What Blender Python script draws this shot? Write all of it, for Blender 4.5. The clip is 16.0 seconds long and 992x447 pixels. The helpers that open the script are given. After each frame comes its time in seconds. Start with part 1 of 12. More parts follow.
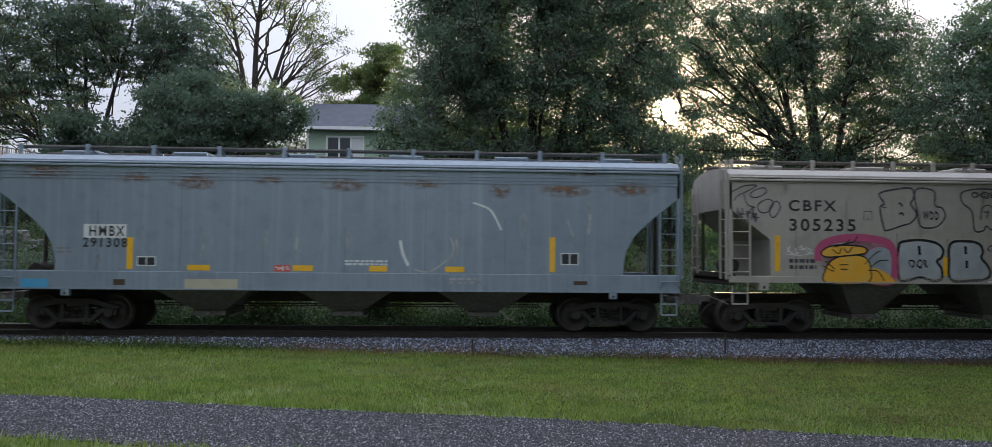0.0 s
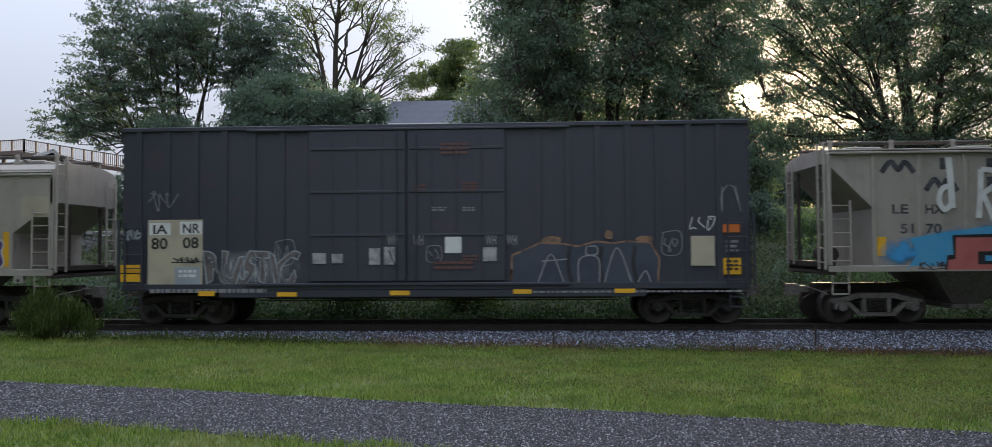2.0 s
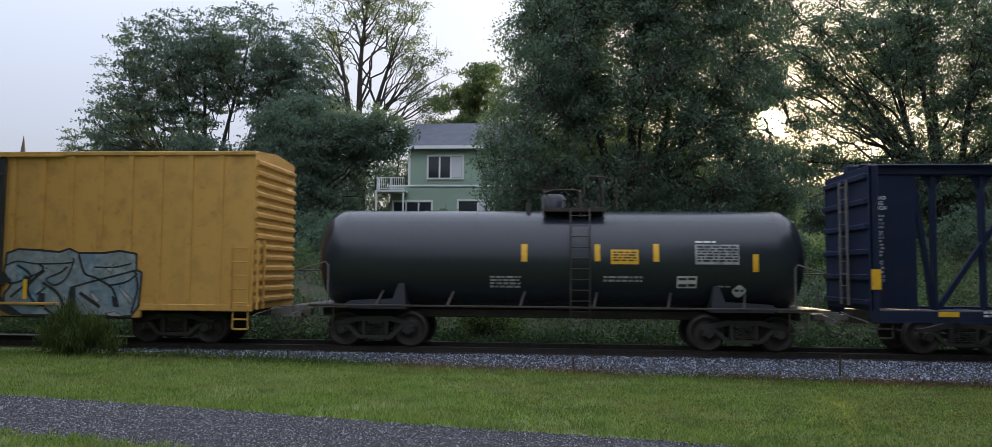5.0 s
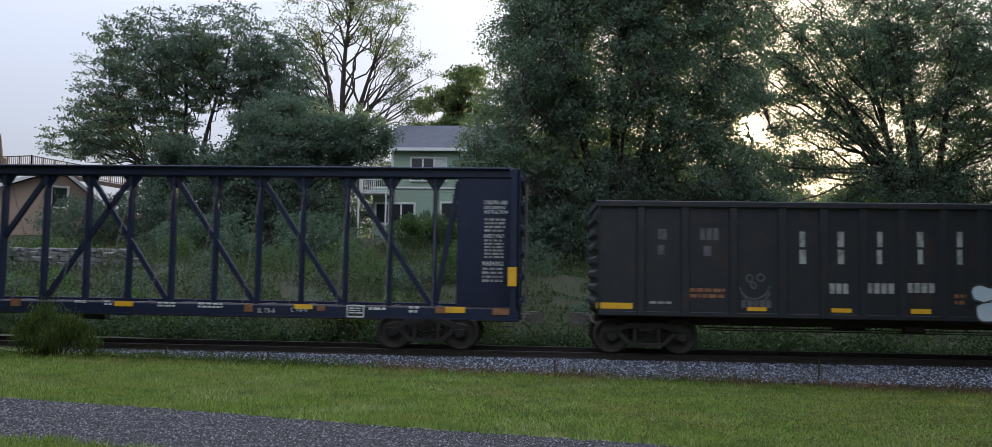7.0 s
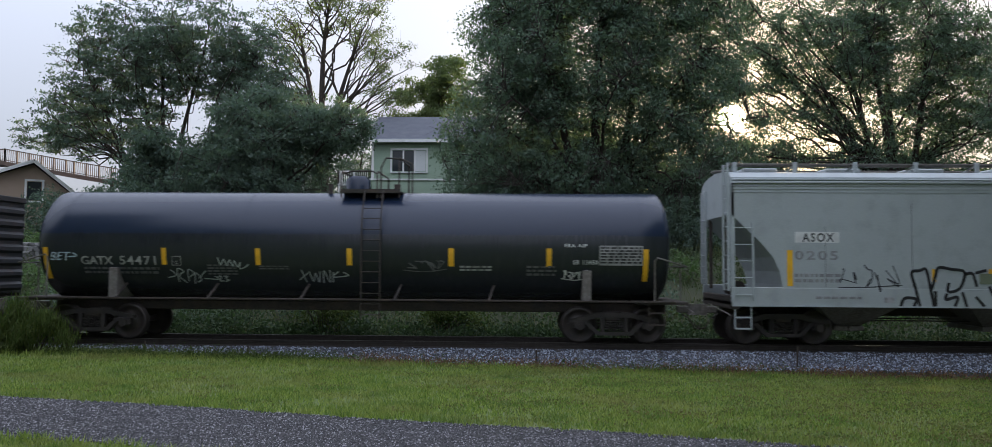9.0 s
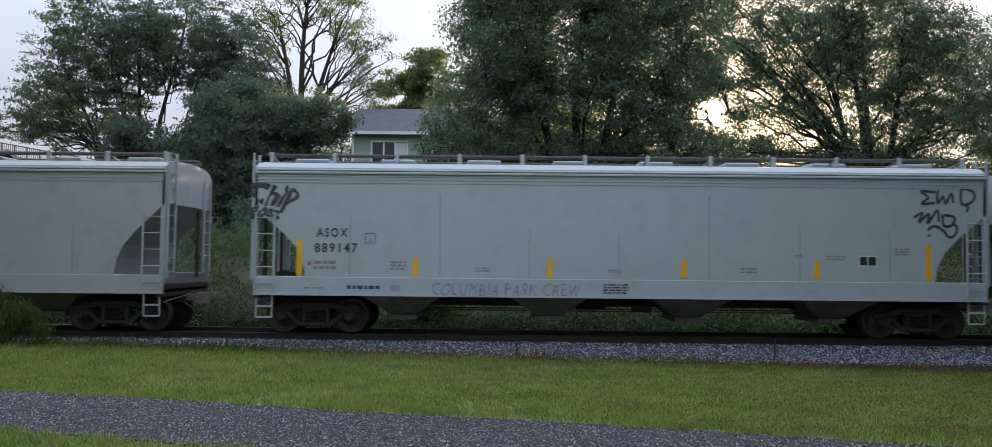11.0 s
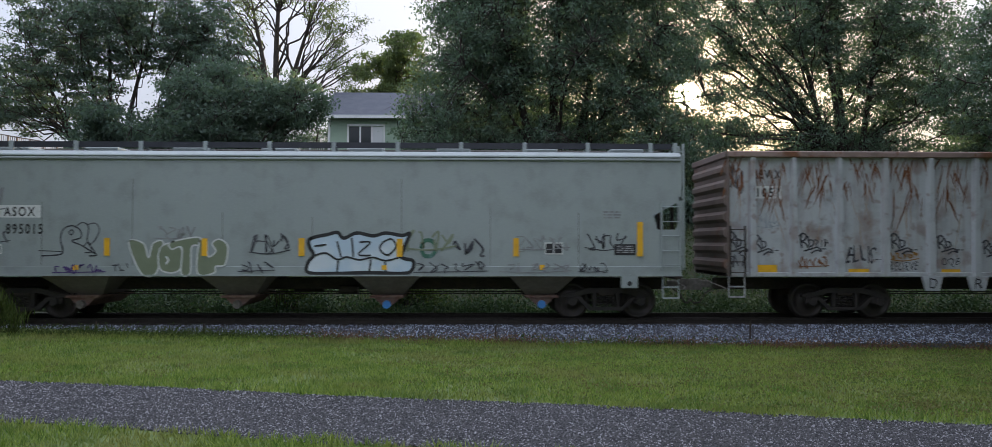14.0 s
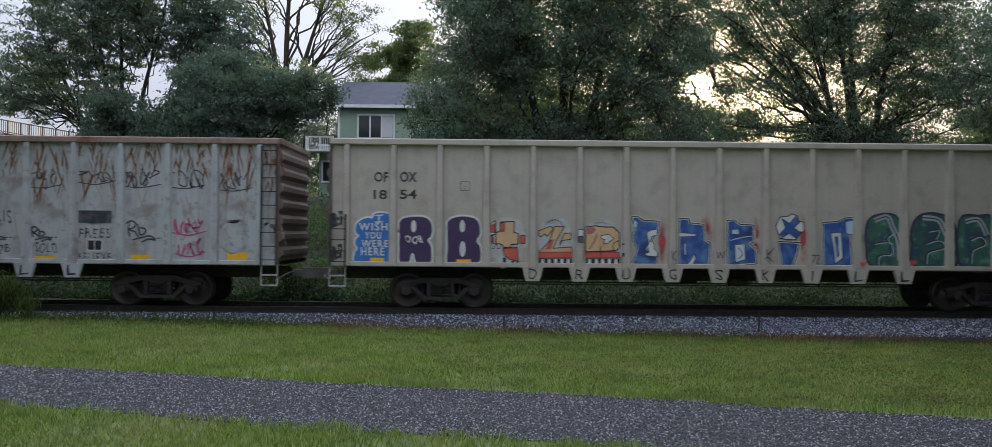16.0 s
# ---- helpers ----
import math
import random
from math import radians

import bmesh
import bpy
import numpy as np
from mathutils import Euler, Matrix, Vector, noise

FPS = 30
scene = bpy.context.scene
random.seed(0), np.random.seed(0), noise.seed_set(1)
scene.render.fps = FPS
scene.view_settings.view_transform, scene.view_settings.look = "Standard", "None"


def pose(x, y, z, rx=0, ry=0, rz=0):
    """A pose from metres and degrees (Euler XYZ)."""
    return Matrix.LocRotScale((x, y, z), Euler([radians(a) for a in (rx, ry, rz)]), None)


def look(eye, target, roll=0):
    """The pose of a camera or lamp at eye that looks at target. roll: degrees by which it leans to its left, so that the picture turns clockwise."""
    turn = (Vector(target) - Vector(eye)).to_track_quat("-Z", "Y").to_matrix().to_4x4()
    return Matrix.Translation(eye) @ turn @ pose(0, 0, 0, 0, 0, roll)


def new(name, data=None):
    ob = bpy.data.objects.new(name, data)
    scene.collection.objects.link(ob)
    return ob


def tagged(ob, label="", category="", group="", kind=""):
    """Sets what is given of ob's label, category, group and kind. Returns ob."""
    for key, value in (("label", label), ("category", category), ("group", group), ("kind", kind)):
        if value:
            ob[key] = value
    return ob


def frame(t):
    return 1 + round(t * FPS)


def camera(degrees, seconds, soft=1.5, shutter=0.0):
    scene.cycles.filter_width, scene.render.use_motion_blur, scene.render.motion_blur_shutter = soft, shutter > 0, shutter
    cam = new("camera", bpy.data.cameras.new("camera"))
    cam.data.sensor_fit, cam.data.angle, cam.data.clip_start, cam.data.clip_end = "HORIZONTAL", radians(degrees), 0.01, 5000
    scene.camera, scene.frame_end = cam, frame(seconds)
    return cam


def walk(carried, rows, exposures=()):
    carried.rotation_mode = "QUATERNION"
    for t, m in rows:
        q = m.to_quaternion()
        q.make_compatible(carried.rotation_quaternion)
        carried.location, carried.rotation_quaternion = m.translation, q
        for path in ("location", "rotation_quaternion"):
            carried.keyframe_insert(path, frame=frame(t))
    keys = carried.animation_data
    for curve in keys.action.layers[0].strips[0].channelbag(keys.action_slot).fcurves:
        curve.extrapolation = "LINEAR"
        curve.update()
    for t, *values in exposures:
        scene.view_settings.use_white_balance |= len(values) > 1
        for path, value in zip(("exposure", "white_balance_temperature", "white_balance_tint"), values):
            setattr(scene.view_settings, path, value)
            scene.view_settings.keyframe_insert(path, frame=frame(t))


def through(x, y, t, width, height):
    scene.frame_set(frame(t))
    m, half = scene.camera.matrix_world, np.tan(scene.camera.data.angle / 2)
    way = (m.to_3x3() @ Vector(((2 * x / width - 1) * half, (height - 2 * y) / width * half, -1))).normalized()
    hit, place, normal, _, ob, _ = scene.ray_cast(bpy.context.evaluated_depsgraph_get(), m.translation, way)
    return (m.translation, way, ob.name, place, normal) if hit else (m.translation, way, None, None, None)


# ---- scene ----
EXPOSURE = 0.70
cam = camera(64.94, 16.0, soft=0.75, shutter=0.12)
PATH = [
    (0.0, pose(0.017, -0.014, 2.058, 92.35, -0.54, -2.84)),
    (0.5, pose(0.025, -0.016, 2.058, 92.03, -0.33, -2.14)),
    (1.0, pose(0.024, -0.012, 2.050, 91.85, -0.09, -0.07)),
    (1.5, pose(0.009, -0.014, 2.047, 91.82, 0.21, 1.74)),
    (2.0, pose(0.006, -0.017, 2.060, 91.83, 0.38, 2.94)),
    (2.5, pose(-0.005, -0.033, 2.061, 92.01, 0.31, 3.86)),
    (3.0, pose(0.002, -0.028, 2.073, 93.01, 0.35, 4.35)),
    (3.5, pose(-0.008, -0.020, 2.067, 93.34, 0.26, 4.61)),
    (6.0, pose(-0.004, -0.021, 2.075, 93.64, -0.92, 3.99)),
    (6.5, pose(-0.009, -0.019, 2.066, 93.72, -0.86, 3.59)),
    (7.0, pose(-0.004, -0.015, 2.068, 93.71, -0.85, 3.12)),
    (7.5, pose(-0.003, -0.013, 2.061, 93.61, -0.77, 2.69)),
    (8.0, pose(0.000, -0.001, 2.056, 93.48, -0.74, 2.27)),
    (8.5, pose(0.006, 0.004, 2.057, 93.32, -0.65, 1.94)),
    (9.0, pose(0.017, 0.018, 2.060, 93.09, -0.38, 1.80)),
    (11.5, pose(-0.008, 0.017, 2.053, 92.38, -0.53, -0.09)),
    (12.0, pose(-0.006, 0.021, 2.051, 92.11, -0.35, -0.45)),
    (12.5, pose(0.002, 0.038, 2.051, 91.95, -0.22, -0.77)),
    (13.0, pose(-0.001, 0.035, 2.045, 91.75, -0.17, -1.08)),
    (13.5, pose(-0.001, 0.033, 2.039, 91.54, -0.14, -1.22)),
    (14.0, pose(-0.011, 0.015, 2.046, 91.40, -0.08, -1.28)),
    (14.5, pose(-0.017, 0.005, 2.048, 91.23, -0.04, -1.23)),
    (15.0, pose(-0.010, 0.014, 2.036, 91.06, -0.25, -1.07)),
    (15.5, pose(-0.008, 0.005, 2.039, 90.86, -0.37, -0.93)),
    (16.0, pose(-0.012, 0.000, 2.043, 90.70, -0.51, -0.62)),
]
walk(cam, PATH, [(0.0, EXPOSURE), (16.0, EXPOSURE)])

# how far the train has come, by the second
TRAVEL = [
    (0.0, 1.63), (0.5, 9.37), (1.0, 17.16), (1.5, 24.88), (2.0, 32.60),
    (2.5, 40.37), (3.0, 48.14), (3.5, 55.90), (6.0, 94.73), (6.5, 102.49),
    (7.0, 110.18), (7.5, 117.90), (8.0, 125.64), (8.5, 133.36), (9.0, 141.14),
    (11.5, 179.98), (12.0, 187.75), (12.5, 195.56), (13.0, 203.33), (13.5, 211.12),
    (14.0, 218.94), (14.5, 226.75), (15.0, 234.62), (15.5, 242.48), (16.0, 250.31),
]

# ---------------------------------------------------------------- light
SUN_AZ, SUN_EL = radians(15.1), radians(10.4)
SUN_WAY = Vector((math.sin(SUN_AZ) * math.cos(SUN_EL), math.cos(SUN_AZ) * math.cos(SUN_EL), math.sin(SUN_EL)))


def make_world():
    world = bpy.data.worlds.new("evening_sky")
    world.use_nodes = True
    scene.world = world
    nt = world.node_tree
    nt.nodes.clear()
    out = nt.nodes.new("ShaderNodeOutputWorld")
    sky = nt.nodes.new("ShaderNodeTexSky")
    sky.sky_type, sky.sun_disc = "NISHITA", False
    sky.sun_elevation, sky.sun_rotation = SUN_EL, SUN_AZ
    sky.air_density, sky.dust_density, sky.ozone_density = 1.0, 2.0, 1.0
    back = nt.nodes.new("ShaderNodeBackground")
    back.inputs["Strength"].default_value = 0.013
    nt.links.new(sky.outputs["Color"], back.inputs["Color"])
    # thin cloud veil: evens the sky out, and the sun's disc and aureole in it
    veil = nt.nodes.new("ShaderNodeBackground")
    coord = nt.nodes.new("ShaderNodeTexCoord")
    dot = nt.nodes.new("ShaderNodeVectorMath")
    dot.operation = "DOT_PRODUCT"
    dot.inputs[1].default_value = SUN_WAY
    nt.links.new(coord.outputs["Generated"], dot.inputs[0])
    # warm near the sun, and brighter overhead than at the horizon, as thin overcast is
    near = nt.nodes.new("ShaderNodeMapRange")
    near.inputs["From Min"].default_value, near.inputs["From Max"].default_value = 0.95, 0.998
    nt.links.new(dot.outputs["Value"], near.inputs["Value"])
    warm = nt.nodes.new("ShaderNodeMix")
    warm.data_type = "RGBA"
    warm.inputs["A"].default_value, warm.inputs["B"].default_value = (0.68, 0.74, 0.91, 1), (0.98, 0.77, 0.66, 1)
    nt.links.new(near.outputs["Result"], warm.inputs["Factor"])
    nt.links.new(warm.outputs["Result"], veil.inputs["Color"])
    split = nt.nodes.new("ShaderNodeSeparateXYZ")
    nt.links.new(coord.outputs["Generated"], split.inputs[0])
    climb = nt.nodes.new("ShaderNodeMapRange")
    climb.inputs["From Max"].default_value = 1.0
    climb.inputs["To Min"].default_value, climb.inputs["To Max"].default_value = 0.27, 1.62
    nt.links.new(split.outputs["Z"], climb.inputs["Value"])
    nt.links.new(climb.outputs["Result"], veil.inputs["Strength"])
    rings = []
    for low, high, power, strength, tint in ((0.99986, 0.99994, 1.0, 45.0, (1.0, 0.80, 0.50, 1)),
                                             (0.985, 1.0, 3.0, 0.35, (1.0, 0.66, 0.42, 1)),
                                             (0.75, 1.0, 2.0, 0.05, (1.0, 0.86, 0.68, 1))):
        ramp = nt.nodes.new("ShaderNodeMapRange")
        ramp.inputs["From Min"].default_value, ramp.inputs["From Max"].default_value = low, high
        nt.links.new(dot.outputs["Value"], ramp.inputs["Value"])
        bend = nt.nodes.new("ShaderNodeMath")
        bend.operation = "POWER"
        bend.inputs[1].default_value = power
        nt.links.new(ramp.outputs["Result"], bend.inputs[0])
        gain = nt.nodes.new("ShaderNodeMath")
        gain.operation = "MULTIPLY"
        gain.inputs[1].default_value = strength
        nt.links.new(bend.outputs[0], gain.inputs[0])
        glow = nt.nodes.new("ShaderNodeBackground")
        glow.inputs["Color"].default_value = tint
        nt.links.new(gain.outputs[0], glow.inputs["Strength"])
        rings.append(glow)
    last = back
    for node in [veil] + rings:
        add = nt.nodes.new("ShaderNodeAddShader")
        nt.links.new(last.outputs[0], add.inputs[0])
        nt.links.new(node.outputs[0], add.inputs[1])
        last = add
    nt.links.new(last.outputs[0], out.inputs["Surface"])


make_world()
sun = new("sun", bpy.data.lights.new("sun", "SUN"))
sun.data.energy, sun.data.angle, sun.data.color = 5.0, radians(0.6), (1.0, 0.76, 0.44)
sun.matrix_world = look((0, 0, 60), Vector((0, 0, 60)) - Vector((0.281, 0.943, 0.1805)))


# ---------------------------------------------------------------- materials
def nodes_of(m):
    return m.node_tree.nodes, m.node_tree.links


def material(name, base, rough=0.7, metal=0.0, spots=(), bump=0.0, bump_scale=40.0, streaks=None, coat=0.0, specular=0.5):
    """Principled paint. spots: (scale, low, high, colour, strength) of noise patches; streaks: (colour, strength) of runs down the side."""
    m = bpy.data.materials.new(name)
    m.use_nodes = True
    nodes, links = nodes_of(m)
    bsdf = nodes["Principled BSDF"]
    bsdf.inputs["Roughness"].default_value, bsdf.inputs["Metallic"].default_value = rough, metal
    bsdf.inputs["Specular IOR Level"].default_value = specular
    bsdf.inputs["Coat Weight"].default_value = coat
    coord = nodes.new("ShaderNodeTexCoord")
    info = nodes.new("ShaderNodeObjectInfo")
    shift = nodes.new("ShaderNodeVectorMath")
    shift.operation = "ADD"
    links.new(coord.outputs["Object"], shift.inputs[0])
    wide = nodes.new("ShaderNodeMath")
    wide.operation = "MULTIPLY"
    wide.inputs[1].default_value = 37.0
    links.new(info.outputs["Random"], wide.inputs[0])
    links.new(wide.outputs[0], shift.inputs[1])
    colour = None
    first = nodes.new("ShaderNodeRGB")
    first.outputs[0].default_value = (*base, 1)
    colour = first.outputs[0]
    for scale, low, high, tint, strength in spots:
        colour = spot_layer(nodes, links, colour, shift.outputs[0], scale, low, high, tint, strength)
    if streaks:
        tint, strength = streaks
        stretch = nodes.new("ShaderNodeMapping")
        stretch.inputs["Scale"].default_value = (8.0, 8.0, 0.14)
        links.new(shift.outputs[0], stretch.inputs["Vector"])
        colour = spot_layer(nodes, links, colour, stretch.outputs[0], 1.0, 0.5, 0.75, tint, strength)
    links.new(colour, bsdf.inputs["Base Color"])
    if bump:
        grain = nodes.new("ShaderNodeTexNoise")
        grain.inputs["Scale"].default_value, grain.inputs["Detail"].default_value = bump_scale, 4
        links.new(shift.outputs[0], grain.inputs["Vector"])
        relief = nodes.new("ShaderNodeBump")
        relief.inputs["Strength"].default_value, relief.inputs["Distance"].default_value = bump, 0.02
        links.new(grain.outputs["Fac"], relief.inputs["Height"])
        links.new(relief.outputs[0], bsdf.inputs["Normal"])
    return m


def spot_layer(nodes, links, colour, vector, scale, low, high, tint, strength):
    grain = nodes.new("ShaderNodeTexNoise")
    grain.inputs["Scale"].default_value, grain.inputs["Detail"].default_value = scale, 6
    links.new(vector, grain.inputs["Vector"])
    ramp = nodes.new("ShaderNodeMapRange")
    ramp.inputs["From Min"].default_value, ramp.inputs["From Max"].default_value = low, high
    ramp.inputs["To Max"].default_value = strength
    links.new(grain.outputs["Fac"], ramp.inputs["Value"])
    mix = nodes.new("ShaderNodeMix")
    mix.data_type = "RGBA"
    links.new(ramp.outputs["Result"], mix.inputs["Factor"])
    links.new(colour, mix.inputs["A"])
    mix.inputs["B"].default_value = (*tint, 1)
    return mix.outputs["Result"]


def leaf_material(name, base, other, through=0.45, patch=None):
    m = bpy.data.materials.new(name)
    m.use_nodes = True
    nodes, links = nodes_of(m)
    out = nodes["Material Output"]
    bsdf = nodes["Principled BSDF"]
    bsdf.inputs["Roughness"].default_value = 0.6
    bsdf.inputs["Specular IOR Level"].default_value = 0.2
    geo = nodes.new("ShaderNodeNewGeometry")
    ramp = nodes.new("ShaderNodeMix")
    ramp.data_type = "RGBA"
    ramp.inputs["A"].default_value, ramp.inputs["B"].default_value = (*base, 1), (*other, 1)
    links.new(geo.outputs["Random Per Island"], ramp.inputs["Factor"])
    tone = ramp.outputs["Result"]
    if patch:
        coord = nodes.new("ShaderNodeTexCoord")
        for scale, low, high, tint, strength in patch:
            tone = spot_layer(nodes, links, tone, coord.outputs["Object"], scale, low, high, tint, strength)
    links.new(tone, bsdf.inputs["Base Color"])
    thin = nodes.new("ShaderNodeBsdfTranslucent")
    bright = nodes.new("ShaderNodeMix")
    bright.data_type, bright.blend_type = "RGBA", "MULTIPLY"
    bright.inputs["Factor"].default_value = 1.0
    bright.inputs["B"].default_value = (1.12, 1.28, 0.78, 1)
    links.new(tone, bright.inputs["A"])
    links.new(bright.outputs["Result"], thin.inputs["Color"])
    mix = nodes.new("ShaderNodeMixShader")
    mix.inputs["Fac"].default_value = through
    links.new(bsdf.outputs[0], mix.inputs[1])
    links.new(thin.outputs[0], mix.inputs[2])
    links.new(mix.outputs[0], out.inputs["Surface"])
    return m


GRASS_SOIL = material("lawn", (0.13, 0.185, 0.05), 0.95, spots=((0.6, 0.4, 0.7, (0.20, 0.19, 0.07), 0.6), (9.0, 0.35, 0.75, (0.09, 0.14, 0.045), 0.7), (60.0, 0.45, 0.7, (0.15, 0.18, 0.045), 0.6)), bump=1.0, bump_scale=70)
# rough soil, its colour darkened to stand in for shade under and behind the train
BRUSH_SOIL = material("shaded_rough_ground", (0.028, 0.036, 0.014), 0.95, spots=((1.2, 0.4, 0.7, (0.045, 0.04, 0.02), 0.7), (12.0, 0.4, 0.7, (0.02, 0.03, 0.01), 0.8)), bump=1.0, bump_scale=20)
PATH_GRAVEL = material("path_gravel", (0.050, 0.048, 0.052), 0.9, spots=((1.0, 0.4, 0.7, (0.045, 0.042, 0.04), 0.8), (45.0, 0.5, 0.7, (0.11, 0.107, 0.112), 0.8), (90.0, 0.5, 0.65, (0.03, 0.03, 0.03), 0.8)), bump=1.0, bump_scale=90)
BALLAST_BED = material("ballast_bed", (0.085, 0.087, 0.095), 0.95, spots=((25.0, 0.45, 0.6, (0.04, 0.04, 0.04), 0.9),), bump=1.0, bump_scale=30)
RAIL_STEEL = material("rail_steel", (0.05, 0.042, 0.037), 0.6, 0.5, spots=((8.0, 0.4, 0.6, (0.035, 0.028, 0.024), 0.7),))
SLEEPER_WOOD = material("sleeper_wood", (0.06, 0.05, 0.042), 0.9, spots=((6.0, 0.4, 0.6, (0.03, 0.026, 0.022), 0.8),), bump=0.5)
BARK = material("bark", (0.055, 0.045, 0.036), 0.95, spots=((7.0, 0.4, 0.65, (0.025, 0.02, 0.017), 0.9),), bump=0.8, bump_scale=18)

# ---------------------------------------------------------------- mesh building
class Shape:
    """Collects corners and faces of one mesh."""

    def __init__(self):
        self.v, self.f, self.smooth = [], [], []

    def face(self, points, smooth=False):
        n = len(self.v)
        self.v.extend(tuple(p) for p in points)
        self.f.append(tuple(range(n, n + len(points))))
        self.smooth.append(smooth)

    def mesh(self, points, faces, smooth=False):
        n = len(self.v)
        self.v.extend(tuple(p) for p in points)
        self.f.extend(tuple(i + n for i in face) for face in faces)
        self.smooth.extend([smooth] * len(faces))

    def box(self, x0, x1, y0, y1, z0, z1, bevel=0.0):
        x0, x1, y0, y1, z0, z1 = min(x0, x1), max(x0, x1), min(y0, y1), max(y0, y1), min(z0, z1), max(z0, z1)
        b = min(bevel, (x1 - x0) * 0.4, (y1 - y0) * 0.4, (z1 - z0) * 0.4)
        if b <= 0:
            p = [(x, y, z) for x in (x0, x1) for y in (y0, y1) for z in (z0, z1)]
            self.mesh(p, [(0, 1, 3, 2), (4, 6, 7, 5), (0, 4, 5, 1), (2, 3, 7, 6), (0, 2, 6, 4), (1, 5, 7, 3)])
            return
        lim = ((x0, x1), (y0, y1), (z0, z1))
        index, pts = {}, []
        for c in range(8):
            s = (c >> 2 & 1, c >> 1 & 1, c & 1)
            for a in range(3):
                p = [lim[k][s[k]] + (0 if k == a else (b if s[k] == 0 else -b)) for k in range(3)]
                index[(s, a)] = len(pts)
                pts.append(p)
        faces = []
        for a in range(3):
            u, w = (a + 1) % 3, (a + 2) % 3
            for side in (0, 1):
                ring = []
                for su, sw in ((0, 0), (1, 0), (1, 1), (0, 1)):
                    s = [0, 0, 0]
                    s[a], s[u], s[w] = side, su, sw
                    ring.append(index[(tuple(s), a)])
                faces.append(tuple(ring if side else ring[::-1]))
            for su in (0, 1):
                for sw in (0, 1):
                    s0, s1 = [0, 0, 0], [0, 0, 0]
                    s0[u], s0[w], s1[u], s1[w], s1[a] = su, sw, su, sw, 1
                    ring = [index[(tuple(s0), u)], index[(tuple(s1), u)], index[(tuple(s1), w)], index[(tuple(s0), w)]]
                    faces.append(tuple(ring if (su == sw) else ring[::-1]))
        for c in range(8):
            s = (c >> 2 & 1, c >> 1 & 1, c & 1)
            ring = [index[(s, a)] for a in range(3)]
            faces.append(tuple(ring if sum(s) % 2 else ring[::-1]))
        self.mesh(pts, faces)

    def prism(self, outline, axis, a, b, smooth=False, caps=True):
        """outline: points in the plane across the axis: 'x' takes (y, z), 'y' takes (x, z), 'z' takes (x, y)."""
        def put(p, d):
            return {"x": (d, p[0], p[1]), "y": (p[0], d, p[1]), "z": (p[0], p[1], d)}[axis]
        n = len(outline)
        pts = [put(p, a) for p in outline] + [put(p, b) for p in outline]
        self.mesh(pts, [(i, (i + 1) % n, n + (i + 1) % n, n + i) for i in range(n)], smooth)
        if caps:
            self.mesh([put(p, a) for p in outline], [tuple(range(n))[::-1]])
            self.mesh([put(p, b) for p in outline], [tuple(range(n))])

    def tube(self, points, radius, sides=8, smooth=True, caps=True):
        """A round bar along points; radius: one number or one for each point."""
        points = [Vector(p) for p in points]
        radii = radius if isinstance(radius, (list, tuple)) else [radius] * len(points)
        rings, last = [], None
        for i, p in enumerate(points):
            way = (points[min(i + 1, len(points) - 1)] - points[max(i - 1, 0)]).normalized()
            if last is None:
                side = way.orthogonal().normalized()
            else:
                side = (last - way * last.dot(way))
                side = side.normalized() if side.length > 1e-5 else way.orthogonal().normalized()
            last, up = side, way.cross(side)
            rings.append([p + (side * math.cos(k * math.tau / sides) + up * math.sin(k * math.tau / sides)) * radii[i] for k in range(sides)])
        faces = [(r * sides + k, r * sides + (k + 1) % sides, (r + 1) * sides + (k + 1) % sides, (r + 1) * sides + k)
                 for r in range(len(rings) - 1) for k in range(sides)]
        self.mesh([p for ring in rings for p in ring], faces, smooth)
        if caps:
            self.mesh(rings[0], [tuple(range(sides))[::-1]])
            self.mesh(rings[-1], [tuple(range(sides))])

    def bar(self, p, q, wide, deep):
        """A square bar from p to q."""
        p, q = Vector(p), Vector(q)
        way = (q - p).normalized()
        side = way.cross(Vector((0, 1, 0)))
        side = side.normalized() if side.length > 1e-4 else Vector((1, 0, 0))
        up = way.cross(side)
        ring = [side * wide / 2 + up * deep / 2, side * -wide / 2 + up * deep / 2, side * -wide / 2 - up * deep / 2, side * wide / 2 - up * deep / 2]
        pts = [p + r for r in ring] + [q + r for r in ring]
        self.mesh(pts, [(0, 1, 5, 4), (1, 2, 6, 5), (2, 3, 7, 6), (3, 0, 4, 7), (3, 2, 1, 0), (4, 5, 6, 7)])

    def data(self, name, mat):
        me = bpy.data.meshes.new(name)
        me.from_pydata([tuple(p) for p in self.v], [], self.f)
        me.polygons.foreach_set("use_smooth", self.smooth)
        bm = bmesh.new()
        bm.from_mesh(me)
        bmesh.ops.recalc_face_normals(bm, faces=bm.faces) if len(bm.faces) < 4000 else None
        bm.to_mesh(me)
        bm.free()
        me.materials.append(mat)
        return me


def part(name, shape, mat, parent=None, label=""):
    """One mesh object of a Shape (or of mesh data), under a thing or a part."""
    me = shape.data(name, mat) if isinstance(shape, Shape) else shape
    ob = new(name, me)
    ob.parent = parent
    if label:
        tagged(ob, label)
    return ob


def empty(name, m, label, category, group=""):
    ob = new(name)
    ob.empty_display_size = 0.3
    ob.matrix_world = m
    return tagged(ob, label, category, group)


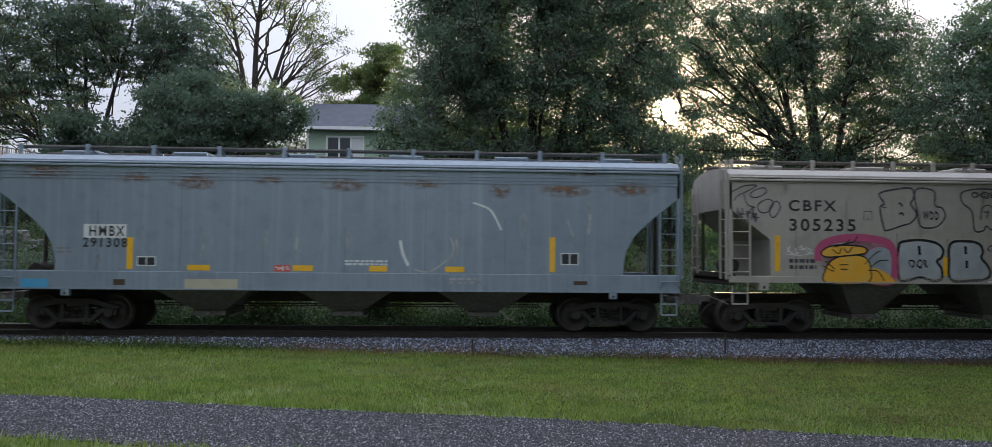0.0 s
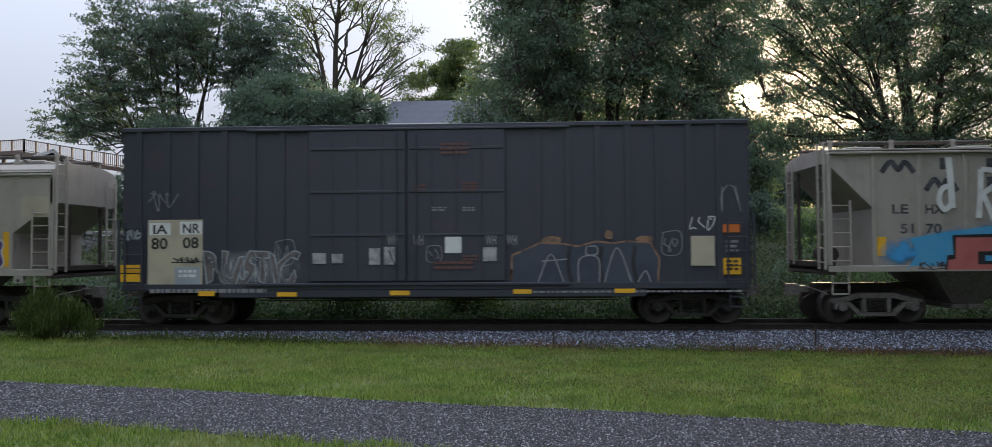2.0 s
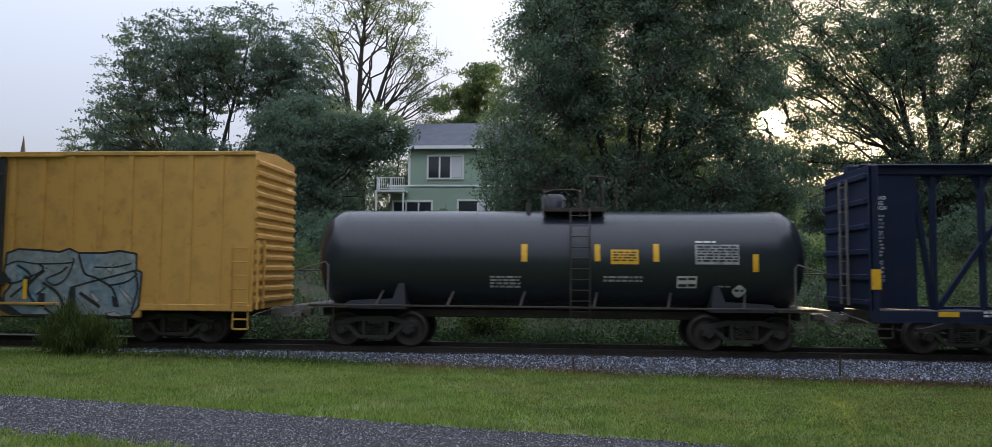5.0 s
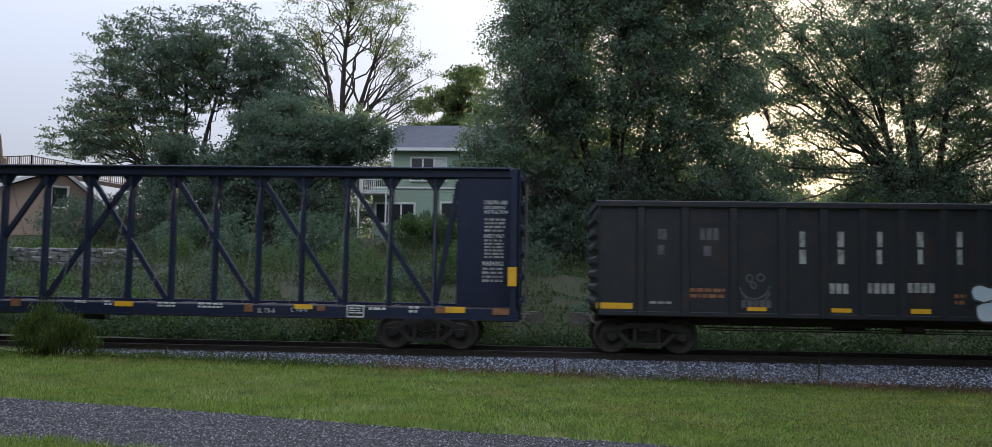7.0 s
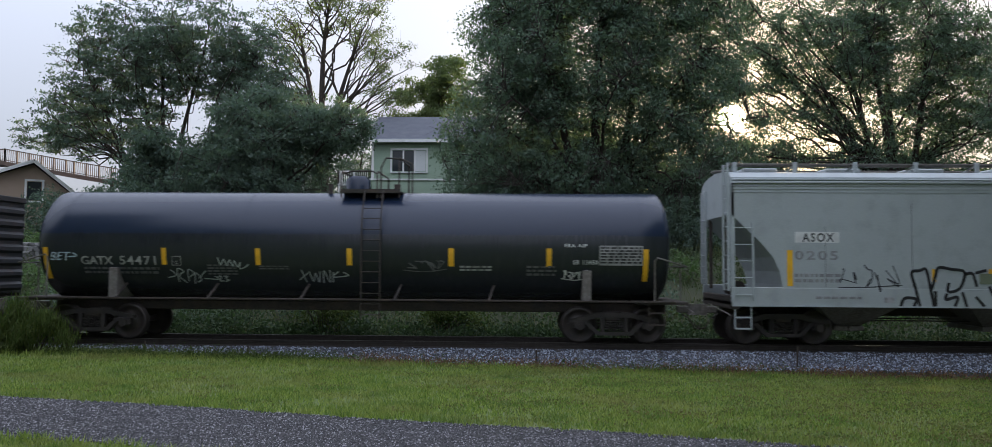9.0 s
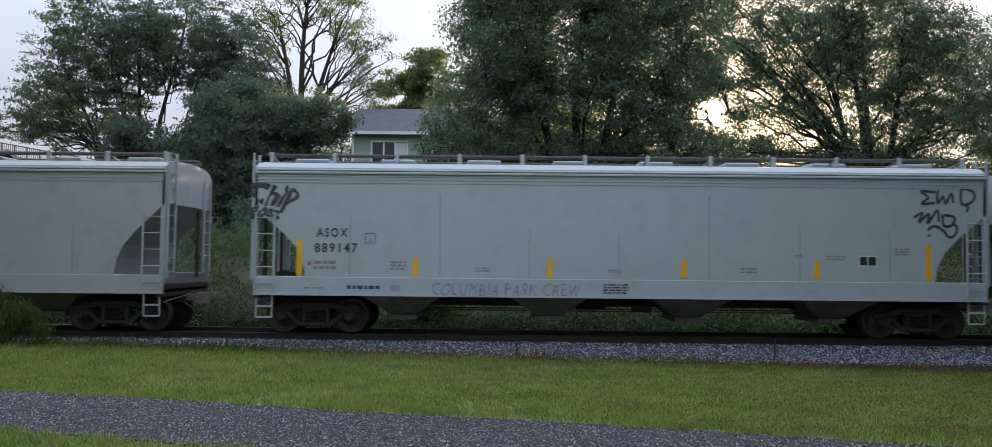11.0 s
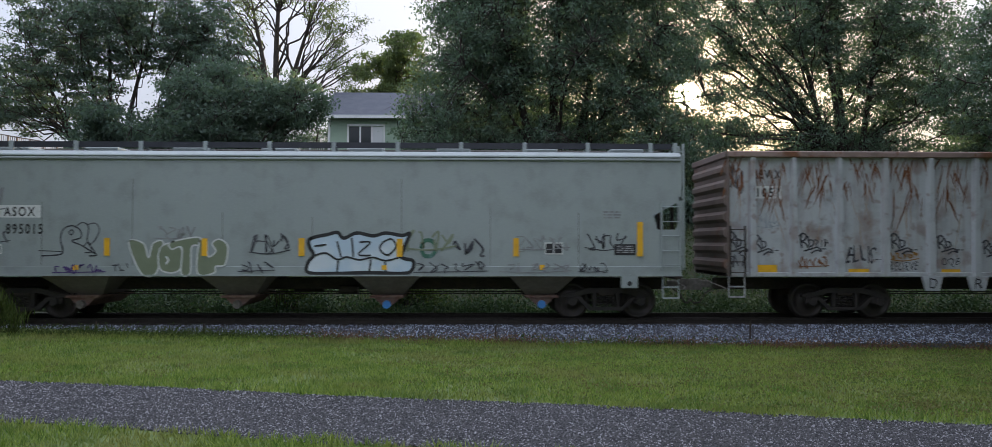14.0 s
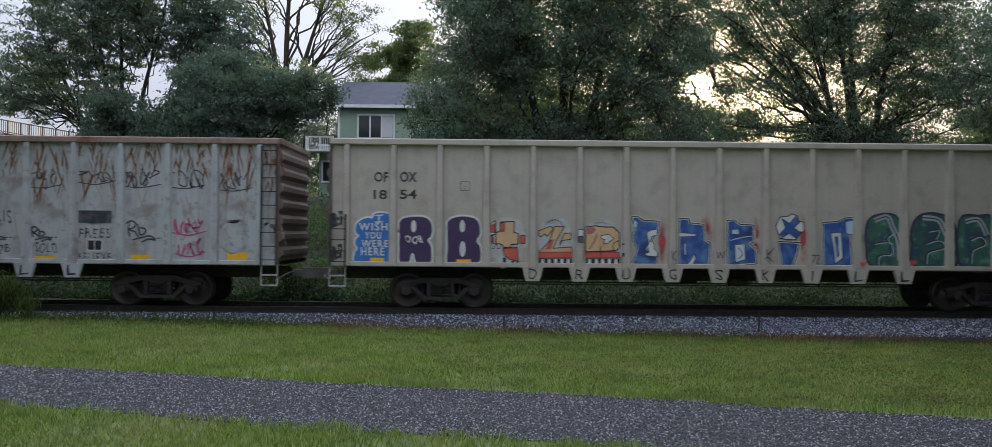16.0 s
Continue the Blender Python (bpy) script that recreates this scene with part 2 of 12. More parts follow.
def bulk(name, points, faces, mat, smooth=False):
    """Mesh data from numpy arrays of corners and equal faces."""
    me = bpy.data.meshes.new(name)
    count, k = faces.shape
    me.vertices.add(len(points))
    me.vertices.foreach_set("co", np.ascontiguousarray(points, dtype=np.float32).ravel())
    me.loops.add(count * k)
    me.loops.foreach_set("vertex_index", np.ascontiguousarray(faces, dtype=np.int32).ravel())
    me.polygons.add(count)
    me.polygons.foreach_set("loop_start", np.arange(0, count * k, k, dtype=np.int32))
    if smooth:
        me.polygons.foreach_set("use_smooth", np.ones(count, dtype=bool))
    me.update(calc_edges=True)
    me.materials.append(mat)
    return me


# ---------------------------------------------------------------- ground
TRACK_Y, RAIL_Z = 21.15, 0.08


def step(a, b, v):
    u = min(max((v - a) / (b - a), 0.0), 1.0)
    return u * u * (3 - 2 * u)


def ground_z(x, y):
    """Height of the lawn, the track's shelf and the hill behind it."""
    xx = min(max(x, -14.0), 14.0)
    lawn = (-0.33 - 0.02 * xx) * step(9.5, 18.8, y)
    lawn *= 1 - step(24.0, 25.5, y)
    shelf = -0.25 * step(24.0, 25.5, y) * (1 - step(26, 30, y))
    slope = 2.1 * step(25.5, 34, y) + 2.6 * step(32, 58, y) + 1.2 * step(60, 110, y)
    bumps = 0.0
    if y > 27:
        bumps = 0.35 * noise.noise(Vector((x * 0.13, y * 0.13, 2.0))) * step(27, 34, y)
    return lawn + shelf + slope + bumps


def make_ground():
    xs = [-1500, -700, -400, -250, -150, -100, -70] + list(np.arange(-50, 50.1, 1.0)) + [70, 100, 150, 250, 400, 700, 1500]
    ys = [-1000, -400, -150, -60, -25, -10, -4, 0] + list(np.arange(2, 34, 0.75)) + list(np.arange(34, 80, 2.0)) + [90, 110, 150, 250, 500, 1200]
    pts = [(x, y, ground_z(x, y)) for y in ys for x in xs]
    w = len(xs)
    faces = [(j * w + i, j * w + i + 1, (j + 1) * w + i + 1, (j + 1) * w + i) for j in range(len(ys) - 1) for i in range(w - 1)]
    me = bulk("ground", np.array(pts), np.array(faces), GRASS_SOIL, True)
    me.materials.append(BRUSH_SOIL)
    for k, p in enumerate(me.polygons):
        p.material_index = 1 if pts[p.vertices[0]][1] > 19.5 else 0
    ob = new("ground", me)
    tagged(ob, "mown lawn sloping to the track and rough hillside behind", "ground", kind="structure")


make_ground()


def path_edges(x):
    """The near and far edge of the gravel path."""
    far = 10.08 - 0.245 * x + 0.10 * math.sin(x * 0.9) * 0.5
    near = 7.72 - 0.235 * x + 0.08 * math.sin(x * 1.3 + 1)
    return near, far


def make_path():
    s = Shape()
    xs = np.arange(-60, 60.1, 0.5)
    for a, b in zip(xs[:-1], xs[1:]):
        (n0, f0), (n1, f1) = path_edges(a), path_edges(b)
        for k in range(4):
            u, v = k / 4, (k + 1) / 4
            q = [(a, n0 + (f0 - n0) * u), (b, n1 + (f1 - n1) * u), (b, n1 + (f1 - n1) * v), (a, n0 + (f0 - n0) * v)]
            s.face([(x, y, ground_z(x, y) + 0.012) for x, y in q])
    ob = part("path", s, PATH_GRAVEL)
    tagged(ob, "dark grey crushed stone footpath across the lawn", "path", kind="structure")


make_path()

# ballast bed: a low bank with a flat top
BED = [(18.55, -0.75), (18.75, -0.33), (19.75, RAIL_Z - 0.19), (22.6, RAIL_Z - 0.19), (23.9, -0.45), (23.9, -0.9)]


def make_track():
    s = Shape()
    s.prism(BED, "x", -340, 340)
    bed = part("ballast_bed", s, BALLAST_BED)
    tagged(bed, "bank of grey crushed stone under the track", "ballast", kind="structure")
    track = empty("railway_track", pose(0, TRACK_Y, RAIL_Z), "steel rails on dark timber sleepers in grey ballast", "railway track")
    profile = [(-0.07, -0.17), (0.07, -0.17), (0.07, -0.155), (0.012, -0.135), (0.012, -0.045), (0.036, -0.035), (0.036, -0.006), (0.028, 0),
               (-0.028, 0), (-0.036, -0.006), (-0.036, -0.035), (-0.012, -0.045), (-0.012, -0.135), (-0.07, -0.155)]
    for y in (-0.7525, 0.7525):
        s = Shape()
        s.prism([(p[0] + y, p[1]) for p in profile], "x", -340, 340)
        part("rail", s, RAIL_STEEL, track, "rusty steel rail with a worn head")
    s = Shape()
    s.box(-0.11, 0.11, -1.3, 1.3, -0.33, -0.165, 0.01)
    me = s.data("sleeper", SLEEPER_WOOD)
    for k in range(-120, 120):
        ob = part("sleeper", me, None, track)
        ob.location = (k * 0.5, 0.0, 0.0)


make_track()

# ---------------------------------------------------------------- train: paints
HW = 1.55          # half the width of a car
DIRT = (0.05, 0.042, 0.035)
RUST = (0.16, 0.06, 0.025)


def paint(name, base, dirt=0.35, rust=0.0, rough=0.55, pale=None, streak=0.3, specular=0.5):
    spots = [(0.35, 0.4, 0.7, tuple(c * 0.8 for c in base), 0.35), (2.2, 0.5, 0.75, DIRT, dirt), (30.0, 0.45, 0.75, tuple(min(1, c * 1.2) for c in base), 0.35)]
    if rust:
        spots.append((1.6, 0.57, 0.68, RUST, rust))
        spots.append((6.0, 0.6, 0.7, RUST, rust))
    return material(name, base, rough, spots=spots, bump=0.12, bump_scale=9.0, streaks=(pale or tuple(c * 0.55 for c in base), streak), specular=specular)


GATE_RUST = material("rusty_gate_steel", (0.20, 0.13, 0.11), 0.8, spots=((6.0, 0.4, 0.6, (0.13, 0.06, 0.04), 0.8),), bump=0.3)
CAP_BLUE = material("blue_plastic", (0.05, 0.22, 0.55), 0.45)
SLATE_STEEL = material("slate_painted_steel", (0.022, 0.024, 0.032), 0.6, spots=((4.0, 0.4, 0.7, (0.035, 0.036, 0.045), 0.6),), bump=0.2)
SEAM = material("seam_shadow_grime", (0.15, 0.15, 0.15), 0.8, spots=((3.0, 0.4, 0.6, (0.08, 0.075, 0.07), 0.8),))
STEEL_DARK = material("dark_steel", (0.045, 0.038, 0.034), 0.75, 0.2, spots=((3.0, 0.4, 0.7, (0.08, 0.055, 0.04), 0.7), (20.0, 0.45, 0.7, (0.02, 0.018, 0.016), 0.7)), bump=0.4, bump_scale=25)
TRUCK_STEEL = material("truck_steel", (0.026, 0.023, 0.022), 0.8, 0.1, spots=((3.0, 0.4, 0.7, (0.06, 0.048, 0.04), 0.7), (20.0, 0.45, 0.7, (0.03, 0.026, 0.024), 0.7)), bump=0.4, bump_scale=25)
WHEEL_STEEL = material("wheel_steel", (0.040, 0.034, 0.032), 0.5, 0.4, spots=((5.0, 0.4, 0.7, (0.085, 0.065, 0.055), 0.6), (14.0, 0.45, 0.65, (0.05, 0.045, 0.042), 0.6)))
BAY_STEEL = material("dusty_bay_steel", (0.22, 0.195, 0.18), 0.8, spots=((1.5, 0.4, 0.7, (0.15, 0.12, 0.10), 0.7), (9.0, 0.45, 0.7, (0.28, 0.25, 0.23), 0.5)), bump=0.3)
GRIME_STEEL = material("grimy_grey_steel", (0.13, 0.12, 0.11), 0.75, spots=((2.0, 0.4, 0.7, (0.09, 0.075, 0.06), 0.8), (14.0, 0.45, 0.7, (0.28, 0.26, 0.24), 0.4)), bump=0.3)
YELLOW = material("reflective_yellow", (0.78, 0.42, 0.02), 0.5, spots=((4.0, 0.5, 0.75, (0.45, 0.24, 0.03), 0.5),))
WHITE = material("white_paint", (0.62, 0.63, 0.62), 0.6, spots=((3.0, 0.5, 0.75, (0.4, 0.4, 0.39), 0.6),))
GREYWHITE = material("faded_white_paint", (0.36, 0.36, 0.36), 0.7, spots=((5.0, 0.45, 0.65, (0.16, 0.16, 0.16), 0.8),))
BLACK = material("black_paint", (0.016, 0.016, 0.018), 0.6, spots=((4.0, 0.5, 0.75, (0.05, 0.05, 0.05), 0.5),))
INK = material("faded_black_spray", (0.035, 0.035, 0.045), 0.7, spots=((6.0, 0.45, 0.7, (0.14, 0.14, 0.15), 0.6),))
PALE_INK = material("worn_grey_spray", (0.20, 0.20, 0.21), 0.7, spots=((5.0, 0.45, 0.7, (0.32, 0.32, 0.32), 0.7),))
NAVY_INK = material("dark_blue_lettering", (0.03, 0.04, 0.09), 0.6)
BROWN_INK = material("dark_brown_lettering", (0.06, 0.035, 0.02), 0.6)
PURPLE = material("purple_spray", (0.075, 0.04, 0.17), 0.6, spots=((3.0, 0.45, 0.7, (0.04, 0.02, 0.09), 0.6),))
PLUM = material("plum_spray", (0.05, 0.025, 0.085), 0.6, spots=((3.0, 0.45, 0.7, (0.03, 0.015, 0.05), 0.6),))
BLUE = material("blue_spray", (0.035, 0.16, 0.48), 0.6, spots=((2.0, 0.45, 0.7, (0.02, 0.09, 0.3), 0.7),))
ROYAL = material("royal_blue_spray", (0.03, 0.085, 0.30), 0.6, spots=((3.0, 0.45, 0.62, (0.12, 0.24, 0.42), 0.8), (2.2, 0.52, 0.66, (0.02, 0.03, 0.12), 0.8)))
SKYBLUE = material("sky_blue_spray", (0.05, 0.30, 0.55), 0.6, spots=((1.5, 0.4, 0.7, (0.12, 0.36, 0.52), 0.6),))
RED = material("red_spray", (0.52, 0.08, 0.06), 0.6, spots=((2.0, 0.45, 0.7, (0.6, 0.16, 0.13), 0.6),))
LIME = material("lime_spray", (0.37, 0.47, 0.10), 0.6, spots=((2.0, 0.45, 0.7, (0.3, 0.42, 0.05), 0.6),))
ORANGE = material("orange_spray", (0.62, 0.16, 0.03), 0.6, spots=((2.0, 0.45, 0.7, (0.45, 0.1, 0.03), 0.6),))
GOLD = material("gold_spray", (0.72, 0.36, 0.03), 0.6, spots=((2.0, 0.45, 0.7, (0.62, 0.42, 0.1), 0.5),))
PEACH = material("peach_spray", (0.6, 0.4, 0.22), 0.6, spots=((2.0, 0.45, 0.7, (0.5, 0.25, 0.12), 0.6),))
PINK = material("pink_spray", (0.45, 0.08, 0.17), 0.6, spots=((2.0, 0.45, 0.7, (0.3, 0.05, 0.14), 0.6),))
LILAC = material("lilac_spray", (0.42, 0.35, 0.42), 0.6, spots=((1.2, 0.42, 0.6, (0.52, 0.5, 0.55), 0.9), (0.9, 0.5, 0.6, (0.25, 0.17, 0.30), 0.8)))
SILVER = material("silver_spray", (0.42, 0.45, 0.47), 0.45, 0.2, spots=((2.0, 0.45, 0.7, (0.3, 0.32, 0.34), 0.7),))
HAZE_WHITE = material("hazy_white_spray", (0.46, 0.48, 0.50), 0.6, spots=((1.6, 0.42, 0.62, (0.40, 0.375, 0.34), 0.8), (5.0, 0.5, 0.7, (0.56, 0.58, 0.6), 0.5)))
CHROME_BLUE = material("pale_blue_spray", (0.45, 0.56, 0.66), 0.5, spots=((1.5, 0.45, 0.65, (0.6, 0.65, 0.68), 0.8),))
TEAL = material("teal_spray", (0.16, 0.26, 0.30), 0.6, spots=((2.0, 0.45, 0.7, (0.28, 0.35, 0.36), 0.6),))
GREEN = material("green_spray", (0.04, 0.13, 0.085), 0.6, spots=((3.0, 0.45, 0.62, (0.03, 0.05, 0.10), 0.8), (4.0, 0.55, 0.68, (0.16, 0.30, 0.26), 0.7)))
OLIVE = material("olive_spray", (0.17, 0.20, 0.13), 0.65, spots=((2.0, 0.45, 0.7, (0.24, 0.27, 0.19), 0.5),))
BEIGE = material("beige_patch_paint", (0.42, 0.38, 0.28), 0.65, spots=((2.0, 0.45, 0.7, (0.3, 0.27, 0.2), 0.6),))
GREYPATCH = material("grey_patch_paint", (0.30, 0.33, 0.36), 0.65, spots=((2.0, 0.45, 0.7, (0.2, 0.22, 0.24), 0.6),))

NIGHT = material("midnight_spray", (0.035, 0.032, 0.065), 0.6, spots=((1.6, 0.42, 0.62, (0.06, 0.045, 0.09), 0.7),))
CORAL = material("coral_red_spray", (0.45, 0.13, 0.12), 0.6, spots=((2.0, 0.45, 0.7, (0.36, 0.09, 0.09), 0.6),))
DULL_RED = material("dull_red_lettering", (0.12, 0.055, 0.045), 0.7)
DUSK_FADE = material("dark_blue_faded_spray", (0.032, 0.042, 0.065), 0.65, spots=((1.6, 0.42, 0.62, (0.05, 0.06, 0.08), 0.8),))
GREYFADE = material("faded_grey_spray", (0.11, 0.11, 0.12), 0.7, spots=((5.0, 0.45, 0.65, (0.05, 0.05, 0.055), 0.8),))
PALE_FADE = material("faded_pale_spray", (0.13, 0.115, 0.11), 0.7, spots=((5.0, 0.45, 0.65, (0.06, 0.055, 0.06), 0.9),))
PEACH_FADE = material("faded_peach_spray", (0.26, 0.15, 0.09), 0.7, spots=((5.0, 0.45, 0.65, (0.08, 0.06, 0.05), 0.8),))
ORANGE_FADE = material("faded_orange_spray", (0.26, 0.11, 0.05), 0.7, spots=((5.0, 0.45, 0.65, (0.12, 0.06, 0.035), 0.7),))
BROWN_FADE = material("faded_brown_spray", (0.30, 0.15, 0.04), 0.7)
SLATE = material("slate_spray", (0.07, 0.075, 0.10), 0.6, spots=((2.0, 0.45, 0.7, (0.12, 0.13, 0.16), 0.6),))
DIM_TEAL = material("dim_teal_spray", (0.085, 0.105, 0.11), 0.65, spots=((2.0, 0.42, 0.62, (0.17, 0.19, 0.19), 0.8), (5.0, 0.5, 0.65, (0.05, 0.06, 0.08), 0.8)))
LILAC_PALE = material("pale_lilac_spray", (0.52, 0.50, 0.56), 0.6)
WORN_TEAL = material("worn_grey_teal_spray", (0.20, 0.235, 0.235), 0.65, spots=((1.3, 0.45, 0.6, (0.13, 0.22, 0.29), 0.8), (2.6, 0.5, 0.64, (0.32, 0.34, 0.33), 0.7), (7.0, 0.48, 0.66, (0.12, 0.13, 0.12), 0.6)))
TEAL_PALE = material("pale_teal_spray", (0.32, 0.38, 0.40), 0.6, spots=((2.0, 0.45, 0.7, (0.22, 0.28, 0.30), 0.6),))
ORANGE_SPLASH = material("orange_splash", (0.44, 0.13, 0.04), 0.65, spots=((2.0, 0.45, 0.7, (0.5, 0.2, 0.08), 0.7),))
RUST_PALE = material("pale_rust_run", (0.36, 0.275, 0.215), 0.85, spots=((9.0, 0.45, 0.7, (0.30, 0.20, 0.13), 0.8),))
RUST_PAINT = material("rust_streak", (0.175, 0.07, 0.03), 0.85, spots=((9.0, 0.45, 0.7, (0.11, 0.045, 0.02), 0.8),))


def stain_material(name, tint, strength, grain=(5.0, 5.0, 5.0)):
    """A soft-edged stain: dense in its middle, broken up by noise, clear at its rim."""
    m = bpy.data.materials.new(name)
    m.use_nodes = True
    nodes, links = nodes_of(m)
    out, bsdf = nodes["Material Output"], nodes["Principled BSDF"]
    bsdf.inputs["Base Color"].default_value, bsdf.inputs["Roughness"].default_value = (*tint, 1), 0.8
    coord = nodes.new("ShaderNodeTexCoord")
    centre = nodes.new("ShaderNodeVectorMath")
    centre.operation = "SUBTRACT"
    centre.inputs[1].default_value = (0.5, 0.5, 0.5)
    links.new(coord.outputs["Generated"], centre.inputs[0])
    flat = nodes.new("ShaderNodeVectorMath")
    flat.operation = "MULTIPLY"
    flat.inputs[1].default_value = (2.0, 0.0, 2.0)
    links.new(centre.outputs[0], flat.inputs[0])
    size = nodes.new("ShaderNodeVectorMath")
    size.operation = "LENGTH"
    links.new(flat.outputs[0], size.inputs[0])
    fall = nodes.new("ShaderNodeMapRange")
    fall.inputs["From Min"].default_value, fall.inputs["From Max"].default_value = 1.0, 0.25
    links.new(size.outputs["Value"], fall.inputs["Value"])
    scale = nodes.new("ShaderNodeVectorMath")
    scale.operation = "MULTIPLY"
    scale.inputs[1].default_value = grain
    links.new(coord.outputs["Object"], scale.inputs[0])
    noise_ = nodes.new("ShaderNodeTexNoise")
    noise_.inputs["Scale"].default_value, noise_.inputs["Detail"].default_value = 1.0, 6
    links.new(scale.outputs[0], noise_.inputs["Vector"])
    cut = nodes.new("ShaderNodeMapRange")
    cut.inputs["From Min"].default_value, cut.inputs["From Max"].default_value = 0.36, 0.68
    links.new(noise_.outputs["Fac"], cut.inputs["Value"])
    both = nodes.new("ShaderNodeMath")
    both.operation = "MULTIPLY"
    links.new(fall.outputs["Result"], both.inputs[0])
    links.new(cut.outputs["Result"], both.inputs[1])
    gain = nodes.new("ShaderNodeMath")
    gain.operation, gain.use_clamp = "MULTIPLY", True
    gain.inputs[1].default_value = strength
    links.new(both.outputs[0], gain.inputs[0])
    clear = nodes.new("ShaderNodeBsdfTransparent")
    mix = nodes.new("ShaderNodeMixShader")
    links.new(gain.outputs[0], mix.inputs["Fac"])
    links.new(clear.outputs[0], mix.inputs[1])
    links.new(bsdf.outputs[0], mix.inputs[2])
    links.new(mix.outputs[0], out.inputs["Surface"])
    return m


STAIN_RUST = stain_material("rust_bloom", (0.22, 0.11, 0.06), 1.15, (4.5, 4.5, 8.0))
STAIN_RUST_RUN = stain_material("rust_runs", (0.20, 0.09, 0.04), 2.0, (17.0, 17.0, 2.6))
STAIN_PALE = stain_material("pale_wash", (0.45, 0.47, 0.48), 0.8, (7.0, 7.0, 1.5))
STAIN_DARK = stain_material("dirty_run", (0.12, 0.10, 0.085), 0.45, (8.0, 8.0, 1.5))
STAIN_BLACK = stain_material("black_smear", (0.02, 0.02, 0.02), 2.0)
STAIN_PINK = stain_material("pink_overspray", (0.36, 0.05, 0.14), 3.0, (1.2, 1.2, 1.2))
STAIN_BLUE = stain_material("blue_overspray", (0.05, 0.30, 0.60), 3.0, (1.5, 1.5, 1.5))
STAIN_SKY = stain_material("pale_blue_overspray", (0.22, 0.38, 0.46), 1.0, (3.0, 3.0, 3.0))
STAIN_ORANGE = stain_material("orange_overspray", (0.45, 0.14, 0.04), 1.6, (4.0, 4.0, 4.0))
STAIN_RED = stain_material("red_overspray", (0.45, 0.05, 0.06), 1.5, (3.0, 3.0, 3.0))
STAIN_WHITE = stain_material("white_overspray", (0.6, 0.6, 0.6), 2.0, (1.5, 1.5, 1.5))
STAIN_PURPLE = stain_material("purple_overspray", (0.10, 0.05, 0.16), 2.5, (1.5, 1.5, 1.5))


def stain(parent, x0, z0, x1, z1, mat, y=-HW - 0.003):
    s = Shape()
    s.face([(x0, y, z0), (x1, y, z0), (x1, y - 0.0002, z1), (x0, y - 0.0002, z1)])
    ob = part("stain", s, mat, parent)
    return ob


# ---------------------------------------------------------------- train: shared pieces
THINGS, WHEELS = [], []


def car(name, label, a, b, category="freight car"):
    ob = empty(name, pose((a + b) / 2, TRACK_Y, RAIL_Z), label, category, "cars of the freight train")
    THINGS.append((ob, (a + b) / 2))
    return ob


def lathe(profile, y_sign, n=28):
    """Rings of (radius, y) round the y axis."""
    pts = [(r * math.cos(k * math.tau / n), y * y_sign, r * math.sin(k * math.tau / n)) for r, y in profile for k in range(n)]
    faces = [(i * n + k, i * n + (k + 1) % n, (i + 1) * n + (k + 1) % n, (i + 1) * n + k) for i in range(len(profile) - 1) for k in range(n)]
    return pts, faces


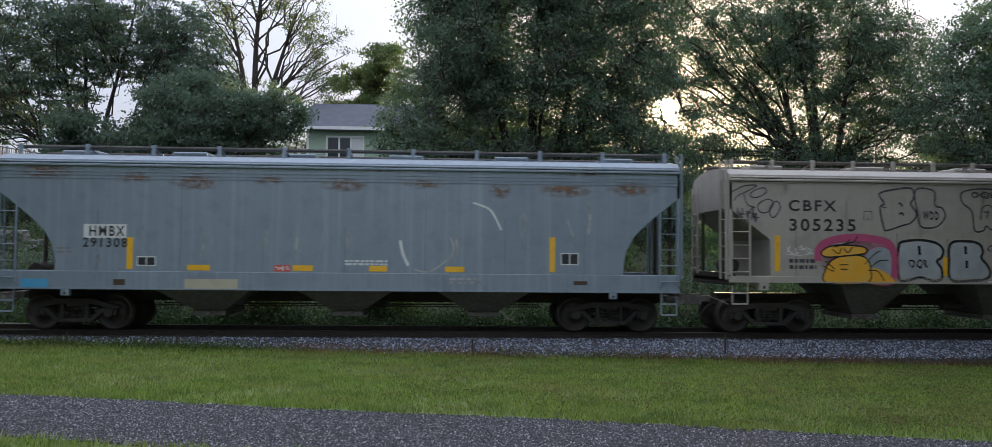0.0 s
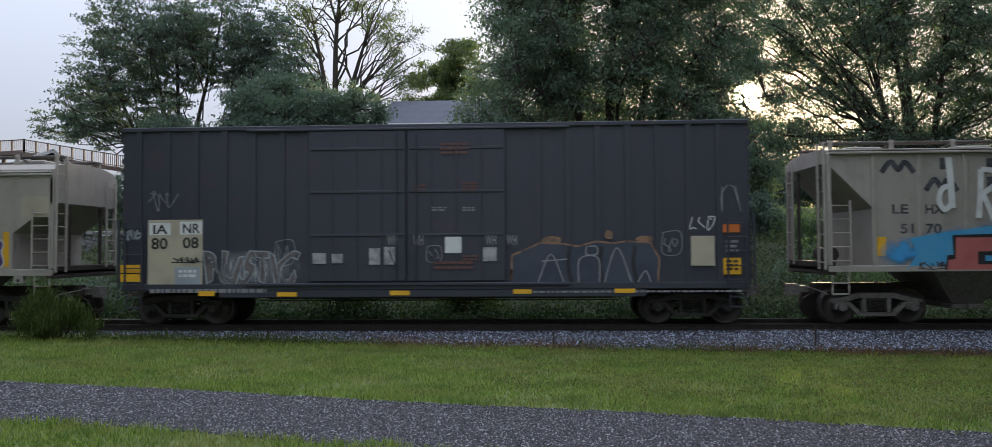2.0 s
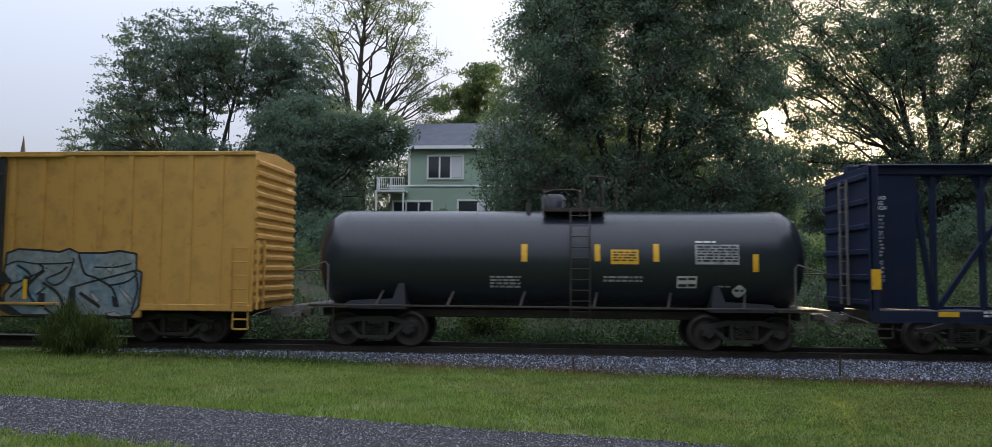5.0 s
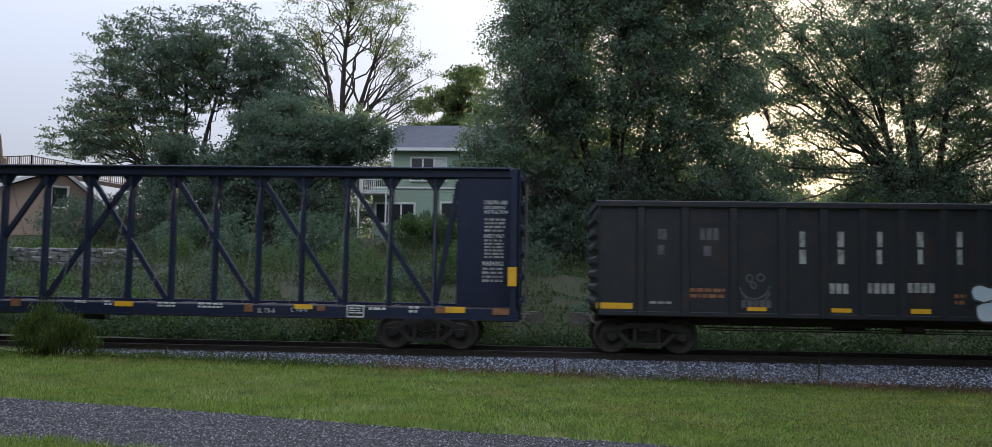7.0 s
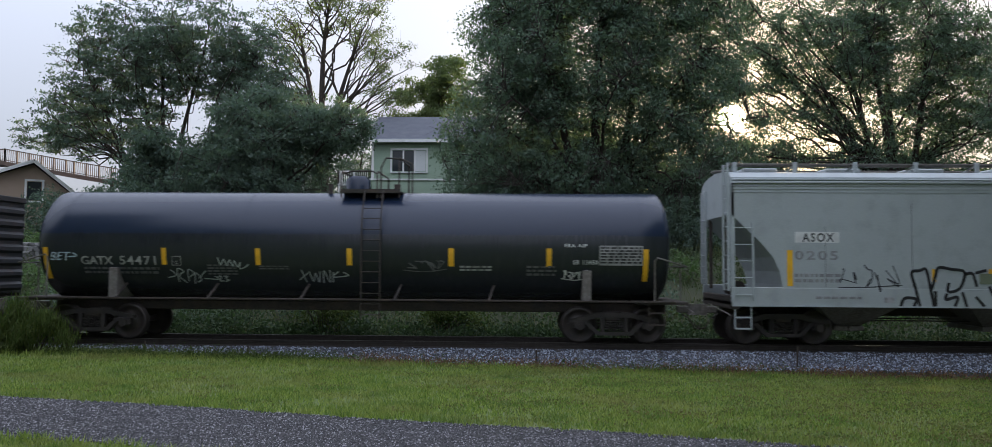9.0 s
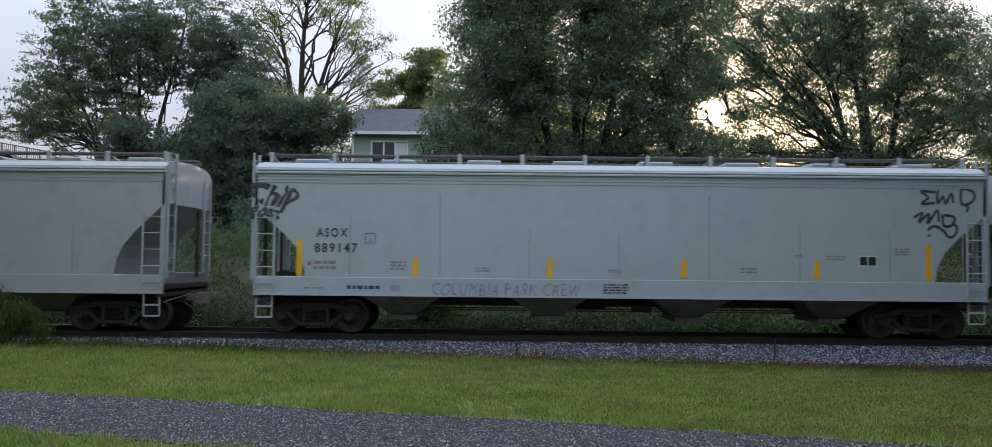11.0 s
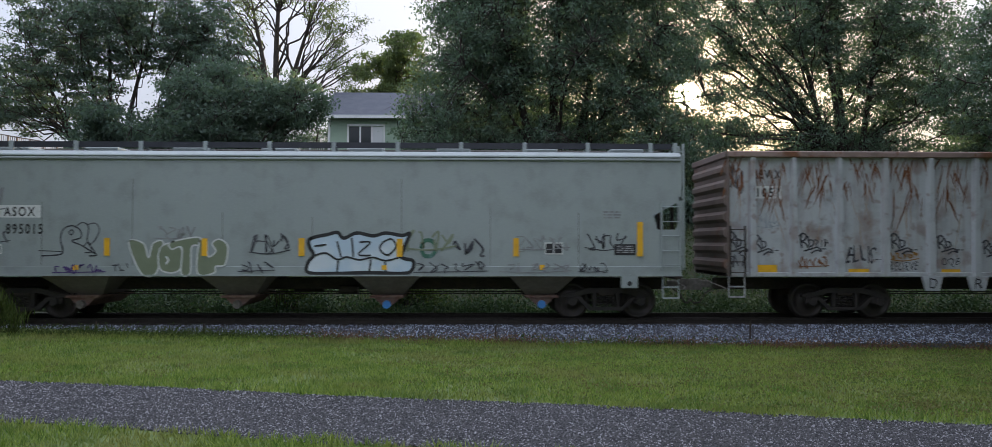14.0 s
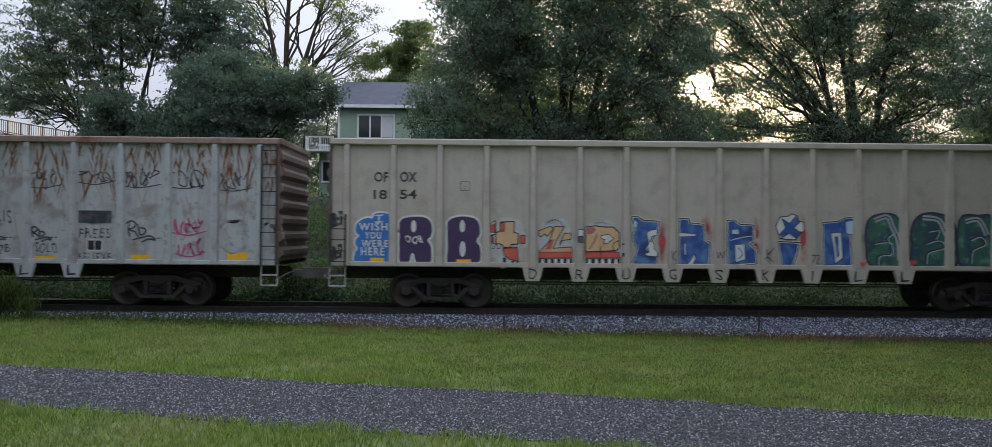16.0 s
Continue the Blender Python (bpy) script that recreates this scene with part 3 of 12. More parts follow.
def make_truck_meshes(side=None):
    wheels = Shape()
    for sign in (-1, 1):
        pts, faces = lathe([(0.02, 0.93), (0.085, 0.93), (0.09, 0.84), (0.16, 0.82), (0.20, 0.775), (0.33, 0.76), (0.375, 0.80), (0.40, 0.815), (0.452, 0.815),
                            (0.457, 0.80), (0.462, 0.71), (0.487, 0.70), (0.487, 0.675), (0.40, 0.675), (0.37, 0.70), (0.2, 0.70), (0.09, 0.66)], sign)
        wheels.mesh(pts, faces, True)
        for k in range(3):
            a = k * math.tau / 3
            wheels.tube([(0.27 * math.cos(a), 0.765 * sign, 0.27 * math.sin(a)), (0.27 * math.cos(a), 0.785 * sign, 0.27 * math.sin(a))], 0.03, 8)
    wheels.tube([(0, -0.9, 0), (0, 0.9, 0)], 0.085, 10)
    frame_ = Shape()
    arch = [(-1.12, 0.56), (-1.12, 0.64), (-0.86, 0.68), (-0.45, 0.80), (0.45, 0.80), (0.86, 0.68), (1.12, 0.64), (1.12, 0.56), (0.86, 0.56), (0.42, 0.67), (-0.42, 0.67), (-0.86, 0.56)]
    frame_.prism(arch, "y", -0.07, 0.07)
    lower = [(-0.80, 0.57), (-0.44, 0.22), (0.44, 0.22), (0.80, 0.57), (0.66, 0.57), (0.38, 0.31), (-0.38, 0.31), (-0.66, 0.57)]
    frame_.prism(lower, "y", -0.07, 0.07)
    for sx in (-1, 1):
        frame_.box(sx * 0.30 - 0.05, sx * 0.30 + 0.05, -0.08, 0.08, 0.30, 0.68, 0.015)
        frame_.box(sx * 0.875 - 0.16, sx * 0.875 + 0.16, -0.09, 0.09, 0.37, 0.58, 0.03)
        frame_.tube([(sx * 0.875, -0.09, 0.457), (sx * 0.875, -0.17, 0.457)], 0.105, 14)
        frame_.tube([(sx * 0.875, -0.17, 0.457), (sx * 0.875, -0.185, 0.457)], 0.06, 6)
    springs = Shape()
    for x in (-0.17, 0.0, 0.17):
        for k in range(6):
            z = 0.325 + k * 0.042
            springs.tube([(x + 0.07 * math.cos(a), 0.07 * math.sin(a) - 0.02, z + a / math.tau * 0.042) for a in np.linspace(0, math.tau, 9)], 0.014, 5, caps=False)
    bolster = Shape()
    bolster.box(-0.22, 0.22, -1.05, 1.05, 0.58, 0.80, 0.03)
    bolster.tube([(0, 0, 0.8), (0, 0, 0.95)], 0.2, 14)
    bolster.tube([(-0.5, -0.6, 0.5), (0.5, -0.6, 0.5)], 0.03, 6)
    bolster.tube([(-0.5, 0.6, 0.5), (0.5, 0.6, 0.5)], 0.03, 6)
    return (wheels.data("wheelset", WHEEL_STEEL), frame_.data("side_frame", side or TRUCK_STEEL), springs.data("spring_pack", TRUCK_STEEL), bolster.data("truck", STEEL_DARK))


TRUCK_PARTS = make_truck_meshes()
TRUCK_GREY = make_truck_meshes(GRIME_STEEL)


def truck(parent, x, parts=None):
    wheels, side, springs, bolster = parts or TRUCK_PARTS
    ob = part("truck", bolster, None, parent)
    ob.location = (x, 0, 0)
    for sign in (-1, 1):
        sf = part("side_frame", side, None, ob)
        sp = part("spring_pack", springs, None, ob)
        sf.location = sp.location = (0, 1.0 * sign, 0)
        if sign > 0:
            sf.rotation_euler = sp.rotation_euler = (0, 0, math.pi)
        w = part("wheelset", wheels, None, ob)
        WHEELS.append((w, sign * 0.875))


def coupler(parent, x, sign):
    s = Shape()
    s.box(x, x + sign * 0.30, -0.09, 0.09, 0.76, 0.94, 0.02)
    s.prism([(x + sign * 0.28, -0.16), (x + sign * 0.46, -0.17), (x + sign * 0.62, -0.08), (x + sign * 0.60, 0.02), (x + sign * 0.50, 0.03), (x + sign * 0.47, 0.16), (x + sign * 0.28, 0.15)], "z", 0.70, 0.99)
    part("coupler", s, GRIME_STEEL, parent)
    s = Shape()
    s.tube([(x + sign * 0.05, -0.35, 0.75), (x + sign * 0.25, -0.36, 0.62), (x + sign * 0.38, -0.33, 0.38), (x + sign * 0.5, -0.2, 0.34), (x + sign * 0.60, -0.1, 0.45)], 0.022, 6)
    part("air_hose", s, STEEL_DARK, parent)
    s = Shape()
    s.tube([(x + sign * 0.02, -1.5, 0.78), (x + sign * 0.12, -1.45, 0.85), (x + sign * 0.14, -0.5, 0.92), (x + sign * 0.2, -0.1, 1.0)], 0.014, 6)
    part("cut_lever", s, GRIME_STEEL, parent)


def ladder(parent, x0, x1, y, z0, z1, rungs, mat, name="ladder"):
    s = Shape()
    for x in (x0, x1):
        s.box(x - 0.022, x + 0.022, y - 0.03, y + 0.02, z0, z1, 0.006)
    for k in range(rungs):
        z = z0 + (z1 - z0) * (k + 0.35) / (rungs - 0.3)
        s.tube([(x0, y - 0.02, z), (x1, y - 0.02, z)], 0.013, 6)
    return part(name, s, mat, parent)


def end_ladder(parent, x, y0, y1, z0, z1, rungs, mat):
    s = Shape()
    for y in (y0, y1):
        s.box(x - 0.03, x + 0.03, y - 0.022, y + 0.022, z0, z1, 0.006)
    for k in range(rungs):
        z = z0 + (z1 - z0) * (k + 0.5) / rungs
        s.tube([(x, y0, z), (x, y1, z)], 0.013, 6)
    return part("end_ladder", s, mat, parent)


def stirrup(parent, x, y, z0, z1, mat, wide=0.4):
    s = Shape()
    for sx in (-1, 1):
        s.bar((x + sx * wide / 2, y, z1), (x + sx * wide / 2, y, z0), 0.03, 0.015)
    for z in (z0, (z0 + z1) / 2):
        s.bar((x - wide / 2, y, z), (x + wide / 2, y, z), 0.04, 0.03)
    part("step", s, mat, parent)


def under_gear(parent, length, mat=None):
    """Centre sill, brake cylinder, air tank and rods."""
    s = Shape()
    s.box(-length / 2 + 0.1, length / 2 - 0.1, -0.18, 0.18, 0.72, 1.02, 0.02)
    part("centre_sill", s, mat or STEEL_DARK, parent)
    s = Shape()
    s.tube([(-0.9, 0.5, 0.75), (-0.1, 0.5, 0.75)], 0.16, 12)
    part("air_tank", s, STEEL_DARK, parent)
    s = Shape()
    s.tube([(0.5, -0.5, 0.72), (1.0, -0.5, 0.72)], 0.12, 12)
    part("brake_cylinder", s, STEEL_DARK, parent)
    for y in (-0.45, 0.45):
        s = Shape()
        s.tube([(-length * 0.3, y, 0.62), (length * 0.3, y, 0.62)], 0.018, 5)
        part("brake_rod", s, STEEL_DARK, parent)


# ---------------------------------------------------------------- train: paint on the sides
FONT_CACHE = {}
TYPE_CASE = bpy.data.scenes.new("type_case")


def glyphs(text, offset=0.0, shear=0.0, space=1.0):
    """Corners and faces of a line of letters, set once and kept."""
    key = (text, offset, shear, space)
    if key not in FONT_CACHE:
        cu = bpy.data.curves.new("lettering", "FONT")
        cu.body, cu.size, cu.offset, cu.shear, cu.space_character = text, 1.0, offset, shear, space
        cu.resolution_u = 3
        ob = bpy.data.objects.new("lettering", cu)
        TYPE_CASE.collection.objects.link(ob)
        layer = TYPE_CASE.view_layers[0]
        layer.update()
        me = bpy.data.meshes.new_from_object(ob.evaluated_get(layer.depsgraph))
        verts = np.empty(len(me.vertices) * 3)
        me.vertices.foreach_get("co", verts)
        faces = [tuple(p.vertices) for p in me.polygons]
        FONT_CACHE[key] = (verts.reshape(-1, 3)[:, :2].copy(), faces)
        bpy.data.objects.remove(ob)
        bpy.data.curves.remove(cu)
        bpy.data.meshes.remove(me)
    return FONT_CACHE[key]


def lettering(parent, text, x0, z0, x1, z1, mat, y=-HW - 0.005, offset=0.0, shear=0.0, space=1.0, grow=0.0, name="lettering", label="", tilt=0.0, warp=0.0):
    """Letters that fill the box x0..x1, z0..z1 on a car's side. grow: an outline's width, with the letters kept in place."""
    base, _ = glyphs(text, offset, shear, space)
    pts, faces = glyphs(text, offset + grow, shear, space) if grow else (base, glyphs(text, offset, shear, space)[1])
    lo, hi = base.min(axis=0), base.max(axis=0)
    k = np.array(((x1 - x0) / (hi[0] - lo[0]), (z1 - z0) / (hi[1] - lo[1])))
    flat = (pts - lo) * k + (x0, z0)
    if warp:
        h = z1 - z0
        u, v, turn = (flat[:, 0] - x0) / h, (flat[:, 1] - z0) / h, len(text) + x0
        flat = flat + np.stack([h * warp * 0.55 * np.sin(v * 4.2 + u * 3.1 + turn), h * warp * (0.45 * np.sin(u * 4.3 + turn) + 0.3 * np.sin(u * 8.7 + v * 2.0))], 1)
    s = Shape()
    s.mesh([(p[0], y, p[1] + tilt * (p[0] - x0)) for p in flat], faces)
    return part(name, s, mat, parent, label)


def bubble(parent, text, x0, z0, x1, z1, fill, line, y=-HW - 0.006, fat=0.03, wide=0.05, shear=0.0, space=1.0, glow=None, warp=0.20):
    """Fat spray-painted letters with an outline (and a glow) behind them."""
    if glow:
        lettering(parent, text, x0, z0, x1, z1, glow, y, fat, shear, space, wide * 2.2, "graffiti", warp=warp)
    lettering(parent, text, x0, z0, x1, z1, line, y - 0.002, fat, shear, space, wide, "graffiti", warp=warp)
    lettering(parent, text, x0, z0, x1, z1, fill, y - 0.004, fat, shear, space, 0.0, "graffiti", warp=warp)


def smooth_run(points, n=6, closed=False):
    p = [Vector(q) for q in points]
    out = []
    m = len(p)
    for i in range(m if closed else m - 1):
        a, b, c, d = (p[(i - 1) % m], p[i], p[(i + 1) % m], p[(i + 2) % m]) if closed else (p[max(i - 1, 0)], p[i], p[i + 1], p[min(i + 2, m - 1)])
        for k in range(n):
            u = k / n
            out.append(0.5 * (2 * b + (c - a) * u + (2 * a - 5 * b + 4 * c - d) * u * u + (3 * b - a - 3 * c + d) * u ** 3))
    if not closed:
        out.append(p[-1])
    return out


def ribbon(s, points, wide, y):
    run = smooth_run([(a, b) for a, b in points])
    left, right = [], []
    for i, p in enumerate(run):
        way = run[min(i + 1, len(run) - 1)] - run[max(i - 1, 0)]
        way = way.normalized() if way.length > 1e-6 else Vector((1, 0))
        side = Vector((-way[1], way[0])) * wide / 2
        left.append(p + side)
        right.append(p - side)
    n = len(run)
    s.mesh([(p[0], y, p[1]) for p in left] + [(p[0], y, p[1]) for p in right], [(i, i + 1, n + i + 1, n + i) for i in range(n - 1)])


def stroke(parent, points, wide, mat, y=-HW - 0.008, name="graffiti"):
    s = Shape()
    ribbon(s, points, wide, y)
    return part(name, s, mat, parent)


def throw_up(parent, points, fill, line, wide=0.05, y=-HW - 0.006, sharp=False):
    """One hand-drawn fat letter: a filled closed shape with a sprayed outline."""
    run = smooth_run(points, 5, True)
    if sharp:
        run = [Vector(points[k]).lerp(Vector(points[(k + 1) % len(points)]), u) for k in range(len(points)) for u in (0.04, 0.5, 0.96)]
    if fill:
        s = Shape()
        s.face([(p[0], y, p[1]) for p in run])
        part("graffiti", s, fill, parent)
    s = Shape()
    ribbon(s, [tuple(p) for p in run] + [tuple(run[0]), tuple(run[1])], wide, y - 0.002)
    part("graffiti", s, line, parent)


def rust_runs(parent, x0, z0, x1, z1, mat, seed, count=9, y=-HW - 0.003, wide=0.035):
    """Slanting gouges and runs of rust, long ones thin and short ones broad."""
    rng = random.Random(seed)
    s = Shape()
    for k in range(count):
        x, z = rng.uniform(x0, x1), z1 - (z1 - z0) * rng.random() ** 1.6 * 0.7
        long = (z1 - z0) * rng.uniform(0.12, 0.5)
        lean = rng.choice((-1, 1)) * rng.uniform(0.0, 0.45) * long
        w = wide * rng.uniform(0.4, 1.3)
        run = [(x + lean * u + rng.uniform(-0.012, 0.012), z - long * u) for u in (0, 0.25, 0.5, 0.75, 1)]
        side = [w * f for f in (0.15, 0.5, 0.45, 0.3, 0.05)]
        yy = y - 0.0003 * k
        pts = [(p[0] - d, yy, p[1]) for p, d in zip(run, side)] + [(p[0] + d, yy, p[1]) for p, d in zip(run, side)]
        s.mesh(pts, [(i, i + 5, i + 6, i + 1) for i in range(4)])
    tagged(part("rust_stain", s, mat, parent), "thin slanting streaks of brown rust", kind="stuff")


def monogram(parent, x0, z0, x1, z1, mat, y=-HW - 0.008, wide=0.04):
    """A sprayed pair of initials with a slash and an arrow under it."""
    w, h = x1 - x0, z1 - z0
    s = Shape()
    for k, run in enumerate((((0.14, 0.95), (0.10, 0.6), (0.16, 0.22)), ((0.0, 0.85), (0.2, 1.0), (0.38, 0.88), (0.3, 0.66), (0.12, 0.58), (0.36, 0.45), (0.5, 0.2)),
                             ((0.46, 0.86), (0.52, 0.5), (0.58, 0.3), (0.76, 0.42), (0.74, 0.62), (0.54, 0.66)), ((0.26, 0.06), (0.58, 0.16), (0.95, 0.26), (1.16, 0.06), (0.9, 0.1), (0.62, -0.06)))):
        ribbon(s, [(x0 + w * u, z0 + h * v) for u, v in run], wide, y - 0.0004 * k)
    return part("graffiti", s, mat, parent)


def scribble(parent, x0, z0, x1, z1, mat, seed, wide=0.03, letters=4, y=-HW - 0.008):
    """A quick handwritten tag: loops and slashes run together."""
    rng = random.Random(seed)
    s = Shape()
    step_ = (x1 - x0) / letters
    for k in range(letters):
        a = x0 + k * step_
        pts = [(a + step_ * rng.uniform(-0.1, 0.3), z0 + (z1 - z0) * rng.uniform(0.6, 1.0))]
        for _ in range(rng.randint(3, 5)):
            pts.append((a + step_ * rng.uniform(-0.1, 1.15), z0 + (z1 - z0) * rng.uniform(0.0, 1.0)))
        ribbon(s, pts, wide * rng.uniform(0.8, 1.2), y - 0.0004 * k)
    if letters > 3:
        ribbon(s, [(x0 - step_ * 0.3, z0 + (z1 - z0) * 0.15), (x0 + (x1 - x0) * 0.5, z0 + (z1 - z0) * rng.uniform(-0.05, 0.2)), (x1 + step_ * 0.3, z0 + (z1 - z0) * 0.25)], wide * 0.8, y - 0.003)
    return part("graffiti", s, mat, parent)


def patch(parent, x0, z0, x1, z1, mat, y=-HW - 0.004, name="panel", label=""):
    s = Shape()
    rows = max(1, int((z1 - z0) / 0.12))
    for k in range(rows):
        a, b = z0 + (z1 - z0) * k / rows, z0 + (z1 - z0) * (k + 1) / rows
        s.face([(x0, y, a), (x1, y, a), (x1, y, b), (x0, y, b)])
    return part(name, s, mat, parent, label)


def blob(parent, x0, z0, x1, z1, mat, seed, y=-HW - 0.004, rough=0.12, corners=14, square=0.5, name="graffiti"):
    """A sprayed patch with a wavering edge."""
    rng = random.Random(seed)
    pts = []
    for k in range(corners):
        a = k * math.tau / corners
        c, q = math.cos(a), math.sin(a)
        power = 2 / (1 - square * 0.85)
        f = (abs(c) ** power + abs(q) ** power) ** (-1 / power) * (1 + rng.uniform(-rough, rough))
        pts.append(((x0 + x1) / 2 + (x1 - x0) / 2 * c * f, (z0 + z1) / 2 + (z1 - z0) / 2 * q * f))
    run = smooth_run(pts, 4, True)
    s = Shape()
    mid = ((x0 + x1) / 2, y, (z0 + z1) / 2)
    n = len(run)
    s.mesh([mid] + [(p[0], y, p[1]) for p in run], [(0, 1 + k, 1 + (k + 1) % n) for k in range(n)])
    return part(name, s, mat, parent)


def small_print(parent, x0, z0, x1, z1, mat, lines=3, seed=0, y=-HW - 0.005):
    """Rows of bars for print too small to read."""
    rng = random.Random(seed)
    s = Shape()
    h = (z1 - z0) / (lines * 1.7)
    for k in range(lines):
        z = z1 - (k * 1.7 + 1) * h
        x = x0
        while x < x1 - 0.02:
            w = min(rng.uniform(0.06, 0.2), x1 - x)
            s.face([(x, y, z), (x + w, y, z), (x + w, y, z + h), (x, y, z + h)])
            x += w + 0.035
    return part("small_print", s, mat, parent)


def bars(parent, x0, z0, x1, z1, mat, n, y=-HW - 0.005, gap=0.3):
    """Plain upright bars in place of large figures."""
    s = Shape()
    w = (x1 - x0) / (n + (n - 1) * gap)
    for k in range(n):
        a = x0 + k * w * (1 + gap)
        s.face([(a, y, z0), (a + w, y, z0), (a + w, y, z1), (a, y, z1)])
    return part("lettering", s, mat, parent)


def plate(parent, x0, z0, x1, z1, y=-HW - 0.005):
    """Black consolidated stencil: two panes in a white frame."""
    patch(parent, x0, z0, x1, z1, WHITE, y, "stencil")
    m = (x1 - x0) * 0.06
    mid = (x0 + x1) / 2
    for a, b in ((x0 + m, mid - m / 2), (mid + m / 2, x1 - m)):
        patch(parent, a, z0 + m, b, z1 - m, BLACK, y - 0.003, "stencil")


def letter_square(parent, x, z, size, mat, y=-HW - 0.005):
    """A letter C in a small square frame."""
    s = Shape()
    t = size * 0.06
    for a, b, c, d in ((0, 0, size, t), (0, size - t, size, size), (0, 0, t, size), (size - t, 0, size, size)):
        s.face([(x + a, y, z + b), (x + c, y, z + b), (x + c, y, z + d), (x + a, y, z + d)])
    part("stencil", s, mat, parent)
    lettering(parent, "C", x + size * 0.35, z + size * 0.15, x + size * 0.65, z + size * 0.5, mat, y)


# ---------------------------------------------------------------- train: kinds of car
def loft(rings, caps=True):
    s = Shape()
    n = len(rings[0])
    s.mesh([p for r in rings for p in r], [(i * n + k, i * n + k + 1, (i + 1) * n + k + 1, (i + 1) * n + k) for i in range(len(rings) - 1) for k in range(n - 1)]
           + [(i * n + n - 1, i * n, (i + 1) * n, (i + 1) * n + n - 1) for i in range(len(rings) - 1)])
    if caps:
        s.face(rings[0][::-1])
        s.face(rings[-1])
    return s


def covered_hopper(ob, length, mat, sill, eave, top, cut, bays, truck_x, brackets, ribs=0, trim=None, dark=None, gusset=False, seams=(), walk_y=-0.95, caps=(), jack=None, shift=0.0, trucks=None):
    """sill: (bottom, top); cut: (x run, foot z, tip z, rounded); bays: list of (x, half top, half bottom); shift: how far the body lies off the car's middle."""
    trim = trim or mat
    dark = dark or STEEL_DARK
    half = length / 2
    run, foot, tip, rounded = cut
    body_low = sill[0] + 0.05
    inset = 0.0 if not ribs else 0.05
    hw = HW - inset

    def ring(x, low):
        roof = [(-hw, eave), (-hw * 0.985, eave + (top - eave) * 0.35), (-hw * 0.86, eave + (top - eave) * 0.68), (-hw * 0.5, eave + (top - eave) * 0.92), (0, top)]
        side = [(-hw, low)] + roof + [(-y, z) for y, z in roof[-2::-1]] + [(hw, low)]
        return [(x, y, z) for y, z in side]
    x_in = half - run
    if rounded:
        marks = [(half, tip), (x_in + run * 0.42, foot + (tip - foot) * 0.46), (x_in + run * 0.18, foot + (tip - foot) * 0.18), (x_in + run * 0.05, foot - 0.12), (x_in, foot - 0.45), (x_in - 0.01, body_low)]
    else:
        marks = [(half, tip), (x_in, foot), (x_in - 0.01, body_low)]
    rings = [ring(-x, low) for x, low in marks] + [ring(x, low) for x, low in marks[::-1]]
    part("body", loft(rings), mat, ob)
    for z in seams:
        s = Shape()
        s.box(-half + 0.02, half - 0.02, -HW - 0.012, -HW + 0.02, z - 0.012, z + 0.012)
        part("side_seam", s, trim, ob)
    for k in range(ribs):
        x = -x_in + 2 * x_in * k / (ribs - 1)
        for a, b in ((-HW, -hw), (hw, HW)):
            s = Shape()
            s.box(x - 0.05, x + 0.05, a, b, body_low, eave, 0.012)
            part("side_post", s, trim, ob)
    for k in range(7) if not ribs else ():
        x = -x_in + 2 * x_in * (k + 0.5) / 7
        s = Shape()
        s.box(x - 0.006, x + 0.006, -HW - 0.004, -HW + 0.01, sill[1] + 0.02, eave - (0.5 if k % 3 == 1 else 1.1 + 0.12 * (k % 4)))
        part("weld_seam", s, SEAM, ob)
    for sy in (-1, 1):
        s = Shape()
        s.box(-half, half, sy * (HW - 0.10), sy * (HW + 0.008), sill[0], sill[1], 0.02)
        s.box(-half, half, sy * (HW - 0.03), sy * (HW + 0.03), sill[0], sill[0] + 0.035)
        part("side_sill", s, trim, ob)
        s = Shape()
        s.box(-half + 0.05, half - 0.05, sy * (HW - 0.06), sy * (HW + 0.05), eave - 0.03, eave + 0.03, 0.012)
        s.box(-half + 0.05, half - 0.05, sy * (HW - 0.08), sy * (HW + 0.035), eave + 0.05, eave + 0.09, 0.012)
        part("roof_rail", s, trim, ob)
        # running board on brackets
        s = Shape()
        wz = top + 0.13
        y0, y1 = (walk_y, walk_y + 0.42) if sy < 0 else (-walk_y - 0.42, -walk_y)
        s.box(-half + 0.1, half - 0.1, y0, y1, wz, wz + 0.045, 0.008)
        part("running_board", s, GRIME_STEEL, ob)
        outer = walk_y * -sy if sy > 0 else walk_y
        if gusset:
            s = Shape()
            s.box(-half + 0.1, half - 0.1, outer - 0.012, outer + 0.012, wz - 0.09, wz + 0.06)
            part("toe_board", s, SLATE_STEEL, ob)
        if isinstance(brackets, int):
            places = [-half + 0.25 + (length - 0.5) * k / (brackets - 1) for k in range(brackets)]
        else:
            places = brackets
        for x in places:
            s = Shape()
            s.box(x - 0.05, x + 0.05, outer + sy * 0.015, outer + sy * 0.075, eave + (top - eave) * 0.6, wz + 0.07, 0.006)
            s.bar((x, outer, wz), (x, sy * 0.3, top), 0.05, 0.03)
            part("bracket", s, trim, ob)
    for k in range(max(3, len(bays) * 2)):
        x = -half + length * (k + 0.5) / max(3, len(bays) * 2)
        s = Shape()
        s.box(x - 0.45, x + 0.45, -0.4, 0.4, top - 0.02, top + 0.12, 0.03)
        part("hatch_cover", s, trim, ob)
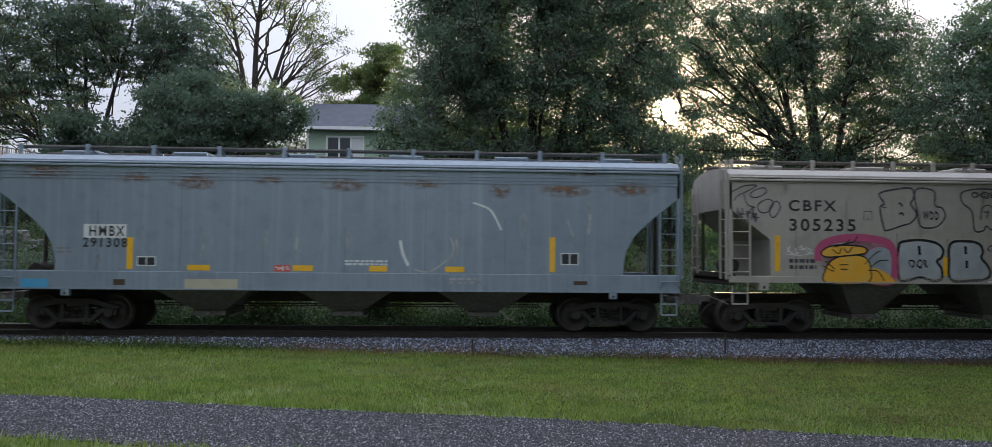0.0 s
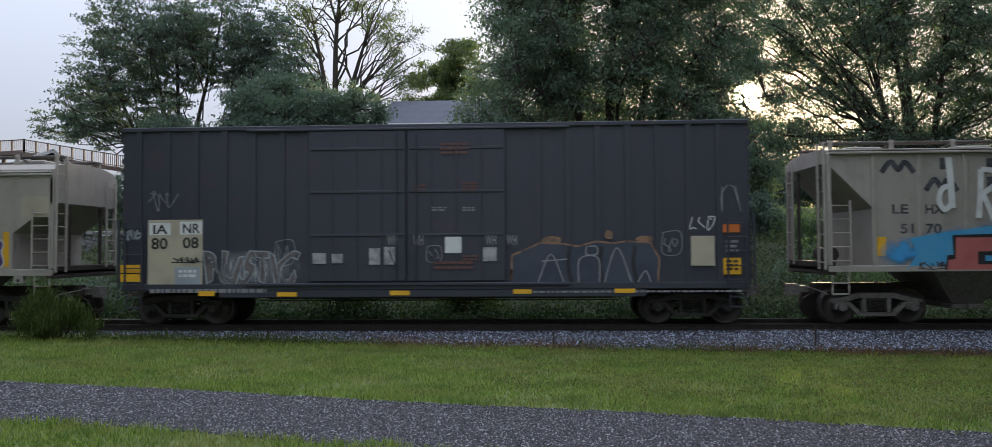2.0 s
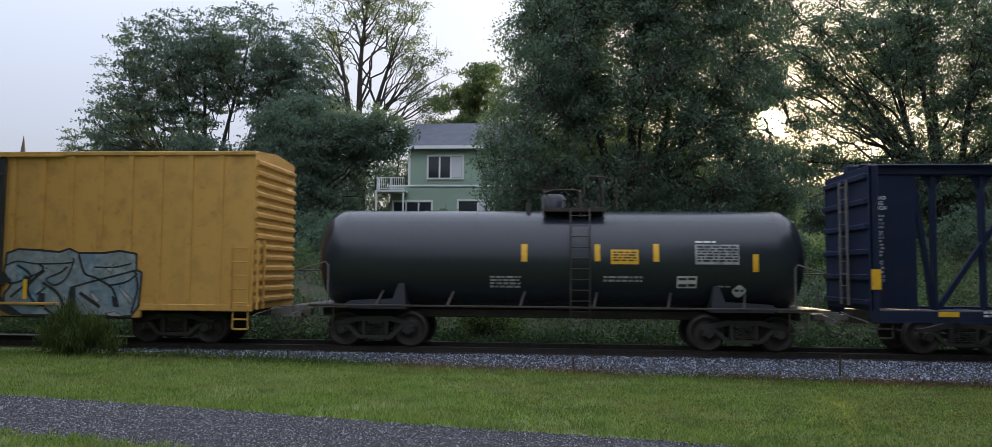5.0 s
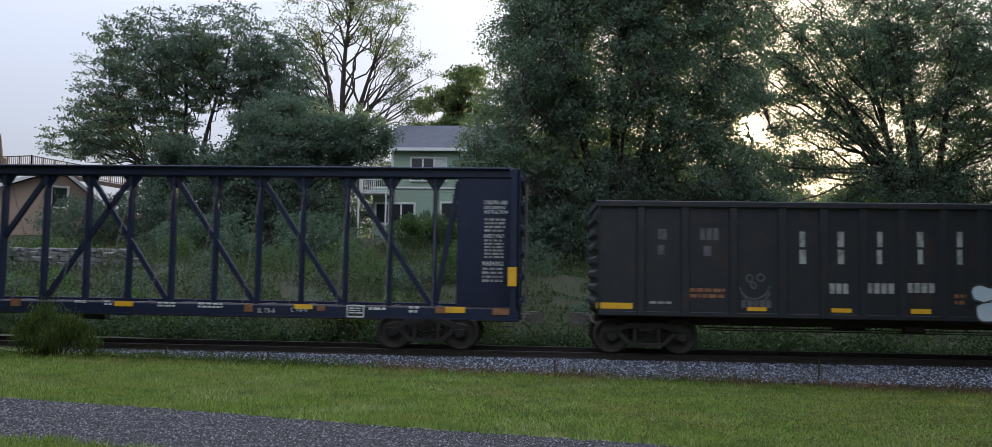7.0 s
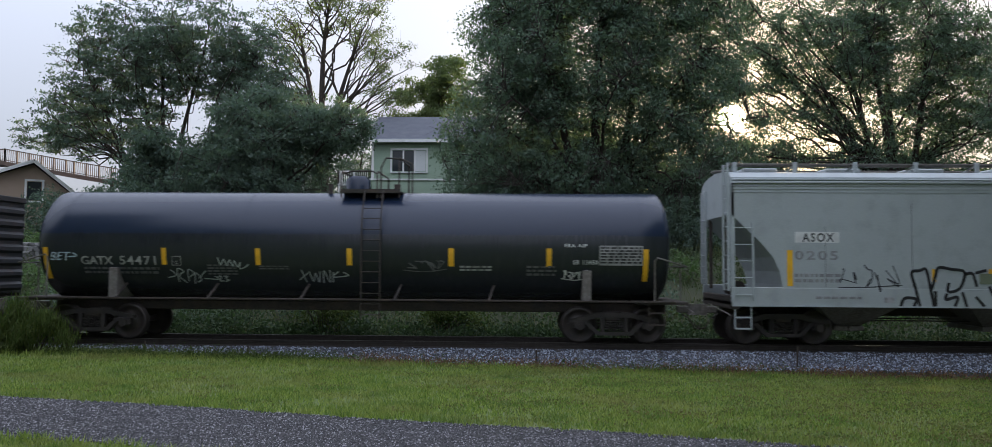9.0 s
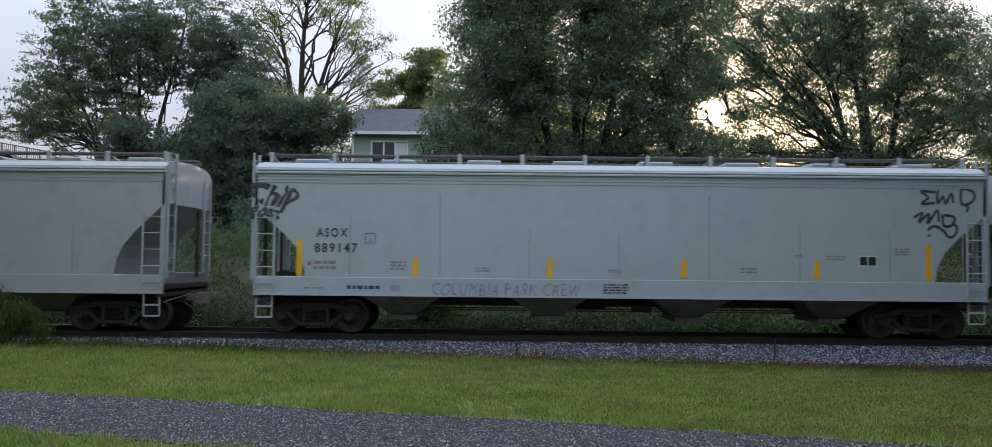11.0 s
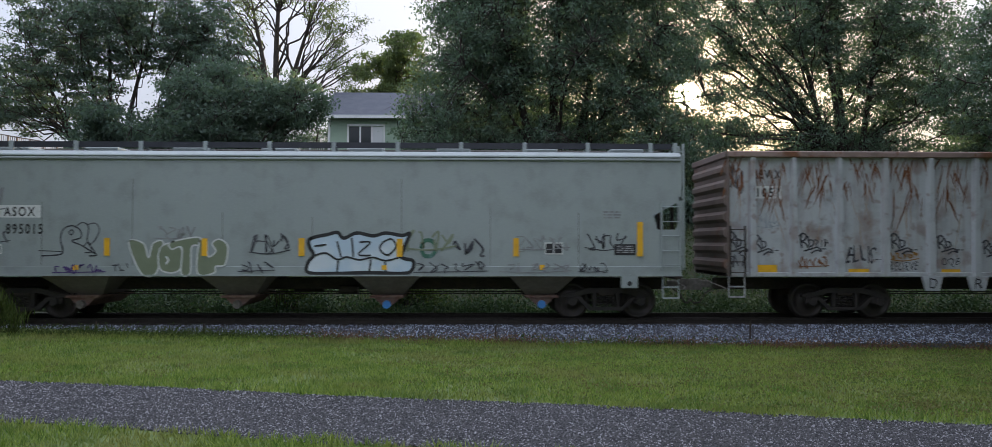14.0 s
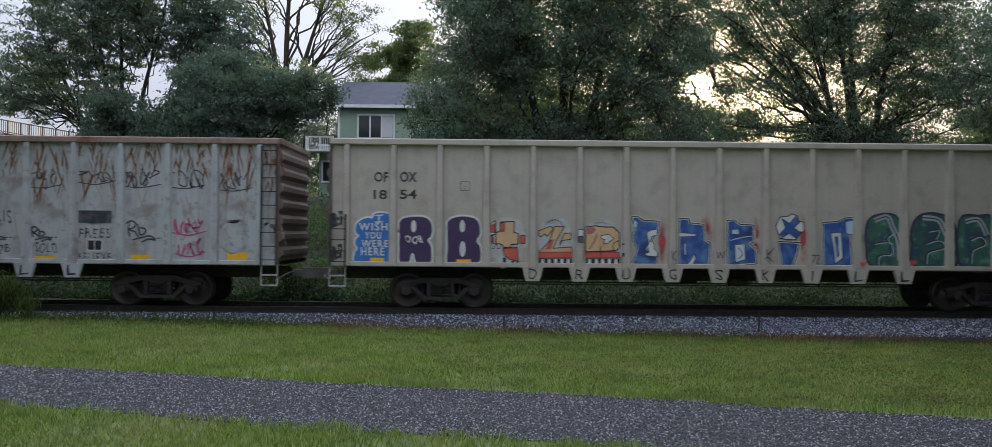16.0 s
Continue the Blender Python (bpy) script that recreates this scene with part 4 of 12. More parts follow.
    for x, wt, wb in bays:
        zt, zb = sill[0] + 0.06, 0.60 if caps else 0.50
        s = Shape()
        r = [[(x - w, -d, z), (x + w, -d, z), (x + w, d, z), (x - w, d, z)] for w, d, z in ((wt, HW - 0.12, zt), (wt, HW - 0.12, zt - 0.05), (wb, 0.75, zb))]
        s.mesh([p for q in r for p in q], [(i * 4 + k, i * 4 + (k + 1) % 4, (i + 1) * 4 + (k + 1) % 4, (i + 1) * 4 + k) for i in range(2) for k in range(4)] + [(8, 9, 10, 11)])
        part("hopper_bay", s, BAY_STEEL if caps else GRIME_STEEL, ob)
        if caps:
            s = Shape()
            s.box(x - 0.43, x + 0.43, -1.05, 1.05, zb - 0.06, zb + 0.01, 0.01)
            s.prism([(x - 0.33, zb - 0.06), (x - 0.10, zb - 0.27), (x + 0.10, zb - 0.27), (x + 0.33, zb - 0.06)], "y", -1.0, 1.0)
            part("discharge_gate", s, GATE_RUST, ob)
            s = Shape()
            s.tube([(x, -1.14, zb - 0.22), (x, -0.98, zb - 0.22)], 0.105, 14)
            part("outlet_cap", s, caps[bays.index((x, wt, wb)) % len(caps)], ob, "round plastic outlet cap")
        else:
            s = Shape()
            s.box(x - wb - 0.06, x + wb + 0.06, -0.85, 0.85, zb - 0.12, zb, 0.015)
            s.tube([(x, -0.98, zb - 0.06), (x, -0.85, zb - 0.06)], 0.07, 10)
            part("discharge_gate", s, GRIME_STEEL, ob)
    if jack:
        for x in jack[0]:
            w, h = jack[1]
            s = Shape()
            s.box(x - w / 2, x + w / 2, -HW - 0.03, -HW + 0.12, sill[0] - h, sill[0] + 0.02, 0.015)
            pad = part("jack_pad", s, trim, ob)
            s = Shape()
            s.tube([(x, -HW - 0.034, sill[0] - h * 0.6), (x, -HW - 0.02, sill[0] - h * 0.6)], min(w, h) * 0.2, 10)
            part("hole", s, BLACK, pad)
    for sx in (-1, 1):
        end = sx * half
        s = Shape()
        s.box(end - sx * run * 1.05, end, -HW + 0.1, HW - 0.1, sill[0] + 0.02, sill[0] + 0.12, 0.01)
        s.box(end - sx * 0.18, end, -HW, HW, sill[0] - 0.08, sill[0] + 0.25, 0.02)
        part("end_platform", s, dark, ob)
        for sy in (-1, 1):
            s = Shape()
            s.box(end - sx * 0.09, end + sx * 0.01, sy * (HW - 0.10), sy * HW, sill[1], eave if not gusset else tip + 0.1, 0.015)
            part("corner_post", s, trim, ob)
            s = Shape()
            s.bar((end - sx * 0.05, sy * 0.75, sill[1] - 0.1), (end - sx * 0.05, sy * 0.75, tip), 0.08, 0.06)
            part("end_post", s, dark, ob)
        ladder(ob, end - sx * 0.52, end - sx * 0.05, -HW - 0.03, sill[0] + 0.15, min(tip - 0.05, 3.1), 5, trim)
        end_ladder(ob, end + sx * 0.06, HW - 0.65, HW - 0.2, sill[1], eave, 8, trim)
        end_ladder(ob, end + sx * 0.06, -HW + 0.06, -HW + 0.5, sill[1] - 0.1, top + 0.12, 9, trim)
        stirrup(ob, end - sx * 0.28, -HW + 0.02, sill[0] - 0.55, sill[0], trim)
        coupler(ob, end, sx)
        if gusset:
            # side sheet round an eight-sided hole
            cx, cz, r = end - sx * 0.36, 2.66, 0.36
            outer = [(end - sx * run, sill[1]), (end - sx * run * 0.5, sill[1]), (end, sill[1]), (end, 2.66), (end, tip + 0.3), (end - sx * run * 0.5, tip + 0.3), (end - sx * run, tip + 0.3), (end - sx * run, 2.66)]
            inner = [(cx - sx * 0.7 * 0.36, cz - r), (cx, cz - r), (cx + sx * 0.7 * 0.3, cz - r), (cx + sx * 0.33, cz), (cx + sx * 0.7 * 0.3, cz + r), (cx, cz + r), (cx - sx * 0.7 * 0.36, cz + r), (cx - sx * r, cz)]
            for sy in (-1, 1):
                s = Shape()
                for d in (0.0, 0.02):
                    y = sy * (HW - d - 0.002)
                    s.mesh([(p[0], y, p[1]) for p in outer + inner], [(k, (k + 1) % 8, 8 + (k + 1) % 8, 8 + k) for k in range(8)])
                part("end_gusset", s, mat, ob)
        # brake gear on the end platform
        if sx < 0:
            s = Shape()
            s.tube([(end + 0.45, -0.5, sill[0] + 0.42), (end + 0.45, 0.3, sill[0] + 0.42)], 0.2, 12)
            s.tube([(end + 0.1, -0.9, sill[0] + 0.3), (end + 0.1, -0.9, 2.6)], 0.03, 6)
            part("brake_gear", s, STEEL_DARK, ob)
    under_gear(ob, length)
    for sx in (-1, 1):
        truck(ob, sx * truck_x, trucks)
    for child in ob.children:
        child.location.x += shift


def corrugated_end(ob, x, sx, z0, z1, mat, ridges, hw=HW):
    for k in range(ridges):
        z = z0 + (z1 - z0) * (k + 0.5) / ridges
        h = (z1 - z0) / ridges * 0.36
        s = Shape()
        s.prism([(x, z - h), (x + sx * 0.08, z - h * 0.4), (x + sx * 0.08, z + h * 0.4), (x, z + h)], "y", -hw + 0.1, hw - 0.1)
        part("end_ridge", s, mat, ob)


def boxcar(ob, length, mat, roof_z, low, door, ribs, truck_x, door_mat, roof_mat):
    half = length / 2
    s = Shape()
    rib = 0.045
    profile = [(-HW + rib, low), (-HW + rib, roof_z - 0.10), (-HW + 0.2, roof_z - 0.03), (0, roof_z + 0.08), (HW - 0.2, roof_z - 0.03), (HW - rib, roof_z - 0.10), (HW - rib, low)]
    s.prism(profile, "x", -half, half)
    part("body", s, mat, ob)
    for x in ribs:
        s = Shape()
        s.prism([(x - 0.07, low + 0.1), (x + 0.07, low + 0.1), (x + 0.07, roof_z - 0.14), (x - 0.07, roof_z - 0.14)], "y", -HW, -HW + rib)
        part("side_rib", s, mat, ob)
    for sy in (-1, 1):
        s = Shape()
        s.box(-half, half, sy * (HW - 0.06), sy * (HW + 0.015), roof_z - 0.16, roof_z - 0.05, 0.015)
        part("roof_rail", s, roof_mat, ob)
        s = Shape()
        s.box(-half, half, sy * (HW - 0.1), sy * (HW + 0.01), low - 0.05, low + 0.12, 0.015)
        s.box(-half * 0.68, half * 0.68, sy * (HW - 0.1), sy * (HW + 0.0), low - 0.24, low - 0.05, 0.015)
        part("side_sill", s, mat, ob)
    d0, dm, d1 = door
    for a, b in ((d0, dm), (dm, d1)):
        s = Shape()
        s.box(a + 0.02, b - 0.02, -HW - 0.03, -HW + 0.05, low + 0.16, roof_z - 0.2, 0.02)
        leaf = part("door", s, door_mat, ob)
        for k in range(3):
            z = low + 0.35 + (roof_z - low - 0.8) * (k + 0.9) / 3.1
            s = Shape()
            s.box(a + 0.08, b - 0.08, -HW - 0.055, -HW - 0.03, z - 0.035, z + 0.035, 0.01)
            part("stiffener", s, door_mat, leaf)
        for k in range(1, 4):
            x = a + (b - a) * k / 4
            s = Shape()
            s.box(x - 0.025, x + 0.025, -HW - 0.05, -HW - 0.03, low + 0.25, roof_z - 0.35, 0.01)
            part("stiffener", s, door_mat, leaf)
        s = Shape()
        x = b - 0.25 if a == d0 else a + 0.25
        s.tube([(x, -HW - 0.08, low + 0.2), (x, -HW - 0.08, roof_z - 0.3)], 0.022, 6)
        s.tube([(x, -HW - 0.09, low + 0.5), (x - 0.2, -HW - 0.09, low + 0.95)], 0.018, 6)
        part("locking_bar", s, door_mat, leaf)
    s = Shape()
    s.box(d0 - 1.6, d1 + 1.6, -HW - 0.07, -HW + 0.0, low + 0.06, low + 0.13, 0.01)
    s.box(d0 - 1.6, d1 + 1.6, -HW - 0.06, -HW + 0.0, roof_z - 0.2, roof_z - 0.14, 0.01)
    part("door_track", s, roof_mat, ob)
    for sx in (-1, 1):
        end = sx * half
        corrugated_end(ob, end, sx, low + 0.1, roof_z - 0.2, mat, 14)
        ladder(ob, end - sx * 0.55, end - sx * 0.1, -HW - 0.04, low + 0.05, low + 1.7, 5, mat)
        end_ladder(ob, end + sx * 0.12, -HW + 0.06, -HW + 0.5, low, low + 1.8, 5, mat)
        stirrup(ob, end - sx * 0.3, -HW + 0.02, low - 0.5, low, mat)
        coupler(ob, end, sx)
    under_gear(ob, length)
    for sx in (-1, 1):
        truck(ob, sx * truck_x)


def gondola(ob, length, mat, rim_z, low, posts, truck_x, feet=(), taper=0.03, rim_mat=None, end_mat=None, rib=0.12, hopper_feet=True, rim=0.16):
    """posts: x of the side posts, each tapered; feet: posts that reach under the side."""
    half = length / 2
    wall = HW - rib
    for sy in (-1, 1):
        s = Shape()
        s.box(-half, half, sy * (wall - 0.03), sy * wall, low, rim_z, 0.004)
        part("side_wall", s, mat, ob)
        s = Shape()
        s.box(-half, half, sy * (wall - 0.05), sy * (HW + 0.01), rim_z - rim, rim_z, 0.02)
        part("top_rail", s, rim_mat or mat, ob)
        s = Shape()
        s.box(-half, half, sy * (wall - 0.05), sy * (wall + 0.03), low - 0.02, low + 0.1, 0.015)
        part("side_sill", s, mat, ob)
        for x in posts:
            s = Shape()
            w0, w1 = 0.085, 0.085 - taper
            y0, y1 = (sy * wall, sy * HW)
            pts = [(x - w0 - 0.03, y0, low), (x + w0 + 0.03, y0, low), (x + w1 + 0.03, y0, rim_z - rim), (x - w1 - 0.03, y0, rim_z - rim),
                   (x - w0, y1, low), (x + w0, y1, low), (x + w1, y1, rim_z - rim), (x - w1, y1, rim_z - rim)]
            s.mesh(pts, [(4, 5, 6, 7), (0, 4, 7, 3), (1, 2, 6, 5), (0, 1, 5, 4), (3, 7, 6, 2)])
            part("side_post", s, mat, ob)
        for x in feet:
            s = Shape()
            s.prism([(x - 0.27, low), (x + 0.27, low), (x + 0.17, low - 0.36), (x - 0.17, low - 0.36)], "y", sy * (HW - 0.10), sy * (HW - 0.01))
            part("post_foot", s, mat, ob)
    s = Shape()
    s.box(-half, half, -wall, wall, low - 0.02, low + 0.08)
    part("floor", s, STEEL_DARK, ob)
    for sx in (-1, 1):
        end = sx * half
        s = Shape()
        s.box(end - sx * 0.05, end, -HW, HW, low, rim_z, 0.01)
        s.box(end - sx * 0.02, end + sx * 0.06, -HW, HW, rim_z - rim, rim_z, 0.015)
        part("end_wall", s, end_mat or mat, ob)
        corrugated_end(ob, end, sx, low + 0.1, rim_z - 0.25, end_mat or mat, 7)
        coupler(ob, end, sx)
    under_gear(ob, length)
    for sx in (-1, 1):
        truck(ob, sx * truck_x)


def tank_car(ob, length, mat, radius, axis_z, truck_x, deck=1.12, band=None, saddle=True, trucks=None, head=0.62):
    half = length / 2
    prof = [(-half, 0.02)]
    for a in np.linspace(0.12, 1, 7):
        prof.append((-half + head * (1 - math.sqrt(max(0, 1 - a * a))), radius * a))
    prof += [(x, radius) for x in np.linspace(-half + 0.9, half - 0.9, 9)]
    prof += [(-x, r) for x, r in prof[:8][::-1]]
    n = 48
    s = Shape()
    pts = [(x, r * math.cos(k * math.tau / n), axis_z + r * math.sin(k * math.tau / n)) for x, r in prof for k in range(n)]
    s.mesh(pts, [(i * n + k, i * n + (k + 1) % n, (i + 1) * n + (k + 1) % n, (i + 1) * n + k) for i in range(len(prof) - 1) for k in range(n)], True)
    part("tank", s, mat, ob)
    for x in (-half + 0.85, half * -0.33, half * 0.33, half - 0.85):
        s = Shape()
        s.tube([(x - 0.012, 0, axis_z), (x + 0.012, 0, axis_z)], radius + 0.008, 48, False, False)
        part("weld_seam", s, mat, ob)
    for sy in (-1, 1):
        s = Shape()
        s.box(-half + 0.05, half - 0.05, sy * (HW - 0.16), sy * (HW - 0.02), deck - 0.05, deck, 0.01)
        part("side_rail", s, STEEL_DARK, ob)
        for x in np.linspace(-half * 0.72, half * 0.72, 6):
            s = Shape()
            s.bar((x, sy * (HW - 0.1), deck - 0.03), (x + 0.12, sy * math.sqrt(max(0.01, radius ** 2 - (axis_z - deck - 0.35) ** 2)), deck + 0.35), 0.06, 0.02)
            part("bracket", s, STEEL_DARK, ob)
    s = Shape()
    s.box(-half + 0.05, half - 0.05, -0.2, 0.2, 0.75, 1.0, 0.02)
    part("centre_sill", s, STEEL_DARK, ob)
    for sx in (-1, 1):
        s = Shape()
        inner = sx * (truck_x - 0.85)
        s.prism([(inner, 1.0), (inner + sx * 0.06, axis_z - radius * 0.46), (inner + sx * 0.20, axis_z - radius * 0.46), (inner + sx * 0.36, deck + 0.14), (inner + sx * 1.5, deck + 0.08), (inner + sx * 1.75, 1.0)][::sx], "y", -1.28, 1.28)
        if saddle:
            part("saddle", s, SLATE_STEEL, ob)
        else:
            s = Shape()
            s.box(inner + sx * 0.02, inner + sx * 0.24, -1.42, 1.42, deck - 0.02, axis_z - radius * 0.42, 0.015)
            part("saddle_post", s, GRIME_STEEL, ob)
        s = Shape()
        end = sx * (half + 0.28)
        s.box(sx * (half - 1.0), end, -HW + 0.05, HW - 0.05, deck - 0.09, deck - 0.02, 0.01)
        part("end_platform", s, GRIME_STEEL if saddle else STEEL_DARK, ob)
        s = Shape()
        s.tube([(sx * (half - 0.55), -HW + 0.08, deck), (sx * (half - 0.55), -HW + 0.08, deck + 1.0), (sx * (half - 0.48), -HW + 0.08, deck + 1.08), (end, -HW + 0.2, deck + 0.86), (end, HW - 0.2, deck + 0.86)], 0.02, 6)
        s.tube([(end, -0.5, deck), (end, -0.5, deck + 0.86)], 0.02, 6)
        part("handrail", s, GRIME_STEEL, ob)
        stirrup(ob, sx * (half - 0.5), -HW + 0.08, deck - 0.6, deck, STEEL_DARK)
        coupler(ob, end, sx)
        truck(ob, sx * truck_x, trucks)
    # platform on top with its rails, dome and valves
    top = axis_z + radius
    s = Shape()
    s.box(-0.35, 1.25, -HW + 0.62, HW - 0.62, top - 0.05, top - 0.01, 0.01)
    s.box(-0.35, 1.25, -HW + 0.60, -HW + 0.64, top - 0.07, top + 0.03)
    part("platform", s, STEEL_DARK, ob)
    s = Shape()
    for x, h in ((-0.32, 0.5), (0.62, 0.5), (1.2, 0.85)):
        s.tube([(x, -HW + 0.66, top - 0.2), (x, -HW + 0.66, top + h - 0.08), (x, -HW + 0.74, top + h), (x, HW - 0.74, top + h), (x, HW - 0.66, top + h - 0.08), (x, HW - 0.66, top - 0.2)], 0.024, 6)
    s.tube([(-0.32, -HW + 0.66, top + 0.42), (-0.05, -HW + 0.66, top + 0.5), (0.5, -HW + 0.66, top + 0.5), (0.62, -HW + 0.66, top + 0.42)], 0.02, 6)
    s.tube([(1.2, -HW + 0.66, top + 0.83), (0.85, -HW + 0.66, top + 0.85), (0.72, -HW + 0.66, top + 0.6), (0.72, -HW + 0.66, top - 0.2)], 0.024, 6)
    s.tube([(1.2, -HW + 0.66, top + 0.85), (1.55, -HW + 0.66, top + 0.7), (1.55, -HW + 0.66, top - 0.1)], 0.022, 6)
    part("platform_rail", s, STEEL_DARK, ob)
    s = Shape()
    s.tube([(-0.08, 0.1, top - 0.1), (-0.08, 0.1, top + 0.36), (-0.08, 0.1, top + 0.46)], [0.34, 0.34, 0.25], 20)
    part("manway_dome", s, mat, ob)
    s = Shape()
    s.tube([(-0.75, -0.3, top - 0.1), (-0.75, -0.3, top + 0.22)], 0.07, 10)
    part("valve", s, STEEL_DARK, ob)
    s = Shape()
    s.tube([(1.0, 0.1, top - 0.1), (1.0, 0.1, top + 0.25)], 0.09, 10)
    part("valve", s, STEEL_DARK, ob)
    s = Shape()
    lad = [(-HW + 0.06, deck - 0.5), (-HW + 0.02, axis_z), (-HW + 0.06, axis_z + radius * 0.55), (-HW + 0.38, top - 0.02)]
    for x in (0.36, 0.84):
        s.tube([(x, y, z) for y, z in lad], 0.02, 5)
    for k in range(11):
        z = deck - 0.4 + k * 0.27
        yy = np.interp(z, [q[1] for q in lad], [q[0] for q in lad])
        s.tube([(0.36, yy, z), (0.84, yy, z)], 0.012, 5)
    part("ladder", s, STEEL_DARK, ob)


def tank_drips(ob, x0, x1, z, seed, mat):
    """Ragged fringe of paint that has run down from the upper shell."""
    rng = random.Random(seed)
    s = Shape()
    x = x0
    while x < x1:
        w, h = rng.uniform(0.02, 0.07), rng.choice((0.05, 0.1, 0.16, 0.3)) * rng.uniform(0.6, 1.3)
        for k in range(4):
            a, b = z - h * k / 4, z - h * (k + 1) / 4
            f, g = 1 - k / 5, 1 - (k + 1) / 5
            s.face([(x - w * g / 2, -HW - 0.004, b), (x + w * g / 2, -HW - 0.004, b), (x + w * f / 2, -HW - 0.004, a), (x - w * f / 2, -HW - 0.004, a)])
        x += w * rng.uniform(0.8, 2.2)
    part("stain", s, mat, ob)


def two_tone(m, z, upper):
    """Gives a paint another colour above a height on its thing."""
    nodes, links = nodes_of(m)
    bsdf = nodes["Principled BSDF"]
    old = bsdf.inputs["Base Color"].links[0].from_socket
    coord = nodes.new("ShaderNodeTexCoord")
    split = nodes.new("ShaderNodeSeparateXYZ")
    links.new(coord.outputs["Object"], split.inputs[0])
    ramp = nodes.new("ShaderNodeMapRange")
    ramp.inputs["From Min"].default_value, ramp.inputs["From Max"].default_value = z - 0.02, z + 0.02
    links.new(split.outputs["Z"], ramp.inputs["Value"])
    mix = nodes.new("ShaderNodeMix")
    mix.data_type = "RGBA"
    links.new(ramp.outputs["Result"], mix.inputs["Factor"])
    links.new(old, mix.inputs["A"])
    mix.inputs["B"].default_value = (*upper, 1)
    links.new(mix.outputs["Result"], bsdf.inputs["Base Color"])
    return m


def side_of_tank(radius, axis_z, z):
    return -math.sqrt(max(0.0, radius ** 2 - (z - axis_z) ** 2)) - 0.012


def wrap(ob, radius, axis_z):
    """Bends flat paint on to the round of a tank."""
    for me in {o.data for o in ob.children if o.data and o.name.split(".")[0] in ("lettering", "graffiti", "small_print", "panel", "stencil", "reflector", "stain")}:
        for v in me.vertices:
            lift = -HW - v.co.y
            v.co.y = side_of_tank(radius, axis_z, v.co.z) - max(0.0, lift) * 0.5


# ---------------------------------------------------------------- the train, car by car
PAINT_A = paint("weathered_blue_grey", (0.20, 0.245, 0.29), 0.25, 0.0, 0.45, pale=(0.30, 0.36, 0.41), streak=0.5)
PAINT_B = paint("weathered_taupe", (0.36, 0.33, 0.29), 0.2, pale=(0.24, 0.22, 0.19))
PAINT_C = paint("faded_dark_aubergine", (0.036, 0.039, 0.053), 0.22, 0.08, pale=(0.045, 0.042, 0.052), streak=0.5, specular=0.45)
PAINT_D = paint("weathered_stone_grey", (0.33, 0.30, 0.265), 0.25, pale=(0.22, 0.20, 0.175))
PAINT_E = paint("weathered_railway_yellow", (0.55, 0.30, 0.07), 0.3, 0.25, pale=(0.45, 0.24, 0.05))
DOOR_BLACK = paint("plug_door_black", (0.022, 0.019, 0.019), 0.2)
ROOF_GOLD = paint("roof_edge_yellow", (0.50, 0.28, 0.06), 0.5, 0.4)
TANK_BLACK = paint("tank_black", (0.016, 0.020, 0.026), 0.06, 0.0, 0.26, pale=(0.024, 0.027, 0.033), streak=0.35, specular=0.45)
TANK_NAVY = two_tone(paint("tank_navy_black", (0.022, 0.026, 0.030), 0.06, 0.0, 0.26, pale=(0.035, 0.038, 0.042), streak=0.6, specular=0.4), 2.74, (0.012, 0.021, 0.044))
DRIP_NAVY = material("run_navy_paint", (0.012, 0.014, 0.022), 0.3)
PAINT_G = paint("navy_blue", (0.009, 0.014, 0.043), 0.22, 0.0, 0.5, pale=(0.016, 0.024, 0.058), specular=0.35)
PAINT_H = paint("sooty_black_brown", (0.019, 0.021, 0.027), 0.3, 0.10, pale=(0.03, 0.031, 0.036), specular=0.4)
PAINT_J = paint("dull_white_grey", (0.355, 0.392, 0.40), 0.2, pale=(0.38, 0.39, 0.38))
PAINT_K = paint("clean_pale_grey", (0.375, 0.43, 0.455), 0.12, pale=(0.39, 0.42, 0.45), streak=0.2)
PAINT_L = paint("chalky_off_white", (0.355, 0.40, 0.395), 0.2, 0.04, pale=(0.36, 0.38, 0.35))
PAINT_M = paint("chalky_grey_white", (0.292, 0.328, 0.325), 0.22, pale=(0.32, 0.35, 0.33))
PAINT_N = paint("rusty_pale_grey", (0.42, 0.44, 0.455), 0.35, 0.45, pale=(0.26, 0.20, 0.17), streak=0.5)
# rust-brown gondola ends, both darkened in colour for the shade between cars
END_RUST_SHADE = paint("shaded_rusty_end", (0.17, 0.13, 0.115), 0.5, 0.6)
END_DARK = paint("shaded_brown_end", (0.11, 0.092, 0.082), 0.5, 0.4)
RIM_RUST = paint("rusty_red_rim", (0.27, 0.19, 0.165), 0.4, 0.95)
PAINT_O = paint("dusty_cream_grey", (0.42, 0.38, 0.33), 0.3, 0.06, pale=(0.30, 0.28, 0.24))

CHUTES = [(x, 0.86, 0.38) for x in (-5.93, -1.99, 1.81, 5.78)]
ROOF_POSTS = [-9.2] + [0.42 + 1.642 * k for k in range(-5, 6)] + [9.27]

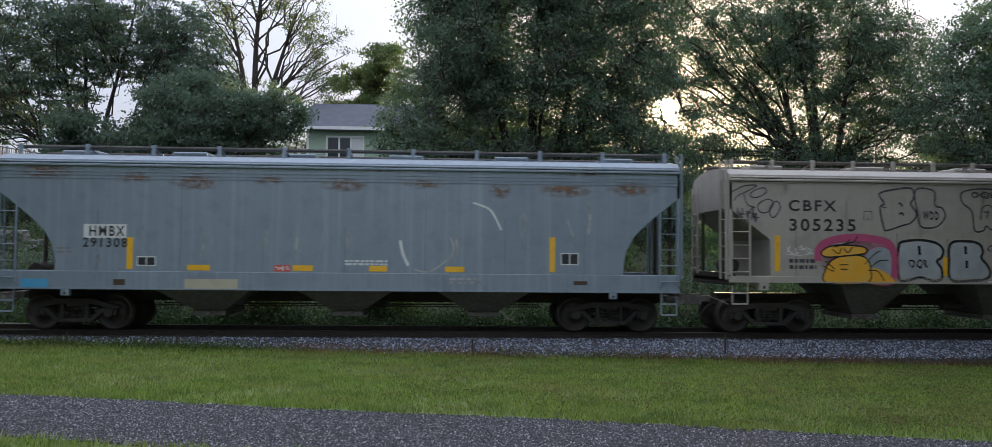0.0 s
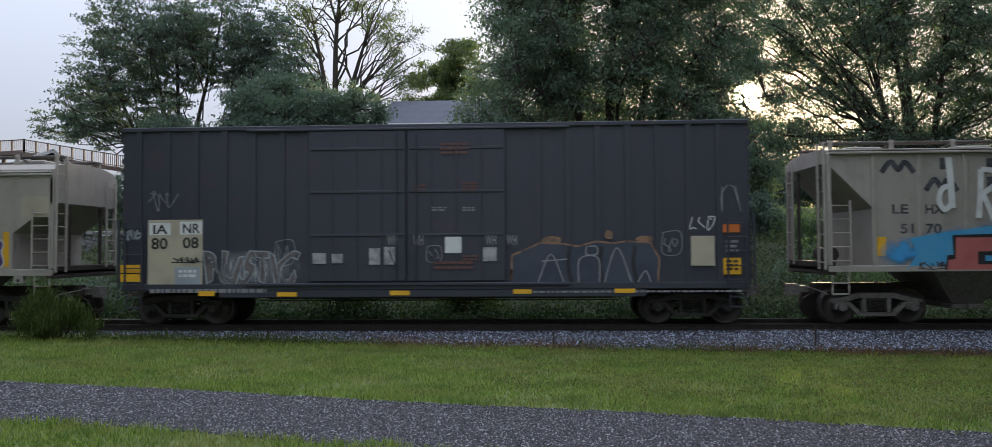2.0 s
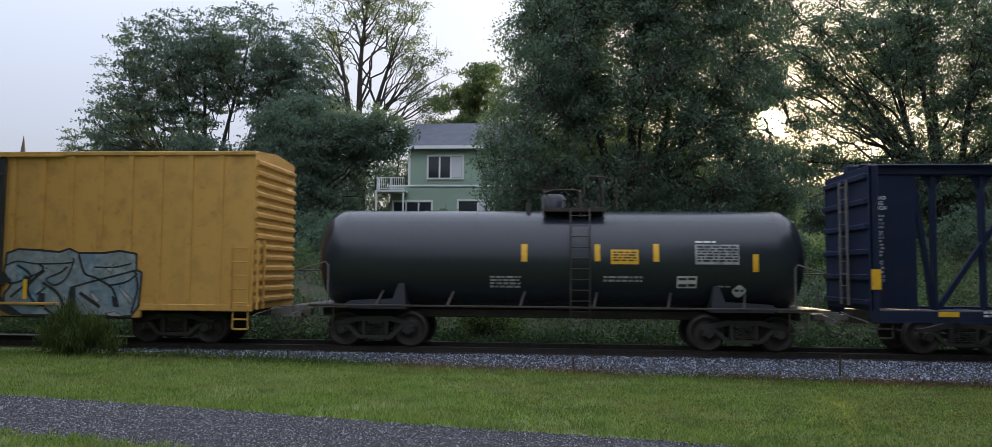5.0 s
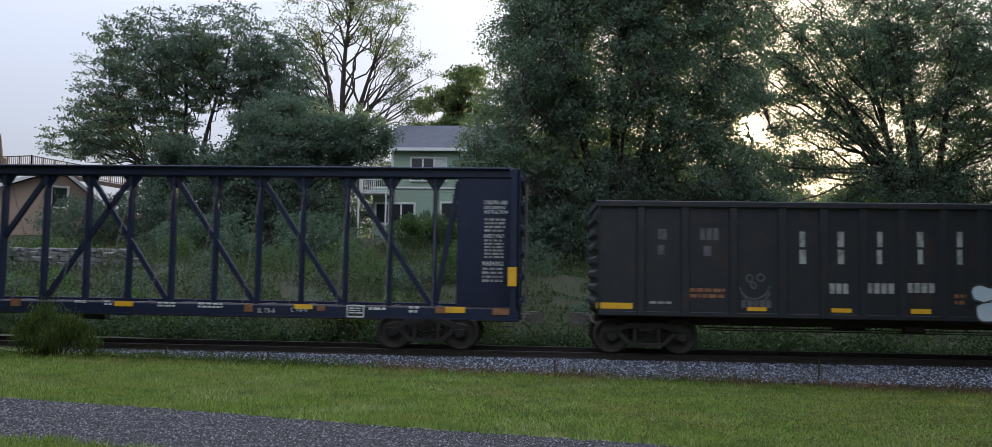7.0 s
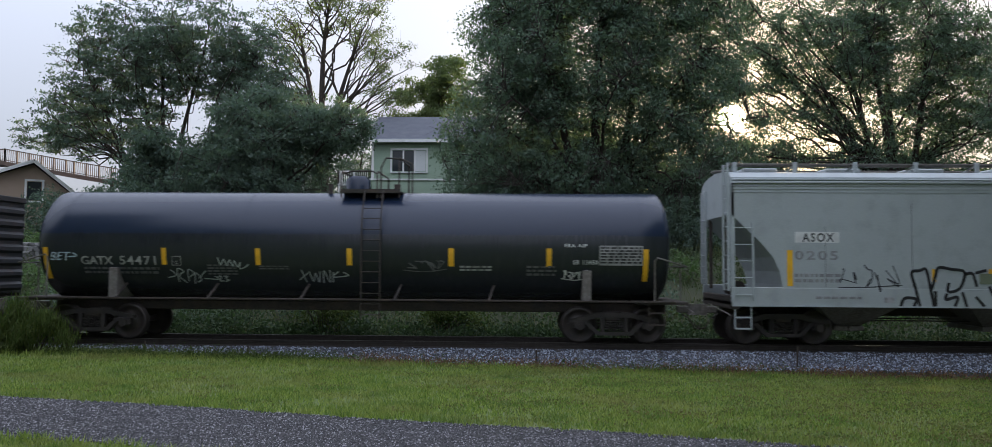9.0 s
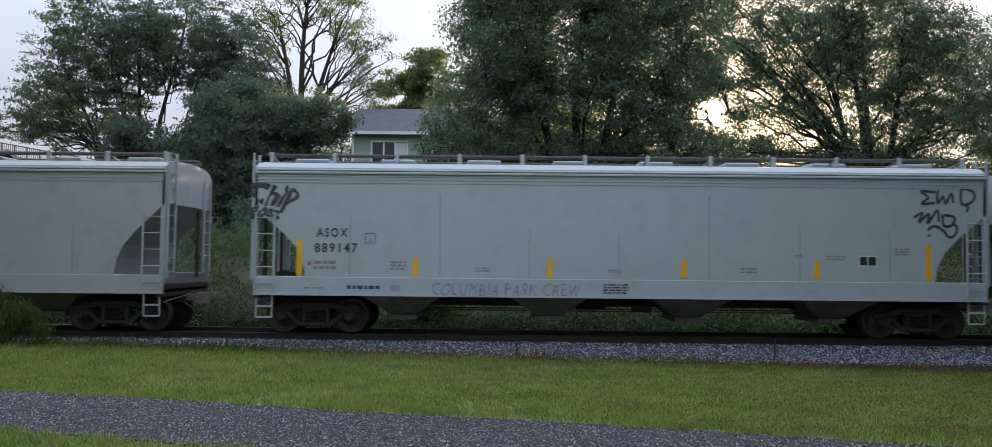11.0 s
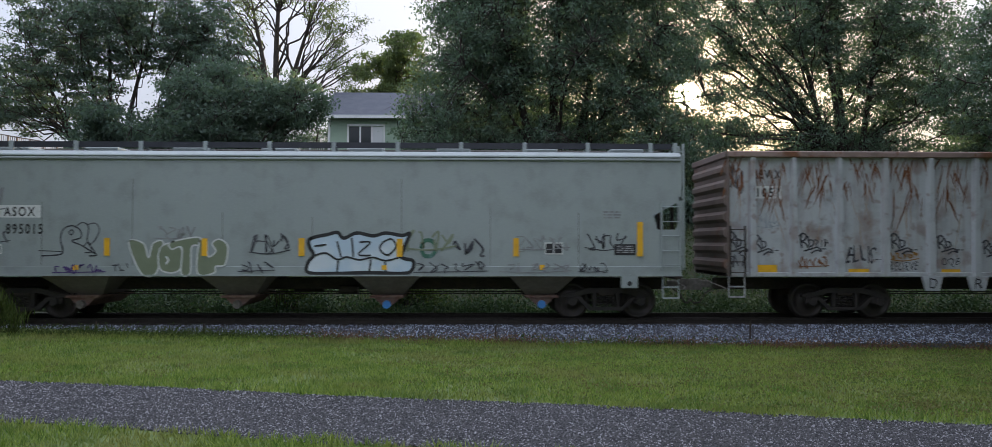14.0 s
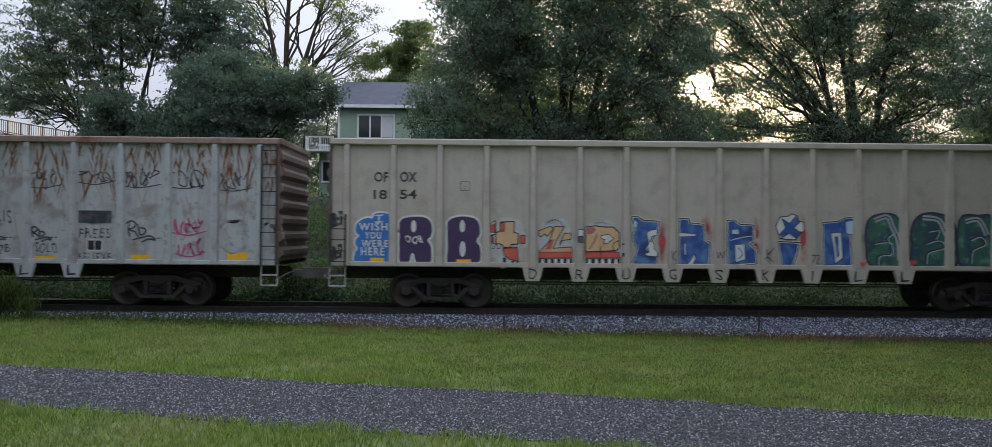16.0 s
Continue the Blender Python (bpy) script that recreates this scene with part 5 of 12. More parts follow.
A = car("covered_hopper", "weathered blue-grey three-bay covered hopper with rust patches", -9.64, 7.31)
covered_hopper(A, 16.95, PAINT_A, (1.06, 1.52), 4.12, 4.50, (1.45, 2.25, 3.5, True), [(-3.5, 1.2, 0.35), (0, 1.2, 0.35), (3.5, 1.2, 0.35)], 6.76, 11, seams=(3.80, 3.88, 3.96), jack=((-6.76, 6.76), (0.2, 0.16)))
B = car("covered_hopper", "taupe two-bay covered hopper with bubble-letter graffiti", 8.59, 20.07)
covered_hopper(B, 11.48, PAINT_B, (1.35, 1.52), 3.98, 4.38, (1.07, 2.45, 3.25, False), [(-1.82, 0.95, 0.32), (1.82, 1.0, 0.32)], 4.5, 11, trim=PAINT_B, seams=(3.92,), jack=((-4.85, 4.85), (0.26, 0.2)))
C = car("boxcar", "dark aubergine double-door boxcar with faded graffiti along the bottom", 21.93, 37.90)
boxcar(C, 15.97, PAINT_C, 5.21, 1.0, (-3.12, -0.58, 1.95), [-7.55 + 0.75 * k for k in range(6)] + [2.75 + 0.75 * k for k in range(7)], 6.65, PAINT_C, PAINT_C)
D = car("covered_hopper", "stone-grey ribbed two-bay covered hopper with bright graffiti", 39.81, 50.88)
covered_hopper(D, 11.07, PAINT_D, (1.35, 1.50), 4.28, 4.45, (1.12, 2.9, 4.05, False), [(-1.85, 1.14, 0.34), (1.9, 1.12, 0.34)], 4.2, 8, ribs=9, walk_y=-1.05, trucks=TRUCK_GREY)
E = car("boxcar", "railway-yellow boxcar with black plug doors and lilac graffiti", 52.75, 71.37)
boxcar(E, 18.62, PAINT_E, 5.12, 0.95, (-2.5, 0.0, 2.5), [s * (8.39 - 0.815 * k) for k in range(8) for s in (-1, 1)], 7.02, DOOR_BLACK, ROOF_GOLD)
F = car("tank_car", "short black tank car with a railed top platform", 72.79, 85.60)
tank_car(F, 12.81, TANK_BLACK, 1.34, 2.28, 4.7)
H = car("gondola", "sooty black gondola with flaking white letters", 111.66, 126.41)
gondola(H, 14.75, PAINT_H, 3.88, 1.02, [-6.31, -5.22, -4.03, -2.84, -1.84, -0.89, 0.06, 1.05, 1.95, 2.88, 3.99, 5.12, 6.19], 6.1, rib=0.07, taper=0.0)
I = car("tank_car", "long black tank car with white lettering and tags", 128.92, 144.62)
tank_car(I, 16.60, TANK_NAVY, 1.45, 2.48, 6.78, saddle=False, head=0.34)
tank_drips(I, -7.2, 7.1, 2.76, 12, DRIP_NAVY)
J = car("covered_hopper", "dull white covered hopper with black outline graffiti", 145.68, 163.73)
covered_hopper(J, 17.33, PAINT_J, (1.01, 1.49), 4.10, 4.48, (1.25, 2.0, 3.3, True), [(-5.5, 1.0, 0.3), (-1.8, 1.0, 0.3), (1.8, 1.0, 0.3), (5.5, 1.0, 0.3)], 7.24, 12, seams=(3.86, 3.94, 4.02), shift=0.36)
K = car("covered_hopper", "clean pale grey four-bay covered hopper with tagged corners", 166.00, 184.38)
covered_hopper(K, 18.38, PAINT_K, (1.01, 1.49), 4.10, 4.48, (1.3, 2.0, 3.2, True), [(-5.5, 1.0, 0.3), (-1.75, 1.0, 0.3), (1.9, 1.0, 0.3), (5.6, 1.0, 0.3)], 7.72, 12, seams=(3.86, 3.94, 4.02))
L = car("covered_hopper", "off-white four-bay covered hopper with orange and teal graffiti", 185.59, 204.37)
covered_hopper(L, 18.78, PAINT_L, (1.12, 1.38), 4.06, 4.36, (1.5, 2.2, 3.05, False), CHUTES, 7.45, ROOF_POSTS, gusset=True, caps=(CAP_BLUE, CAP_BLUE, GRIME_STEEL, CAP_BLUE), jack=((-8.06, 7.96), (0.46, 0.32)))
M = car("covered_hopper", "chalky grey four-bay covered hopper with silver graffiti", 205.76, 224.34)
covered_hopper(M, 18.58, PAINT_M, (1.12, 1.38), 4.06, 4.36, (1.5, 2.2, 3.05, False), CHUTES, 7.45, ROOF_POSTS, gusset=True, caps=(GRIME_STEEL, GRIME_STEEL, CAP_BLUE, CAP_BLUE), jack=((-8.06, 7.96), (0.42, 0.30)), shift=-0.28)
POSTS = [-8.19 + 1.177 * k for k in range(15)]
N = car("gondola", "rust-streaked pale grey high-sided gondola covered in tags", 225.24, 245.05)
gondola(N, 19.81, PAINT_N, 4.30, 1.12, [-9.25] + POSTS + [9.41], 6.7, POSTS[3:12], rim_mat=RIM_RUST, end_mat=END_RUST_SHADE)
O = car("gondola", "cream-grey high-sided gondola with a row of colourful graffiti", 246.31, 266.09)
gondola(O, 19.78, PAINT_O, 4.32, 1.12, [-9.46] + [p - 0.1 for p in POSTS] + [9.3], 7.1, [p - 0.1 for p in POSTS[3:12]], end_mat=END_DARK)
for ob, half, zl in ((N, 9.9, 4.1), (O, 9.89, 2.4)):
    for sx in (-1, 1):
        ladder(ob, sx * (half - 0.42), sx * (half - 0.04), -HW - 0.02, 1.12, zl if sx > 0 else 2.4, 9 if zl > 3 and sx > 0 else 5, ob.children[0].data.materials[0])
        stirrup(ob, sx * (half - 0.22), -HW + 0.04, 0.6, 1.12, GREYWHITE)

# centre-beam flat car
G = car("centre_beam_car", "navy blue centre-beam flat car with open truss and end bulkheads", 86.81, 109.68)


def centre_beam():
    half = 11.435
    s = Shape()
    s.box(-half, half, -0.17, 0.17, 4.58, 4.84, 0.03)
    s.box(-half + 0.3, half - 0.3, -0.28, 0.28, 4.80, 4.86, 0.02)
    part("top_chord", s, PAINT_G, G)
    for sy in (-1, 1):
        s = Shape()
        s.box(-half, half, sy * (HW - 0.09), sy * HW, 0.83, 1.12, 0.015)
        s.box(-half, half, sy * (HW - 0.02), sy * (HW + 0.02), 0.83, 0.86)
        part("side_sill", s, PAINT_G, G)
    s = Shape()
    s.box(-half, half, -0.3, 0.3, 0.72, 1.08, 0.02)
    part("centre_sill", s, STEEL_DARK, G)
    posts = [-9.24 + 1.222 * k for k in range(16)]
    for k, x in enumerate(posts):
        s = Shape()
        s.box(x - 0.05, x + 0.05, -0.11, 0.11, 1.08, 4.6, 0.012)
        s.prism([(x - 0.30, 4.60), (x + 0.30, 4.60), (x + 0.07, 4.25), (x - 0.07, 4.25)], "y", -0.02, 0.02)
        part("post", s, PAINT_G, G)
        s = Shape()
        for y in (-1, 1):
            s.prism([(y * HW * 0.98, 0.86), (y * HW * 0.98, 1.06), (y * 0.2, 1.06), (y * 0.2, 0.76)], "x", x - 0.06, x + 0.06)
        part("deck_beam", s, PAINT_G, G)
    # braces rise towards the middle from one end, fall from it to the other, and lean on the end panels
    braces = [(posts[k] + 0.08, 1.12, posts[k + 2] - 0.05, 4.52) for k in (0, 2, 4, 6)] + [(posts[k] + 0.05, 4.52, posts[k + 2] - 0.08, 1.12) for k in (7, 9, 11, 13)]
    braces += [(-9.72, 4.5, posts[0] - 0.05, 1.12), (posts[15] + 0.05, 1.12, 9.72, 4.5)]
    for xa, za, xb, zb in braces:
        s = Shape()
        s.bar((xa, 0, za), (xb, 0, zb), 0.13, 0.10)
        part("brace", s, PAINT_G, G)
    for x in posts[1::1]:
        s = Shape()
        for sy in (-1, 1):
            s.tube([(x + 0.16, sy * (HW - 0.04), 1.12), (x + 0.05, sy * 0.16, 4.3)], 0.009, 4, caps=False)
        part("tie_down_cable", s, GRIME_STEEL, G)
    for sx in (-1, 1):
        end = sx * half
        s = Shape()
        s.box(end - sx * 0.07, end, -HW, HW, 1.1, 4.66, 0.015)
        wall = part("bulkhead", s, PAINT_G, G)
        for z in np.linspace(1.3, 4.4, 6):
            s = Shape()
            s.box(end, end + sx * 0.10, -HW + 0.05, HW - 0.05, z - 0.07, z + 0.07, 0.02)
            part("stiffener", s, PAINT_G, wall)
        for y in (-HW + 0.05, HW - 0.05):
            s = Shape()
            s.box(end - sx * 0.22, end + sx * 0.02, y - 0.05, y + 0.05, 1.1, 4.66, 0.015)
            part("edge_post", s, PAINT_G, wall)
        s = Shape()
        s.box(sx * (half - 1.72), sx * (half - 0.2), -0.13, 0.13, 1.1, 4.6, 0.01)
        part("end_panel", s, PAINT_G, G)
        end_ladder(G, end + sx * 0.16, -0.5, 0.0, 1.2, 4.4, 10, GRIME_STEEL)
        stirrup(G, end - sx * 0.3, -HW + 0.02, 0.45, 0.9, STEEL_DARK)
        coupler(G, end, sx)
        truck(G, sx * 9.05)
    s = Shape()
    s.tube([(-1.2, 0.5, 0.7), (-0.3, 0.5, 0.7)], 0.16, 12)
    part("brake_cylinder", s, STEEL_DARK, G)


centre_beam()

# ---------------------------------------------------------------- paint, lettering and graffiti on each car

# blue-grey hopper
stain(A, -8.09, 3.73, -6.50, 4.17, STAIN_RUST)
stain(A, -5.67, 3.63, -4.67, 4.01, STAIN_RUST)
stain(A, -4.41, 3.50, -2.98, 3.97, STAIN_RUST)
stain(A, -2.35, 3.65, -1.42, 3.94, STAIN_RUST)
stain(A, -0.71, 3.51, 0.61, 3.90, STAIN_RUST)
stain(A, 1.40, 3.60, 2.51, 3.92, STAIN_RUST)
stain(A, 3.55, 3.38, 4.19, 3.85, STAIN_RUST)
stain(A, 4.75, 3.43, 6.28, 3.85, STAIN_RUST)
stain(A, 6.52, 3.48, 8.00, 3.90, STAIN_RUST)
stain(A, 0.21, 4.04, 1.48, 4.20, STAIN_RUST)
stain(A, 5.31, 3.98, 6.60, 4.27, STAIN_RUST)
patch(A, -6.36, 2.31, -5.33, 2.66, WHITE)
lettering(A, "HMBX", -6.22, 2.37, -5.37, 2.62, BLACK, y=-HW - 0.008, offset=0.02, space=1.25)
lettering(A, "291308", -6.37, 2.09, -5.30, 2.33, BLACK, offset=0.02, space=1.25)
patch(A, -5.31, 1.56, -5.16, 2.34, YELLOW, name="reflector")
patch(A, 5.14, 1.57, 5.28, 2.45, YELLOW, name="reflector")
patch(A, -3.84, 1.54, -3.29, 1.68, YELLOW, name="reflector")
patch(A, -1.27, 1.55, -0.77, 1.69, YELLOW, name="reflector")
patch(A, 0.62, 1.55, 1.07, 1.69, YELLOW, name="reflector")
patch(A, 2.51, 1.55, 2.99, 1.69, YELLOW, name="reflector")
plate(A, -5.06, 1.64, -4.60, 1.88)
plate(A, 5.42, 1.75, 5.88, 2.06)
stroke(A, [(3.20, 3.30), (3.59, 3.15), (3.77, 2.91), (3.91, 2.62)], 0.050, WHITE)
stroke(A, [(1.38, 2.33), (1.45, 2.01), (1.59, 1.70)], 0.070, WHITE)
stroke(A, [(1.67, 1.63), (2.15, 1.57), (2.69, 2.02), (2.64, 2.42)], 0.050, GREYWHITE)
stroke(A, [(6.12, 3.37), (6.16, 2.94), (6.12, 2.50)], 0.060, GREYWHITE)
stroke(A, [(5.58, 2.93), (5.68, 2.61), (5.84, 2.29)], 0.030, GREYWHITE)
stain(A, -3.62, 1.73, -3.34, 2.75, STAIN_PALE)
stain(A, -3.38, 1.65, -3.11, 2.59, STAIN_PALE)
stain(A, -2.07, 1.82, -1.79, 2.69, STAIN_PALE)
stain(A, -1.30, 1.59, -1.02, 2.85, STAIN_PALE)
stain(A, -0.72, 1.55, -0.44, 2.78, STAIN_PALE)
stain(A, -0.08, 2.00, 0.20, 2.71, STAIN_PALE)
stain(A, -5.13, 2.18, -4.85, 2.73, STAIN_PALE)
stain(A, 4.34, 2.04, 4.63, 3.16, STAIN_PALE)
stain(A, 2.62, 1.79, 2.91, 2.66, STAIN_PALE)
patch(A, -3.90, 1.08, -2.60, 1.33, BEIGE, y=-HW - 0.014)
patch(A, -7.82, 1.10, -7.17, 1.31, SKYBLUE, y=-HW - 0.014)
patch(A, -1.73, 1.53, -1.33, 1.69, RED)
scribble(A, -1.69, 1.54, -1.36, 1.67, WHITE, 3, 0.02, 3)
small_print(A, 0.02, 1.67, 1.07, 1.83, WHITE, 2, 4)
patch(A, -5.61, 1.17, -5.33, 1.31, BROWN_INK, y=-HW - 0.014)
patch(A, 5.75, 1.25, 6.10, 1.35, BROWN_INK, y=-HW - 0.014)
small_print(A, -6.98, 1.90, -6.60, 2.09, PALE_INK, 2, 5)
scribble(A, -6.22, 1.66, -5.83, 1.94, PALE_INK, 8, 0.02, 2)
small_print(A, 2.62, 1.23, 3.50, 1.40, GREYWHITE, 2, 6, y=-HW - 0.014)

# taupe hopper
lettering(B, "CBFX", -4.19, 3.19, -2.93, 3.48, BLACK, offset=0.02, space=1.25)
lettering(B, "305235", -4.17, 2.68, -2.43, 3.00, BLACK, offset=0.02, space=1.25)
letter_square(B, -2.22, 2.98, 0.23, INK)
lettering(B, "WDD", -0.64, 3.00, -0.22, 3.20, INK, offset=0.02, space=1.25)
lettering(B, "OQB2", 0.66, 3.58, 1.38, 3.73, INK, offset=0.02, space=1.25)
lettering(B, "%", 3.27, 3.00, 3.57, 3.20, INK)
stain(B, -3.44, 1.29, -1.29, 2.64, STAIN_PINK)
stroke(B, [(-3.42, 1.92), (-3.40, 2.22), (-3.14, 2.42), (-2.63, 2.52), (-2.12, 2.51), (-1.60, 2.40), (-1.41, 2.10), (-1.40, 1.68), (-1.45, 1.42)], 0.200, PINK)
throw_up(B, [(-2.11, 1.38), (-2.20, 1.84), (-2.15, 2.14), (-1.86, 2.31), (-1.56, 2.23), (-1.45, 1.93), (-1.44, 1.36)], GREYPATCH, PINK, 0.030)
throw_up(B, [(-2.07, 1.37), (-2.01, 1.72), (-1.73, 1.66), (-1.47, 1.47), (-1.46, 1.36)], GOLD, GOLD, 0.020, y=-HW - 0.011)
throw_up(B, [(-3.22, 1.36), (-3.23, 1.71), (-3.04, 1.95), (-2.63, 2.08), (-2.22, 2.03), (-2.06, 1.80), (-2.15, 1.36)], GOLD, BLACK, 0.035, y=-HW - 0.012)
throw_up(B, [(-3.33, 2.16), (-2.99, 2.32), (-2.25, 2.29), (-2.18, 2.13), (-2.63, 2.06), (-3.21, 2.02)], GOLD, BLACK, 0.040, y=-HW - 0.015)
stroke(B, [(-3.06, 2.22), (-2.89, 2.11), (-2.82, 2.25)], 0.025, BLACK, y=-HW - 0.02)
stroke(B, [(-2.76, 2.27), (-2.65, 2.13), (-2.53, 2.28)], 0.025, BLACK, y=-HW - 0.02)
stroke(B, [(-3.01, 2.28), (-2.72, 2.35), (-2.59, 2.48)], 0.025, BLACK, y=-HW - 0.02)
stroke(B, [(-2.80, 2.35), (-2.50, 2.42), (-2.39, 2.57)], 0.025, BLACK, y=-HW - 0.02)
stroke(B, [(-3.31, 1.80), (-3.16, 1.71), (-3.01, 1.65)], 0.025, BLACK, y=-HW - 0.02)
stroke(B, [(-3.24, 1.92), (-3.12, 1.82), (-3.00, 1.71)], 0.025, BLACK, y=-HW - 0.02)
stroke(B, [(-2.20, 1.84), (-1.95, 2.10), (-1.77, 2.19)], 0.025, BLACK, y=-HW - 0.02)
stroke(B, [(-2.07, 1.76), (-1.82, 1.93), (-1.59, 1.95)], 0.025, BLACK, y=-HW - 0.02)
stroke(B, [(-2.12, 1.68), (-1.86, 1.66), (-1.69, 1.42)], 0.025, BLACK, y=-HW - 0.02)
stroke(B, [(-2.87, 1.82), (-2.65, 1.83)], 0.025, BLACK, y=-HW - 0.02)
stroke(B, [(-2.85, 1.71), (-2.66, 1.71)], 0.025, BLACK, y=-HW - 0.02)
throw_up(B, [(-1.79, 3.67), (-1.35, 3.79), (-0.93, 3.81), (-0.89, 3.56), (-0.96, 3.41), (-0.81, 3.15), (-0.96, 2.93), (-1.22, 2.84), (-1.60, 2.72), (-1.69, 2.80), (-1.78, 3.30), (-1.67, 3.42)], None, INK, 0.045)
throw_up(B, [(-0.83, 3.77), (-0.35, 3.76), (-0.31, 3.39), (-0.12, 3.31), (-0.05, 3.09), (-0.23, 2.86), (-0.49, 2.79), (-0.71, 2.85), (-0.78, 3.13)], None, INK, 0.040)
stroke(B, [(-1.29, 3.43), (-1.22, 3.41), (-1.19, 3.34)], 0.050, INK)
stroke(B, [(-1.28, 3.15), (-1.19, 3.17), (-1.16, 3.11)], 0.050, INK)
stroke(B, [(-1.78, 3.34), (-1.60, 3.30)], 0.030, INK)
throw_up(B, [(0.42, 3.73), (0.90, 3.83), (1.42, 3.77), (1.58, 3.54), (1.44, 3.41), (1.45, 3.22), (1.31, 3.10), (1.37, 2.89), (1.20, 2.77), (1.05, 2.86), (0.97, 2.74), (0.74, 2.75), (0.67, 3.23), (0.42, 3.47)], None, INK, 0.040)
stroke(B, [(0.90, 3.02), (0.95, 3.32), (1.12, 3.41), (1.23, 3.32)], 0.030, INK)
stroke(B, [(0.98, 3.23), (1.14, 3.22)], 0.030, INK)
stroke(B, [(1.07, 3.06), (1.11, 3.28)], 0.030, INK)
throw_up(B, [(2.43, 3.49), (2.64, 3.63), (3.16, 3.54), (3.18, 3.34), (3.27, 3.04), (3.12, 2.83), (2.85, 2.87), (2.59, 2.88), (2.39, 3.06), (2.46, 3.25)], None, INK, 0.045)
stroke(B, [(2.60, 3.42), (2.77, 3.44), (2.64, 3.29), (2.79, 3.25), (2.64, 3.07)], 0.035, INK)
stroke(B, [(2.90, 3.42), (3.08, 3.35), (2.93, 3.23), (3.11, 3.15), (2.92, 2.99)], 0.035, INK)
lettering(B, "WDD", -0.64, 3.02, -0.22, 3.23, INK, offset=0.02, space=1.25)
lettering(B, "OQB2", 0.66, 3.56, 1.51, 3.76, INK, offset=0.02, space=1.25)
lettering(B, "%", 3.27, 3.00, 3.57, 3.20, INK)
throw_up(B, [(-1.19, 2.43), (-0.74, 2.48), (-0.31, 2.41), (-0.12, 2.24), (-0.16, 2.04), (-0.28, 1.93), (-0.16, 1.73), (-0.17, 1.48), (-0.40, 1.43), (-0.74, 1.51), (-1.13, 1.42), (-1.29, 1.48), (-1.33, 1.93), (-1.29, 2.32)], SILVER, BLACK, 0.070)
throw_up(B, [(0.10, 2.40), (0.55, 2.46), (0.85, 2.39), (0.95, 2.20), (0.91, 2.03), (1.05, 1.86), (1.14, 1.65), (1.02, 1.49), (0.63, 1.44), (0.09, 1.46), (0.04, 1.94)], SILVER, BLACK, 0.070)
stroke(B, [(-0.76, 2.33), (-0.74, 2.09)], 0.070, BLACK, y=-HW - 0.012)
stroke(B, [(0.48, 2.33), (0.49, 2.12)], 0.070, BLACK, y=-HW - 0.012)
stroke(B, [(0.51, 1.96), (0.51, 1.76)], 0.070, BLACK, y=-HW - 0.012)
lettering(B, "OQB", -1.03, 1.73, -0.53, 1.98, BLACK, y=-HW - 0.012, warp=0.15, offset=0.02, space=1.25)
lettering(B, "OQB", 1.08, 2.18, 1.55, 2.38, INK, warp=0.2, offset=0.02, space=1.25)
scribble(B, 1.57, 2.01, 3.04, 2.34, INK, 11, 0.025, 6)
throw_up(B, [(3.14, 2.28), (3.46, 2.34), (3.77, 2.29), (3.84, 2.11), (3.76, 1.96), (3.85, 1.75), (3.80, 1.60), (3.46, 1.64), (3.11, 1.60), (3.07, 1.96)], PURPLE, WHITE, 0.040)
throw_up(B, [(3.91, 2.27), (4.25, 2.33), (4.43, 2.18), (4.38, 1.97), (4.44, 1.71), (4.33, 1.57), (3.90, 1.57), (3.85, 1.92)], PURPLE, WHITE, 0.040)
stroke(B, [(3.45, 2.22), (3.46, 2.11)], 0.050, WHITE, y=-HW - 0.012)
stroke(B, [(4.12, 2.17), (4.12, 2.05)], 0.050, WHITE, y=-HW - 0.012)
stroke(B, [(4.12, 1.86), (4.13, 1.74)], 0.050, WHITE, y=-HW - 0.012)
lettering(B, "OQB", 3.23, 1.77, 3.62, 1.97, WHITE, y=-HW - 0.012, warp=0.15, offset=0.02, space=1.25)
plate(B, 2.46, 1.69, 2.92, 2.03)
patch(B, -4.56, 1.64, -4.42, 2.56, YELLOW, name="reflector")
patch(B, -0.11, 1.56, 0.03, 2.04, YELLOW, name="reflector")
patch(B, 2.18, 1.67, 2.32, 2.07, YELLOW, name="reflector")
patch(B, 4.42, 1.59, 4.58, 2.49, YELLOW, name="reflector")
lettering(B, "OQB", 2.18, 1.35, 2.70, 1.53, PURPLE, y=-HW - 0.014)
patch(B, 4.91, 2.87, 5.65, 3.41, BEIGE)
throw_up(B, [(-5.12, 3.69), (-4.85, 3.78), (-4.78, 3.66), (-5.02, 3.53), (-5.19, 3.57)], None, INK, 0.030)
throw_up(B, [(-4.98, 3.36), (-4.72, 3.49), (-4.59, 3.36), (-4.76, 3.15), (-4.95, 3.17)], None, INK, 0.030)
throw_up(B, [(-4.68, 3.27), (-4.51, 3.44), (-4.41, 3.28), (-4.55, 3.04), (-4.66, 3.06)], None, INK, 0.030)
stroke(B, [(-5.66, 3.67), (-5.36, 3.82), (-5.02, 3.84), (-5.27, 3.69), (-5.53, 3.56), (-5.61, 3.44)], 0.030, INK)
stroke(B, [(-5.36, 3.61), (-5.27, 3.35), (-5.06, 3.27)], 0.030, INK)
scribble(B, -5.54, 2.91, -4.99, 3.32, INK, 12, 0.03, 4)
scribble(B, -5.55, 3.90, -4.36, 4.08, INK, 13, 0.03, 6)
small_print(B, -4.18, 1.64, -3.47, 1.96, INK, 2, 7)
scribble(B, -4.23, 2.05, -3.59, 2.31, WHITE, 14, 0.02, 4)
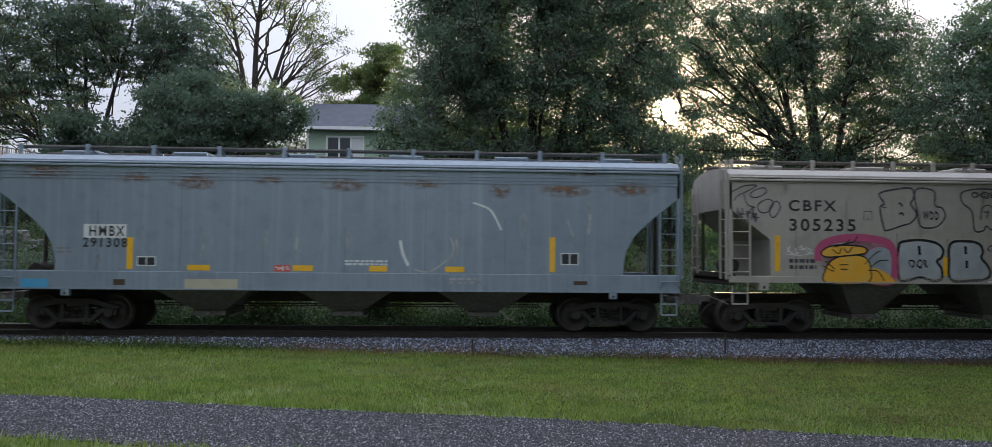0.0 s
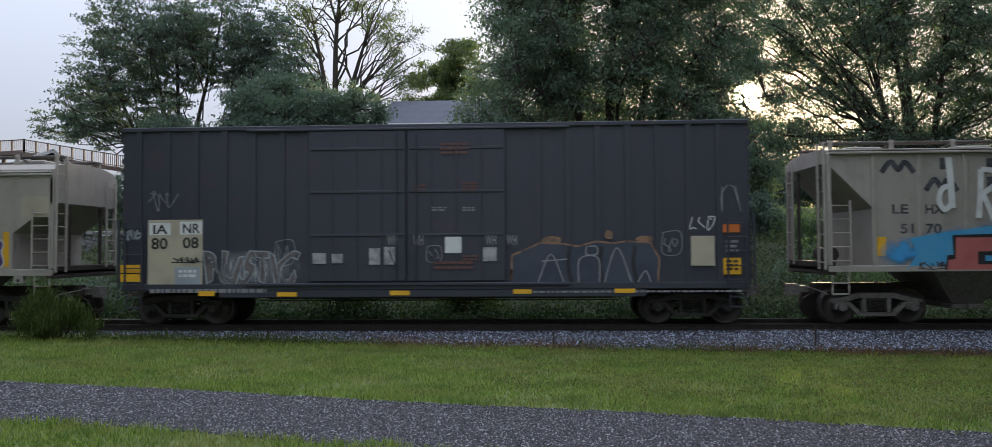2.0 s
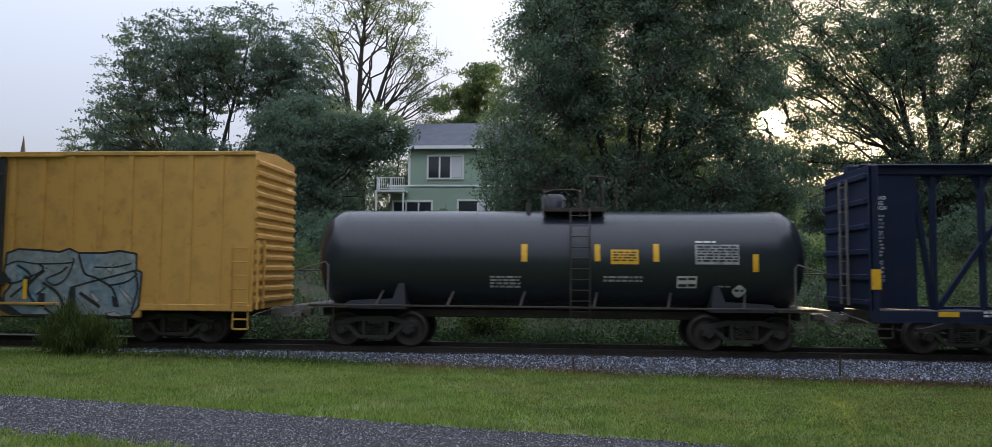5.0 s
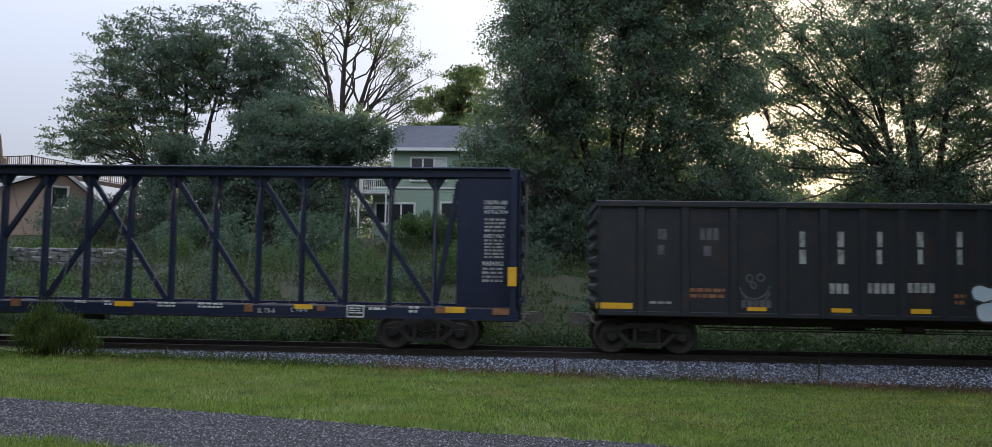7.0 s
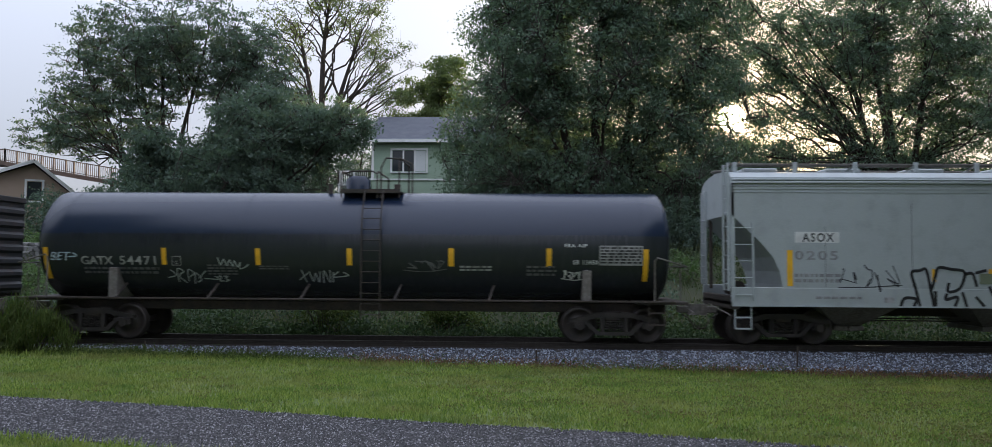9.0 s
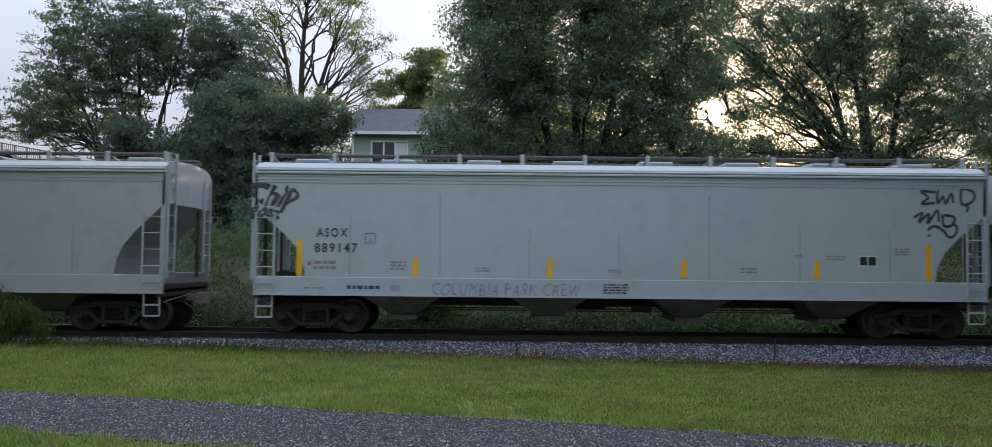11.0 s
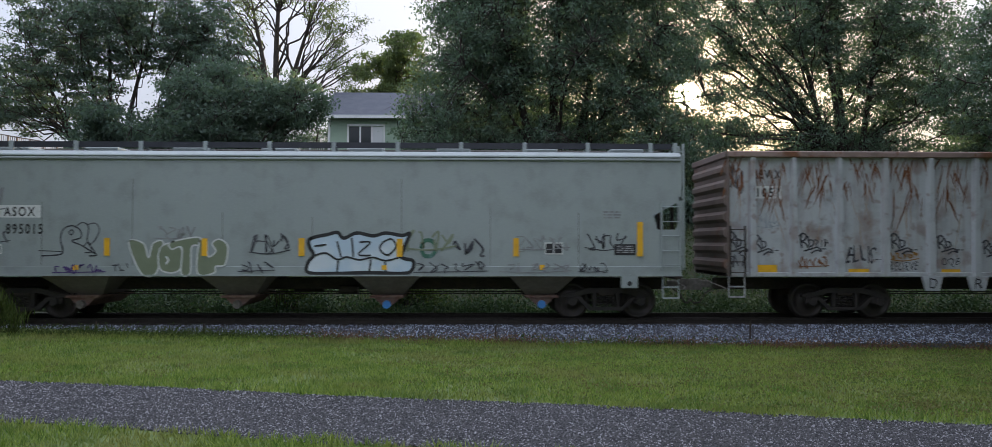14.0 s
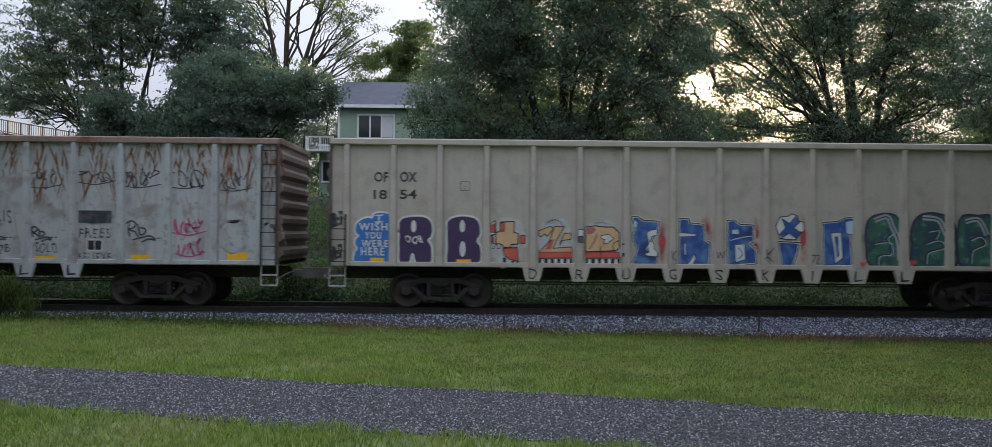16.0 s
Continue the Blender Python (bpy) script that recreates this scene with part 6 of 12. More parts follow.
stroke(B, [(1.08, 1.41), (1.94, 1.43)], 0.040, WHITE, y=-HW - 0.014)
small_print(B, 1.69, 1.80, 2.18, 1.96, PALE_INK, 3, 9)
scribble(B, -5.46, 2.87, -5.04, 3.19, INK, 15, 0.025, 3)
stain(B, -4.39, 3.52, -4.16, 4.00, STAIN_DARK)
stain(B, -0.85, 2.26, -0.62, 3.87, STAIN_DARK)
stain(B, 0.85, 3.08, 1.08, 4.05, STAIN_DARK)
stain(B, 3.88, 2.94, 4.12, 4.00, STAIN_DARK)
stain(B, 4.62, 1.49, 4.84, 2.87, STAIN_DARK)

# dark boxcar
patch(C, -7.30, 1.08, -5.86, 2.77, BEIGE, y=-HW - 0.004)
patch(C, -7.26, 2.38, -6.70, 2.69, WHITE, y=-HW - 0.007)
patch(C, -6.46, 2.39, -5.88, 2.72, WHITE, y=-HW - 0.007)
lettering(C, "IA", -7.16, 2.41, -6.78, 2.64, BLACK, y=-HW - 0.010, offset=0.02, space=1.0)
lettering(C, "NR", -6.38, 2.42, -5.93, 2.67, BLACK, y=-HW - 0.010, offset=0.02, space=1.0)
lettering(C, "80", -7.21, 2.01, -6.78, 2.31, BLACK, y=-HW - 0.010, offset=0.02, space=1.0)
lettering(C, "08", -6.38, 2.03, -5.96, 2.32, BLACK, y=-HW - 0.010, offset=0.02, space=1.0)
patch(C, -6.59, 1.08, -5.92, 1.55, GREYPATCH, y=-HW - 0.007)
scribble(C, -6.63, 1.65, -5.92, 1.81, BLACK, 3, 0.03, 5, y=-HW - 0.012)
small_print(C, -6.48, 1.25, -6.02, 1.48, WHITE, 2, 4, y=-HW - 0.010)
patch(C, -8.02, 1.41, -7.50, 1.62, YELLOW, name="reflector", y=-HW - 0.004)
patch(C, -8.02, 1.18, -7.50, 1.38, YELLOW, name="reflector", y=-HW - 0.004)
scribble(C, -7.30, 2.98, -6.54, 3.51, PALE_INK, 5, 0.025, 3, y=-HW - 0.004)
scribble(C, -7.95, 2.25, -7.46, 2.53, GREYPATCH, 6, 0.05, 3, y=-HW - 0.004)
bubble(C, "RUSTIC", -5.75, 1.12, -3.39, 1.90, PALE_FADE, GREYPATCH, fat=0.02, wide=0.03, y=-HW - 0.004)
stain(C, -5.80, 1.02, -3.19, 2.02, STAIN_PALE, y=-HW - 0.004)
patch(C, -2.98, 1.62, -2.64, 1.89, GREYWHITE, y=-HW - 0.062)
patch(C, -2.49, 1.63, -2.21, 1.87, GREYWHITE, y=-HW - 0.062)
patch(C, -1.53, 1.59, -1.25, 2.00, GREYWHITE, y=-HW - 0.062)
patch(C, -1.15, 1.59, -0.87, 2.04, GREYWHITE, y=-HW - 0.062)
patch(C, 0.40, 1.87, 0.82, 2.28, WHITE, y=-HW - 0.062)
patch(C, 1.36, 1.66, 1.70, 2.01, GREYWHITE, y=-HW - 0.062)
small_print(C, 0.28, 4.33, 1.02, 4.66, DULL_RED, 3, 0, y=-HW - 0.062)
small_print(C, -0.38, 3.44, -0.08, 3.61, DULL_RED, 2, 1, y=-HW - 0.062)
small_print(C, 0.84, 3.42, 1.23, 3.65, DULL_RED, 3, 2, y=-HW - 0.062)
small_print(C, 0.07, 2.91, 0.44, 3.04, PALE_INK, 2, 3, y=-HW - 0.062)
small_print(C, 0.85, 2.90, 1.15, 3.03, PALE_INK, 2, 4, y=-HW - 0.062)
small_print(C, 0.12, 1.42, 1.10, 1.67, DULL_RED, 2, 5, y=-HW - 0.062)
small_print(C, 0.85, 1.65, 1.26, 1.82, DULL_RED, 2, 6, y=-HW - 0.062)
lettering(C, "WH", -1.07, 2.08, -0.80, 2.34, PALE_INK, y=-HW - 0.064, offset=0.02, space=1.0)
lettering(C, "WH", -0.41, 2.07, -0.15, 2.33, PALE_INK, y=-HW - 0.064, offset=0.02, space=1.0)
lettering(C, "WH", 1.42, 2.06, 1.69, 2.32, PALE_INK, y=-HW - 0.064, offset=0.02, space=1.0)
lettering(C, "WH", 1.95, 2.06, 2.21, 2.31, PALE_INK, y=-HW - 0.064, offset=0.02, space=1.0)
stroke(C, [(-3.95, 2.19), (-3.51, 2.21), (-3.51, 1.65), (-3.95, 1.65), (-3.95, 2.19)], 0.020, PALE_INK, y=-HW - 0.004)
scribble(C, -3.90, 1.70, -3.54, 2.14, PALE_INK, 8, 0.02, 2, y=-HW - 0.004)
stroke(C, [(-0.05, 2.04), (0.28, 2.04), (0.28, 1.68), (-0.05, 1.68), (-0.05, 2.04)], 0.020, PALE_INK, y=-HW - 0.062)
scribble(C, 0.00, 1.71, 0.25, 2.00, PALE_INK, 9, 0.02, 2, y=-HW - 0.062)
patch(C, -5.96, 0.81, -5.54, 0.94, YELLOW, name="reflector", y=-HW - 0.02)
patch(C, -3.91, 0.79, -3.40, 0.90, YELLOW, name="reflector", y=-HW - 0.02)
patch(C, -1.01, 0.81, -0.50, 0.93, YELLOW, name="reflector", y=-HW - 0.02)
patch(C, 2.11, 0.84, 2.57, 0.95, YELLOW, name="reflector", y=-HW - 0.02)
patch(C, 4.64, 0.85, 5.15, 0.96, YELLOW, name="reflector", y=-HW - 0.02)
throw_up(C, [(2.06, 1.10), (2.09, 1.80), (2.66, 2.05), (2.79, 2.12), (3.40, 2.08), (3.75, 2.02), (4.20, 2.14), (4.62, 2.09), (4.94, 2.14), (5.54, 2.10), (5.76, 1.69), (5.70, 1.08)], DUSK_FADE, PEACH_FADE, 0.045, sharp=True, y=-HW - 0.004)
stroke(C, [(3.54, 2.02), (3.49, 1.57), (3.57, 1.11)], 0.100, BLACK, y=-HW - 0.010)
stroke(C, [(4.33, 2.01), (4.28, 1.57), (4.36, 1.10)], 0.100, BLACK, y=-HW - 0.010)
stroke(C, [(5.16, 2.01), (5.11, 1.56), (5.20, 1.10)], 0.100, BLACK, y=-HW - 0.010)
stroke(C, [(2.74, 1.13), (3.06, 1.83), (3.38, 1.12)], 0.035, PALE_INK, y=-HW - 0.012)
stroke(C, [(4.39, 1.12), (4.71, 1.98), (5.06, 1.12)], 0.035, PALE_INK, y=-HW - 0.012)
stroke(C, [(3.75, 1.12), (3.78, 1.70), (4.23, 1.73), (4.27, 1.12)], 0.035, PALE_INK, y=-HW - 0.012)
stroke(C, [(5.22, 1.12), (5.41, 1.40), (5.54, 1.12)], 0.035, PALE_INK, y=-HW - 0.012)
stroke(C, [(2.82, 1.65), (3.46, 1.70)], 0.035, PALE_INK, y=-HW - 0.012)
stroke(C, [(3.95, 2.01), (4.20, 2.01), (4.20, 1.82), (3.95, 1.82), (3.95, 2.01)], 0.035, PALE_INK, y=-HW - 0.012)
stroke(C, [(5.85, 2.35), (6.28, 2.36), (6.27, 1.84), (5.84, 1.83), (5.85, 2.35)], 0.020, PALE_INK, y=-HW - 0.004)
scribble(C, 5.89, 1.88, 6.24, 2.30, PALE_INK, 10, 0.02, 2, y=-HW - 0.004)
blob(C, 2.84, 2.07, 3.32, 2.27, PEACH_FADE, 3, y=-HW - 0.004)
blob(C, 4.41, 2.20, 4.60, 2.41, PEACH_FADE, 3, y=-HW - 0.004)
blob(C, 5.18, 2.13, 5.61, 2.27, PEACH_FADE, 3, y=-HW - 0.004)
patch(C, 6.54, 1.52, 7.12, 2.26, BEIGE, y=-HW - 0.004)
patch(C, 7.33, 2.34, 7.74, 2.54, ORANGE, y=-HW - 0.004)
patch(C, 7.33, 1.30, 7.76, 1.71, YELLOW, name="reflector", y=-HW - 0.004)
scribble(C, 6.53, 2.31, 7.13, 2.74, WHITE, 23, 0.03, 3, y=-HW - 0.008)
small_print(C, 7.39, 1.36, 7.69, 1.65, BROWN_INK, 3, 5, y=-HW - 0.008)
small_print(C, 7.39, 1.80, 7.70, 2.15, PALE_INK, 3, 8, y=-HW - 0.004)
scribble(C, 7.28, 2.74, 7.75, 3.53, PALE_INK, 24, 0.02, 2, y=-HW - 0.004)
small_print(C, -7.24, 0.82, -4.19, 0.99, PALE_INK, 1, 30, y=-HW - 0.016)
small_print(C, 2.40, 0.83, 7.80, 0.91, PALE_INK, 1, 31, y=-HW - 0.016)

# ribbed stone-grey hopper
stroke(D, [(-4.21, 3.79), (-3.98, 4.05), (-3.80, 3.85), (-3.64, 4.04), (-3.42, 3.78)], 0.130, INK, y=-HW + 0.044)
stroke(D, [(-3.15, 3.33), (-2.94, 3.61), (-2.77, 3.41), (-2.61, 3.60), (-2.39, 3.32)], 0.130, INK, y=-HW + 0.044)
bars(D, -2.80, 3.85, -2.62, 4.13, INK, 1, y=-HW + 0.044)
bars(D, -1.69, 3.83, -1.50, 4.11, INK, 1, y=-HW + 0.044)
bars(D, -0.64, 3.82, -0.46, 4.09, INK, 1, y=-HW + 0.044)
bars(D, 0.44, 3.81, 0.61, 4.08, INK, 1, y=-HW + 0.044)
bars(D, 1.55, 3.79, 1.73, 4.06, INK, 1, y=-HW + 0.044)
bars(D, 2.57, 3.78, 2.75, 4.05, INK, 1, y=-HW + 0.044)
bars(D, 3.63, 3.76, 3.81, 4.04, INK, 1, y=-HW + 0.044)
bars(D, -1.69, 3.38, -1.50, 3.66, INK, 1, y=-HW + 0.044)
bars(D, -0.64, 3.37, -0.46, 3.64, INK, 1, y=-HW + 0.044)
bars(D, 1.55, 3.34, 1.72, 3.62, INK, 1, y=-HW + 0.044)
bars(D, 2.57, 3.33, 2.74, 3.60, INK, 1, y=-HW + 0.044)
bars(D, 3.62, 3.32, 3.80, 3.59, INK, 1, y=-HW + 0.044)
lettering(D, "LE", -3.97, 2.77, -3.58, 3.00, INK, offset=0.02, space=1.0, y=-HW + 0.044)
lettering(D, "HX", -3.17, 2.76, -2.73, 2.99, INK, offset=0.02, space=1.0, y=-HW + 0.044)
lettering(D, "51", -3.78, 2.28, -3.46, 2.52, INK, offset=0.02, space=1.0, y=-HW + 0.044)
lettering(D, "70", -3.17, 2.27, -2.79, 2.52, INK, offset=0.02, space=1.0, y=-HW + 0.044)
stroke(D, [(-2.62, 4.14), (-2.58, 3.60), (-2.55, 2.89)], 0.160, WHITE)
stroke(D, [(-2.53, 3.44), (-2.77, 3.38), (-2.86, 3.08), (-2.72, 2.86), (-2.52, 3.08)], 0.130, WHITE)
stroke(D, [(-1.85, 3.84), (-1.88, 3.27), (-1.93, 2.65)], 0.140, WHITE)
stroke(D, [(-1.85, 3.84), (-1.52, 3.78), (-1.48, 3.51), (-1.82, 3.24)], 0.130, WHITE)
stroke(D, [(-1.82, 3.24), (-1.68, 2.91), (-1.54, 2.57), (-1.42, 3.07)], 0.130, WHITE)
stroke(D, [(-0.57, 3.76), (-0.80, 3.58), (-0.82, 3.18), (-0.61, 2.92), (-0.35, 3.09), (-0.30, 3.49), (-0.57, 3.76)], 0.130, WHITE)
stroke(D, [(-0.82, 2.76), (-0.48, 2.77), (-0.23, 2.67)], 0.060, WHITE)
stroke(D, [(-0.77, 2.63), (-0.48, 2.63), (-0.28, 2.54)], 0.060, WHITE)
stroke(D, [(0.38, 3.49), (0.63, 3.60), (0.66, 3.21), (0.59, 3.15)], 0.110, WHITE)
stroke(D, [(0.53, 3.53), (0.46, 3.08), (0.40, 2.67)], 0.140, WHITE)
stroke(D, [(0.52, 3.84), (0.63, 3.84), (0.60, 3.71), (0.50, 3.76)], 0.100, WHITE)
stroke(D, [(1.45, 4.15), (1.53, 3.55), (1.59, 3.04)], 0.150, WHITE)
stroke(D, [(1.58, 3.47), (1.34, 3.39), (1.22, 3.11), (1.35, 2.87), (1.59, 3.04)], 0.130, WHITE)
stroke(D, [(1.72, 2.99), (1.81, 2.99), (1.78, 2.93)], 0.100, WHITE)
stain(D, -3.70, 1.33, 2.95, 2.61, STAIN_BLUE)
stain(D, -3.86, 1.33, -1.39, 2.38, STAIN_BLUE)
throw_up(D, [(-3.55, 2.15), (-2.67, 2.30), (-1.76, 2.42), (-0.51, 2.50), (0.86, 2.47), (1.95, 2.38), (2.21, 2.10), (2.29, 1.89), (2.48, 1.75), (2.88, 1.60), (3.07, 1.36), (-3.65, 1.37), (-3.40, 1.78)], SKYBLUE, SKYBLUE, 0.030, sharp=True)
throw_up(D, [(-2.69, 1.73), (-2.54, 1.74), (-2.55, 2.22), (-1.28, 2.25), (-0.59, 2.13), (0.92, 2.19), (0.98, 2.22), (1.79, 2.19), (2.48, 1.75), (2.54, 1.35), (-2.75, 1.37)], BLACK, BLACK, 0.030, y=-HW - 0.009, sharp=True)
throw_up(D, [(-2.48, 2.17), (-1.48, 2.17), (-1.51, 1.84), (-1.98, 1.83), (-1.98, 1.51), (-1.50, 1.51), (-1.27, 1.62), (-1.16, 1.62), (-1.17, 1.37), (-2.70, 1.38), (-2.68, 1.62), (-2.51, 1.65)], CORAL, CORAL, 0.008, y=-HW - 0.014, sharp=True)
throw_up(D, [(-1.23, 2.18), (-0.76, 2.18), (-0.75, 1.88), (-0.55, 1.85), (-0.53, 2.18), (-0.04, 2.17), (-0.05, 1.66), (-0.48, 1.64), (-0.48, 1.37), (-0.82, 1.37), (-0.84, 1.62), (-1.22, 1.79)], LIME, LIME, 0.008, y=-HW - 0.014, sharp=True)
throw_up(D, [(-0.02, 2.17), (0.92, 2.17), (0.93, 1.85), (0.57, 1.82), (0.58, 1.37), (0.29, 1.37), (0.29, 1.80), (-0.03, 1.82)], LIME, LIME, 0.008, y=-HW - 0.014, sharp=True)
throw_up(D, [(1.00, 2.19), (1.77, 2.18), (1.75, 1.88), (1.33, 1.84), (1.28, 1.50), (1.79, 1.51), (1.81, 1.65), (2.15, 1.69), (2.17, 1.36), (0.99, 1.36)], CORAL, CORAL, 0.008, y=-HW - 0.014, sharp=True)
throw_up(D, [(-1.80, 1.73), (-1.50, 1.72), (-1.53, 1.60), (-1.80, 1.60)], SKYBLUE, SKYBLUE, 0.008, y=-HW - 0.014, sharp=True)
throw_up(D, [(-0.19, 1.37), (-0.17, 1.49), (0.02, 1.61), (0.23, 1.61), (0.22, 1.37)], SKYBLUE, SKYBLUE, 0.008, y=-HW - 0.014, sharp=True)
throw_up(D, [(0.79, 1.62), (0.93, 1.62), (0.92, 1.36), (0.82, 1.36)], SKYBLUE, SKYBLUE, 0.008, y=-HW - 0.014, sharp=True)
throw_up(D, [(-0.98, 1.50), (-0.84, 1.50), (-0.84, 1.37), (-0.97, 1.37)], SKYBLUE, SKYBLUE, 0.008, y=-HW - 0.014, sharp=True)
plate(D, 2.46, 1.65, 2.83, 1.90, y=-HW - 0.012)
patch(D, -4.35, 1.73, -4.13, 2.20, YELLOW, name="reflector", y=-HW + 0.04)
patch(D, 3.95, 1.59, 4.14, 2.02, YELLOW, name="reflector", y=-HW + 0.04)
scribble(D, 3.30, 2.23, 4.18, 2.58, INK, 33, 0.035, 5, y=-HW + 0.04)
small_print(D, 2.24, 2.08, 3.03, 2.26, INK, 2, 6, y=-HW + 0.04)
scribble(D, 2.47, 1.39, 2.97, 1.57, INK, 34, 0.03, 4)
small_print(D, -3.98, 1.60, -3.61, 1.79, INK, 2, 7, y=-HW + 0.04)
scribble(D, -3.36, 1.40, -2.70, 1.60, INK, 35, 0.03, 5)
stain(D, -4.36, 1.42, -3.03, 2.23, STAIN_BLUE)
scribble(D, 3.34, 1.98, 4.06, 2.23, PALE_INK, 36, 0.02, 4, y=-HW + 0.04)

# yellow boxcar
lettering(E, "next", -8.29, 3.91, -7.69, 4.11, BROWN_INK, shear=0.25, offset=0.012, y=-HW + 0.038)
lettering(E, "load", -8.29, 3.71, -7.71, 3.90, BROWN_INK, shear=0.25, offset=0.012, y=-HW + 0.038)
lettering(E, "any", -5.76, 3.90, -5.27, 4.11, BROWN_INK, shear=0.25, offset=0.012, y=-HW + 0.038)
lettering(E, "road", -5.81, 3.74, -5.22, 3.91, BROWN_INK, shear=0.25, offset=0.012, y=-HW + 0.038)
lettering(E, "TB", -7.52, 2.70, -6.92, 3.02, BROWN_INK, shear=0.25, offset=0.012, y=-HW + 0.038)
lettering(E, "OX", -6.71, 2.71, -6.07, 3.01, BROWN_INK, shear=0.25, offset=0.012, y=-HW + 0.038)
lettering(E, "6", -7.99, 2.22, -7.73, 2.51, BROWN_INK, shear=0.25, offset=0.012, space=1.0, y=-HW + 0.038)
lettering(E, "65", -7.51, 2.22, -6.95, 2.51, BROWN_INK, shear=0.25, offset=0.012, space=1.0, y=-HW + 0.038)
lettering(E, "44", -6.70, 2.23, -6.14, 2.52, BROWN_INK, shear=0.25, offset=0.012, space=1.0, y=-HW + 0.038)
lettering(E, "2", -5.86, 2.24, -5.59, 2.51, BROWN_INK, shear=0.25, offset=0.012, space=1.0, y=-HW + 0.038)
stroke(E, [(-7.42, 4.24), (-7.19, 4.11), (-6.97, 3.96), (-7.20, 3.83), (-7.42, 3.69)], 0.240, RED, y=-HW - 0.004)
stroke(E, [(-6.06, 4.25), (-6.30, 4.11), (-6.54, 3.97), (-6.30, 3.82), (-6.07, 3.68)], 0.240, RED, y=-HW - 0.004)
stroke(E, [(-7.39, 4.50), (-7.05, 4.28), (-6.72, 3.97), (-7.05, 3.66), (-7.36, 3.42)], 0.200, ROYAL, y=-HW - 0.004)
stroke(E, [(-6.11, 4.49), (-6.36, 4.34), (-6.52, 4.23)], 0.200, ROYAL, y=-HW - 0.004)
stroke(E, [(-6.12, 3.42), (-6.37, 3.60), (-6.53, 3.75)], 0.200, ROYAL, y=-HW - 0.004)
lettering(E, "-IMPORTANT-", -1.53, 4.42, -0.84, 4.50, WHITE, offset=0.02, space=1.25, y=-HW - 0.036)
lettering(E, "CLOSE THIS DOOR", -1.73, 4.29, -0.67, 4.39, WHITE, offset=0.02, space=1.25, y=-HW - 0.036)
lettering(E, "BEFORE CLOSING", -1.71, 4.17, -0.68, 4.26, WHITE, offset=0.02, space=1.25, y=-HW - 0.036)
lettering(E, "MAIN DOOR", -1.52, 4.04, -0.85, 4.13, WHITE, offset=0.02, space=1.25, y=-HW - 0.036)
lettering(E, "CLOSE AND LOCK", 0.76, 4.38, 1.76, 4.48, WHITE, offset=0.02, space=1.25, y=-HW - 0.036)
lettering(E, "BOTH DOORS", 0.91, 4.28, 1.62, 4.37, WHITE, offset=0.02, space=1.25, y=-HW - 0.036)
lettering(E, "BEFORE", 1.04, 4.17, 1.50, 4.26, WHITE, offset=0.02, space=1.25, y=-HW - 0.036)
lettering(E, "MOVING CAR", 0.90, 4.05, 1.65, 4.16, WHITE, offset=0.02, space=1.25, y=-HW - 0.036)
lettering(E, "KYT.", -1.04, 2.62, -0.56, 2.92, SKYBLUE, y=-HW - 0.06, shear=0.2, warp=0.15)
lettering(E, "JOINS", -1.83, 2.64, -1.27, 2.93, SKYBLUE, y=-HW - 0.06, shear=0.2, warp=0.2)
scribble(E, -1.73, 3.00, -1.60, 3.25, SKYBLUE, 42, 0.03, 1, y=-HW - 0.06)
small_print(E, 0.23, 3.23, 0.56, 3.48, WHITE, 3, 50, y=-HW - 0.06)
small_print(E, 1.56, 3.27, 2.33, 3.46, WHITE, 3, 51, y=-HW - 0.06)
small_print(E, 0.82, 2.76, 1.12, 2.88, WHITE, 3, 52, y=-HW - 0.06)
small_print(E, -0.86, 1.91, -0.48, 2.06, WHITE, 3, 53, y=-HW - 0.06)
small_print(E, 1.64, 1.90, 2.05, 2.08, WHITE, 3, 54, y=-HW - 0.06)
small_print(E, 2.06, 2.25, 2.39, 2.40, WHITE, 3, 55, y=-HW - 0.06)
small_print(E, -2.25, 2.16, -1.94, 2.41, WHITE, 3, 56, y=-HW - 0.06)
small_print(E, 0.70, 1.38, 1.03, 1.56, WHITE, 3, 57, y=-HW - 0.06)
patch(E, 1.21, 2.62, 1.44, 2.87, GREYWHITE, y=-HW - 0.06)
patch(E, -1.42, 1.89, -1.19, 2.11, GREYWHITE, y=-HW - 0.06)
patch(E, 1.09, 1.88, 1.31, 2.10, GREYWHITE, y=-HW - 0.06)
patch(E, -0.42, 3.22, -0.27, 3.30, GREYWHITE, y=-HW - 0.06)
stroke(E, [(-1.40, 2.24), (-1.32, 2.33), (-1.25, 2.23), (-1.33, 2.14), (-1.40, 2.24)], 0.030, WHITE, y=-HW - 0.06)
stroke(E, [(1.11, 2.22), (1.19, 2.31), (1.26, 2.22), (1.18, 2.13), (1.11, 2.22)], 0.030, WHITE, y=-HW - 0.06)
patch(E, 0.25, 1.56, 0.40, 2.06, YELLOW, name="reflector", y=-HW - 0.06)
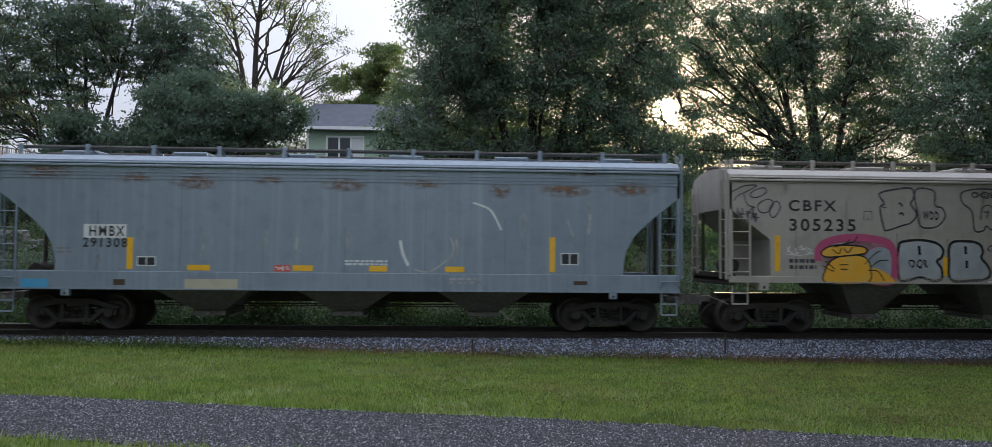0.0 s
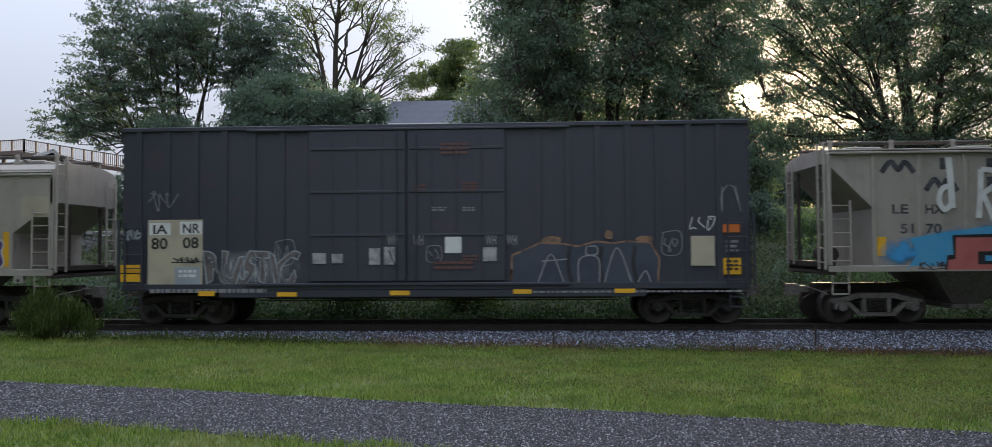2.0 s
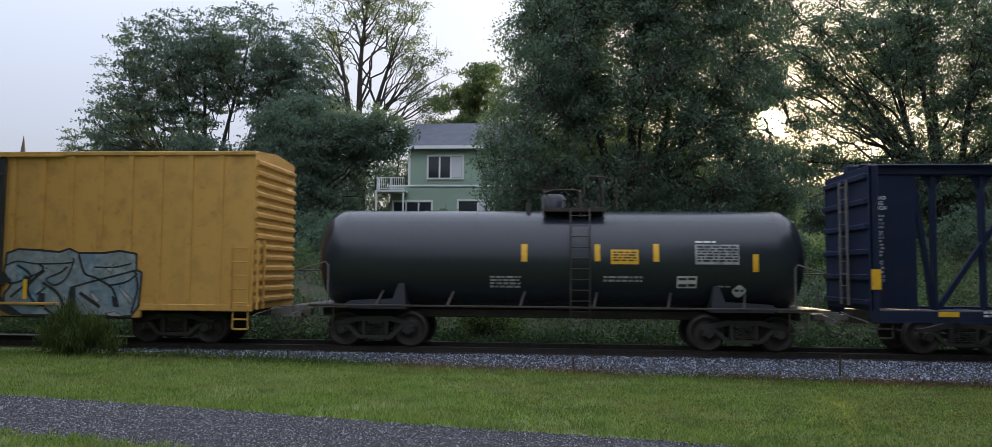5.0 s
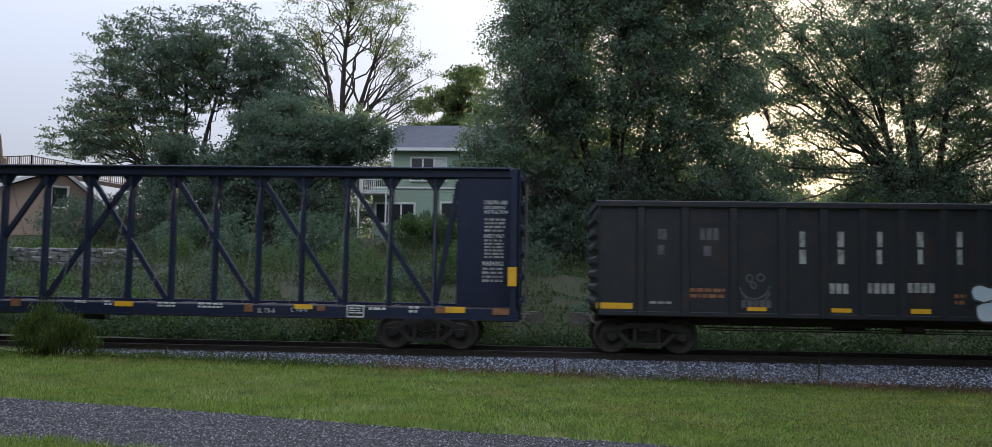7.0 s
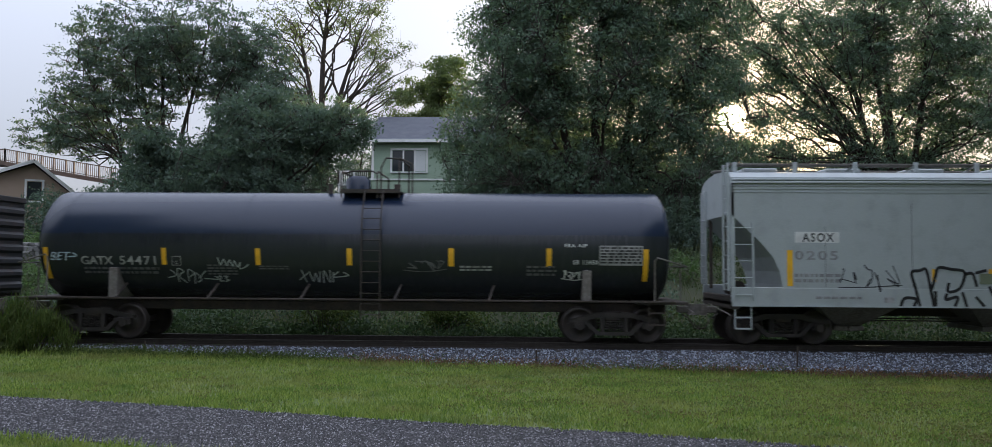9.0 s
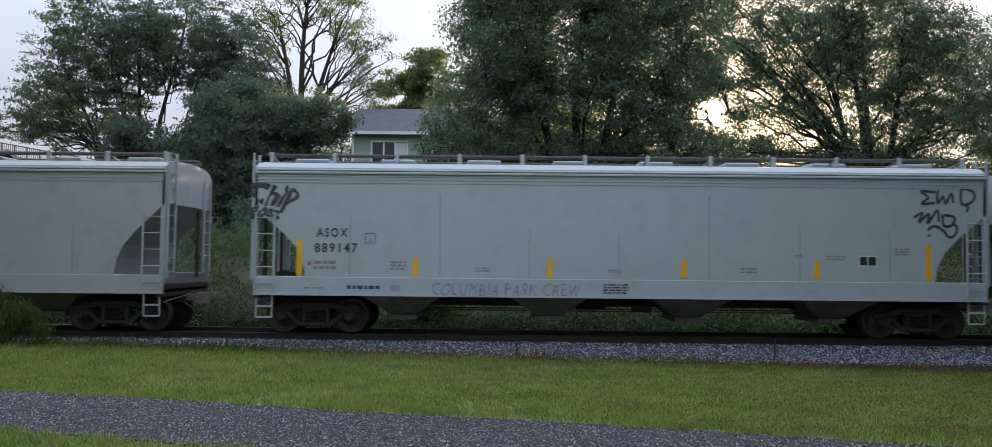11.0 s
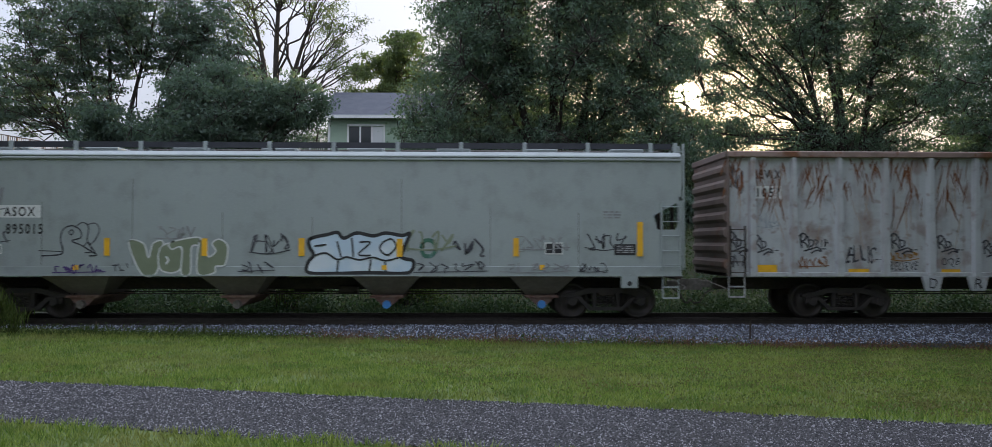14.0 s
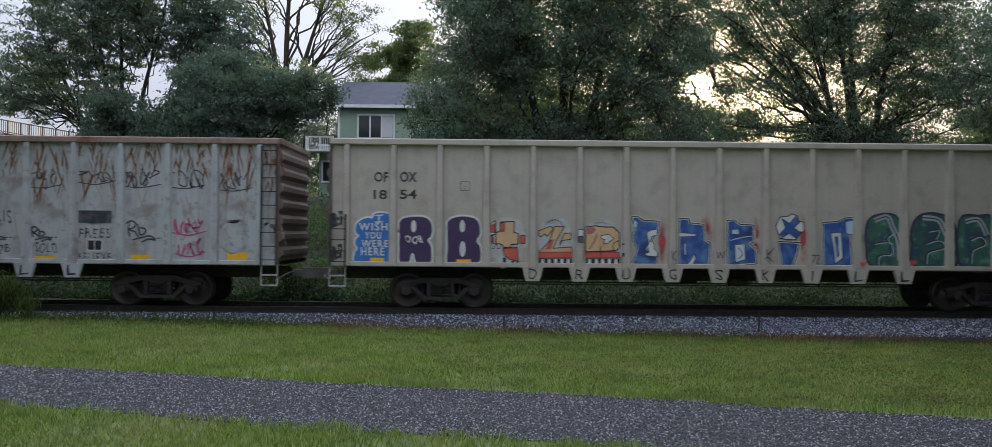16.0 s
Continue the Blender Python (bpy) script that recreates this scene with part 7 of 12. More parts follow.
throw_up(E, [(-6.93, 0.93), (-6.64, 1.10), (-6.33, 1.28), (-6.09, 1.35), (-5.98, 1.72), (-5.49, 1.88), (-5.25, 2.13), (-5.13, 2.34), (-4.94, 2.48), (-4.59, 2.49), (-4.47, 2.35), (-4.19, 2.27), (-3.87, 2.25), (-3.56, 2.37), (-3.24, 2.42), (-3.01, 2.39), (-2.90, 2.23), (-2.70, 2.17), (-2.46, 2.34), (-2.15, 2.40), (-1.94, 2.24), (-1.85, 1.74), (-1.80, 1.27), (-1.41, 0.96), (-1.32, 0.73), (-3.42, 0.71), (-5.30, 0.74), (-5.94, 0.75), (-6.42, 0.89)], NIGHT, NIGHT, 0.02, y=-HW - 0.056)
throw_up(E, [(-5.65, 1.40), (-5.30, 1.91), (-4.91, 2.29), (-4.56, 2.38), (-4.39, 2.16), (-4.27, 1.95), (-3.91, 1.87), (-3.40, 1.90), (-3.01, 2.04), (-2.73, 2.17), (-2.37, 2.29), (-2.08, 2.32), (-1.97, 2.05), (-1.93, 1.58), (-2.02, 1.15), (-1.93, 0.84), (-2.64, 0.77), (-3.34, 0.80), (-3.57, 1.27), (-3.79, 1.15), (-4.12, 0.80), (-4.83, 0.77), (-5.21, 0.93), (-5.33, 1.21)], LILAC, PLUM, 0.03, y=-HW - 0.06)
throw_up(E, [(-4.44, 2.16), (-4.11, 1.97), (-3.56, 1.85), (-3.00, 1.98), (-2.75, 1.77), (-2.85, 1.30), (-2.70, 0.80), (-2.98, 0.76), (-3.18, 1.27), (-3.41, 1.73), (-3.85, 1.73), (-4.01, 1.30), (-4.40, 0.90), (-4.57, 1.12), (-4.32, 1.59)], LILAC_PALE, LILAC_PALE, 0.02, y=-HW - 0.064)
throw_up(E, [(-2.37, 2.24), (-2.12, 2.21), (-2.07, 1.74), (-2.17, 1.12), (-2.08, 0.84), (-2.42, 0.80), (-2.32, 1.27), (-2.44, 1.74)], LILAC_PALE, LILAC_PALE, 0.02, y=-HW - 0.064)
throw_up(E, [(-4.27, 1.71), (-3.94, 1.79), (-4.12, 1.37), (-4.39, 1.12)], NIGHT, NIGHT, 0.015, y=-HW - 0.069)
throw_up(E, [(-3.66, 1.65), (-3.44, 1.71), (-3.20, 0.99), (-3.48, 0.87)], NIGHT, NIGHT, 0.015, y=-HW - 0.069)
throw_up(E, [(-2.74, 1.65), (-2.54, 1.65), (-2.59, 0.96), (-2.75, 1.02)], NIGHT, NIGHT, 0.015, y=-HW - 0.069)
throw_up(E, [(-5.39, 1.69), (-5.12, 1.91), (-5.25, 1.50)], NIGHT, NIGHT, 0.015, y=-HW - 0.069)
throw_up(E, [(-4.79, 2.32), (-4.60, 2.35), (-4.60, 2.03), (-4.79, 2.10)], NIGHT, NIGHT, 0.015, y=-HW - 0.069)
throw_up(E, [(-4.86, 0.99), (-4.54, 1.05), (-4.48, 0.83), (-4.73, 0.80)], NIGHT, NIGHT, 0.015, y=-HW - 0.069)
throw_up(E, [(-1.86, 1.55), (-1.58, 1.40), (-1.49, 1.15), (-1.80, 1.21)], NIGHT, NIGHT, 0.015, y=-HW - 0.069)
stroke(E, [(-5.52, 1.27), (-5.14, 1.40), (-4.85, 1.65), (-4.67, 1.49), (-4.38, 1.59)], 0.035, PLUM, y=-HW - 0.072)
stroke(E, [(-5.20, 1.75), (-4.88, 1.94), (-4.54, 1.90)], 0.035, PLUM, y=-HW - 0.072)
stroke(E, [(-5.33, 0.99), (-4.95, 1.18), (-4.51, 1.15)], 0.035, PLUM, y=-HW - 0.072)
stroke(E, [(-3.16, 1.74), (-2.94, 1.55), (-2.88, 1.18)], 0.035, PLUM, y=-HW - 0.072)
stroke(E, [(-2.38, 1.74), (-2.10, 1.65)], 0.035, PLUM, y=-HW - 0.072)
stroke(E, [(-4.07, 1.05), (-3.72, 1.37), (-3.60, 1.15)], 0.035, PLUM, y=-HW - 0.072)
stain(E, -4.25, 1.5, -3.75, 2.0, STAIN_SKY, y=-HW - 0.073)
stain(E, -3.05, 1.75, -2.65, 2.2, STAIN_SKY, y=-HW - 0.073)
throw_up(E, [(-2.47, 2.09), (-2.28, 2.18), (-2.07, 2.05), (-1.98, 1.74), (-2.07, 1.55), (-2.23, 1.68), (-2.38, 1.83), (-2.47, 1.90)], GREYWHITE, LILAC, 0.02, y=-HW - 0.066)
throw_up(E, [(-1.92, 1.33), (-1.55, 1.40), (-1.43, 1.21), (-1.80, 1.15)], GREYWHITE, LILAC, 0.015, y=-HW - 0.066)
throw_up(E, [(2.60, 2.12), (2.62, 2.36), (2.93, 2.47), (3.51, 2.45), (4.08, 2.40), (4.34, 2.49), (4.62, 2.38), (5.28, 2.38), (5.72, 2.44), (6.19, 2.37), (6.20, 1.95), (6.35, 1.88), (6.29, 1.01), (6.09, 0.74), (4.85, 0.74), (3.71, 0.74), (3.11, 0.74), (2.77, 0.94), (2.61, 1.01), (2.58, 1.27), (2.79, 1.55), (2.56, 1.86)], WORN_TEAL, BLACK, 0.055, y=-HW - 0.016, sharp=True)
stain(E, 2.78, 1.47, 3.31, 2.32, STAIN_SKY, y=-HW - 0.0185)
stain(E, 3.48, 1.27, 4.13, 1.92, STAIN_SKY, y=-HW - 0.0185)
stain(E, 4.77, 1.21, 5.45, 1.98, STAIN_SKY, y=-HW - 0.0185)
stain(E, 3.97, 0.81, 4.49, 1.27, STAIN_PALE, y=-HW - 0.0185)
stain(E, 3.08, 0.81, 3.61, 1.47, STAIN_SKY, y=-HW - 0.0185)
throw_up(E, [(1.75, 1.47), (2.08, 1.85), (2.47, 1.93), (2.80, 1.65), (2.41, 1.47), (2.65, 1.01), (3.08, 0.74), (2.84, 0.74), (2.19, 1.01), (1.81, 1.26)], BLACK, BLACK, 0.02, y=-HW - 0.06, sharp=True)
throw_up(E, [(1.76, 1.36), (2.26, 1.78), (2.42, 1.66), (2.38, 1.24), (2.08, 1.39)], GREYWHITE, BLACK, 0.015, y=-HW - 0.064, sharp=True)
throw_up(E, [(3.57, 1.34), (3.73, 1.30), (3.72, 0.97), (3.51, 0.98)], BLACK, BLACK, 0.01, y=-HW - 0.0205, sharp=True)
throw_up(E, [(4.41, 1.47), (4.56, 1.47), (4.58, 0.95), (4.33, 0.98)], BLACK, BLACK, 0.01, y=-HW - 0.0205, sharp=True)
throw_up(E, [(3.14, 1.79), (3.30, 1.72), (3.10, 1.56)], BLACK, BLACK, 0.01, y=-HW - 0.0205, sharp=True)
throw_up(E, [(5.56, 1.27), (5.73, 1.17), (5.73, 0.97), (5.61, 1.00)], BLACK, BLACK, 0.01, y=-HW - 0.0205, sharp=True)
throw_up(E, [(5.75, 1.53), (6.14, 1.17), (6.07, 1.05), (5.81, 1.39)], GREYWHITE, BLACK, 0.015, y=-HW - 0.0205, sharp=True)
throw_up(E, [(5.40, 0.80), (5.66, 0.86), (5.91, 0.74), (5.54, 0.74)], GREYWHITE, BLACK, 0.015, y=-HW - 0.0205, sharp=True)
throw_up(E, [(5.00, 1.40), (5.24, 1.14), (5.14, 1.08), (4.97, 1.27)], GREYWHITE, BLACK, 0.015, y=-HW - 0.0205, sharp=True)
throw_up(E, [(2.97, 1.28), (3.06, 1.14), (2.92, 1.13)], GREYWHITE, BLACK, 0.015, y=-HW - 0.0205, sharp=True)
throw_up(E, [(3.66, 2.04), (3.77, 2.09), (3.75, 1.95)], GREYWHITE, BLACK, 0.015, y=-HW - 0.0205, sharp=True)
throw_up(E, [(5.36, 1.97), (5.58, 2.08), (5.54, 1.85)], GREYWHITE, BLACK, 0.015, y=-HW - 0.0205, sharp=True)
stroke(E, [(2.47, 1.86), (2.78, 1.57), (3.49, 1.83), (3.65, 1.96), (3.53, 2.09)], 0.05, BLACK, y=-HW - 0.023)
stroke(E, [(2.63, 2.05), (2.92, 2.15), (3.50, 2.09), (4.39, 2.12), (4.47, 2.25)], 0.04, BLACK, y=-HW - 0.023)
stroke(E, [(2.92, 2.06), (3.31, 1.73), (2.77, 1.20)], 0.07, BLACK, y=-HW - 0.023)
stroke(E, [(3.68, 1.92), (3.24, 1.47), (3.48, 1.01)], 0.08, BLACK, y=-HW - 0.023)
stroke(E, [(4.49, 2.18), (4.31, 1.73), (3.99, 1.53), (3.75, 1.69), (4.13, 1.86), (4.32, 2.02)], 0.05, BLACK, y=-HW - 0.023)
stroke(E, [(3.64, 1.60), (4.05, 1.34), (4.29, 0.95)], 0.08, BLACK, y=-HW - 0.023)
stroke(E, [(3.74, 1.47), (3.48, 1.27)], 0.05, BLACK, y=-HW - 0.023)
stroke(E, [(4.62, 2.35), (4.79, 1.86), (5.10, 1.73), (5.56, 1.46), (5.75, 0.98)], 0.06, BLACK, y=-HW - 0.023)
stroke(E, [(4.43, 1.47), (5.00, 1.63), (5.64, 1.79), (6.20, 1.94)], 0.05, BLACK, y=-HW - 0.023)
stroke(E, [(4.68, 1.34), (5.25, 0.97)], 0.09, BLACK, y=-HW - 0.023)
stroke(E, [(5.05, 2.01), (5.58, 2.01), (5.90, 2.07), (6.06, 2.11)], 0.04, BLACK, y=-HW - 0.023)
stroke(E, [(5.44, 1.53), (5.94, 1.63), (6.24, 1.85)], 0.05, BLACK, y=-HW - 0.023)
stroke(E, [(3.72, 0.93), (4.03, 0.74)], 0.07, BLACK, y=-HW - 0.023)
stroke(E, [(6.17, 1.92), (6.25, 1.46), (6.10, 0.82)], 0.06, BLACK, y=-HW - 0.023)
patch(E, -5.87, 1.25, -5.74, 1.72, YELLOW, name="reflector", y=-HW - 0.078)
patch(E, -2.99, 1.23, -2.87, 1.71, YELLOW, name="reflector", y=-HW - 0.078)
patch(E, 3.15, 1.16, 3.26, 1.68, YELLOW, name="reflector", y=-HW - 0.078)
patch(E, -8.31, 0.98, -7.82, 1.21, BROWN_INK, y=-HW - 0.012)
patch(E, -8.28, 1.02, -7.85, 1.17, YELLOW, name="reflector", y=-HW - 0.016)
scribble(E, -9.23, 3.54, -8.53, 3.88, INK, 70, 0.03, 5, y=-HW + 0.036)
scribble(E, -9.23, 3.16, -8.50, 3.44, BROWN_FADE, 71, 0.03, 4, y=-HW + 0.036)
scribble(E, -9.15, 2.74, -8.50, 3.13, BROWN_FADE, 72, 0.03, 4, y=-HW + 0.036)
scribble(E, -8.34, 3.10, -7.75, 3.50, BROWN_FADE, 73, 0.03, 4, y=-HW + 0.036)
scribble(E, -8.34, 2.71, -7.75, 3.08, BROWN_FADE, 74, 0.03, 3, y=-HW + 0.036)
scribble(E, -7.54, 1.62, -6.88, 1.98, BROWN_FADE, 75, 0.03, 3, y=-HW + 0.036)
scribble(E, -6.67, 1.74, -6.08, 2.06, INK, 76, 0.02, 5, y=-HW + 0.036)
scribble(E, -8.33, 1.75, -7.75, 2.19, GREYWHITE, 77, 0.03, 3, y=-HW + 0.036)
lettering(E, "WH", -8.39, 1.21, -7.87, 1.44, NAVY_INK, y=-HW + 0.036)
lettering(E, "PLEASNT", -9.34, 0.92, -8.43, 1.17, INK, y=-HW - 0.016, offset=0.02, space=1.25)
patch(E, -9.13, 1.80, -8.75, 2.07, SKYBLUE, y=-HW + 0.036)
small_print(E, -7.42, 1.33, -6.86, 1.58, BROWN_INK, 2, 8, y=-HW + 0.036)
small_print(E, -6.59, 1.33, -6.08, 1.61, BROWN_INK, 2, 9, y=-HW + 0.036)
patch(E, -4.71, 2.49, -4.47, 2.73, BROWN_FADE, y=-HW + 0.036)
patch(E, -9.04, 1.43, -8.75, 1.72, YELLOW, name="reflector", y=-HW + 0.036)
scribble(E, -8.54, 1.59, -8.33, 2.15, GREEN, 81, 0.03, 2, y=-HW + 0.036)
scribble(E, -6.12, 0.89, -5.70, 1.05, WHITE, 82, 0.02, 3, y=-HW - 0.02)
stain(E, -2.48, 0.80, 2.46, 1.10, STAIN_DARK)

# short tank car
patch(F, -0.89, 2.24, -0.74, 2.69, YELLOW, name="reflector")
patch(F, 0.96, 2.26, 1.10, 2.69, YELLOW, name="reflector")
patch(F, 2.43, 2.26, 2.57, 2.71, YELLOW, name="reflector")
patch(F, 4.87, 2.02, 5.01, 2.46, YELLOW, name="reflector")
patch(F, 1.37, 2.19, 2.06, 2.56, YELLOW, name="reflector")
small_print(F, 1.42, 2.24, 2.01, 2.51, BROWN_INK, 4, 3, y=-HW - 0.01)
patch(F, 3.46, 2.20, 4.54, 2.70, GREYWHITE)
small_print(F, 3.51, 2.24, 4.51, 2.66, BLACK, 6, 5, y=-HW - 0.012)
small_print(F, 3.47, 2.71, 3.98, 2.79, WHITE, 1, 6)
patch(F, 3.02, 1.60, 3.51, 1.90, WHITE)
patch(F, 3.05, 1.63, 3.26, 1.86, BLACK, y=-HW - 0.01)
patch(F, 3.29, 1.64, 3.48, 1.87, BLACK, y=-HW - 0.01)
blob(F, 4.40, 1.37, 4.74, 1.69, WHITE, 7, square=-0.45, rough=0.02, corners=8)
small_print(F, 4.46, 1.48, 4.69, 1.58, BLACK, 1, 7, y=-HW - 0.012)
small_print(F, 1.19, 1.71, 2.16, 1.89, GREYWHITE, 2, 8)
small_print(F, -1.69, 1.54, -0.90, 1.87, GREYWHITE, 4, 9)
small_print(F, 4.04, 1.60, 4.39, 1.67, GREYWHITE, 1, 10)
wrap(F, 1.34, 2.28)

# centre-beam car
lettering(G, "LOADING AND", -11.22, 3.94, -10.47, 4.04, WHITE, offset=0.02, space=1.25, y=-0.136)
lettering(G, "UNLOADING", -11.21, 3.79, -10.54, 3.90, WHITE, offset=0.02, space=1.25, y=-0.136)
lettering(G, "INSTRUCTION", -11.21, 3.67, -10.46, 3.77, WHITE, offset=0.02, space=1.25, y=-0.136)
small_print(G, -11.20, 3.15, -10.52, 3.54, GREYWHITE, 4, 3, y=-0.136)
lettering(G, "SAFETY FIRST", -11.19, 3.00, -10.55, 3.11, WHITE, offset=0.02, space=1.25, y=-0.136)
small_print(G, -11.18, 2.42, -10.53, 2.97, GREYWHITE, 6, 4, y=-0.136)
lettering(G, "WARNING", -11.21, 2.24, -10.57, 2.35, WHITE, offset=0.02, space=1.25, y=-0.136)
small_print(G, -11.21, 1.75, -10.54, 2.19, GREYWHITE, 4, 5, y=-0.136)
lettering(G, "LOADING AND", 10.44, 3.87, 11.07, 3.98, WHITE, offset=0.02, space=1.25, y=-0.136)
lettering(G, "UNLOADING", 10.44, 3.74, 11.01, 3.83, WHITE, offset=0.02, space=1.25, y=-0.136)
lettering(G, "INSTRUCTION", 10.44, 3.62, 11.08, 3.71, WHITE, offset=0.02, space=1.25, y=-0.136)
small_print(G, 10.45, 3.09, 11.02, 3.49, GREYWHITE, 4, 3, y=-0.136)
lettering(G, "SAFETY FIRST", 10.45, 2.96, 10.99, 3.06, WHITE, offset=0.02, space=1.25, y=-0.136)
small_print(G, 10.46, 2.38, 10.98, 2.92, GREYWHITE, 6, 4, y=-0.136)
lettering(G, "WARNING", 10.40, 2.21, 10.97, 2.33, WHITE, offset=0.02, space=1.25, y=-0.136)
small_print(G, 10.41, 1.73, 10.96, 2.16, GREYWHITE, 4, 5, y=-0.136)
patch(G, -11.43, 1.62, -11.20, 2.11, YELLOW, name="reflector", y=-HW - 0.026)
patch(G, -9.89, 0.98, -9.41, 1.10, YELLOW, name="reflector", y=-HW - 0.026)
patch(G, -2.76, 1.04, -2.29, 1.15, YELLOW, name="reflector", y=-HW - 0.026)
patch(G, 1.04, 1.02, 1.53, 1.15, YELLOW, name="reflector", y=-HW - 0.026)
patch(G, 5.74, 1.03, 6.21, 1.15, YELLOW, name="reflector", y=-HW - 0.026)
lettering(G, "NOKL", -7.62, 0.97, -7.00, 1.15, WHITE, offset=0.02, space=1.25, y=-HW - 0.026)
lettering(G, "736", -6.17, 0.98, -5.78, 1.17, WHITE, offset=0.02, space=1.25, y=-HW - 0.026)
lettering(G, "886", -5.36, 0.98, -4.89, 1.17, WHITE, offset=0.02, space=1.25, y=-HW - 0.026)
patch(G, -6.56, 0.95, -6.22, 1.17, ORANGE_FADE, y=-HW - 0.026)
patch(G, -1.73, 0.98, -1.45, 1.17, ORANGE_FADE, y=-HW - 0.026)
patch(G, -4.80, 0.96, -4.51, 1.15, ORANGE_FADE, y=-HW - 0.026)
small_print(G, -8.84, 0.95, -7.99, 1.12, WHITE, 2, 90, y=-HW - 0.026)
small_print(G, -4.15, 0.97, -3.33, 1.17, WHITE, 2, 91, y=-HW - 0.026)
small_print(G, 2.18, 1.00, 2.64, 1.15, WHITE, 2, 92, y=-HW - 0.026)
small_print(G, 3.24, 0.99, 3.88, 1.15, WHITE, 2, 93, y=-HW - 0.026)
small_print(G, 0.78, 1.02, 0.97, 1.16, WHITE, 2, 94, y=-HW - 0.026)
small_print(G, -0.03, 1.08, 0.28, 1.16, WHITE, 2, 95, y=-HW - 0.026)
patch(G, 9.59, 1.00, 10.10, 1.15, YELLOW, name="reflector", y=-HW - 0.026)
patch(G, 11.16, 1.69, 11.38, 2.17, YELLOW, name="reflector", y=-HW - 0.026)
lettering(G, "IL 73-6", 4.81, 0.92, 5.24, 1.04, WHITE, offset=0.02, space=1.25, y=-HW - 0.026)
lettering(G, "L 75-0", 5.67, 0.96, 6.07, 1.08, WHITE, offset=0.02, space=1.25, y=-HW - 0.026)
patch(G, 4.45, 0.94, 4.67, 1.14, ORANGE_FADE, y=-HW - 0.026)
patch(G, 6.33, 0.99, 6.53, 1.12, ORANGE_FADE, y=-HW - 0.026)
patch(G, 9.35, 0.98, 9.61, 1.14, ORANGE_FADE, y=-HW - 0.026)
patch(G, 10.79, 0.97, 11.20, 1.13, ORANGE_FADE, y=-HW - 0.026)
patch(G, 7.09, 0.84, 7.54, 1.15, WHITE, y=-HW - 0.026)
patch(G, 7.12, 0.88, 7.51, 1.12, BLACK, y=-HW - 0.029)
small_print(G, 7.16, 0.92, 7.49, 1.09, WHITE, 3, 9, y=-HW - 0.032)
small_print(G, 7.66, 1.00, 8.09, 1.10, WHITE, 1, 97, y=-HW - 0.026)
small_print(G, 8.68, 0.95, 8.93, 1.15, WHITE, 2, 98, y=-HW - 0.026)

# black gondola
bars(H, -2.41, 2.77, -2.28, 3.15, GREYWHITE, 1, y=-HW + 0.064)
bars(H, -1.49, 2.78, -1.34, 3.16, GREYWHITE, 1, y=-HW + 0.064)
bars(H, -0.53, 2.79, -0.41, 3.17, GREYWHITE, 1, y=-HW + 0.064)
bars(H, 0.42, 2.80, 0.57, 3.18, GREYWHITE, 1, y=-HW + 0.064)
bars(H, 1.37, 2.81, 1.50, 3.19, GREYWHITE, 1, y=-HW + 0.064)
bars(H, 2.33, 2.82, 2.45, 3.20, GREYWHITE, 1, y=-HW + 0.064)
bars(H, 3.35, 2.83, 3.48, 3.21, GREYWHITE, 1, y=-HW + 0.064)
bars(H, -2.42, 2.35, -2.26, 2.70, GREYWHITE, 1, y=-HW + 0.064)
bars(H, -1.49, 2.36, -1.34, 2.71, GREYWHITE, 1, y=-HW + 0.064)
bars(H, -0.55, 2.37, -0.43, 2.72, GREYWHITE, 1, y=-HW + 0.064)
bars(H, 0.43, 2.38, 0.55, 2.74, GREYWHITE, 1, y=-HW + 0.064)
bars(H, 1.37, 2.39, 1.49, 2.75, GREYWHITE, 1, y=-HW + 0.064)
bars(H, -5.88, 2.91, -5.67, 3.18, GREYFADE, 1, y=-HW + 0.064)
bars(H, -4.85, 2.91, -4.39, 3.21, GREYFADE, 3, y=-HW + 0.064)
bars(H, -5.89, 2.53, -5.73, 2.78, GREYFADE, 1, y=-HW + 0.064)
bars(H, -4.76, 2.51, -4.58, 2.77, GREYFADE, 1, y=-HW + 0.064)
bars(H, -1.70, 1.63, -1.25, 1.88, GREYWHITE, 3, y=-HW + 0.064)
bars(H, -0.81, 1.65, -0.15, 1.90, GREYWHITE, 4, y=-HW + 0.064)
bars(H, 0.16, 1.68, 0.81, 1.92, GREYWHITE, 4, y=-HW + 0.064)
stroke(H, [(-3.73, 1.98), (-3.64, 2.07), (-3.55, 1.98), (-3.64, 1.88), (-3.73, 1.98)], 0.035, GREYFADE, y=-HW + 0.064)
stroke(H, [(-3.47, 2.00), (-3.38, 2.09), (-3.27, 2.00), (-3.37, 1.90), (-3.47, 2.00)], 0.035, GREYFADE, y=-HW + 0.064)
stroke(H, [(-3.62, 1.82), (-3.55, 1.88), (-3.48, 1.80), (-3.53, 1.72), (-3.62, 1.82)], 0.035, GREYFADE, y=-HW + 0.064)
stroke(H, [(-3.89, 1.77), (-3.77, 1.56), (-3.52, 1.47), (-3.26, 1.58), (-3.14, 1.79)], 0.035, GREYFADE, y=-HW + 0.064)
stroke(H, [(-3.84, 1.64), (-3.67, 1.41), (-3.48, 1.35), (-3.27, 1.45), (-3.14, 1.63)], 0.035, GREYFADE, y=-HW + 0.064)
bars(H, -3.84, 1.25, -3.12, 1.44, GREYFADE, 5, y=-HW + 0.064)
patch(H, -7.41, 1.17, -6.51, 1.32, YELLOW, name="reflector", y=-HW + 0.064)
patch(H, -3.70, 1.17, -3.23, 1.27, YELLOW, name="reflector", y=-HW + 0.064)
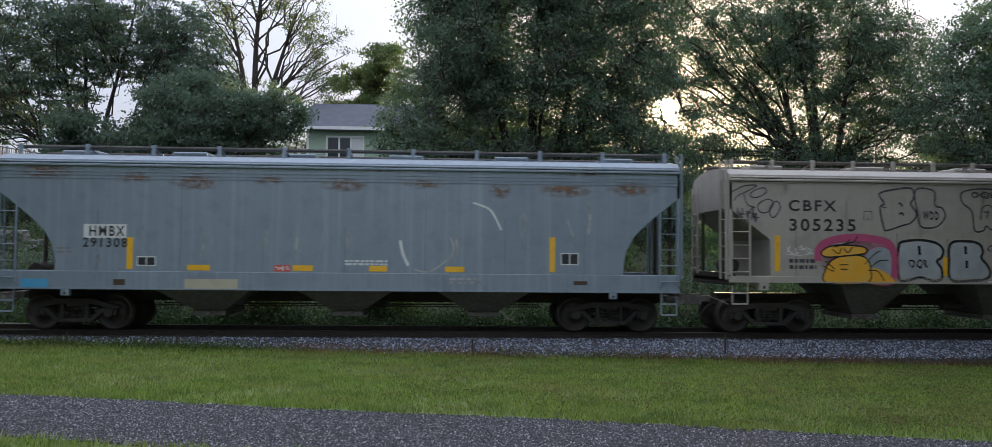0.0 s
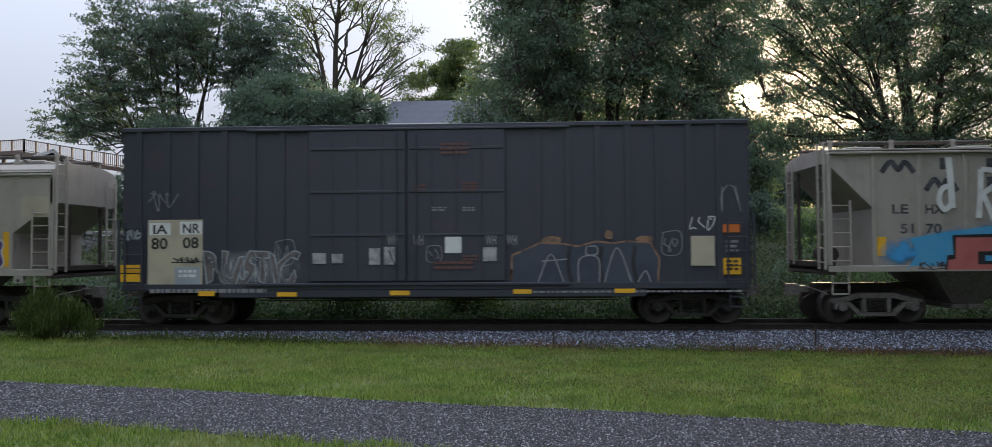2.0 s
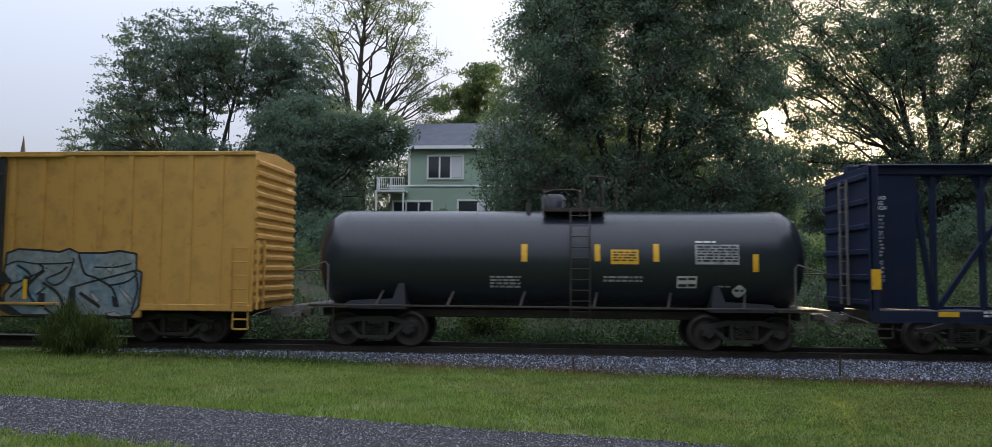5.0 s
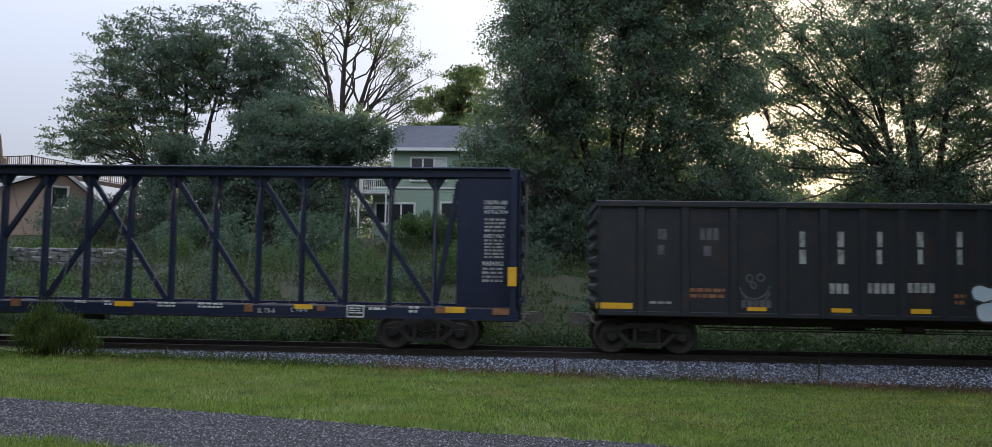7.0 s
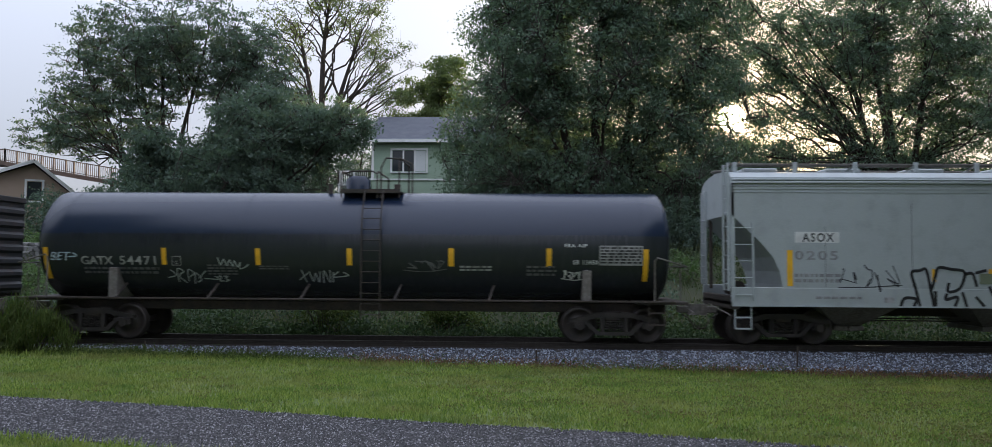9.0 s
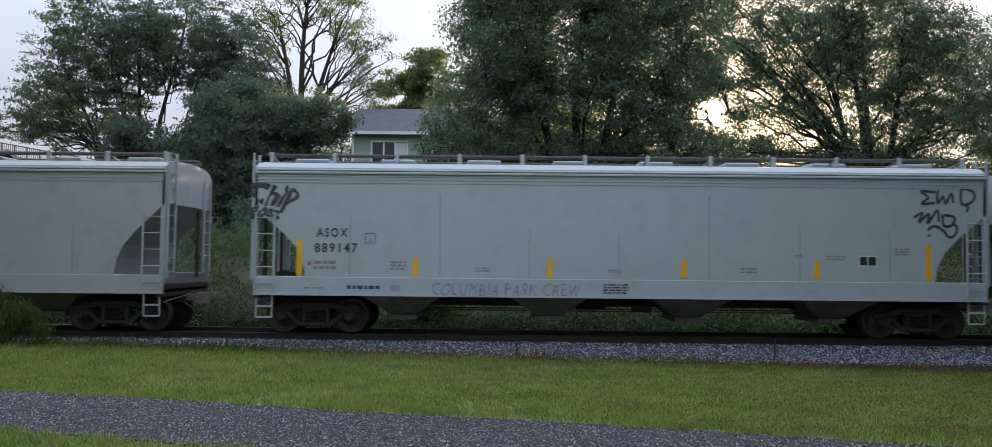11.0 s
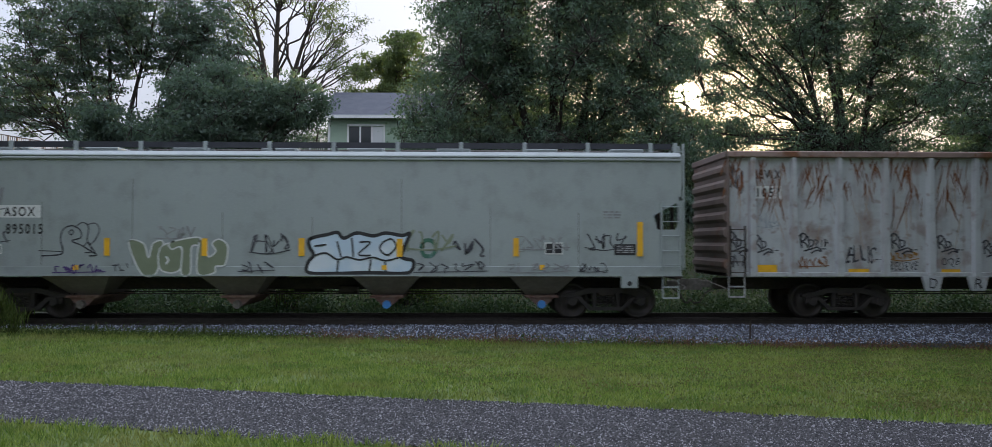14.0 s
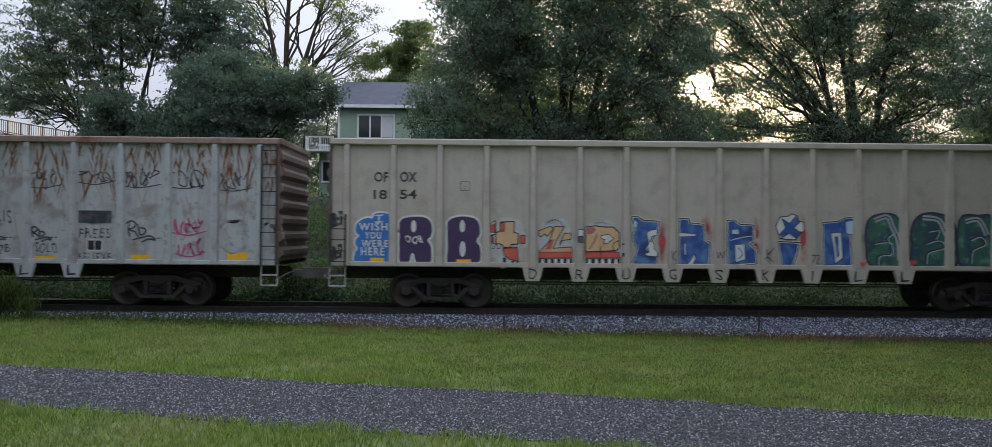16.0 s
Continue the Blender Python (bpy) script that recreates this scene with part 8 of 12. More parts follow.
patch(H, -1.66, 1.17, -1.17, 1.27, YELLOW, name="reflector", y=-HW + 0.064)
patch(H, 0.24, 1.17, 0.72, 1.29, YELLOW, name="reflector", y=-HW + 0.064)
patch(H, 4.34, 1.17, 4.77, 1.29, YELLOW, name="reflector", y=-HW + 0.064)
patch(H, 6.36, 1.14, 7.26, 1.28, YELLOW, name="reflector", y=-HW + 0.064)
throw_up(H, [(1.66, 1.82), (1.86, 1.90), (2.12, 1.84), (2.24, 1.98), (2.49, 1.91), (2.67, 1.84), (2.97, 1.95), (3.30, 1.95), (3.45, 1.64), (3.61, 1.57), (3.78, 1.60), (4.02, 1.53), (4.12, 1.33), (4.05, 1.11), (3.84, 1.02), (3.58, 1.07), (3.22, 1.01), (2.72, 1.00), (2.27, 1.01), (1.91, 1.00), (1.77, 1.12), (1.75, 1.37), (1.88, 1.47), (1.69, 1.56)], CHROME_BLUE, INK, 0.050)
stroke(H, [(1.81, 1.43), (2.17, 1.54), (2.53, 1.63)], 0.035, INK, y=-HW - 0.012)
stroke(H, [(2.52, 1.63), (2.44, 1.30), (2.30, 1.04)], 0.035, INK, y=-HW - 0.012)
stroke(H, [(2.23, 1.95), (2.33, 1.77), (2.27, 1.62), (2.48, 1.59)], 0.035, INK, y=-HW - 0.012)
stroke(H, [(2.69, 1.84), (2.80, 1.49), (2.66, 1.04)], 0.035, INK, y=-HW - 0.012)
stroke(H, [(2.97, 1.92), (3.12, 1.56), (3.34, 1.65)], 0.035, INK, y=-HW - 0.012)
stroke(H, [(3.14, 1.55), (3.13, 1.06)], 0.035, INK, y=-HW - 0.012)
stroke(H, [(3.36, 1.64), (3.52, 1.42), (3.45, 1.07)], 0.035, INK, y=-HW - 0.012)
stroke(H, [(3.73, 1.57), (3.74, 1.07)], 0.035, INK, y=-HW - 0.012)
stroke(H, [(2.83, 1.56), (2.98, 1.42)], 0.035, INK, y=-HW - 0.012)
stroke(H, [(1.88, 1.46), (2.11, 1.49)], 0.035, INK, y=-HW - 0.012)
scribble(H, 4.12, 1.79, 5.00, 2.15, WHITE, 44, 0.025, 5, y=-HW + 0.064)
small_print(H, -5.12, 1.42, -4.24, 1.71, ORANGE_FADE, 2, 5, y=-HW + 0.064)
small_print(H, -6.10, 1.27, -5.53, 1.37, GREYWHITE, 1, 6, y=-HW + 0.064)
patch(H, 5.44, 1.69, 5.91, 1.96, BROWN_INK, y=-HW + 0.064)
patch(H, 4.86, 1.63, 4.97, 1.73, LIME, y=-HW + 0.064)
small_print(H, 1.28, 1.35, 1.57, 1.66, ORANGE_FADE, 2, 7, y=-HW + 0.064)

# long tank car
patch(I, -7.89, 1.57, -7.77, 2.38, YELLOW, name="reflector")
patch(I, -4.81, 1.95, -4.69, 2.38, YELLOW, name="reflector")
patch(I, -2.38, 1.95, -2.25, 2.38, YELLOW, name="reflector")
patch(I, -0.03, 1.96, 0.10, 2.39, YELLOW, name="reflector")
patch(I, 2.56, 1.95, 2.70, 2.41, YELLOW, name="reflector")
patch(I, 5.04, 1.95, 5.17, 2.42, YELLOW, name="reflector")
patch(I, 7.47, 1.60, 7.60, 2.41, YELLOW, name="reflector")
lettering(I, "GATX", -6.92, 1.94, -6.08, 2.16, GREYWHITE, offset=0.02)
lettering(I, "54471", -5.91, 1.94, -4.97, 2.17, GREYWHITE, offset=0.02, space=1.25)
lettering(I, "FRA AIP", 5.50, 2.45, 6.06, 2.54, WHITE, offset=0.02, space=1.25)
lettering(I, "SR 13450", 5.71, 2.02, 6.34, 2.13, WHITE, offset=0.02, space=1.25)
lettering(I, "BET", -7.73, 2.05, -7.18, 2.26, CHROME_BLUE, shear=0.3, warp=0.1)
stroke(I, [(-7.25, 2.14), (-7.02, 2.16), (-7.12, 2.24)], 0.03, CHROME_BLUE)
for pts in ([(-3.36, 2.14), (-3.29, 1.96), (-3.20, 2.10), (-3.13, 1.94), (-3.05, 2.08), (-2.98, 1.92), (-2.93, 2.06), (-2.86, 1.90), (-2.78, 2.02), (-2.80, 1.86), (-2.66, 1.90), (-2.56, 1.98)],
            [(-4.72, 1.62), (-4.50, 1.68), (-4.62, 1.82)], [(-4.46, 1.50), (-4.44, 1.84), (-4.28, 1.78), (-4.42, 1.66), (-4.26, 1.48)], [(-4.20, 1.52), (-4.16, 1.82), (-4.02, 1.74), (-4.14, 1.64)],
            [(-4.06, 1.46), (-3.98, 1.74), (-3.86, 1.58), (-3.98, 1.50)], [(-3.92, 1.60), (-3.70, 1.80)], [(-3.78, 1.60), (-3.40, 1.58), (-3.50, 1.66)], [(-3.42, 1.64), (-3.32, 1.66), (-3.38, 1.54), (-3.28, 1.54)], [(-3.26, 1.66), (-3.16, 1.66), (-3.22, 1.60), (-3.14, 1.56), (-3.26, 1.52)],
            [(-1.30, 1.58), (-1.05, 1.76)], [(-1.22, 1.84), (-1.12, 1.52)], [(-1.02, 1.80), (-0.94, 1.54), (-0.86, 1.76), (-0.80, 1.52), (-0.74, 1.80)], [(-0.68, 1.50), (-0.64, 1.82), (-0.52, 1.52), (-0.48, 1.84)], [(-0.44, 1.52), (-0.40, 1.78)], [(-0.26, 1.80), (-0.42, 1.66), (-0.02, 1.70), (-0.14, 1.78)]):
    stroke(I, pts, 0.026, SILVER)
scribble(I, 1.48, 1.80, 2.44, 2.12, GREYFADE, 105, 0.03, 4)
scribble(I, 5.46, 1.62, 6.12, 1.88, WHITE, 106, 0.03, 5)
patch(I, 6.37, 2.00, 7.46, 2.50, GREYWHITE)
small_print(I, 6.40, 2.02, 7.43, 2.46, BLACK, 6, 7, y=-HW - 0.012)
small_print(I, -6.87, 1.67, -4.90, 1.88, GREYFADE, 2, 8)
small_print(I, -3.65, 1.67, -2.87, 1.96, GREYFADE, 4, 9)
small_print(I, -2.30, 1.82, -1.54, 1.94, GREYFADE, 2, 10)
small_print(I, 2.84, 1.81, 3.65, 1.97, GREYWHITE, 2, 11)
small_print(I, 4.54, 1.69, 5.30, 1.98, GREYFADE, 3, 12)
letter_square(I, -4.55, 1.93, 0.24, GREYWHITE)
wrap(I, 1.45, 2.48)

# dull white hopper
patch(J, -6.74, 2.60, -5.65, 2.87, WHITE)
lettering(J, "ASOX", -6.56, 2.62, -5.78, 2.84, BLACK, y=-HW - 0.008, offset=0.02, space=1.25)
lettering(J, "0205", -6.75, 2.17, -5.69, 2.40, PALE_INK, offset=0.02, space=1.25)
patch(J, -6.94, 1.52, -6.80, 2.41, YELLOW, name="reflector")
small_print(J, -6.76, 1.56, -5.62, 1.83, PALE_INK, 2, 4)
scribble(J, -5.62, 1.40, -4.23, 2.06, INK, 61, 0.03, 5)
small_print(J, -6.25, 1.17, -5.13, 1.27, PALE_INK, 1, 5, y=-HW - 0.014)
patch(J, -4.58, 1.13, -4.34, 1.26, GREYWHITE, y=-HW - 0.014)
patch(J, -3.41, 1.64, -3.31, 1.96, YELLOW, name="reflector")
patch(J, -2.04, 1.65, -1.94, 1.97, YELLOW, name="reflector")
stroke(J, [(-3.72, 1.04), (-3.82, 1.48), (-3.91, 1.87), (-3.72, 1.92), (-3.56, 1.95), (-3.47, 1.54), (-3.38, 1.04)], 0.075, BLACK, y=-HW - 0.014)
stroke(J, [(-3.43, 1.47), (-3.34, 1.77), (-3.25, 2.00), (-2.94, 1.96), (-2.63, 1.89), (-2.75, 1.50), (-3.03, 1.41), (-3.01, 1.63)], 0.075, BLACK, y=-HW - 0.014)
stroke(J, [(-3.34, 1.42), (-3.34, 1.05)], 0.075, BLACK, y=-HW - 0.014)
stroke(J, [(-3.06, 1.37), (-3.09, 1.22), (-2.81, 1.28), (-2.88, 1.05)], 0.075, BLACK, y=-HW - 0.014)
stroke(J, [(-2.65, 1.82), (-2.44, 1.86), (-2.34, 1.54)], 0.075, BLACK, y=-HW - 0.014)
stroke(J, [(-2.69, 1.40), (-2.59, 1.04)], 0.075, BLACK, y=-HW - 0.014)
stroke(J, [(-2.37, 1.29), (-2.16, 1.05)], 0.075, BLACK, y=-HW - 0.014)
stroke(J, [(-2.37, 1.87), (-2.22, 1.91), (-2.09, 1.94)], 0.075, BLACK, y=-HW - 0.014)
stroke(J, [(-2.04, 1.55), (-1.94, 1.32), (-1.81, 1.06)], 0.075, BLACK, y=-HW - 0.014)
stroke(J, [(-4.19, 1.04), (-4.09, 1.24), (-3.82, 1.22), (-3.87, 1.05)], 0.075, BLACK, y=-HW - 0.014)
stroke(J, [(-1.81, 1.12), (-1.68, 1.30), (-1.47, 1.22), (-1.47, 1.07)], 0.075, BLACK, y=-HW - 0.014)
patch(J, -2.27, 1.60, -1.53, 1.86, OLIVE, y=-HW - 0.012)
scribble(J, -0.59, 1.56, 0.84, 2.12, PALE_INK, 62, 0.03, 6)
scribble(J, 0.34, 1.15, 1.06, 1.30, ROYAL, 63, 0.03, 5, y=-HW - 0.014)
scribble(J, -1.83, 1.33, -1.41, 1.52, INK, 64, 0.02, 3, y=-HW - 0.014)

# pale grey hopper
lettering(K, "ASOX", -7.62, 2.48, -6.83, 2.71, BLACK, offset=0.02, space=1.25)
lettering(K, "889147", -7.66, 2.09, -6.58, 2.33, BLACK, offset=0.02, space=1.25)
letter_square(K, -6.39, 2.33, 0.26, INK)
patch(K, -8.11, 1.50, -7.96, 2.42, YELLOW, name="reflector")
patch(K, -5.19, 1.50, -5.04, 1.97, YELLOW, name="reflector")
patch(K, -1.81, 1.51, -1.67, 1.99, YELLOW, name="reflector")
patch(K, 1.54, 1.53, 1.69, 1.99, YELLOW, name="reflector")
patch(K, 4.88, 1.54, 5.02, 2.00, YELLOW, name="reflector")
patch(K, 7.65, 1.52, 7.80, 2.44, YELLOW, name="reflector")
small_print(K, -7.67, 1.62, -7.08, 1.88, PALE_INK, 2, 110)
small_print(K, -5.74, 1.64, -5.34, 1.89, PALE_INK, 3, 111)
small_print(K, -3.62, 1.62, -3.23, 1.75, PALE_INK, 2, 112)
small_print(K, -0.29, 1.64, 0.08, 1.73, PALE_INK, 2, 113)
small_print(K, 3.04, 1.64, 3.47, 1.80, PALE_INK, 2, 114)
small_print(K, 4.39, 2.06, 4.59, 2.14, PALE_INK, 2, 115)
small_print(K, 5.18, 1.99, 5.66, 2.13, PALE_INK, 2, 116)
small_print(K, 6.88, 2.13, 7.26, 2.33, PALE_INK, 3, 117)
plate(K, 5.98, 1.87, 6.44, 2.14)
blob(K, -7.83, 1.77, -7.74, 1.87, RED, 3)
small_print(K, -6.83, 1.13, -5.99, 1.27, NAVY_INK, 1, 7, y=-HW - 0.014)
patch(K, -5.75, 1.13, -5.50, 1.29, GREYPATCH, y=-HW - 0.014)
lettering(K, "COLUMBIA PARK CREW", -4.69, 1.04, -0.96, 1.36, PALE_INK, shear=0.2, offset=-0.005, warp=0.12, space=1.2, y=-HW - 0.014)
small_print(K, -0.40, 1.10, 0.23, 1.37, INK, 4, 8, y=-HW - 0.014)
small_print(K, -7.89, 1.16, -7.42, 1.22, PALE_INK, 1, 9, y=-HW - 0.014)
lettering(K, "Chip", -9.31, 3.15, -8.13, 3.85, INK, offset=0.04, shear=0.25, warp=0.2, tilt=-0.05)
lettering(K, "Moss", -9.52, 2.92, -8.53, 3.30, INK, offset=0.04, shear=0.25, warp=0.2)
stroke(K, [(7.92, 3.75), (7.55, 3.77), (7.74, 3.62), (7.57, 3.46), (7.91, 3.48)], 0.065, INK, y=-HW - 0.008)
stroke(K, [(7.99, 3.80), (7.96, 3.62), (7.99, 3.48), (8.11, 3.65), (8.17, 3.47), (8.32, 3.72), (8.36, 3.49)], 0.065, INK, y=-HW - 0.008)
stroke(K, [(8.58, 3.86), (8.55, 3.67), (8.58, 3.46), (8.75, 3.47), (8.89, 3.60), (8.86, 3.76), (8.71, 3.83), (8.58, 3.86)], 0.065, INK, y=-HW - 0.008)
stroke(K, [(8.59, 3.45), (8.73, 3.39), (8.69, 3.26)], 0.065, INK, y=-HW - 0.008)
stroke(K, [(7.37, 3.11), (7.59, 3.23), (7.50, 2.99), (7.75, 3.21), (7.71, 2.96), (7.96, 3.30), (7.99, 3.01)], 0.065, INK, y=-HW - 0.008)
stroke(K, [(8.09, 3.20), (8.12, 2.91), (8.33, 2.93), (8.38, 3.12), (8.14, 3.18)], 0.065, INK, y=-HW - 0.008)
stroke(K, [(7.71, 2.79), (7.87, 2.90), (8.09, 2.80), (8.23, 2.63), (8.39, 2.68), (8.44, 2.88), (8.31, 2.98)], 0.065, INK, y=-HW - 0.008)
stroke(K, [(8.36, 3.88), (8.38, 3.84)], 0.065, INK, y=-HW - 0.008)
stroke(K, [(7.72, 2.68), (7.76, 2.64)], 0.065, INK, y=-HW - 0.008)

# off-white hopper
lettering(L, "ASOX", -7.57, 2.54, -6.79, 2.77, BLACK, offset=0.02, space=1.25)
lettering(L, "20930", -7.56, 2.10, -6.75, 2.33, BLACK, offset=0.02, space=1.25)
letter_square(L, -6.29, 2.32, 0.26, INK)
stain(L, -3.62, 1.15, 1.12, 2.23, STAIN_ORANGE)
throw_up(L, [(-3.54, 1.53), (-3.15, 1.58), (-3.44, 1.79), (-3.13, 1.74), (-3.29, 2.02), (-2.85, 1.98), (-2.66, 1.85), (-2.46, 1.95), (-2.38, 2.23), (-2.19, 2.01), (-1.99, 2.14), (-1.60, 2.14), (-1.36, 2.19), (-1.25, 2.01), (-1.00, 2.14), (-0.81, 2.06), (-0.62, 2.17), (-0.42, 1.98), (0.00, 2.16), (0.13, 1.99), (0.35, 2.05), (0.26, 1.91), (0.61, 1.94), (0.39, 1.75), (0.86, 1.91), (0.61, 1.67), (0.33, 1.44), (0.24, 1.26), (-0.02, 1.36), (-2.99, 1.35), (-3.21, 1.22), (-3.12, 1.39)], ORANGE_SPLASH, ORANGE_SPLASH, 0.02, y=-HW - 0.008, sharp=True)
throw_up(L, [(-3.06, 1.69), (-2.91, 1.79), (-2.53, 1.82), (-2.28, 1.90), (-2.07, 2.06), (-1.68, 2.12), (-1.52, 2.09), (-1.39, 1.97), (-1.17, 2.05), (-0.97, 2.11), (-0.87, 1.90), (-0.61, 2.08), (-0.42, 1.92), (0.13, 1.89), (0.26, 1.67), (0.20, 1.42), (0.02, 1.21), (-0.49, 1.23), (-1.58, 1.22), (-2.65, 1.22), (-2.90, 1.33), (-3.04, 1.50)], BLACK, WHITE, 0.04, y=-HW - 0.012)
throw_up(L, [(-2.32, 1.38), (-2.22, 1.79), (-1.99, 2.00), (-1.78, 2.04), (-1.88, 1.82), (-1.72, 1.76), (-1.90, 1.65), (-1.96, 1.38)], SILVER, SLATE, 0.015, y=-HW - 0.019)
throw_up(L, [(-1.68, 1.67), (-1.75, 1.89), (-1.60, 2.04), (-1.41, 1.92), (-1.43, 1.67), (-1.55, 1.38), (-1.77, 1.38)], SILVER, SLATE, 0.015, y=-HW - 0.019)
throw_up(L, [(-1.34, 1.93), (-0.94, 2.03), (-1.09, 1.70), (-1.16, 1.45), (-0.90, 1.37), (-1.37, 1.34), (-1.34, 1.67)], SILVER, SLATE, 0.015, y=-HW - 0.019)
throw_up(L, [(-0.81, 1.79), (-0.61, 2.02), (-0.42, 1.86), (-0.32, 1.59), (-0.36, 1.35), (-0.80, 1.38), (-0.88, 1.60)], SILVER, SLATE, 0.015, y=-HW - 0.019)
throw_up(L, [(-0.12, 1.83), (0.17, 1.80), (0.14, 1.56), (0.01, 1.47), (-0.21, 1.67)], SILVER, SLATE, 0.015, y=-HW - 0.019)
throw_up(L, [(-2.94, 1.68), (-2.44, 1.77), (-2.56, 1.65), (-2.84, 1.57)], SILVER, SLATE, 0.015, y=-HW - 0.019)
stroke(L, [(-2.65, 1.19), (-2.45, 1.35), (-2.21, 1.18)], 0.06, BLACK, y=-HW - 0.024)
stroke(L, [(-1.96, 1.35), (-1.77, 1.19), (-1.52, 1.18)], 0.06, BLACK, y=-HW - 0.024)
stroke(L, [(-1.33, 1.18), (-1.08, 1.37), (-0.77, 1.21)], 0.06, BLACK, y=-HW - 0.024)
stroke(L, [(-0.68, 1.35), (-0.58, 1.18)], 0.06, BLACK, y=-HW - 0.024)
stroke(L, [(-0.08, 1.36), (-0.01, 1.18)], 0.06, BLACK, y=-HW - 0.024)
stroke(L, [(-2.46, 2.29), (-2.38, 2.36)], 0.035, INK, y=-HW - 0.01)
stroke(L, [(-1.79, 2.30), (-1.66, 2.39)], 0.035, INK, y=-HW - 0.01)
stroke(L, [(-1.60, 2.38), (-1.47, 2.23)], 0.035, INK, y=-HW - 0.01)
stroke(L, [(-0.88, 2.36), (-0.69, 2.21)], 0.035, INK, y=-HW - 0.01)
stroke(L, [(-0.34, 2.17), (-0.25, 2.33)], 0.035, INK, y=-HW - 0.01)
stroke(L, [(0.44, 2.27), (0.63, 2.11), (0.73, 1.96)], 0.035, INK, y=-HW - 0.01)
stroke(L, [(0.83, 1.96), (0.95, 2.04)], 0.035, INK, y=-HW - 0.01)
bubble(L, "CETUNK", -6.17, 1.23, -3.66, 2.00, PAINT_L, PALE_INK, y=-HW - 0.012, fat=0.05, wide=0.025, warp=0.25)
throw_up(L, [(1.20, 2.21), (1.39, 2.32), (1.86, 2.26), (2.26, 2.36), (2.65, 2.26), (3.28, 2.31), (3.79, 2.28), (3.87, 1.84), (3.92, 1.45), (3.29, 1.49), (2.66, 1.52), (2.03, 1.47), (1.40, 1.50), (1.13, 1.52), (1.08, 1.91)], TEAL_PALE, TEAL, 0.035, y=-HW - 0.009)
stroke(L, [(1.09, 2.24), (1.17, 2.39), (1.55, 2.40), (1.78, 2.32), (1.96, 2.44), (2.11, 2.50), (2.49, 2.45), (2.62, 2.34)], 0.1, PINK, y=-HW - 0.007)
stroke(L, [(2.78, 2.34), (3.00, 2.42), (3.16, 2.54), (3.28, 2.58), (3.38, 2.44), (3.79, 2.38)], 0.1, PINK, y=-HW - 0.007)
throw_up(L, [(3.82, 2.13), (4.14, 1.86), (4.00, 1.68), (4.11, 1.46), (3.86, 1.40)], PINK, PINK, 0.02, y=-HW - 0.007, sharp=True)
stroke(L, [(0.92, 1.91), (0.99, 1.67), (0.92, 1.48)], 0.09, PINK, y=-HW - 0.007)
stroke(L, [(1.66, 2.21), (1.57, 2.02), (1.36, 1.93), (1.35, 1.74), (1.79, 1.79), (1.90, 1.96)], 0.035, TEAL, y=-HW - 0.014)
stroke(L, [(2.08, 1.46), (2.03, 1.77), (2.21, 2.06), (2.46, 2.12), (2.59, 1.93), (2.60, 1.52)], 0.035, TEAL, y=-HW - 0.014)
stroke(L, [(2.21, 1.77), (2.40, 1.84), (2.28, 1.96)], 0.035, TEAL, y=-HW - 0.014)
stroke(L, [(2.72, 2.09), (2.94, 2.28), (2.84, 1.96), (3.16, 1.93), (3.01, 1.62), (2.75, 1.52)], 0.035, TEAL, y=-HW - 0.014)
stroke(L, [(3.32, 1.52), (3.26, 1.90), (3.41, 2.16), (3.79, 2.22)], 0.035, TEAL, y=-HW - 0.014)
stroke(L, [(3.35, 1.84), (3.64, 1.94)], 0.035, TEAL, y=-HW - 0.014)
stroke(L, [(3.38, 1.52), (3.73, 1.56), (3.86, 1.78)], 0.035, TEAL, y=-HW - 0.014)
stroke(L, [(2.65, 2.28), (2.69, 1.52)], 0.035, TEAL, y=-HW - 0.014)
stroke(L, [(1.08, 1.52), (1.27, 1.44), (1.96, 1.44), (2.06, 1.52), (2.34, 1.41), (2.66, 1.46), (3.23, 1.52), (2.94, 1.35)], 0.045, PEACH, y=-HW - 0.02)
stroke(L, [(1.46, 1.36), (1.54, 1.23), (1.60, 1.36)], 0.04, PINK, y=-HW - 0.03)
stroke(L, [(1.71, 1.36), (1.79, 1.23), (1.86, 1.36)], 0.04, PINK, y=-HW - 0.03)
stroke(L, [(2.72, 1.36), (2.80, 1.24), (2.86, 1.36)], 0.04, PINK, y=-HW - 0.03)
stroke(L, [(2.91, 1.36), (2.99, 1.24), (3.05, 1.36)], 0.04, PINK, y=-HW - 0.03)
stroke(L, [(3.48, 1.37), (3.56, 1.24), (3.62, 1.37)], 0.04, PINK, y=-HW - 0.03)
patch(L, -8.65, 1.45, -8.51, 2.41, YELLOW, name="reflector", y=-HW - 0.024)
patch(L, -5.42, 1.39, -5.29, 1.87, YELLOW, name="reflector", y=-HW - 0.024)
patch(L, -2.83, 1.40, -2.69, 1.88, YELLOW, name="reflector", y=-HW - 0.024)
patch(L, -0.08, 1.44, 0.07, 1.89, YELLOW, name="reflector", y=-HW - 0.024)
patch(L, 2.67, 1.42, 2.81, 1.90, YELLOW, name="reflector", y=-HW - 0.024)
patch(L, 5.43, 1.43, 5.57, 1.91, YELLOW, name="reflector", y=-HW - 0.024)
patch(L, 8.42, 1.44, 8.57, 2.43, YELLOW, name="reflector", y=-HW - 0.024)
plate(L, -8.16, 1.48, -7.62, 1.75)
plate(L, 5.77, 1.53, 6.19, 1.77)
lettering(L, "PLASTIC", 7.42, 2.20, 8.03, 2.31, INK, offset=0.02, space=1.25)
